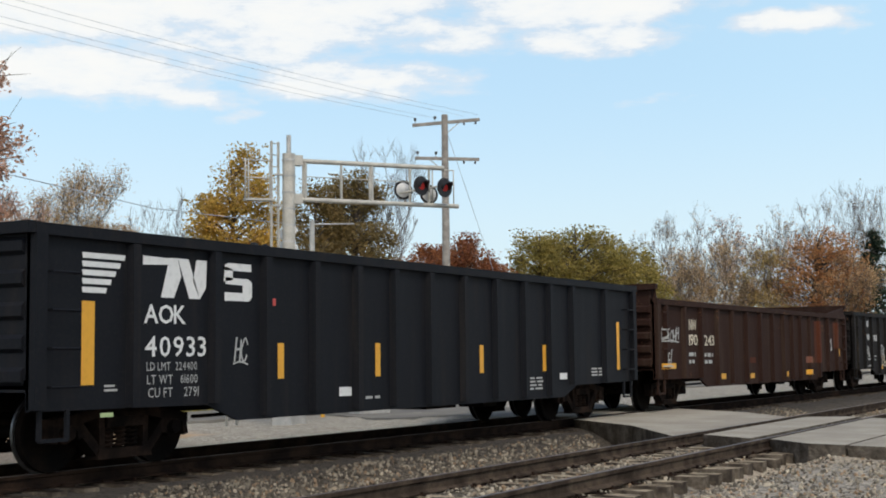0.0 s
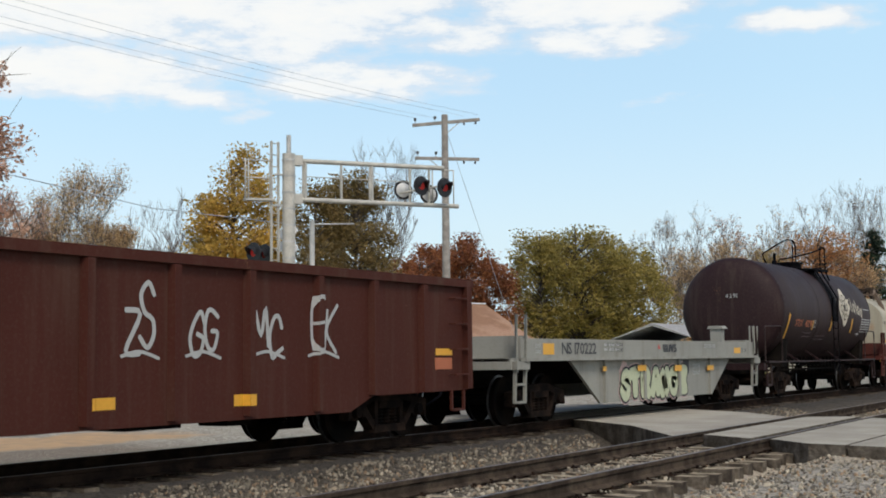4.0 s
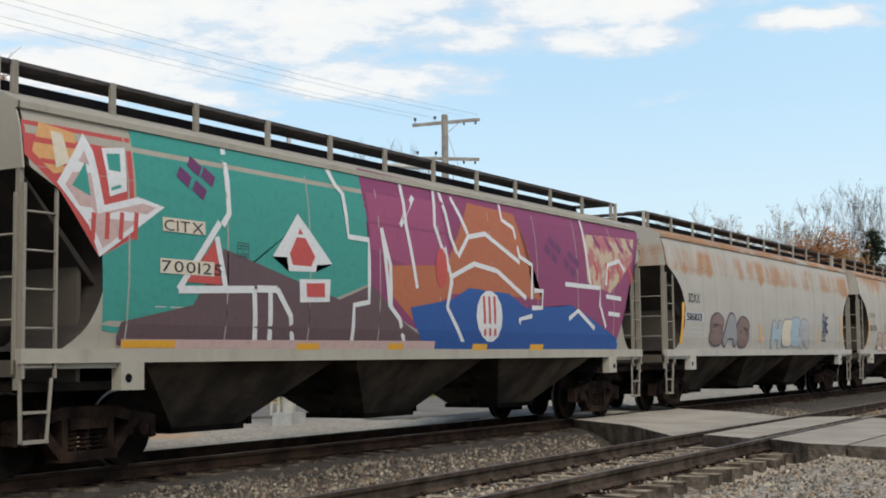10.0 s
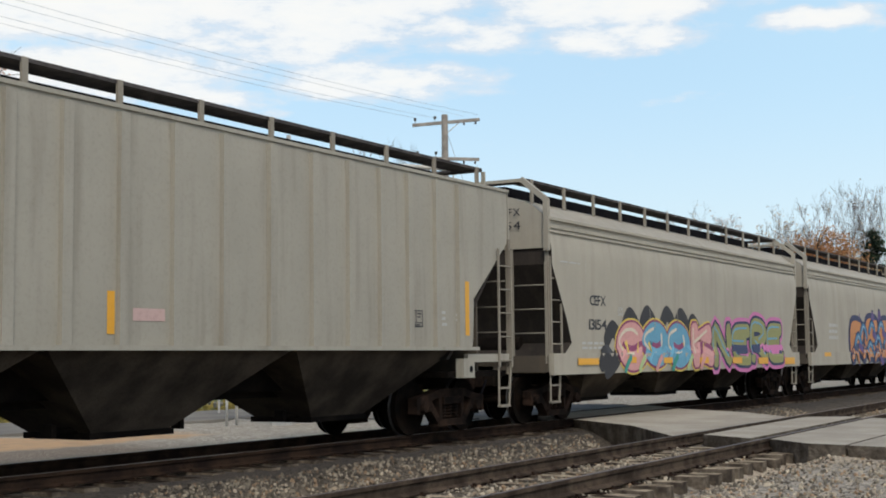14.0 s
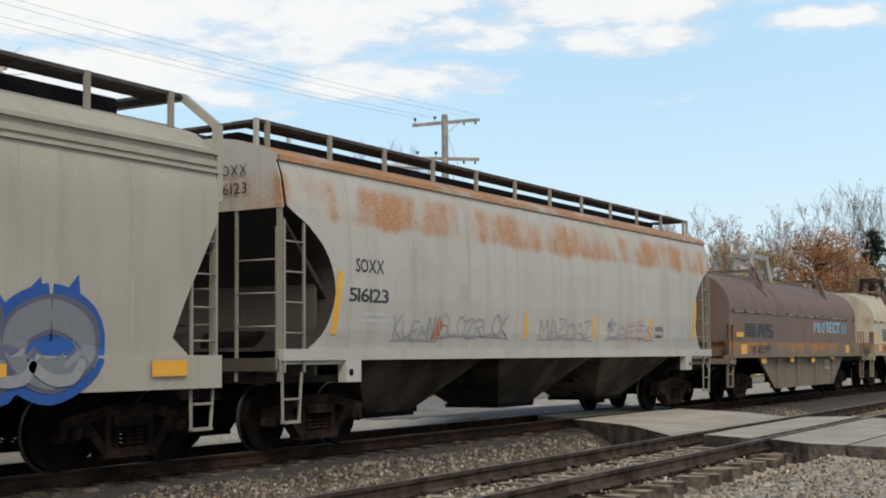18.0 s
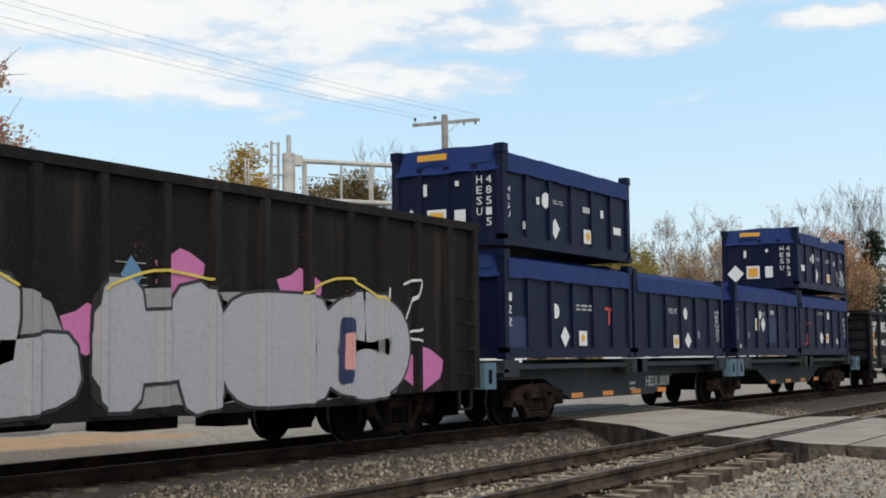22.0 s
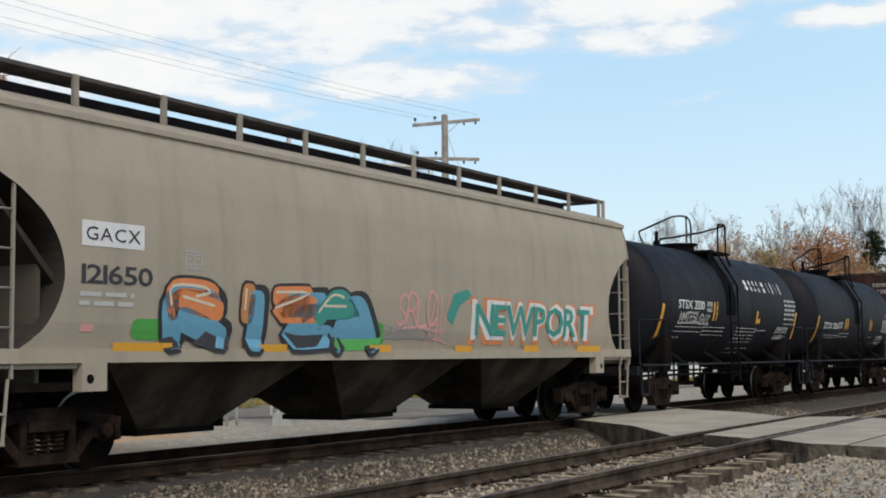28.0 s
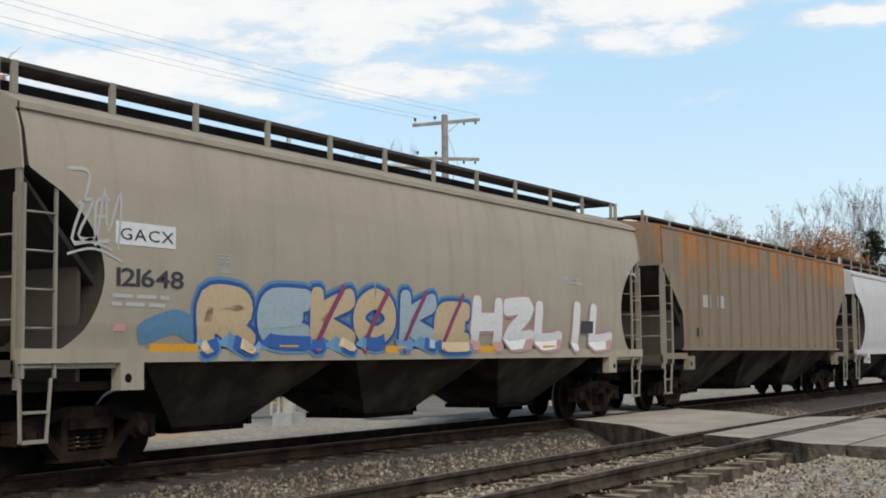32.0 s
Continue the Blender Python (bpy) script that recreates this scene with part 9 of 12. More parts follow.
painted_line(C_H10[0], [(-2.98, 4.08), (-2.82, 3.80), (-2.66, 3.69), (-2.60, 3.06), (-2.07, 3.05), (-2.07, 2.12), (-2.46, 2.06), (-2.45, 1.42)], 0.088, C_H10[2], G_WHITE, 0.0140)
painted_line(C_H10[0], [(-1.70, 3.26), (-1.50, 2.09), (-1.19, 1.88), (-0.96, 1.45)], 0.088, C_H10[2], G_WHITE, 0.0140)
painted_line(C_H10[0], [(-1.70, 3.26), (-1.48, 2.70), (-1.46, 2.05)], 0.088, C_H10[2], G_WHITE, 0.0140)
painted_line(C_H10[0], [(-0.97, 4.05), (-0.98, 3.36), (-0.70, 2.38)], 0.088, C_H10[2], G_WHITE, 0.0140)
painted_line(C_H10[0], [(0.05, 4.11), (-0.09, 3.43), (0.30, 2.71)], 0.088, C_H10[2], G_WHITE, 0.0140)
painted_line(C_H10[0], [(-0.65, 3.85), (-1.15, 3.34)], 0.088, C_H10[2], G_WHITE, 0.0140)
painted_line(C_H10[0], [(0.24, 4.04), (0.41, 3.28), (0.59, 3.01)], 0.088, C_H10[2], G_WHITE, 0.0140)
painted_line(C_H10[0], [(0.60, 3.97), (1.00, 3.37)], 0.088, C_H10[2], G_WHITE, 0.0140)
painted_line(C_H10[0], [(0.62, 2.96), (1.00, 3.32), (1.61, 3.42), (2.87, 2.99)], 0.088, C_H10[2], G_WHITE, 0.0140)
painted_line(C_H10[0], [(0.25, 2.10), (0.40, 2.62), (1.16, 2.87), (1.99, 2.79), (3.10, 2.35)], 0.088, C_H10[2], G_WHITE, 0.0140)
painted_line(C_H10[0], [(2.36, 4.05), (2.33, 3.73), (2.74, 3.61), (2.88, 3.10), (3.37, 2.97), (3.33, 2.34)], 0.088, C_H10[2], G_WHITE, 0.0140)
painted_line(C_H10[0], [(-0.07, 2.78), (0.21, 3.08), (0.40, 2.52), (0.25, 2.10), (0.98, 1.42)], 0.088, C_H10[2], G_WHITE, 0.0140)
painted_line(C_H10[0], [(3.44, 2.50), (3.80, 2.51), (3.76, 2.19), (3.34, 2.18)], 0.088, C_H10[2], G_WHITE, 0.0140)
painted_line(C_H10[0], [(3.36, 2.03), (2.87, 1.96), (2.95, 1.42)], 0.088, C_H10[2], G_WHITE, 0.0140)
painted_line(C_H10[0], [(5.79, 4.09), (5.88, 3.11), (5.99, 2.71)], 0.088, C_H10[2], G_WHITE, 0.0140)
painted_line(C_H10[0], [(4.79, 2.68), (6.47, 2.67), (6.42, 2.27)], 0.088, C_H10[2], G_WHITE, 0.0140)
painted_line(C_H10[0], [(6.76, 1.87), (6.47, 2.27)], 0.088, C_H10[2], G_WHITE, 0.0140)
painted_line(C_H10[0], [(6.76, 2.74), (6.89, 3.16), (7.51, 3.29), (7.78, 3.09)], 0.088, C_H10[2], G_WHITE, 0.0140)
painted_line(C_H10[0], [(6.76, 2.51), (7.54, 2.48)], 0.088, C_H10[2], G_WHITE, 0.0140)
painted_line(C_H10[0], [(6.86, 2.16), (7.45, 2.14)], 0.088, C_H10[2], G_WHITE, 0.0140)
painted_line(C_H10[0], [(4.96, 2.01), (5.37, 2.18), (6.19, 1.84)], 0.088, C_H10[2], G_WHITE, 0.0140)
outline(C_H10[0], [(2.19, 2.00), (2.17, 1.80), (2.07, 1.64), (1.91, 1.55), (1.70, 1.55), (1.49, 1.64), (1.32, 1.79), (1.24, 1.98), (1.26, 2.17), (1.38, 2.33), (1.56, 2.42), (1.77, 2.43), (1.97, 2.35), (2.11, 2.20)], C_H10[2], G_WHITE, 0.0165)
painted_line(C_H10[0], [(1.48, 2.33), (1.59, 1.65)], 0.080, C_H10[2], G_RED, 0.0185)
painted_line(C_H10[0], [(1.67, 2.33), (1.77, 1.65)], 0.080, C_H10[2], G_RED, 0.0185)
painted_line(C_H10[0], [(1.86, 2.34), (1.96, 1.65)], 0.080, C_H10[2], G_RED, 0.0185)
outline(C_H10[0], [(0.25, 2.75), (0.22, 2.55), (0.13, 2.42), (0.02, 2.42), (-0.08, 2.54), (-0.12, 2.73), (-0.09, 2.93), (0.01, 3.06), (0.12, 3.06), (0.21, 2.95)], C_H10[2], G_RED, 0.0155)
for x, z in ((4.3, 3.3), (5.1, 3.08), (-5.9, 3.55)):
    for dx, dz in ((-0.22, 0.0), (0.0, 0.16), (0.05, -0.14), (0.24, 0.05)):
        painted_line(C_H10[0], [(x + dx - 0.1, z + dz + 0.06), (x + dx + 0.1, z + dz - 0.06)], 0.16, C_H10[2], G_DEEP, 0.0105)
for x in (6.3, 6.9, 7.5, 8.1):
    painted_line(C_H10[0], [(x, 3.86), (x + 0.12, 3.62), (x + 0.3, 3.5)], 0.13, C_H10[2], G_PLUM, 0.0110)
    painted_line(C_H10[0], [(x - 0.1, 3.2), (x + 0.05, 2.98), (x - 0.02, 2.82)], 0.11, C_H10[2], G_RED, 0.0115)
plate(C_H10[0], -6.56, -5.78, 2.84, 3.01, C_H10[2], G_CREAM, off=0.016)
write(C_H10[0], "CITX", -6.54, 2.85, 0.141, C_H10[2], M_INK, 0.72, off=0.0200)
plate(C_H10[0], -6.60, -5.61, 2.33, 2.51, C_H10[2], G_CREAM, off=0.016)
write(C_H10[0], "700125", -6.58, 2.35, 0.145, C_H10[2], M_INK, 1.11, off=0.0205)
small_print(C_H10[0], -6.65, -5.63, 1.76, 2.01, C_H10[2], M_DIM, 2, 3)
boxed_mark(C_H10[0], -5.15, -4.91, 2.60, 2.80, C_H10[2], M_INK)
plate(C_H10[0], -7.22, -6.31, 1.43, 1.52, C_H10[2], M_YEL, off=0.070)
plate(C_H10[0], -3.85, -3.33, 1.41, 1.50, C_H10[2], M_YEL, off=0.070)
plate(C_H10[0], -1.53, -1.11, 1.41, 1.51, C_H10[2], M_YEL, off=0.070)
plate(C_H10[0], 1.10, 1.62, 1.40, 1.51, C_H10[2], M_YEL, off=0.070)
plate(C_H10[0], 3.26, 3.81, 1.40, 1.51, C_H10[2], M_YEL, off=0.070)
boxed_mark(C_H10[0], 4.38, 4.99, 1.82, 2.09, C_H10[2], M_INK)
painted_line(C_H10[0], [(-7.23, 1.46), (-0.15, 1.48)], 0.140, C_H10[2], G_DULLPINK, 0.0650)
painted_line(C_H10[0], [(-0.15, 1.47), (7.32, 1.49)], 0.140, C_H10[2], G_BLUE, 0.0650)

block(C_H11[0], 0.0)
write(C_H11[0], "SOXX", -7.32, 2.54, 0.232, C_H11[2], M_INK, 0.81)
plate(C_H11[0], -7.56, -6.24, 2.09, 2.32, C_H11[2], G_SILVERL, off=0.005)
write(C_H11[0], "516103", -7.47, 2.11, 0.189, C_H11[2], M_INK, 1.09, off=0.0090)
small_print(C_H11[0], -7.14, -6.29, 1.79, 2.00, C_H11[2], M_DIM, 2, 2)
painted_line(C_H11[0], [(-7.69, 2.53), (-7.77, 1.55)], 0.16, C_H11[2], M_YEL, 0.012)
stripe(C_H11[0], -4.86, 1.59, 2.07, C_H11[2], w=0.12)
stripe(C_H11[0], -1.62, 1.60, 2.11, C_H11[2], w=0.12)
stripe(C_H11[0], 1.32, 1.58, 2.07, C_H11[2], w=0.12)
plate(C_H11[0], -1.56, -1.17, 1.64, 1.79, C_H11[2], G_DULLPINK)
boxed_mark(C_H11[0], -4.15, -3.92, 2.28, 2.42, C_H11[2], M_DIM)

block(C_H11[0], 0.31)
stripe(C_H11[0], 4.21, 1.63, 2.08, C_H11[2], w=0.14)
stripe(C_H11[0], 7.02, 1.57, 2.55, C_H11[2], w=0.17)
boxed_mark(C_H11[0], 4.54, 4.97, 1.67, 1.92, C_H11[2], M_INK)
scribble(C_H11[0], 4.54, 5.21, 2.00, 2.47, C_H11[2], G_NAVY, 25, 0.070, 5)
small_print(C_H11[0], 5.95, 6.74, 1.91, 2.06, C_H11[2], M_DIM, 3, 6)
plate(C_H11[0], 6.37, 6.74, 1.69, 1.91, C_H11[2], M_DIM)

block(C_H12[0], -0.15)
write(C_H12[0], "SOXX", -7.23, 2.59, 0.153, C_H12[2], M_INK, 0.92)
write(C_H12[0], "516755", -7.16, 2.11, 0.193, C_H12[2], M_INK, 1.08)
small_print(C_H12[0], -6.83, -6.04, 1.77, 1.99, C_H12[2], M_DIM, 2, 2)
painted_line(C_H12[0], [(-7.31, 2.55), (-7.42, 1.58)], 0.14, C_H12[2], M_YEL, 0.012)
stripe(C_H12[0], -1.27, 1.62, 2.04, C_H12[2], w=0.10)
scribble(C_H12[0], -1.25, 1.52, 1.62, 1.95, C_H12[2], G_DULLPINK, 32, 0.050, 6)
boxed_mark(C_H12[0], -3.81, -3.56, 2.32, 2.49, C_H12[2], M_DIM)

block(C_H12[0], 0.16)
stripe(C_H12[0], 1.33, 1.63, 2.08, C_H12[2], w=0.13)
stripe(C_H12[0], 4.35, 1.63, 2.07, C_H12[2], w=0.13)
stripe(C_H12[0], 7.27, 1.62, 2.54, C_H12[2], w=0.15)
boxed_mark(C_H12[0], 4.74, 5.25, 1.64, 1.90, C_H12[2], M_INK)
small_print(C_H12[0], 6.20, 6.99, 1.86, 2.05, C_H12[2], M_DIM, 3, 2)
plate(C_H12[0], 0.68, 1.14, 1.64, 1.86, C_H12[2], G_DULLPINK)
plate(C_H12[0], 2.24, 2.84, 1.64, 1.69, C_H12[2], M_DIM)
plate(C_H12[0], 6.55, 6.92, 1.64, 1.82, C_H12[2], M_DIM)

block(C_H13[0], -0.09)
plate(C_H13[0], -6.06, -5.70, 2.60, 2.86, C_H13[2], G_INKB)
plate(C_H13[0], -5.27, -4.80, 2.59, 2.88, C_H13[2], G_INKB)
write(C_H13[0], "TI", -6.03, 2.61, 0.237, C_H13[2], G_SILVER, 0.31, off=0.0120)
write(C_H13[0], "LX", -5.23, 2.62, 0.244, C_H13[2], G_SILVER, 0.39, off=0.0120)
write(C_H13[0], "51", -5.99, 2.14, 0.212, C_H13[2], M_INK, 0.31)
write(C_H13[0], "51", -5.19, 2.15, 0.213, C_H13[2], M_INK, 0.31)
write(C_H13[0], "46", -4.36, 2.16, 0.211, C_H13[2], M_INK, 0.38)
stripe(C_H13[0], -6.75, 1.61, 2.57, C_H13[2], w=0.15)
stripe(C_H13[0], -3.96, 1.61, 2.09, C_H13[2], w=0.12)
stripe(C_H13[0], -1.26, 1.59, 2.09, C_H13[2], w=0.12)
small_print(C_H13[0], -6.04, -5.64, 1.70, 1.92, C_H13[2], M_DIM, 2, 2)
small_print(C_H13[0], -5.20, -4.79, 1.73, 1.92, C_H13[2], M_DIM, 2, 3)
boxed_mark(C_H13[0], -3.47, -3.17, 2.40, 2.66, C_H13[2], M_DIM)
plate(C_H13[0], -6.67, -6.43, 1.75, 1.90, C_H13[2], M_DIM)
plate(C_H13[0], -0.90, -0.35, 1.75, 1.90, C_H13[2], G_DULLPINK)

block(C_H13[0], 0.09)
boxed_mark(C_H13[0], 5.06, 5.49, 1.77, 2.04, C_H13[2], M_INK)
stripe(C_H13[0], 6.95, 1.65, 2.57, C_H13[2], w=0.14)
small_print(C_H13[0], 5.88, 6.27, 1.78, 2.07, C_H13[2], M_DIM, 3, 2)
small_print(C_H13[0], 6.56, 6.86, 1.87, 2.03, C_H13[2], M_DIM, 2, 2)

block(C_H14[0], 0.09)
write(C_H14[0], "CEFX", -6.76, 2.31, 0.209, C_H14[2], M_INK, 0.80)
write(C_H14[0], "13154", -6.82, 1.82, 0.213, C_H14[2], M_INK, 0.89)
boxed_mark(C_H14[0], -5.33, -5.08, 2.13, 2.30, C_H14[2], M_DIM)
small_print(C_H14[0], -8.11, -7.19, 3.09, 3.14, C_H14[2], M_DIM, 1, 2)
small_print(C_H14[0], -7.15, -6.11, 1.40, 1.59, C_H14[2], M_DIM, 2, 3)

block(C_H14[0], 0.07)
plate(C_H14[0], -7.46, -6.46, 1.11, 1.24, (lambda z: -1.60), M_YEL, off=0.030)
plate(C_H14[0], -4.94, -4.47, 1.13, 1.26, (lambda z: -1.60), M_YEL, off=0.030)
plate(C_H14[0], -2.86, -2.30, 1.11, 1.24, (lambda z: -1.60), M_YEL, off=0.030)
plate(C_H14[0], -0.47, 0.19, 1.08, 1.23, (lambda z: -1.60), M_YEL, off=0.030)
plate(C_H14[0], 2.00, 2.78, 1.06, 1.22, (lambda z: -1.60), M_YEL, off=0.030)
plate(C_H14[0], 4.21, 5.10, 1.03, 1.20, (lambda z: -1.60), M_YEL, off=0.030)
plate(C_H14[0], 6.72, 7.73, 1.00, 1.19, (lambda z: -1.60), M_YEL, off=0.030)

block(C_H15[0], 0.23)
plate(C_H15[0], -7.08, -6.26, 1.20, 1.33, C_H15[2], M_YEL, off=0.040)
small_print(C_H15[0], -6.32, -5.23, 1.71, 2.31, C_H15[2], M_DIM, 3, 2)

block(C_H15[0], 0.30)
outline(C_H15[0], [(2.58, 1.54), (3.33, 1.85), (3.93, 1.86), (4.13, 1.79), (3.47, 1.63), (2.70, 1.44)], C_H15[2], G_AMBER, 0.0200)
outline(C_H15[0], [(2.41, 2.11), (3.31, 2.10), (4.28, 2.22), (3.33, 1.85), (2.55, 1.76)], C_H15[2], G_VIOLET, 0.0190)
outline(C_H15[0], [(-0.51, 2.43), (-0.40, 2.80), (-0.15, 2.82), (0.05, 2.46)], C_H15[2], G_VIOLET, 0.0180)
plate(C_H15[0], -0.42, -0.14, 2.79, 2.85, C_H15[2], G_NAVY, off=0.021)
outline(C_H15[0], [(0.57, 2.46), (0.71, 2.86), (0.98, 2.89), (1.21, 2.50)], C_H15[2], G_VIOLET, 0.0180)
plate(C_H15[0], 0.67, 0.99, 2.85, 2.91, C_H15[2], G_NAVY, off=0.021)
scribble(C_H15[0], 2.13, 2.43, 2.07, 2.31, C_H15[2], G_NAVY, 48, 0.060, 4)
scribble(C_H15[0], 3.58, 4.29, 2.14, 2.40, C_H15[2], G_ROSE, 49, 0.060, 5)
boxed_mark(C_H15[0], 4.93, 5.44, 1.47, 1.82, C_H15[2], M_INK)
small_print(C_H15[0], 5.76, 6.49, 1.64, 1.82, C_H15[2], M_DIM, 2, 2)
plate(C_H15[0], 6.08, 6.50, 1.46, 1.60, C_H15[2], M_DIM)

block(C_H15[0], 0.31)
plate(C_H15[0], 6.55, 7.49, 1.05, 1.19, (lambda z: -1.60), M_YEL, off=0.030)
outline(C_H15[0], [(3.34, 1.26), (4.06, 1.29), (3.72, 0.96), (3.25, 0.94)], (lambda z: -1.60), G_VIOLET, 0.0300)

block(C_H17[0], 0.17)
write(C_H17[0], "CEFX", -7.13, 2.49, 0.179, C_H17[2], M_INK, 0.83)
write(C_H17[0], "12103", -7.15, 2.05, 0.207, C_H17[2], M_INK, 0.89)
boxed_mark(C_H17[0], -5.59, -5.33, 2.30, 2.52, C_H17[2], M_DIM)
small_print(C_H17[0], -7.28, -6.39, 1.48, 1.76, C_H17[2], M_DIM, 2, 2)
scribble(C_H17[0], -8.18, -7.19, 2.46, 3.09, C_H17[2], G_BLUE, 51, 0.060, 6)
small_print(C_H17[0], -8.27, -7.23, 3.10, 3.11, C_H17[2], M_DIM, 1, 3)
small_print(C_H17[0], 0.57, 1.14, 1.42, 1.70, C_H17[2], M_DIM, 3, 2)

block(C_H17[0], 0.03)
plate(C_H17[0], -7.64, -7.15, 1.05, 1.24, (lambda z: -1.60), M_YEL, off=0.040)
plate(C_H17[0], -4.65, -4.21, 1.14, 1.26, (lambda z: -1.60), M_YEL, off=0.040)
plate(C_H17[0], -1.77, -1.25, 1.12, 1.26, (lambda z: -1.60), M_YEL, off=0.040)
plate(C_H17[0], 1.21, 1.68, 1.13, 1.26, (lambda z: -1.60), M_YEL, off=0.040)
plate(C_H17[0], 4.30, 4.88, 1.12, 1.26, (lambda z: -1.60), M_YEL, off=0.040)
plate(C_H17[0], 7.06, 7.67, 1.09, 1.28, (lambda z: -1.60), M_YEL, off=0.040)

block(C_H18[0], 0.03)
write(C_H18[0], "SOXX", -7.03, 2.56, 0.205, C_H18[2], M_INK, 0.76)
write(C_H18[0], "516123", -7.21, 2.12, 0.206, C_H18[2], M_INK, 1.07)
small_print(C_H18[0], -6.91, -6.05, 1.79, 1.99, C_H18[2], M_DIM, 2, 2)
painted_line(C_H18[0], [(-7.43, 2.54), (-7.57, 1.63)], 0.14, C_H18[2], M_YEL, 0.012)
stripe(C_H18[0], -1.48, 1.62, 2.09, C_H18[2], w=0.12)
stripe(C_H18[0], 1.57, 1.65, 2.08, C_H18[2], w=0.12)
scribble(C_H18[0], -5.98, -4.72, 1.58, 1.92, C_H18[2], G_SILVERD, 61, 0.040, 5)
scribble(C_H18[0], -4.64, -2.22, 1.65, 2.00, C_H18[2], G_SILVERD, 62, 0.030, 8)
scribble(C_H18[0], -0.94, 1.43, 1.63, 1.98, C_H18[2], G_SILVERD, 63, 0.030, 6)
scribble(C_H18[0], 2.20, 4.77, 1.65, 1.98, C_H18[2], G_SILVERD, 64, 0.030, 5)
boxed_mark(C_H18[0], -3.94, -3.63, 2.24, 2.48, C_H18[2], M_DIM)
outline(C_H18[0], [(-4.86, 1.58), (-4.59, 1.95), (-4.46, 1.82), (-4.63, 1.57)], C_H18[2], G_RUSTY, 0.0080)

block(C_H18[0], 0.11)
painted_line(C_H18[0], [(7.43, 2.56), (7.31, 1.64)], 0.15, C_H18[2], M_YEL, 0.012)
stripe(C_H18[0], 4.54, 1.63, 2.11, C_H18[2], w=0.14)
boxed_mark(C_H18[0], 4.83, 5.31, 1.68, 1.92, C_H18[2], M_INK)
small_print(C_H18[0], 6.25, 7.07, 1.88, 2.09, C_H18[2], M_DIM, 3, 2)
scribble(C_H18[0], 3.05, 4.38, 1.64, 2.03, C_H18[2], G_DULLPINK, 65, 0.040, 9)
plate(C_H18[0], 6.25, 6.52, 1.66, 1.83, C_H18[2], G_SKYL)
scribble(C_H18[0], 2.17, 2.48, 1.82, 2.05, C_H18[2], G_SILVERD, 66, 0.040, 4)

block(C_K19[0], 0.03)
horse_logo(C_K19[0], -5.86, 1.75, 0.39, C_K19[2][1], M_INK, 0.00, 2.16)

block(C_K19[0], 0.08)
write(C_K19[0], "P", 1.04, 1.96, 0.309, C_K19[2][1], M_WHITE, 0.35, bold=0.020)
write(C_K19[0], "P", 1.07, 1.97, 0.309, C_K19[2][1], G_SKY, 0.35, bold=0.020, off=0.0110)
write(C_K19[0], "R", 1.50, 1.96, 0.317, C_K19[2][1], M_WHITE, 0.37, bold=0.020)
write(C_K19[0], "R", 1.53, 1.97, 0.318, C_K19[2][1], G_SKY, 0.36, bold=0.020, off=0.0110)
write(C_K19[0], "O", 1.97, 1.96, 0.326, C_K19[2][1], M_WHITE, 0.39, bold=0.020)
write(C_K19[0], "O", 2.00, 1.98, 0.327, C_K19[2][1], G_SKY, 0.38, bold=0.020, off=0.0110)
write(C_K19[0], "T", 2.48, 1.97, 0.335, C_K19[2][1], M_WHITE, 0.41, bold=0.020)
write(C_K19[0], "T", 2.52, 1.98, 0.336, C_K19[2][1], G_SKY, 0.40, bold=0.020, off=0.0110)
write(C_K19[0], "E", 2.91, 1.97, 0.343, C_K19[2][1], M_WHITE, 0.43, bold=0.020)
write(C_K19[0], "E", 2.94, 1.98, 0.344, C_K19[2][1], G_SKY, 0.42, bold=0.020, off=0.0110)
write(C_K19[0], "C", 3.37, 1.97, 0.352, C_K19[2][1], M_WHITE, 0.45, bold=0.020)
write(C_K19[0], "C", 3.41, 1.98, 0.352, C_K19[2][1], G_SKY, 0.44, bold=0.020, off=0.0110)
write(C_K19[0], "T", 3.80, 1.96, 0.359, C_K19[2][1], M_WHITE, 0.46, bold=0.020)
write(C_K19[0], "T", 3.84, 1.98, 0.360, C_K19[2][1], G_SKY, 0.46, bold=0.020, off=0.0110)
write(C_K19[0], "I", 4.49, 1.95, 0.322, C_K19[2][1], G_SKY, 0.13, bold=0.020)
write(C_K19[0], "I", 4.73, 1.96, 0.326, C_K19[2][1], G_SKY, 0.13, bold=0.020)
write(C_K19[0], "I", 4.98, 1.97, 0.330, C_K19[2][1], G_SKY, 0.14, bold=0.020)
painted_line(C_K19[0], [(0.86, 2.31), (0.94, 1.65)], 0.040, C_K19[2][1], G_RED, 0.0100)
painted_line(C_K19[0], [(0.52, 1.64), (0.46, 2.11)], 0.040, C_K19[2][1], G_RED, 0.0100)
painted_line(C_K19[0], [(0.86, 2.31), (1.47, 2.33)], 0.040, C_K19[2][1], G_RED, 0.0100)
painted_line(C_K19[0], [(5.40, 2.33), (5.52, 1.71)], 0.040, C_K19[2][1], G_RED, 0.0100)

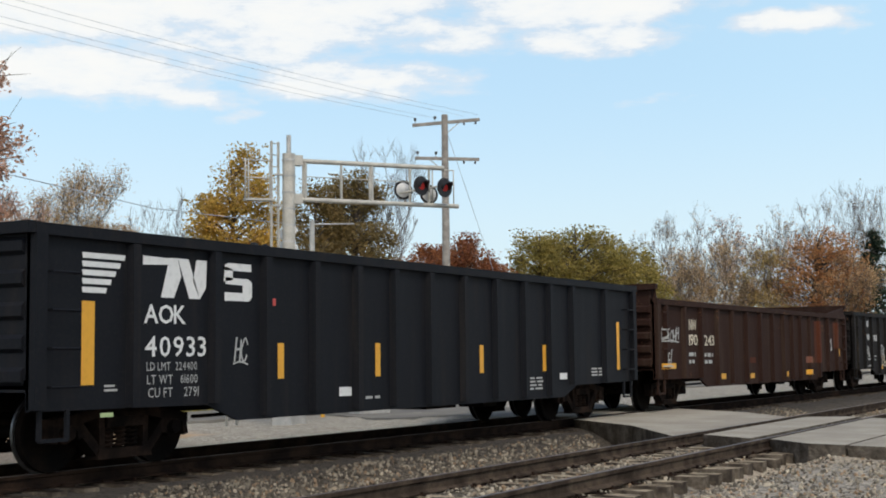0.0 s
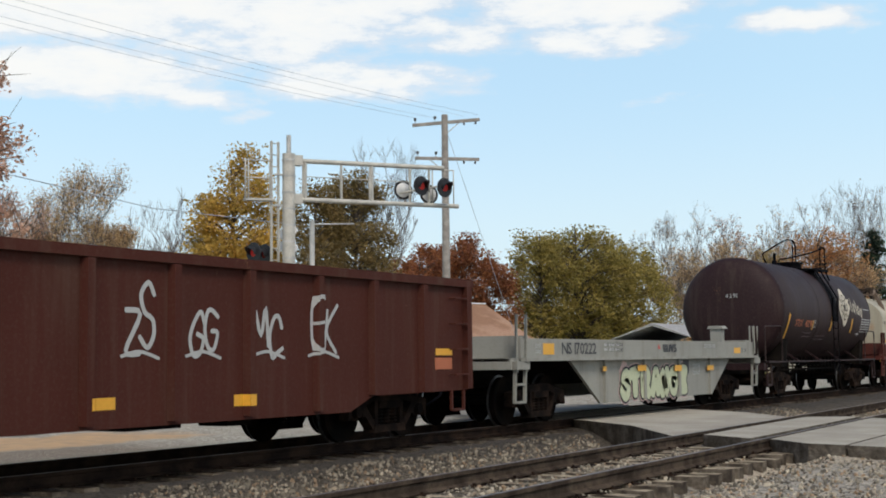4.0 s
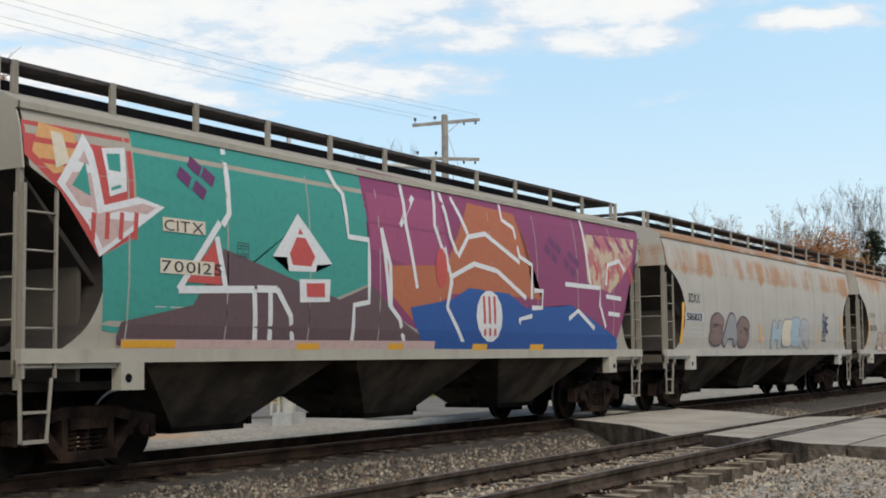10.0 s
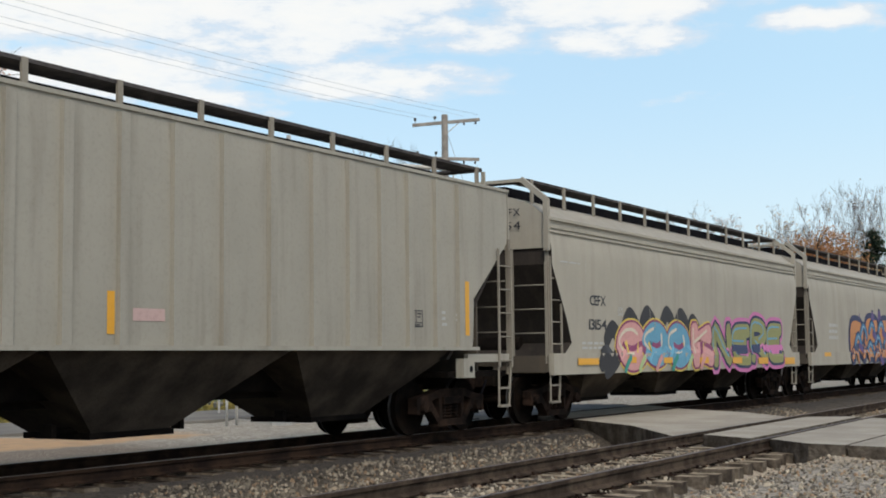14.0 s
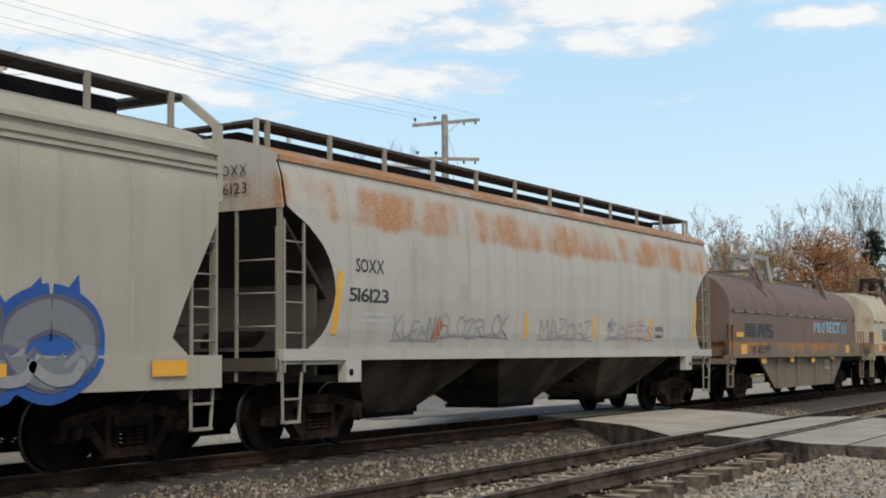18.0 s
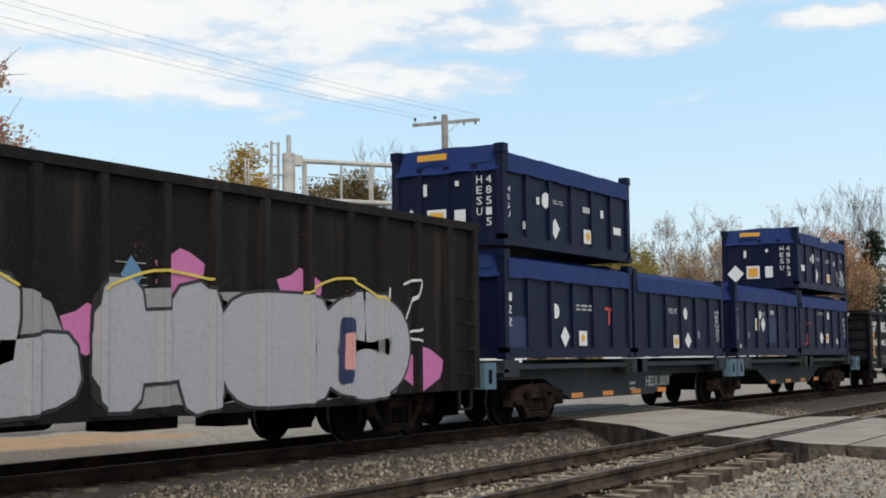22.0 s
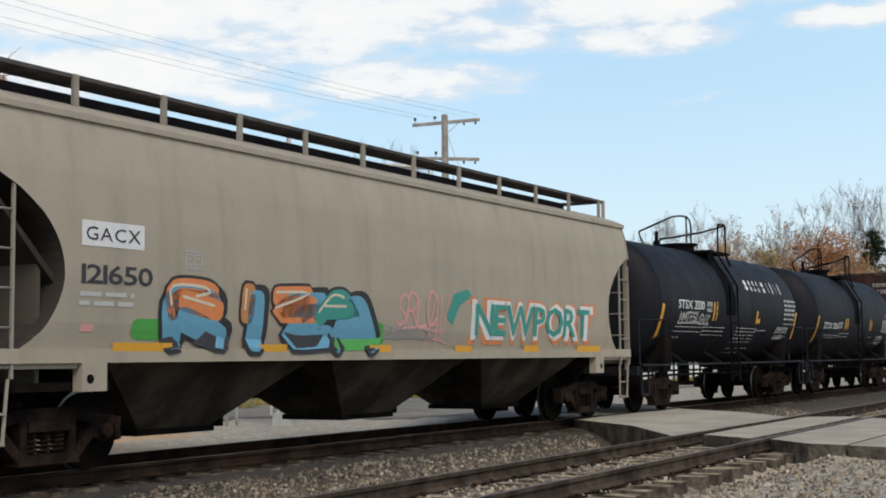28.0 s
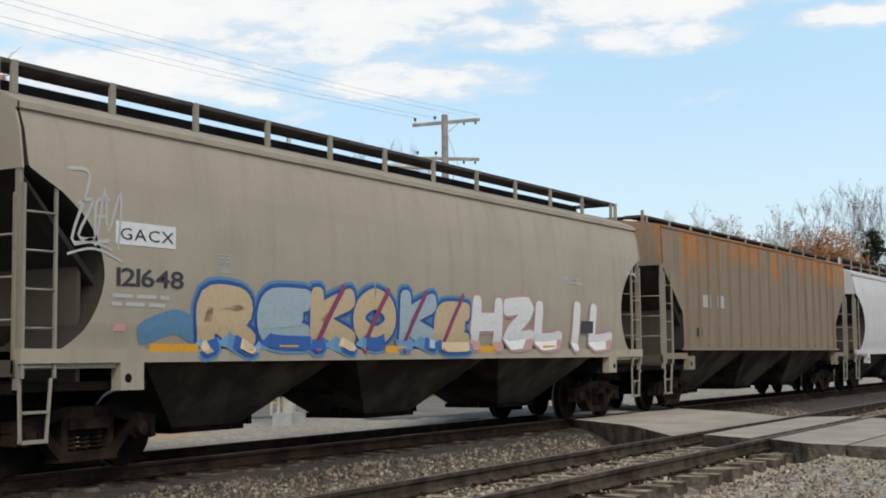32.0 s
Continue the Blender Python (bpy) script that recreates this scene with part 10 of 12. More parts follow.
block(C_K19[0], 0.03)
write(C_K19[0], "NS 165999", -5.46, 1.32, 0.231, C_K19[2][0], M_INK, 1.77)
plate(C_K19[0], -6.32, -5.79, 1.30, 1.56, C_K19[2][0], M_YEL)
plate(C_K19[0], -4.77, -4.29, 1.04, 1.19, C_K19[2][0], M_YEL, off=0.070)
plate(C_K19[0], -1.94, -1.56, 1.06, 1.19, C_K19[2][0], M_YEL, off=0.070)
plate(C_K19[0], 0.36, 0.73, 1.04, 1.17, C_K19[2][0], M_YEL, off=0.070)
plate(C_K19[0], 4.92, 5.37, 1.31, 1.57, C_K19[2][0], M_YEL)
plate(C_K19[0], -6.69, -6.08, 1.75, 1.88, C_K19[2][0], M_YEL, off=0.010)

block(C_K19[0], 0.09)
boxed_mark(C_K19[0], 2.11, 2.62, 0.81, 1.12, C_K19[2][0], M_DIM)
plate(C_K19[0], 2.61, 3.10, 1.11, 1.22, C_K19[2][0], M_YEL, off=0.070)
write(C_K19[0], "CS 16", 5.59, 1.34, 0.117, C_K19[2][0], M_INK, 0.53)

block(C_K20[0], 0.10)
horse_logo(C_K20[0], -5.56, 1.73, 0.47, C_K20[2][1], M_INK, 0.00, 1.45)
plate(C_K20[0], -6.55, -5.92, 1.85, 1.99, C_K20[2][1], M_YEL)
scribble(C_K20[0], -3.24, -1.64, 2.67, 2.97, C_K20[2][1], G_INK, 73, 0.050, 6)
scribble(C_K20[0], -0.57, 0.89, 2.66, 3.00, C_K20[2][1], G_SILVERD, 74, 0.050, 5)

block(C_K20[0], 0.14)
outline(C_K20[0], [(2.17, 1.80), (2.65, 1.81), (2.51, 1.35)], C_K20[2][1], G_NAVY, 0.0220)
outline(C_K20[0], [(2.28, 1.70), (2.62, 1.71), (2.48, 1.47)], C_K20[2][1], G_SILVER, 0.0240)
scribble(C_K20[0], 0.07, 0.72, 2.64, 3.08, C_K20[2][1], G_INK, 75, 0.050, 7)
scribble(C_K20[0], 1.16, 1.58, 2.64, 2.83, C_K20[2][1], G_INK, 76, 0.060, 4)
scribble(C_K20[0], 1.23, 1.95, 2.10, 2.55, C_K20[2][1], G_INK, 77, 0.050, 6)
plate(C_K20[0], 0.41, 1.28, 2.52, 2.55, C_K20[2][1], G_YELLOW, off=0.012)

block(C_K20[0], 0.11)
write(C_K20[0], "NS 166071", -5.42, 1.35, 0.223, C_K20[2][0], M_INK, 1.61)
plate(C_K20[0], -6.29, -5.76, 1.37, 1.60, C_K20[2][0], M_YEL)
plate(C_K20[0], -3.83, -3.33, 1.47, 1.59, C_K20[2][0], M_YEL)
plate(C_K20[0], -1.35, -0.76, 1.47, 1.59, C_K20[2][0], M_YEL)
plate(C_K20[0], 1.43, 2.00, 1.48, 1.60, C_K20[2][0], M_YEL)
plate(C_K20[0], 5.07, 5.57, 1.40, 1.58, C_K20[2][0], M_YEL)
boxed_mark(C_K20[0], 1.93, 2.48, 0.78, 1.10, C_K20[2][0], M_DIM)

block(C_K20[0], 0.14)
boxed_mark(C_K20[0], 2.15, 2.72, 0.79, 1.11, C_K20[2][0], M_DIM)
scribble(C_K20[0], 0.24, 2.01, 0.43, 1.23, C_K20[2][0], M_DIM, 78, 0.060, 12)
write(C_K20[0], "CS 18", 5.78, 1.43, 0.103, C_K20[2][0], M_INK, 0.39)

block(C_DJ[0], -0.03)
write(C_DJ[0], "DJ", -7.21, 2.68, 0.241, C_DJ[2], M_WHITE, 0.48)
write(C_DJ[0], "IX", -6.47, 2.68, 0.254, C_DJ[2], M_WHITE, 0.37)
write(C_DJ[0], "40", -7.26, 2.31, 0.236, C_DJ[2], M_WHITE, 0.47)
write(C_DJ[0], "634", -6.46, 2.31, 0.241, C_DJ[2], M_WHITE, 0.59)
plate(C_DJ[0], -7.36, -6.90, 0.85, 1.09, C_DJ[2], M_YEL)
small_print(C_DJ[0], -6.43, -5.62, 1.15, 1.60, C_DJ[2], M_DIM, 4, 2)
outline(C_DJ[0], [(-5.49, 1.40), (-5.52, 1.30), (-5.64, 1.23), (-5.77, 1.15), (-5.90, 1.22), (-6.05, 1.31), (-6.02, 1.40), (-6.07, 1.52), (-5.90, 1.57), (-5.79, 1.65), (-5.67, 1.61), (-5.48, 1.50)], C_DJ[2], G_PINK, 0.0060)
outline(C_DJ[0], [(-2.60, 2.31), (-2.64, 2.19), (-2.79, 2.11), (-2.95, 2.02), (-3.11, 2.09), (-3.29, 2.18), (-3.25, 2.29), (-3.30, 2.41), (-3.10, 2.48), (-2.96, 2.57), (-2.82, 2.53), (-2.59, 2.42)], C_DJ[2], G_PINK, 0.0060)
outline(C_DJ[0], [(-0.05, 1.65), (-0.10, 1.52), (-0.27, 1.44), (-0.47, 1.34), (-0.65, 1.42), (-0.86, 1.53), (-0.81, 1.64), (-0.87, 1.78), (-0.63, 1.84), (-0.46, 1.94), (-0.30, 1.89), (-0.04, 1.76)], C_DJ[2], G_PINK, 0.0060)
outline(C_DJ[0], [(1.53, 2.37), (1.48, 2.23), (1.29, 2.14), (1.08, 2.03), (0.88, 2.11), (0.65, 2.22), (0.71, 2.34), (0.64, 2.48), (0.90, 2.56), (1.09, 2.66), (1.27, 2.62), (1.55, 2.49)], C_DJ[2], G_PINK, 0.0060)
outline(C_DJ[0], [(4.06, 2.23), (3.99, 2.08), (3.77, 1.99), (3.53, 1.87), (3.30, 1.96), (3.04, 2.08), (3.11, 2.21), (3.03, 2.36), (3.34, 2.43), (3.55, 2.55), (3.75, 2.50), (4.08, 2.36)], C_DJ[2], G_PINK, 0.0060)
outline(C_DJ[0], [(7.44, 1.10), (7.36, 0.95), (7.10, 0.85), (6.81, 0.74), (6.54, 0.84), (6.24, 0.97), (6.32, 1.11), (6.23, 1.28), (6.59, 1.35), (6.84, 1.46), (7.08, 1.41), (7.47, 1.24)], C_DJ[2], G_PINK, 0.0060)
scribble(C_DJ[0], -6.44, -5.61, 0.74, 1.16, C_DJ[2], G_WHITE, 82, 0.050, 4)

block(C_DJ[0], -0.00)
plate(C_DJ[0], -0.05, 0.45, 2.52, 2.52, C_DJ[2], M_DIM, off=0.010)
plate(C_DJ[0], -0.05, 0.45, 2.43, 2.44, C_DJ[2], M_DIM, off=0.010)
plate(C_DJ[0], -0.04, 0.46, 2.35, 2.35, C_DJ[2], M_DIM, off=0.010)
plate(C_DJ[0], -0.03, 0.47, 2.26, 2.27, C_DJ[2], M_DIM, off=0.010)
plate(C_DJ[0], -0.02, 0.48, 2.17, 2.18, C_DJ[2], M_DIM, off=0.010)
plate(C_DJ[0], -0.01, 0.49, 2.08, 2.10, C_DJ[2], M_DIM, off=0.010)
outline(C_DJ[0], [(0.20, 2.52), (0.41, 2.31), (0.24, 2.07), (0.03, 2.29)], C_DJ[2], G_SKYB, 0.0130)
scribble(C_DJ[0], 5.76, 6.68, 1.63, 2.44, C_DJ[2], G_WHITE, 83, 0.050, 5)

block(BOXES[5][0], 0.0)
plate(BOXES[5][0], -0.40, -0.19, 4.96, 5.08, BOXES[5][2], M_DIM, off=0.100)
plate(BOXES[5][0], -0.16, -0.06, 4.95, 5.10, BOXES[5][2], M_DIM, off=0.100)
plate(BOXES[5][0], -0.03, 0.12, 4.96, 5.09, BOXES[5][2], M_DIM, off=0.100)
plate(BOXES[5][0], 0.15, 0.31, 4.96, 5.10, BOXES[5][2], M_DIM, off=0.100)
plate(BOXES[5][0], 0.35, 0.57, 4.98, 5.10, BOXES[5][2], M_DIM, off=0.100)
outline(BOXES[5][0], [(-0.99, 4.38), (-1.00, 4.31), (-1.04, 4.25), (-1.10, 4.21), (-1.16, 4.20), (-1.23, 4.22), (-1.27, 4.27), (-1.29, 4.33), (-1.29, 4.40), (-1.25, 4.46), (-1.19, 4.50), (-1.13, 4.51), (-1.06, 4.49), (-1.02, 4.44)], BOXES[5][2], M_WHITE, 0.0200)
outline(BOXES[5][0], [(-0.83, 4.05), (-0.58, 3.85), (-0.79, 3.59), (-1.03, 3.79)], BOXES[5][2], M_WHITE, 0.0200)
small_print(BOXES[5][0], -0.91, -0.71, 3.74, 3.90, BOXES[5][2], M_INK, 3, 3)
plate(BOXES[5][0], 0.50, 0.91, 3.66, 3.94, BOXES[5][2], M_WHITE, off=0.020)
outline(BOXES[5][0], [(0.69, 3.94), (0.87, 3.80), (0.68, 3.66), (0.54, 3.81)], BOXES[5][2], M_YEL, 0.0260)
plate(BOXES[5][0], -2.58, -2.18, 3.90, 4.09, BOXES[5][2], M_WHITE, off=0.020)
plate(BOXES[5][0], -1.53, -1.39, 4.25, 4.40, BOXES[5][2], M_WHITE, off=0.020)
small_print(BOXES[5][0], -0.77, -0.35, 4.32, 4.42, BOXES[5][2], M_DIM, 2, 3)
small_print(BOXES[5][0], 0.50, 0.86, 4.29, 4.43, BOXES[5][2], M_WHITE, 2, 4)
plate(BOXES[5][0], 1.42, 1.57, 4.26, 4.41, BOXES[5][2], M_WHITE, off=0.020)
write(BOXES[5][0], "H4", 2.39, 4.41, 0.106, BOXES[5][2], M_WHITE, 0.25)

block(BOXES[3][0], 0.0)
small_print(BOXES[3][0], -0.77, 0.11, 2.55, 2.65, BOXES[3][2], M_DIM, 2, 3)
outline(BOXES[3][0], [(0.61, 2.55), (0.61, 2.49), (0.57, 2.44), (0.52, 2.41), (0.45, 2.41), (0.40, 2.43), (0.35, 2.48), (0.33, 2.54), (0.34, 2.60), (0.38, 2.65), (0.43, 2.68), (0.49, 2.68), (0.55, 2.66), (0.60, 2.61)], BOXES[3][2], M_WHITE, 0.0200)
outline(BOXES[3][0], [(-0.44, 2.03), (-0.19, 1.81), (-0.39, 1.58), (-0.64, 1.80)], BOXES[3][2], M_WHITE, 0.0200)
small_print(BOXES[3][0], -0.52, -0.32, 1.72, 1.89, BOXES[3][2], M_INK, 3, 3)
plate(BOXES[3][0], 0.08, 0.47, 1.64, 1.95, BOXES[3][2], M_WHITE, off=0.020)
outline(BOXES[3][0], [(0.26, 1.93), (0.42, 1.79), (0.25, 1.67), (0.13, 1.83)], BOXES[3][2], M_YEL, 0.0260)
plate(BOXES[3][0], 1.43, 1.72, 1.60, 1.78, BOXES[3][2], M_DIM, off=0.020)
write(BOXES[3][0], "H4", 2.49, 2.38, 0.141, BOXES[3][2], M_WHITE, 0.26)
write(BOXES[3][0], "E9", 2.53, 2.19, 0.144, BOXES[3][2], M_WHITE, 0.24)
write(BOXES[3][0], "S3", 2.57, 2.00, 0.147, BOXES[3][2], M_WHITE, 0.21)
write(BOXES[3][0], "U8", 2.61, 1.80, 0.149, BOXES[3][2], M_WHITE, 0.18)
painted_line(BOXES[3][0], [(-1.89, 2.27), (-1.89, 1.92)], 0.090, BOXES[3][2], G_RED, 0.0140)
painted_line(BOXES[3][0], [(-2.18, 2.25), (-1.62, 2.27)], 0.070, BOXES[3][2], G_RED, 0.0140)
painted_line(BOXES[3][0], [(-2.15, 1.94), (-2.13, 1.64)], 0.090, BOXES[3][2], G_RED, 0.0140)
painted_line(BOXES[3][0], [(-2.39, 1.60), (-1.89, 1.62)], 0.070, BOXES[3][2], G_RED, 0.0140)

block(BOXES[1][0], 0.0)
small_print(BOXES[1][0], -1.09, -0.26, 2.27, 2.41, BOXES[1][2], M_DIM, 3, 1)
outline(BOXES[1][0], [(0.41, 2.30), (0.40, 2.24), (0.37, 2.18), (0.32, 2.15), (0.26, 2.15), (0.20, 2.18), (0.16, 2.23), (0.14, 2.29), (0.15, 2.35), (0.19, 2.41), (0.24, 2.44), (0.30, 2.44), (0.35, 2.41), (0.40, 2.36)], BOXES[1][2], M_WHITE, 0.0200)
plate(BOXES[1][0], -0.58, -0.21, 1.45, 1.77, BOXES[1][2], M_WHITE, off=0.020)
outline(BOXES[1][0], [(-0.40, 1.74), (-0.26, 1.59), (-0.42, 1.48), (-0.53, 1.64)], BOXES[1][2], M_YEL, 0.0260)
outline(BOXES[1][0], [(0.42, 1.85), (0.66, 1.64), (0.45, 1.43), (0.21, 1.64)], BOXES[1][2], M_WHITE, 0.0200)
small_print(BOXES[1][0], 0.34, 0.53, 1.56, 1.73, BOXES[1][2], M_INK, 3, 3)
plate(BOXES[1][0], 0.95, 1.25, 1.69, 1.88, BOXES[1][2], M_DIM, off=0.020)
write(BOXES[1][0], "H", 2.50, 2.34, 0.089, BOXES[1][2], M_WHITE, 0.25)
write(BOXES[1][0], "E", 2.51, 2.22, 0.090, BOXES[1][2], M_WHITE, 0.25)
write(BOXES[1][0], "S", 2.51, 2.11, 0.091, BOXES[1][2], M_WHITE, 0.25)
write(BOXES[1][0], "U", 2.52, 1.99, 0.092, BOXES[1][2], M_WHITE, 0.25)
write(BOXES[1][0], "0", 2.53, 1.87, 0.093, BOXES[1][2], M_WHITE, 0.25)
write(BOXES[1][0], "5", 2.53, 1.76, 0.094, BOXES[1][2], M_WHITE, 0.25)
write(BOXES[1][0], "2", 2.54, 1.64, 0.095, BOXES[1][2], M_WHITE, 0.25)

block(BOXES[0][0], 0.0)
painted_line(BOXES[0][0], [(1.83, 2.30), (1.82, 1.95)], 0.090, BOXES[0][2], G_RED, 0.0140)
painted_line(BOXES[0][0], [(1.61, 2.29), (2.15, 2.27)], 0.070, BOXES[0][2], G_RED, 0.0140)

block(BOXES[2][0], 0.0)
write(BOXES[2][0], "0", -2.90, 2.47, 0.099, BOXES[2][2], M_WHITE, 0.16)
write(BOXES[2][0], "2", -2.90, 2.34, 0.100, BOXES[2][2], M_WHITE, 0.16)
write(BOXES[2][0], "0", -2.89, 2.22, 0.100, BOXES[2][2], M_WHITE, 0.16)
write(BOXES[2][0], "0", -2.89, 2.09, 0.101, BOXES[2][2], M_WHITE, 0.15)
write(BOXES[2][0], "0", -2.88, 1.97, 0.101, BOXES[2][2], M_WHITE, 0.15)
write(BOXES[2][0], "1", -2.88, 1.85, 0.102, BOXES[2][2], M_WHITE, 0.15)
write(BOXES[2][0], "2", -2.87, 1.72, 0.103, BOXES[2][2], M_WHITE, 0.15)
plate(BOXES[2][0], -1.24, -0.84, 1.96, 2.30, BOXES[2][2], M_WHITE, off=0.020)
outline(BOXES[2][0], [(-1.05, 2.26), (-0.91, 2.11), (-1.08, 2.00), (-1.17, 2.16)], BOXES[2][2], M_YEL, 0.0260)
outline(BOXES[2][0], [(-0.64, 2.41), (-0.65, 2.36), (-0.69, 2.32), (-0.75, 2.29), (-0.82, 2.29), (-0.88, 2.31), (-0.93, 2.35), (-0.94, 2.40), (-0.93, 2.45), (-0.89, 2.49), (-0.83, 2.51), (-0.76, 2.52), (-0.70, 2.50), (-0.65, 2.46)], BOXES[2][2], M_WHITE, 0.0200)
outline(BOXES[2][0], [(-0.50, 2.36), (-0.27, 2.15), (-0.49, 1.92), (-0.72, 2.14)], BOXES[2][2], M_WHITE, 0.0200)
small_print(BOXES[2][0], -0.59, -0.41, 2.06, 2.23, BOXES[2][2], M_INK, 3, 3)
plate(BOXES[2][0], -2.07, -1.80, 1.74, 1.91, BOXES[2][2], M_DIM, off=0.020)
plate(BOXES[2][0], -2.69, -2.50, 1.46, 1.57, BOXES[2][2], M_DIM, off=0.020)
small_print(BOXES[2][0], -0.57, -0.23, 2.38, 2.51, BOXES[2][2], M_DIM, 2, 1)
plate(BOXES[2][0], 0.22, 0.58, 2.44, 2.56, BOXES[2][2], M_DIM, off=0.020)
painted_line(BOXES[2][0], [(1.95, 1.91), (2.06, 1.46)], 0.080, BOXES[2][2], G_RED, 0.0140)
plate(BOXES[2][0], -0.23, 0.84, 1.62, 2.35, BOXES[2][2], G_BLUED, off=0.004)

block(BOXES[4][0], 0.0)
outline(BOXES[4][0], [(-1.02, 4.36), (-1.04, 4.29), (-1.09, 4.23), (-1.16, 4.19), (-1.24, 4.19), (-1.31, 4.21), (-1.36, 4.26), (-1.38, 4.33), (-1.36, 4.40), (-1.32, 4.46), (-1.25, 4.49), (-1.17, 4.50), (-1.09, 4.48), (-1.04, 4.43)], BOXES[4][2], M_WHITE, 0.0200)
outline(BOXES[4][0], [(-0.79, 4.03), (-0.57, 3.83), (-0.78, 3.60), (-0.99, 3.80)], BOXES[4][2], M_WHITE, 0.0200)
small_print(BOXES[4][0], -0.87, -0.70, 3.73, 3.89, BOXES[4][2], M_INK, 3, 3)
plate(BOXES[4][0], 0.58, 0.99, 3.62, 3.91, BOXES[4][2], M_WHITE, off=0.020)
outline(BOXES[4][0], [(0.78, 3.88), (0.90, 3.76), (0.74, 3.65), (0.67, 3.79)], BOXES[4][2], M_YEL, 0.0260)
plate(BOXES[4][0], -1.61, -1.48, 4.23, 4.37, BOXES[4][2], M_WHITE, off=0.020)
small_print(BOXES[4][0], -0.84, -0.39, 4.30, 4.40, BOXES[4][2], M_DIM, 2, 1)
plate(BOXES[4][0], 0.55, 0.90, 4.26, 4.38, BOXES[4][2], M_DIM, off=0.020)
plate(BOXES[4][0], 2.14, 2.55, 3.92, 4.08, BOXES[4][2], M_WHITE, off=0.020)
plate(BOXES[4][0], -2.21, -1.94, 3.70, 3.85, BOXES[4][2], M_DIM, off=0.020)
plate(BOXES[4][0], 1.46, 1.61, 4.22, 4.39, BOXES[4][2], M_WHITE, off=0.020)
write(BOXES[4][0], "H", -2.92, 4.37, 0.104, BOXES[4][2], M_WHITE, 0.23)
write(BOXES[4][0], "E", -2.92, 4.21, 0.105, BOXES[4][2], M_WHITE, 0.23)
write(BOXES[4][0], "S", -2.91, 4.05, 0.106, BOXES[4][2], M_WHITE, 0.23)
write(BOXES[4][0], "U", -2.91, 3.89, 0.107, BOXES[4][2], M_WHITE, 0.23)

block(BOXES[0][0], 0.0)
outline(BOXES[0][0], [(-0.66, 2.18), (-0.67, 2.12), (-0.72, 2.06), (-0.80, 2.03), (-0.88, 2.03), (-0.95, 2.06), (-1.00, 2.11), (-1.02, 2.17), (-1.00, 2.23), (-0.95, 2.29), (-0.88, 2.32), (-0.80, 2.32), (-0.73, 2.29), (-0.68, 2.24)], BOXES[0][2], M_WHITE, 0.0200)
outline(BOXES[0][0], [(-0.42, 1.89), (-0.20, 1.68), (-0.41, 1.46), (-0.62, 1.68)], BOXES[0][2], M_WHITE, 0.0200)
small_print(BOXES[0][0], -0.50, -0.33, 1.59, 1.76, BOXES[0][2], M_INK, 3, 3)
plate(BOXES[0][0], 0.26, 0.65, 1.50, 1.80, BOXES[0][2], M_WHITE, off=0.020)
outline(BOXES[0][0], [(0.45, 1.75), (0.56, 1.64), (0.41, 1.55), (0.34, 1.68)], BOXES[0][2], M_YEL, 0.0260)
small_print(BOXES[0][0], 0.17, 0.96, 2.20, 2.36, BOXES[0][2], M_DIM, 2, 1)
small_print(BOXES[0][0], -0.51, 0.50, 2.85, 2.98, BOXES[0][2], M_DIM, 1, 1)
plate(BOXES[0][0], -3.03, -1.87, 1.41, 2.03, BOXES[0][2], G_BLUED, off=0.004)
write(BOXES[0][0], "1", -2.89, 2.32, 0.161, BOXES[0][2], M_WHITE, 0.21)
write(BOXES[0][0], "2", -2.88, 2.09, 0.162, BOXES[0][2], M_WHITE, 0.21)
write(BOXES[0][0], "2", -2.88, 1.86, 0.163, BOXES[0][2], M_WHITE, 0.21)
block(None, 0.0)
# stickers and numbers on the leading ends of boxes that can be seen from the front
def end_panel(car, h, y0, y1, z0, z1, mat, off=0.012):
    part("end_sticker", Geo().add([(-h - off, y0, z0), (-h - off, y1, z0), (-h - off, y1, z1), (-h - off, y0, z1)], [(0, 1, 2, 3)]), mat, car)


def end_diamond(car, h, y, z, s):
    part("hazard_diamond", Geo().add([(-h - 0.012, y - s, z), (-h - 0.012, y, z - s), (-h - 0.012, y + s, z), (-h - 0.012, y, z + s)], [(0, 1, 2, 3)]), M_WHITE, car)


for bi, nums in ((4, ("48515", "HESU")), (5, ("48563", "HESU"))):
    th, h, _ = BOXES[bi]
    end_diamond(th, h, 0.78, 3.85, 0.27)
    end_panel(th, h, 0.0, 0.42, 3.68, 4.08, M_WHITE)
    end_panel(th, h, 0.06, 0.36, 3.74, 4.02, M_YEL, 0.018)
    end_panel(th, h, -0.42, -0.18, 3.7, 4.05, M_WHITE)
    end_panel(th, h, 0.42, 0.5, 4.35, 4.58, M_WHITE)
    end_panel(th, h, -0.28, -0.2, 4.5, 4.6, M_WHITE)
    for col, word in enumerate(nums):
        for k, ch in enumerate(word):
            number_end(th, h, ch, -0.98 + 0.2 * col, 4.52 - 0.2 * k, 0.15, M_WHITE, 0.012, 0.12)
    end_panel(th, h, -0.05, 0.6, 5.02, 5.14, M_YEL, 0.06)
th, h, _ = BOXES[2]
end_diamond(th, h, -0.55, 2.05, 0.26)
th, h, _ = BOXES[0]
end_diamond(th, h, 0.0, 1.75, 0.26)
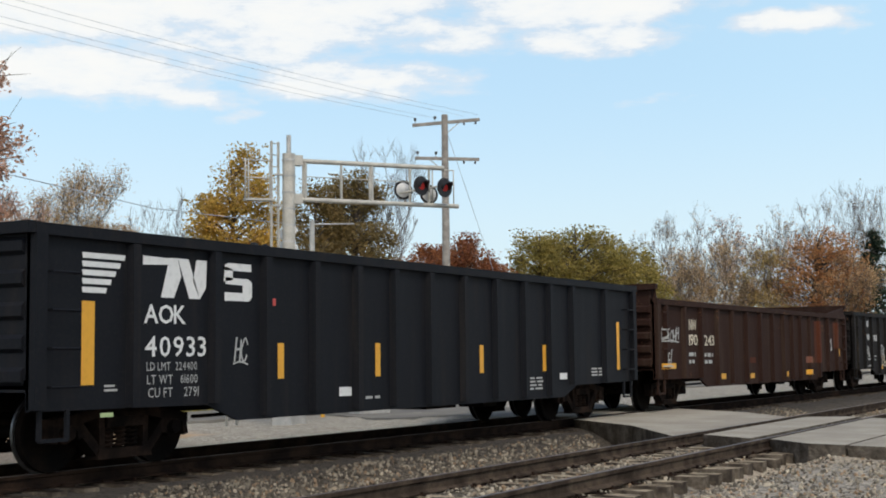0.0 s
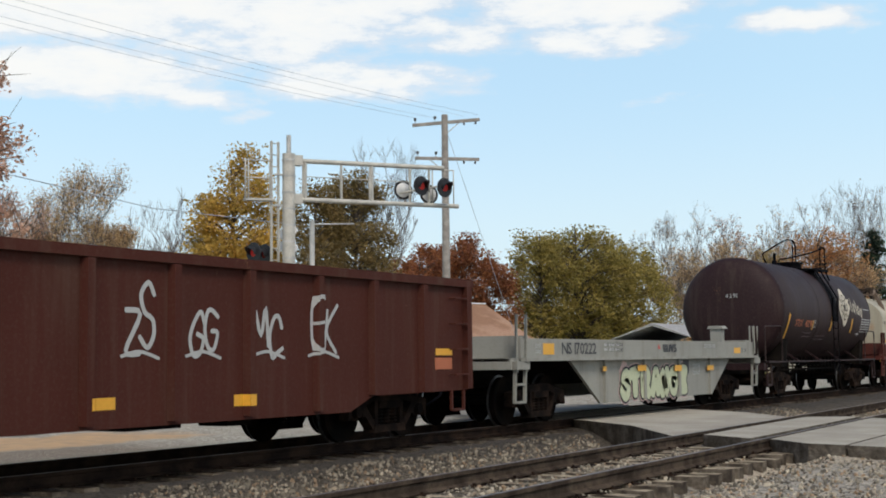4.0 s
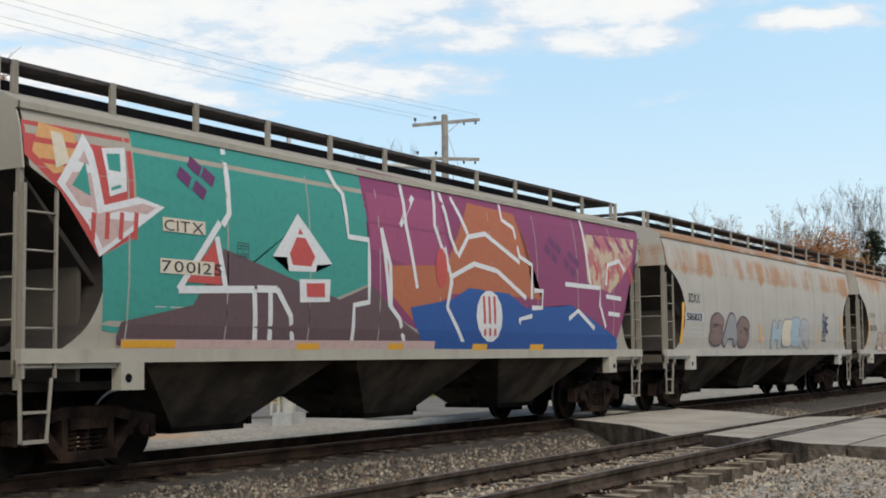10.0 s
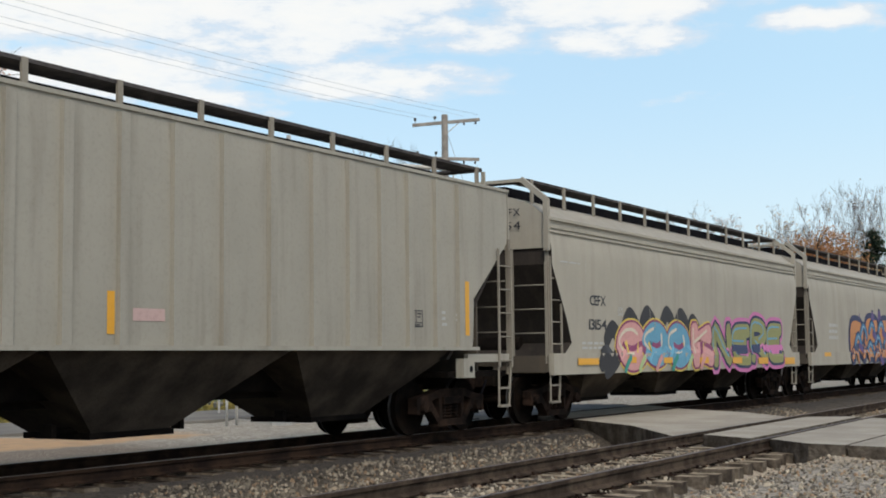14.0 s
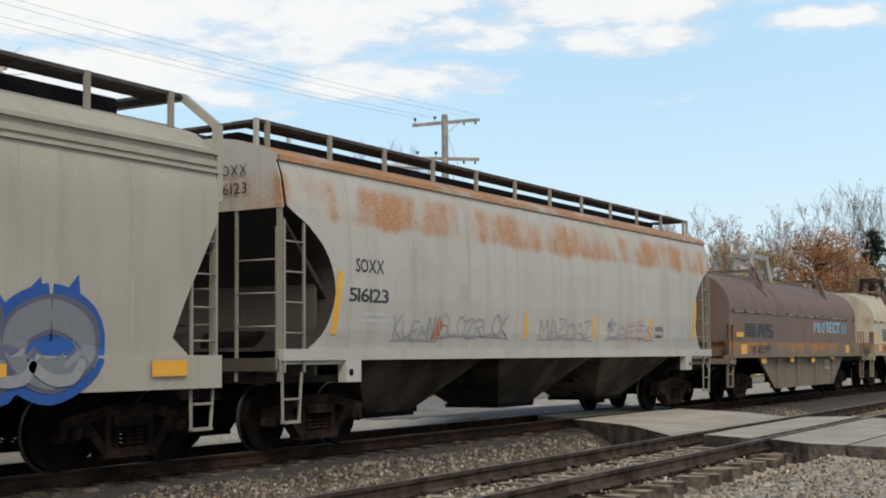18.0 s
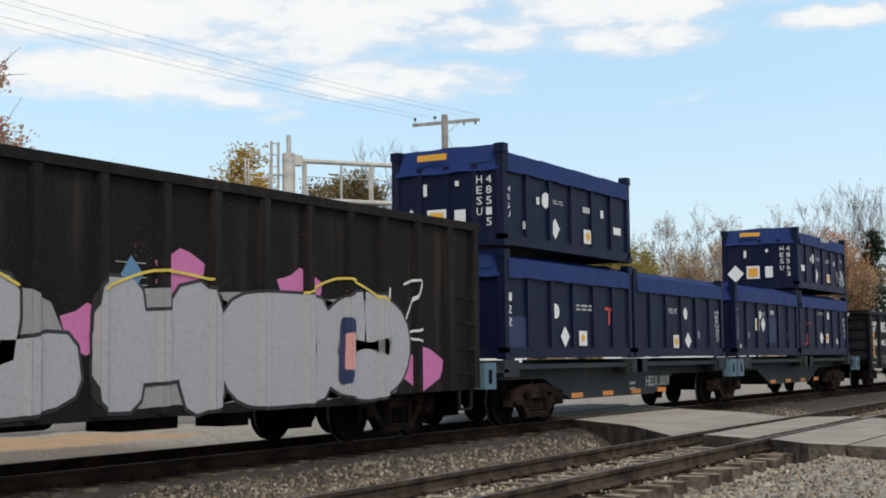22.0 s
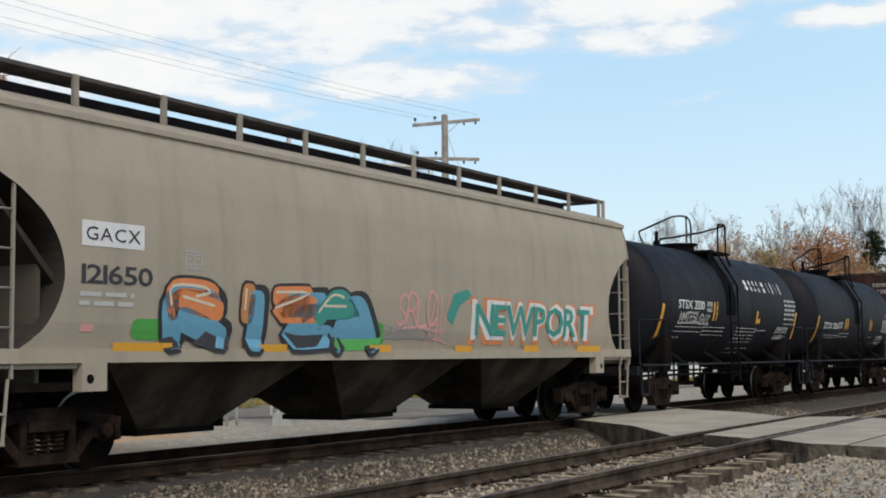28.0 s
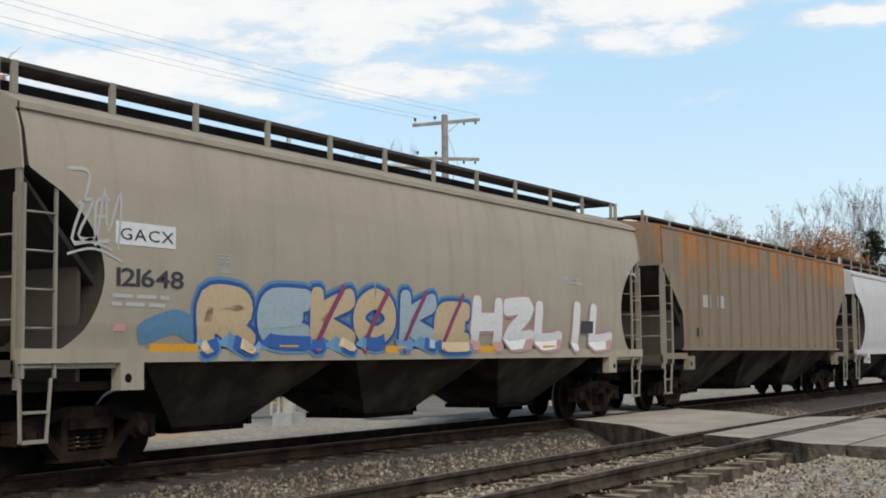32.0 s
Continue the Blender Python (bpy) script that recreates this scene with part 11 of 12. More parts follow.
for car, label_text, sub, z, mat, x in ((C_H9, "CEFX", "12026", 4.0, M_INK, 0.02), (C_H11, "SOXX", "516103", 3.85, M_INK, 0.02), (C_H12, "SOXX", "516755", 3.85, M_INK, 0.02), (C_H13, "TILX", "515146", 3.9, M_INK, 0.02),
                                        (C_H14, "CEFX", "13154", 4.0, M_INK, 0.02), (C_H17, "CEFX", "12103", 4.0, M_INK, 0.02), (C_H18, "SOXX", "516123", 3.85, M_INK, 0.02), (C_H25, "GACX", "7656", 3.85, M_INK, 0.02),
                                        (C_H26, "GACX", "121650", 3.85, M_INK, 0.02), (C_H29, "RBMN", "9938", 3.95, M_DIM, 0.02), (C_H30, "GACX", "121648", 3.85, M_INK, 0.02), (C_DJ, "DJNX", "40634", 2.75, M_WHITE, 0.02)):
    number_end(car[0], car[1], label_text, -0.95, z, 0.16, mat, x, 0.55)
    number_end(car[0], car[1], sub, -0.95, z - 0.26, 0.16, mat, x, 0.62)
for car, word in ((C_NS23, "NS 210482"), (C_NS3, "190002")):
    number_end(car[0], car[1], word, -0.9, car[0].children[0].location.z * 0 + 2.64, 0.13, M_WHITE, 0.11, 0.9)
number_end(C_STAL[0], C_STAL[1] - 1.2, "4291", -0.3, 2.95, 0.13, M_DIM, 0.02, 0.36)
number_end(C_GATX[0], C_GATX[1] - 0.65, "235568", -0.5, 3.2, 0.2, M_WHITE, 0.02, 0.7)


block(C_SPINE[0], 0.08)
write(C_SPINE[0], "HESX 0009", -5.1, 0.58, 0.24, (lambda z: -0.905), M_DIM, 1.5)
small_print(C_SPINE[0], -6.07, -5.69, 0.48, 0.73, (lambda z: -0.905), M_DIM, 2, 2)

block(C_NS23[0], -0.11)
horse_logo(C_NS23[0], -7.69, 2.07, 0.37, C_NS23[2], M_WHITE, 0.40, 1.52)
write(C_NS23[0], "NS", -7.52, 1.57, 0.229, C_NS23[2], M_WHITE, 0.45)
write(C_NS23[0], "210482", -6.78, 1.57, 0.226, C_NS23[2], M_WHITE, 1.18)
write(C_NS23[0], "LD LMT  209100", -6.71, 1.09, 0.120, C_NS23[2], M_DIM, 1.06)
write(C_NS23[0], "LT WT    76900", -6.71, 0.91, 0.117, C_NS23[2], M_DIM, 1.06)
stripe(C_NS23[0], -7.57, 1.12, 2.06, C_NS23[2], w=0.18)
stripe(C_NS23[0], -4.14, 1.06, 1.54, C_NS23[2], w=0.13)
stripe(C_NS23[0], -1.71, 1.06, 1.54, C_NS23[2], w=0.13)
stripe(C_NS23[0], 1.55, 1.07, 1.54, C_NS23[2], w=0.13)
stripe(C_NS23[0], 4.00, 1.04, 1.56, C_NS23[2], w=0.13)
stripe(C_NS23[0], 7.48, 1.09, 2.06, C_NS23[2], w=0.13)
boxed_mark(C_NS23[0], -5.09, -4.78, 1.79, 2.06, C_NS23[2], M_WHITE)
small_print(C_NS23[0], -7.44, -7.14, 1.11, 1.22, C_NS23[2], M_DIM, 2, 1)
small_print(C_NS23[0], -7.99, -7.30, 0.91, 0.99, C_NS23[2], M_DIM, 1, 2)
plate(C_NS23[0], 2.31, 2.92, 0.93, 1.99, C_NS23[2], G_VIOLETD)
plate(C_NS23[0], 3.44, 3.85, 0.89, 1.33, C_NS23[2], G_VIOLETD)
boxed_mark(C_NS23[0], 6.12, 6.62, 0.90, 1.26, C_NS23[2], M_DIM)
small_print(C_NS23[0], 6.11, 6.65, 1.35, 1.74, C_NS23[2], M_DIM, 3, 4)
plate(C_NS23[0], 4.65, 4.96, 0.86, 0.97, C_NS23[2], M_WHITE)
plate(C_NS23[0], 7.20, 7.43, 1.03, 1.17, C_NS23[2], M_WHITE)

block(C_H24[0], -0.04)
stripe(C_H24[0], -6.51, 1.51, 2.43, C_H24[2], w=0.15)
plate(C_H24[0], -4.80, -3.42, 2.59, 2.78, C_H24[2], M_DIM)
plate(C_H24[0], -4.81, -3.43, 2.23, 2.44, C_H24[2], M_DIM)
stripe(C_H24[0], -4.04, 1.51, 1.85, C_H24[2], w=0.10)
stripe(C_H24[0], -1.63, 1.52, 1.85, C_H24[2], w=0.10)
stripe(C_H24[0], 3.08, 1.54, 1.87, C_H24[2], w=0.10)

block(C_H24[0], -0.06)
stripe(C_H24[0], 7.41, 1.50, 2.45, C_H24[2], w=0.16)
boxed_mark(C_H24[0], 6.07, 6.48, 1.66, 1.92, C_H24[2], M_INK)
plate(C_H24[0], 6.72, 7.41, 1.54, 1.88, C_H24[2], G_SKYL, off=0.004)

block(C_H25[0], 0.03)
write(C_H25[0], "GACX", -6.82, 2.57, 0.217, C_H25[2], M_INK, 0.73)
write(C_H25[0], "7656", -6.85, 2.12, 0.212, C_H25[2], M_INK, 0.71)
painted_line(C_H25[0], [(-7.47, 2.52), (-7.60, 1.56)], 0.15, C_H25[2], M_YEL, 0.012)
stripe(C_H25[0], -4.41, 1.57, 2.04, C_H25[2], w=0.12)
stripe(C_H25[0], -1.36, 1.56, 2.02, C_H25[2], w=0.12)
stripe(C_H25[0], 1.61, 1.56, 1.99, C_H25[2], w=0.12)
boxed_mark(C_H25[0], -5.72, -5.42, 2.32, 2.57, C_H25[2], M_INK)
small_print(C_H25[0], -6.90, -6.30, 1.57, 1.88, C_H25[2], M_DIM, 3, 2)
small_print(C_H25[0], -2.73, -1.93, 1.56, 1.84, C_H25[2], G_ROSE, 3, 3)
small_print(C_H25[0], 1.97, 2.80, 1.59, 1.84, C_H25[2], G_ROSE, 2, 4)

block(C_H25[0], -0.00)
stripe(C_H25[0], 4.49, 1.56, 2.05, C_H25[2], w=0.13)
stripe(C_H25[0], 7.49, 2.10, 2.50, C_H25[2], w=0.16)
stripe(C_H25[0], 7.42, 1.54, 2.05, C_H25[2], w=0.16)
boxed_mark(C_H25[0], 5.28, 5.79, 1.69, 1.93, C_H25[2], M_INK)
small_print(C_H25[0], 3.51, 3.96, 1.63, 2.06, C_H25[2], M_DIM, 5, 2)
small_print(C_H25[0], 2.49, 2.75, 1.65, 1.87, C_H25[2], G_ROSE, 2, 3)
small_print(C_H25[0], 6.38, 6.83, 1.67, 1.82, C_H25[2], M_DIM, 2, 3)

block(C_H26[0], 0.03)
plate(C_H26[0], -7.29, -6.29, 2.58, 2.87, C_H26[2], G_WHITE)
write(C_H26[0], "GACX", -7.23, 2.65, 0.159, C_H26[2], M_INK, 0.87, off=0.0120)
write(C_H26[0], "121650", -7.29, 2.16, 0.219, C_H26[2], M_INK, 1.15)
small_print(C_H26[0], -7.30, -6.44, 1.88, 2.09, C_H26[2], M_DIM, 2, 2)
boxed_mark(C_H26[0], -5.56, -5.25, 2.40, 2.63, C_H26[2], M_DIM)
plate(C_H26[0], -7.26, -7.06, 1.61, 1.70, C_H26[2], G_ROSE)
scribble(C_H26[0], -0.74, 0.49, 1.77, 2.27, C_H26[2], G_ROSE, 103, 0.060, 6)
scribble(C_H26[0], -1.10, 0.36, 1.60, 1.79, C_H26[2], G_SILVERD, 104, 0.030, 8)
scribble(C_H26[0], 0.24, 0.81, 1.59, 2.21, C_H26[2], G_ROSE, 105, 0.040, 3)
outline(C_H26[0], [(0.82, 1.96), (1.05, 2.33), (1.52, 2.43), (1.66, 2.31), (1.25, 2.15), (1.02, 1.82)], C_H26[2], G_TEAL, 0.0080)
write(C_H26[0], "NEWPORT", 1.58, 1.57, 0.704, C_H26[2], G_ORANGE, 5.21, bold=0.100, off=0.0100)
write(C_H26[0], "NEWPORT", 1.66, 1.62, 0.643, C_H26[2], G_WHITE, 5.00, bold=0.065, off=0.0160)
write(C_H26[0], "NEWPORT", 1.78, 1.67, 0.544, C_H26[2], G_TEAL, 4.69, bold=0.025, off=0.0220)
boxed_mark(C_H26[0], 5.47, 5.95, 1.70, 1.94, C_H26[2], M_INK)
plate(C_H26[0], -6.78, -5.78, 1.39, 1.49, C_H26[2], M_YEL, off=0.070)
plate(C_H26[0], -4.12, -3.49, 1.38, 1.48, C_H26[2], M_YEL, off=0.070)
plate(C_H26[0], -1.47, -0.87, 1.37, 1.48, C_H26[2], M_YEL, off=0.070)
plate(C_H26[0], 1.09, 1.67, 1.37, 1.48, C_H26[2], M_YEL, off=0.070)
plate(C_H26[0], 3.61, 4.21, 1.37, 1.49, C_H26[2], M_YEL, off=0.070)
plate(C_H26[0], 5.91, 7.03, 1.37, 1.49, C_H26[2], M_YEL, off=0.070)

block(C_T27[0], 0.06)
write(C_T27[0], "STSX 3330", -4.32, 2.40, 0.212, C_T27[2], M_WHITE, 1.81)
boxed_mark(C_T27[0], -2.30, -1.94, 2.36, 2.60, C_T27[2], M_WHITE)
stripe(C_T27[0], -1.76, 2.15, 2.61, C_T27[2], w=0.10)
stripe(C_T27[0], -1.55, 2.15, 2.62, C_T27[2], w=0.10)
scribble(C_T27[0], -4.18, -2.09, 2.07, 2.31, C_T27[2], M_DIM, 111, 0.050, 9)
small_print(C_T27[0], -4.24, -2.22, 1.82, 2.04, C_T27[2], M_DIM, 2, 1)
small_print(C_T27[0], -2.26, -0.64, 1.76, 2.04, C_T27[2], M_DIM, 3, 2)
small_print(C_T27[0], -4.14, -3.63, 1.69, 1.77, C_T27[2], M_DIM, 1, 4)
painted_line(C_T27[0], [(-5.30, 2.47), (-5.33, 2.28), (-5.34, 2.09), (-5.31, 1.90), (-5.25, 1.71)], 0.160, C_T27[2], M_YEL, 0.016)
painted_line(C_T27[0], [(5.60, 2.53), (5.54, 2.33), (5.54, 2.13), (5.61, 1.94), (5.74, 1.74)], 0.130, C_T27[2], M_YEL, 0.016)
plate(C_T27[0], 1.07, 1.26, 3.03, 3.30, C_T27[2], M_WHITE, off=0.007)
plate(C_T27[0], 1.51, 1.62, 3.03, 3.31, C_T27[2], M_WHITE, off=0.007)
plate(C_T27[0], 1.88, 1.95, 3.02, 3.31, C_T27[2], M_WHITE, off=0.007)
plate(C_T27[0], 2.21, 2.28, 3.02, 3.31, C_T27[2], M_WHITE, off=0.007)
plate(C_T27[0], 2.65, 2.82, 3.02, 3.31, C_T27[2], M_WHITE, off=0.007)
plate(C_T27[0], 3.18, 3.21, 3.01, 3.32, C_T27[2], M_WHITE, off=0.007)
plate(C_T27[0], 3.50, 3.57, 3.01, 3.32, C_T27[2], M_WHITE, off=0.007)
plate(C_T27[0], 3.87, 3.89, 3.01, 3.32, C_T27[2], M_WHITE, off=0.007)
plate(C_T27[0], 4.25, 4.32, 3.01, 3.33, C_T27[2], M_WHITE, off=0.007)
stripe(C_T27[0], 1.83, 2.13, 2.47, C_T27[2], w=0.12)
plate(C_T27[0], 1.90, 2.13, 2.14, 2.26, C_T27[2], M_YEL, off=0.010)
small_print(C_T27[0], 0.34, 2.03, 1.60, 2.05, C_T27[2], M_DIM, 5, 3)
small_print(C_T27[0], 1.95, 2.94, 1.91, 2.04, C_T27[2], M_DIM, 1, 4)
small_print(C_T27[0], 4.41, 5.55, 2.12, 2.90, C_T27[2], M_DIM, 6, 5)
boxed_mark(C_T27[0], 3.92, 4.99, 1.73, 2.06, C_T27[2], M_WHITE)
small_print(C_T27[0], 0.50, 2.23, 1.31, 1.54, C_T27[2], M_DIM, 2, 5)

block(C_T28[0], 0.02)
write(C_T28[0], "CORN SYRUP", 3.99, 2.67, 0.053, C_T28[2], M_WHITE, 0.98)
small_print(C_T28[0], 3.73, 5.10, 2.05, 2.53, C_T28[2], M_DIM, 7, 2)
boxed_mark(C_T28[0], 3.39, 4.22, 1.63, 1.92, C_T28[2], M_WHITE)
small_print(C_T28[0], 2.62, 3.55, 1.64, 1.73, C_T28[2], M_DIM, 1, 3)
small_print(C_T28[0], 3.03, 3.50, 1.85, 1.93, C_T28[2], M_DIM, 1, 4)
small_print(C_T28[0], 1.98, 2.50, 1.84, 1.93, C_T28[2], M_DIM, 1, 5)
painted_line(C_T28[0], [(5.25, 2.54), (5.20, 2.31), (5.19, 2.09), (5.22, 1.87), (5.31, 1.65)], 0.160, C_T28[2], M_YEL, 0.016)

block(C_T28[0], -0.14)
write(C_T28[0], "STSX 3263", -4.47, 2.11, 0.198, C_T28[2], M_WHITE, 1.93)
stripe(C_T28[0], -1.67, 2.10, 2.48, C_T28[2], w=0.10)
stripe(C_T28[0], -1.40, 2.11, 2.48, C_T28[2], w=0.10)
stripe(C_T28[0], 1.86, 2.10, 2.48, C_T28[2], w=0.09)
stripe(C_T28[0], 2.13, 2.10, 2.48, C_T28[2], w=0.09)
small_print(C_T28[0], -4.10, -2.12, 1.80, 1.94, C_T28[2], M_DIM, 2, 2)
small_print(C_T28[0], -2.23, -0.88, 1.82, 2.04, C_T28[2], M_DIM, 2, 3)
boxed_mark(C_T28[0], -2.47, -2.12, 2.14, 2.34, C_T28[2], M_WHITE)
painted_line(C_T28[0], [(-5.22, 2.49), (-5.28, 2.3), (-5.31, 2.08), (-5.30, 1.87), (-5.28, 1.67)], 0.150, C_T28[2], M_YEL, 0.016)

block(C_H29[0], -0.03)
write(C_H29[0], "RB", -5.36, 2.66, 0.185, C_H29[2], G_MAROON, 0.56)
write(C_H29[0], "MN", -4.47, 2.69, 0.185, C_H29[2], G_MAROON, 0.52)
write(C_H29[0], "99", -5.30, 2.20, 0.178, C_H29[2], G_MAROON, 0.48)
write(C_H29[0], "38", -4.49, 2.22, 0.188, C_H29[2], G_MAROON, 0.36)
stripe(C_H29[0], -6.94, 1.42, 2.37, C_H29[2], w=0.15)
plate(C_H29[0], -3.68, -3.10, 1.38, 1.52, C_H29[2], M_YEL, off=0.060)
plate(C_H29[0], -0.03, 0.72, 1.38, 1.54, C_H29[2], M_YEL, off=0.060)
plate(C_H29[0], 3.54, 4.47, 1.38, 1.55, C_H29[2], M_YEL, off=0.060)
plate(C_H29[0], -5.25, -4.93, 1.40, 1.54, C_H29[2], M_INK)
plate(C_H29[0], 5.45, 5.81, 1.72, 1.96, C_H29[2], M_INK)
boxed_mark(C_H29[0], 0.24, 0.51, 1.94, 2.12, C_H29[2], M_DIM)
plate(C_H29[0], -6.73, -6.48, 1.63, 1.82, C_H29[2], M_DIM)

block(C_H30[0], -0.02)
plate(C_H30[0], -7.35, -6.33, 2.63, 2.90, C_H30[2], G_WHITE)
write(C_H30[0], "GACX", -7.28, 2.69, 0.143, C_H30[2], M_INK, 0.91, off=0.0120)
write(C_H30[0], "121648", -7.33, 2.15, 0.216, C_H30[2], M_INK, 1.15)
small_print(C_H30[0], -7.38, -6.42, 1.89, 2.08, C_H30[2], M_DIM, 2, 2)
boxed_mark(C_H30[0], -5.53, -5.28, 2.39, 2.63, C_H30[2], M_DIM)
scribble(C_H30[0], -8.05, -7.33, 2.57, 3.56, C_H30[2], M_DIM, 121, 0.040, 5)
scribble(C_H30[0], -7.96, -7.47, 2.63, 3.17, C_H30[2], M_DIM, 122, 0.040, 4)
plate(C_H30[0], 5.49, 6.07, 1.74, 1.98, C_H30[2], M_INK, off=0.030)
plate(C_H30[0], -7.33, -7.14, 1.62, 1.71, C_H30[2], G_ROSE)
scribble(C_H30[0], 7.89, 8.37, 3.05, 3.40, C_H30[2], M_DIM, 127, 0.030, 3)
scribble(C_H30[0], 4.72, 5.50, 2.72, 2.82, C_H30[2], M_DIM, 128, 0.030, 4)
plate(C_H30[0], -6.76, -5.89, 1.38, 1.48, C_H30[2], M_YEL, off=0.070)
plate(C_H30[0], -4.24, -3.82, 1.37, 1.47, C_H30[2], M_YEL, off=0.070)
plate(C_H30[0], -1.61, -1.11, 1.36, 1.47, C_H30[2], M_YEL, off=0.070)
plate(C_H30[0], 1.31, 1.95, 1.36, 1.48, C_H30[2], M_YEL, off=0.070)
plate(C_H30[0], 3.79, 4.35, 1.36, 1.49, C_H30[2], M_YEL, off=0.070)

block(C_H31[0], -0.03)
plate(C_H31[0], -5.75, -5.35, 2.46, 2.77, C_H31[2], M_DIM)
plate(C_H31[0], -4.65, -4.14, 2.47, 2.78, C_H31[2], M_DIM)
plate(C_H31[0], -6.27, -6.03, 1.73, 1.95, C_H31[2], M_INK)


# ---- painted pieces ----
G_BONE, G_TANP, G_OLIVEP = flat_paint("bone_spray", (0.40, 0.36, 0.29)), flat_paint("rosy_tan_spray", (0.44, 0.33, 0.26)), flat_paint("olive_spray", (0.27, 0.27, 0.10))
G_LEAF, G_SANDP, G_ROSEL = flat_paint("leaf_green_spray", (0.07, 0.33, 0.06)), flat_paint("sand_spray", (0.52, 0.40, 0.24)), flat_paint("dull_rose_spray", (0.42, 0.24, 0.22))
block(None, 0.0)
W = over_sill(C_H9[2])
piece(C_H9[0], "SHEMO", -6.05, -2.1, 0.95, 2.2, W, (G_BONE,), G_INK, 5, fat=0.15, edge=0.12, halo=G_MAROONL, fringe=0.2, drop=0.07)
for x, z in ((-5.7, 1.3), (-5.0, 1.75), (-4.5, 1.2), (-4.1, 1.85), (-3.6, 1.4), (-3.1, 1.8), (-2.7, 1.25)):
    stroke(C_H9[0], [(x - 0.2, z), (x, z + 0.1), (x + 0.2, z - 0.1)], 0.07, W, G_INK, 0.026)
    stroke(C_H9[0], [(x - 0.15, z - 0.2), (x + 0.15, z - 0.22)], 0.05, W, G_BONE, 0.028)
for z in (1.15, 1.4, 1.65, 1.9):
    stroke(C_H9[0], [(-2.3, z), (-2.05, z + 0.06), (-1.9, z - 0.05)], 0.22, W, G_OLIVEP, 0.004)
for x, z, w in ((-1.3, 1.75, 0.5), (-0.6, 1.7, 0.42), (0.3, 1.72, 0.45), (1.1, 1.65, 0.4)):
    stroke(C_H9[0], [(x - 0.35, z - 0.25), (x - 0.1, z + 0.22), (x + 0.4, z + 0.02)], w, C_H9[2], G_SKYL if x < 0 else G_BONE, 0.006)
for p, q, w in (((-0.12, 1.86), (-0.02, 2.16), 0.12), ((0.7, 1.83), (0.86, 2.14), 0.13), ((1.5, 1.5), (1.98, 1.78), 0.24), ((-1.75, 1.42), (-1.55, 1.2), 0.2), ((-0.35, 1.3), (-0.4, 1.02), 0.16), ((0.55, 1.26), (0.5, 1.02), 0.14), ((1.9, 1.28), (2.3, 1.02), 0.26), ((-2.05, 1.9), (-1.95, 1.45), 0.22)):
    stroke(C_H9[0], [p, ((p[0] + q[0]) / 2 + 0.03, (p[1] + q[1]) / 2), q], w, W, G_GREEN if p[0] > -1.9 else G_LIME)
piece(C_H11[0], "SAG", -5.82, -2.7, 1.47, 2.36, C_H11[2], (G_MAROONL, G_SILVERD, G_MAROONL), G_MAROON, 21, fat=0.34, edge=0.05, halo=G_SILVER, fringe=0.08)
piece(C_H11[0], "HEER", -0.69, 3.25, 1.43, 2.38, C_H11[2], (G_SKYL, G_CREAM, G_SKYL, G_SILVER), G_SILVERD, 22, fat=0.3, edge=0.05)
W = lambda z: -1.565 if z < 1.44 else C_H12[2](z)
piece(C_H12[0], "SENE", -6.24, -2.75, 1.36, 2.14, W, (G_TANP,), G_MAROON, 31, fat=0.36, edge=0.03)
stroke(C_H12[0], [(-2.56, 2.13), (-2.85, 1.9), (-2.56, 1.66), (-2.26, 1.9), (-2.56, 2.13)], 0.09, C_H12[2], G_MAROON)
stroke(C_H12[0], [(-2.66, 1.9), (-2.46, 1.92)], 0.2, C_H12[2], G_SILVERD)
for x in (-5.1, -4.3, -3.5):
    stroke(C_H12[0], [(x, 2.16), (x + 0.1, 2.42)], 0.035, C_H12[2], G_NAVY)
    stroke(C_H12[0], [(x + 0.12, 2.16), (x + 0.2, 2.36)], 0.035, C_H12[2], G_NAVY)
W = over_sill(C_H14[2])
for x, z in ((-5.9, 1.25), (-5.55, 1.75), (-4.6, 2.05), (-3.6, 2.12), (-2.4, 2.14), (-1.5, 2.12), (-0.7, 2.0), (-0.1, 1.6)):
    stroke(C_H14[0], [(x - 0.25, z - 0.1), (x, z + 0.1), (x + 0.3, z - 0.05)], 0.36, W, G_INK, 0.004)
stroke(C_H14[0], [(-5.9, 0.98), (-5.5, 1.15), (-5.2, 1.4)], 0.34, W, G_INK, 0.0045)
piece(C_H14[0], "COOK", -5.4, 0.5, 0.95, 2.12, W, (G_ROSE, G_SKY, G_SKY, G_ROSE), G_PLUM, 41, fat=0.44, edge=0.05, halo=G_YELLOW, fringe=0.09, shine=G_CREAM)
for k, x in enumerate((-5.0, -4.2, -3.2, -2.2, -1.2, -0.3)):
    stroke(C_H14[0], [(x, 0.99), (x + 0.12, 1.12), (x + 0.28, 1.24)], 0.14, W, (G_TEAL, G_LIME, G_ROSE)[k % 3], 0.03)
piece(C_H14[0], "NERE", 0.55, 6.6, 0.97, 2.3, W, (G_OLIVEP,), G_NAVY, 42, fat=0.28, edge=0.07, halo=G_PINK, fringe=0.17, shine=G_SKY)
W = over_sill(C_H15[2])
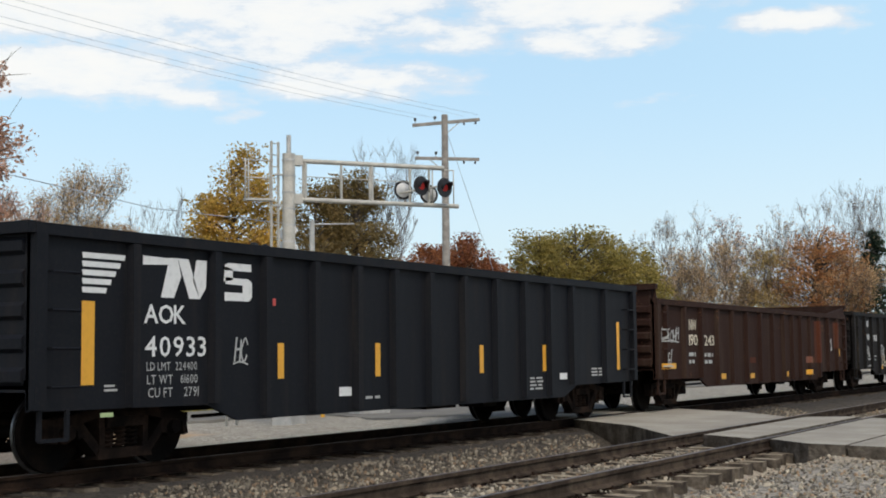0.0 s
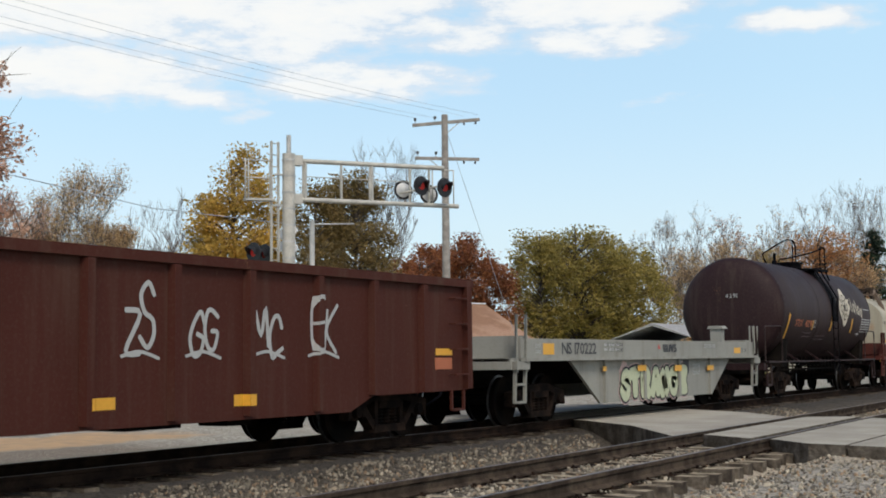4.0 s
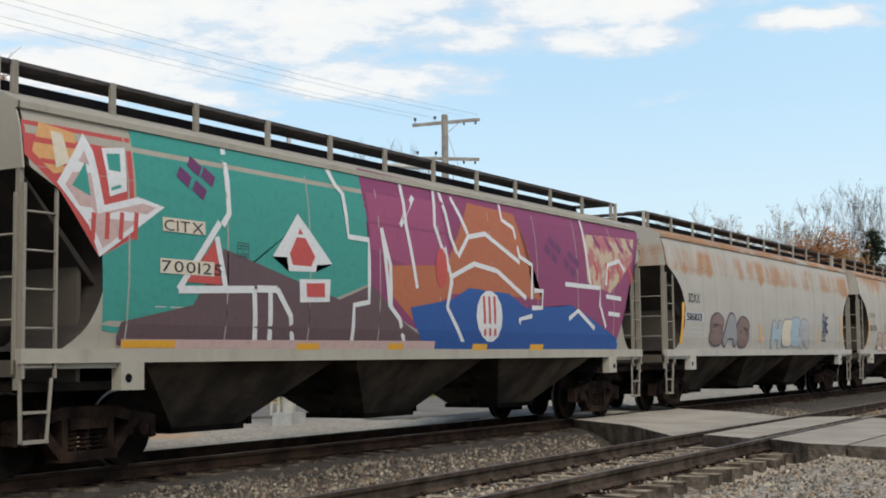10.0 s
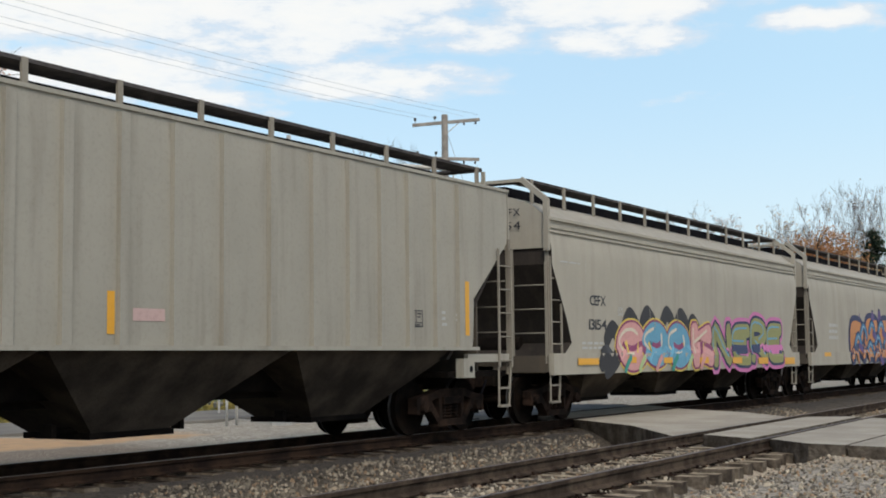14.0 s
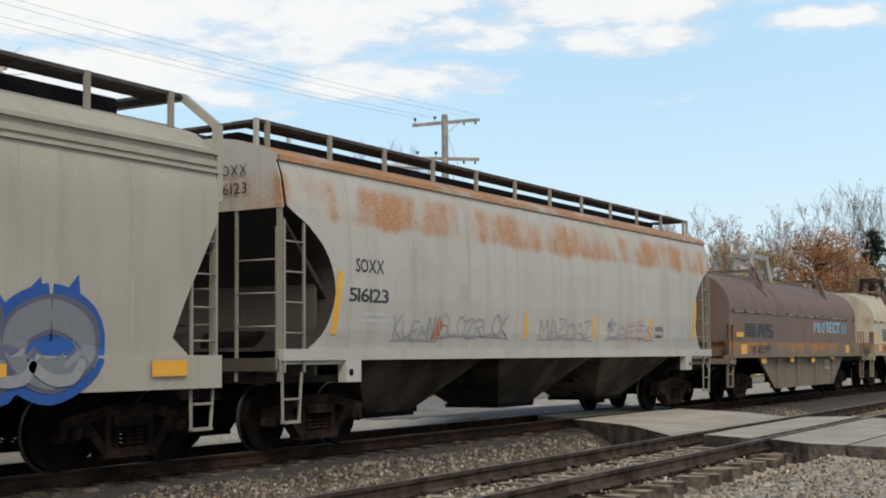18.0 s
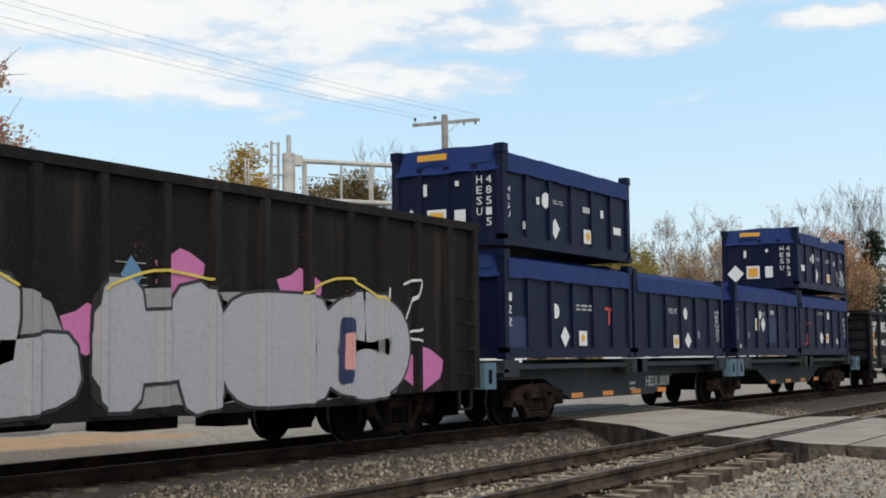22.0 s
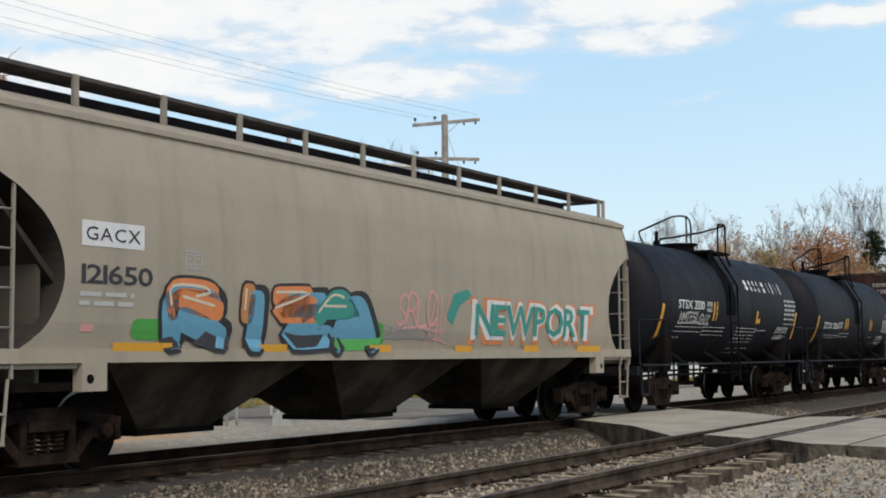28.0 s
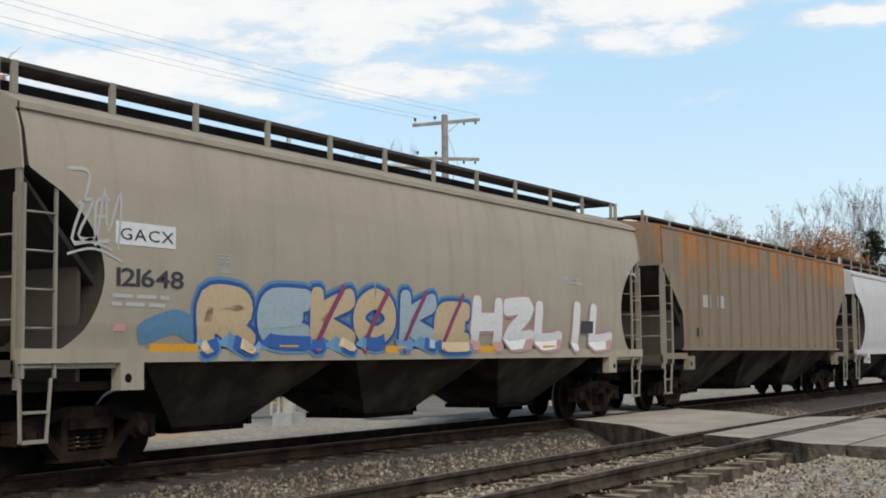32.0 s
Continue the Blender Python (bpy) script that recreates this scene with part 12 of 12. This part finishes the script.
for x, z, h in ((-3.2, 2.2, 0.4), (-2.2, 2.35, 0.36), (-1.1, 2.3, 0.42), (0.0, 2.36, 0.4), (1.0, 2.4, 0.42), (2.0, 2.36, 0.4), (2.6, 2.1, 0.44), (3.3, 1.75, 0.4)):
    outline(C_H15[0], [(x - 0.42, z - 0.5), (x + 0.3, z - 0.55), (x + 0.36, z + h), (x - 0.05, z + 0.02)], C_H15[2], G_VIOLET, 0.006, "painted_spike")
piece(C_H15[0], "RES", -3.4, 2.75, 0.97, 2.66, W, (G_AMBERD,), G_NAVY, 45, fat=0.26, edge=0.14, halo=G_NAVY, fringe=0.2)
for k, (x, z) in enumerate(((-2.9, 1.25), (-2.3, 1.75), (-1.5, 2.1), (-1.3, 1.3), (-0.5, 1.5), (-0.2, 2.2), (0.5, 1.2), (0.75, 1.75), (1.3, 2.25), (1.65, 1.3), (2.2, 1.8), (2.6, 1.15))):
    stroke(C_H15[0], [(x - 0.38, z - 0.12), (x - 0.02, z + 0.16), (x + 0.36, z + 0.04), (x + 0.54, z - 0.24)], 0.29, W, G_NAVY, 0.022)
    stroke(C_H15[0], [(x - 0.36, z - 0.12), (x, z + 0.14), (x + 0.34, z + 0.02), (x + 0.5, z - 0.22)], 0.19, W, G_AZURE if k % 3 else G_AMBERD, 0.026)
    stroke(C_H15[0], [(x - 0.24, z - 0.04), (x + 0.02, z + 0.13), (x + 0.28, z + 0.06)], 0.04, W, G_SKYL, 0.03)
for x, z in ((-1.9, 1.5), (0.2, 1.95), (1.1, 1.05), (1.75, 2.0)):
    stroke(C_H15[0], [(x - 0.16, z + 0.05), (x + 0.2, z - 0.08)], 0.26, W, G_VIOLET, 0.033)
for k, z in enumerate((1.52, 1.66, 1.8)):
    stroke(C_H15[0], [(2.3, z - 0.32), (2.9, z - 0.04), (3.6, z + 0.06), (4.0 + 0.14 * k, z + 0.1)], 0.12, C_H15[2], G_NAVY, 0.018)
    stroke(C_H15[0], [(2.3, z - 0.32), (2.9, z - 0.04), (3.6, z + 0.06), (4.0 + 0.14 * k, z + 0.1)], 0.075, C_H15[2], G_AMBER, 0.022)
    stroke(C_H15[0], [(4.0 + 0.14 * k, z + 0.1), (4.14 + 0.14 * k, z + 0.06)], 0.12, C_H15[2], G_YELLOW, 0.026)
stroke(C_H15[0], [(2.9, 1.15), (3.3, 1.4), (3.6, 1.32), (3.75, 1.1)], 0.2, W, G_AZURE, 0.022)
stroke(C_H15[0], [(3.4, 1.02), (3.8, 1.24), (4.3, 1.26)], 0.2, W, G_VIOLET, 0.01)
scribble(C_H15[0], 3.4, 4.3, 2.1, 2.45, C_H15[2], G_VIOLET, 46, 0.05, 4)
W = over_sill(C_H17[2])
piece(C_H17[0], "SMAK", -5.2, 0.1, 0.96, 2.2, W, (G_SILVERD, G_STEEL), G_INK, 52, fat=0.4, edge=0.07, halo=G_LIME, fringe=0.11, shine=G_SILVER, drop=0.12)
stroke(C_H17[0], [(0.1, 1.08), (0.5, 1.12), (0.95, 1.04)], 0.2, W, G_LIME, 0.006)
for x, z, h in ((1.35, 1.6, 0.2), (2.1, 1.75, 0.25), (2.9, 2.0, 0.3), (3.7, 1.92, 0.3), (4.5, 1.95, 0.28), (5.1, 1.95, 0.25), (5.65, 1.95, 0.3)):
    outline(C_H17[0], [(x - 0.5, z - 0.35), (x + 0.4, z - 0.35), (x + 0.32, z + h), (x + 0.05, z + 0.02)], C_H17[2], G_BLUE, 0.006, "painted_spike")
piece(C_H17[0], "KEMO", 1.0, 6.1, 0.98, 2.1, W, (G_STEEL,), G_INKB, 53, fat=0.3, edge=0.05, halo=G_BLUE, fringe=0.17, drop=0.06)
for x in (1.5, 2.4, 3.2, 4.0, 4.9, 5.6):
    stroke(C_H17[0], [(x - 0.32, 1.22), (x - 0.05, 1.08), (x + 0.25, 1.1), (x + 0.36, 1.24)], 0.13, W, G_SILVERD, 0.03)
W = C_K20[2][1]
for x, z in ((-2.3, 2.62), (-1.7, 2.8), (-1.1, 2.66), (-0.5, 2.72), (0.1, 2.6), (0.8, 2.45), (1.1, 2.1)):
    outline(C_K20[0], [(x - 0.28, z - 0.42), (x + 0.3, z - 0.42), (x + 0.16, z - 0.1), (x + 0.05, z + 0.18), (x - 0.08, z - 0.12)], W, G_YELLOW, 0.010, "painted_flame", 0.06)
    outline(C_K20[0], [(x - 0.12, z - 0.42), (x + 0.16, z - 0.42), (x + 0.02, z - 0.02)], W, G_ORANGE, 0.016, "painted_flame", 0.06)
piece(C_K20[0], "ROVER", -3.4, 0.95, 1.7, 2.52, W, (G_INK,), G_WHITE, 71, fat=0.36, edge=0.045, halo=G_NAVY, fringe=0.1)
piece(C_K20[0], "TOES", 1.75, 4.0, 1.7, 2.45, W, (G_SKY, G_WHITE, G_WHITE, G_SKY), G_NAVY, 72, fat=0.32, edge=0.035)
stroke(C_K20[0], [(4.4, 2.42), (4.18, 2.2), (4.4, 1.98), (4.64, 2.2), (4.4, 2.42)], 0.1, W, G_INK, 0.02)
stroke(C_K20[0], [(4.3, 2.2), (4.5, 2.22)], 0.2, W, G_WHITE, 0.024)
block(C_DJ[0], 0.0)
for a, b in ((-5.0, -1.6), (0.35, 5.55)):
    for k in range(4):
        p, q = a + (b - a) * k / 4, a + (b - a) * (k + 1) / 4
        stroke(C_DJ[0], [(p, 1.42), ((p + q) / 2, 1.45), (q, 1.4)], 1.42, C_DJ[2], G_SILVERD, 0.004)
piece(C_DJ[0], "MOL", -5.7, -0.8, 0.62, 2.3, C_DJ[2], (G_SILVER,), G_INK, 81, fat=0.5, edge=0.045)
piece(C_DJ[0], "HEO", -0.45, 6.3, 0.62, 2.32, C_DJ[2], (G_SILVER,), G_INK, 82, fat=0.5, edge=0.045)
for pts in ([(-5.9, 1.6), (-5.4, 2.2), (-4.4, 2.42), (-3.6, 2.3)], [(-3.4, 2.2), (-2.5, 2.45), (-1.5, 2.1)], [(-0.3, 2.1), (0.6, 2.36), (1.6, 2.3)], [(3.6, 2.2), (4.6, 2.45), (5.8, 2.1)]):
    stroke(C_DJ[0], pts, 0.035, C_DJ[2], G_YELLOW, 0.03)
for x, z in ((-3.7, 1.55), (4.55, 1.4)):
    stroke(C_DJ[0], [(x, z - 0.35), (x + 0.05, z + 0.35)], 0.26, C_DJ[2], G_NAVY, 0.036)
    stroke(C_DJ[0], [(x + 0.08, z - 0.22), (x + 0.1, z + 0.2)], 0.12, C_DJ[2], G_ROSE, 0.04)
block(C_H26[0], 0.0)
W = lambda z: -1.565 if z < 1.44 else C_H26[2](z)
stroke(C_H26[0], [(-2.2, 1.6), (-1.2, 1.62)], 0.42, W, G_LEAF, 0.005)
stroke(C_H26[0], [(-6.3, 1.65), (-5.8, 1.65)], 0.25, W, G_LEAF, 0.005)
piece(C_H26[0], "RIZA", -5.95, -1.3, 1.34, 2.3, W, (G_SKY,), G_INK, 102, fat=0.34, edge=0.06, drop=0.08)
piece(C_H26[0], "RIZA", -5.9, -1.8, 1.72, 2.34, C_H26[2], (G_ORANGE, G_AMBERD, G_ORANGE, G_TEAL), G_INK, 102, fat=0.44, edge=0.04, shine=G_CREAM)
block(C_H30[0], 0.0)
W = lambda z: -1.565 if z < 1.44 else C_H30[2](z)
piece(C_H30[0], "REKOKE", -5.95, 0.95, 1.36, 2.36, W, (G_SANDP, G_SKYL, G_SANDP), G_BLUE, 123, fat=0.32, edge=0.055, halo=G_SKYB, fringe=0.1)
for x in (-3.2, -2.0, -0.9, 0.3):
    stroke(C_H30[0], [(x - 0.2, 1.42), (x + 0.05, 1.85), (x + 0.4, 2.3)], 0.1, W, G_PLUM, 0.028)
piece(C_H30[0], "HZLIL", 0.95, 7.0, 1.36, 2.42, W, (G_WHITE,), G_ROSEL, 126, fat=0.3, edge=0.05)
stroke(C_H30[0], [(-6.8, 1.62), (-6.3, 1.75), (-5.9, 1.6)], 0.3, W, G_SKYB, 0.006)
block(None, 0.0)
W = lambda z: -1.462
piece(C_FLAT[0], "STRANGE", -2.3, 1.75, 0.3, 1.12, W, (G_PALE,), G_INK, 15, fat=0.5, edge=0.045, halo=G_DULLPINK, fringe=0.07)
# the round mark's neighbour: six plain upright shapes
for x, z, t in ((2.62, 2.95, 0), (2.98, 2.93, 1), (3.32, 2.86, 2), (3.62, 2.88, 1), (3.92, 2.8, 2), (4.3, 2.72, 2)):
    pts = [(x - 0.1, z - 0.17), (x + 0.1, z - 0.1), (x - 0.08, z + 0.1), (x + 0.1, z + 0.17)] if t == 0 else [(x, z - 0.2), (x, z + 0.22)] if t == 1 else [(x, z + 0.13), (x - 0.12, z), (x, z - 0.15), (x + 0.12, z), (x, z + 0.13)]
    stroke(C_STAL[0], pts, 0.07, C_STAL[2], G_CREAM, 0.012)
for k, (x, z) in enumerate(((1.85, 3.9), (2.1, 3.78), (2.35, 3.95), (2.55, 3.8))):
    stroke(BOXES[5][0], [(x, z - 0.2), (x + 0.12, z + 0.1), (x - 0.05, z + 0.15), (x + 0.2, z - 0.15), (x + 0.3, z + 0.12)], 0.045, BOXES[5][2], M_WHITE, 0.02)

# ---- movement ----
def motions():
    times = [0.5 * k for k in range(65)]
    for th, c in CARS:
        walk(th, [(t, pose(c - rolled(t), 0, 0)) for t in times])
    # wheels roll without slipping; all wheelsets at one end of their truck turn alike
    ticks = [k / FPS for k in range(int(32 * FPS) + 1)]
    for end in (-1, 1):
        sets = [w for w, e in WHEELSETS if e == end]
        walk(sets[0], [(t, pose(end * WHEEL_HALF, 0, WHEEL_R) @ Matrix.Rotation(-(rolled(t) - rolled(0)) / WHEEL_R, 4, "Y")) for t in ticks])
        keyed = sets[0].animation_data
        for w in sets[1:]:
            w.rotation_mode = "QUATERNION"
            own = w.animation_data_create()
            own.action = keyed.action
            own.action_slot = keyed.action_slot
    walk(CLOUDS, [(t, pose(0, 0, 0, 0, 0, -0.083 * t)) for t in (0.0, 8.0, 16.0, 24.0, 32.0)])


motions()
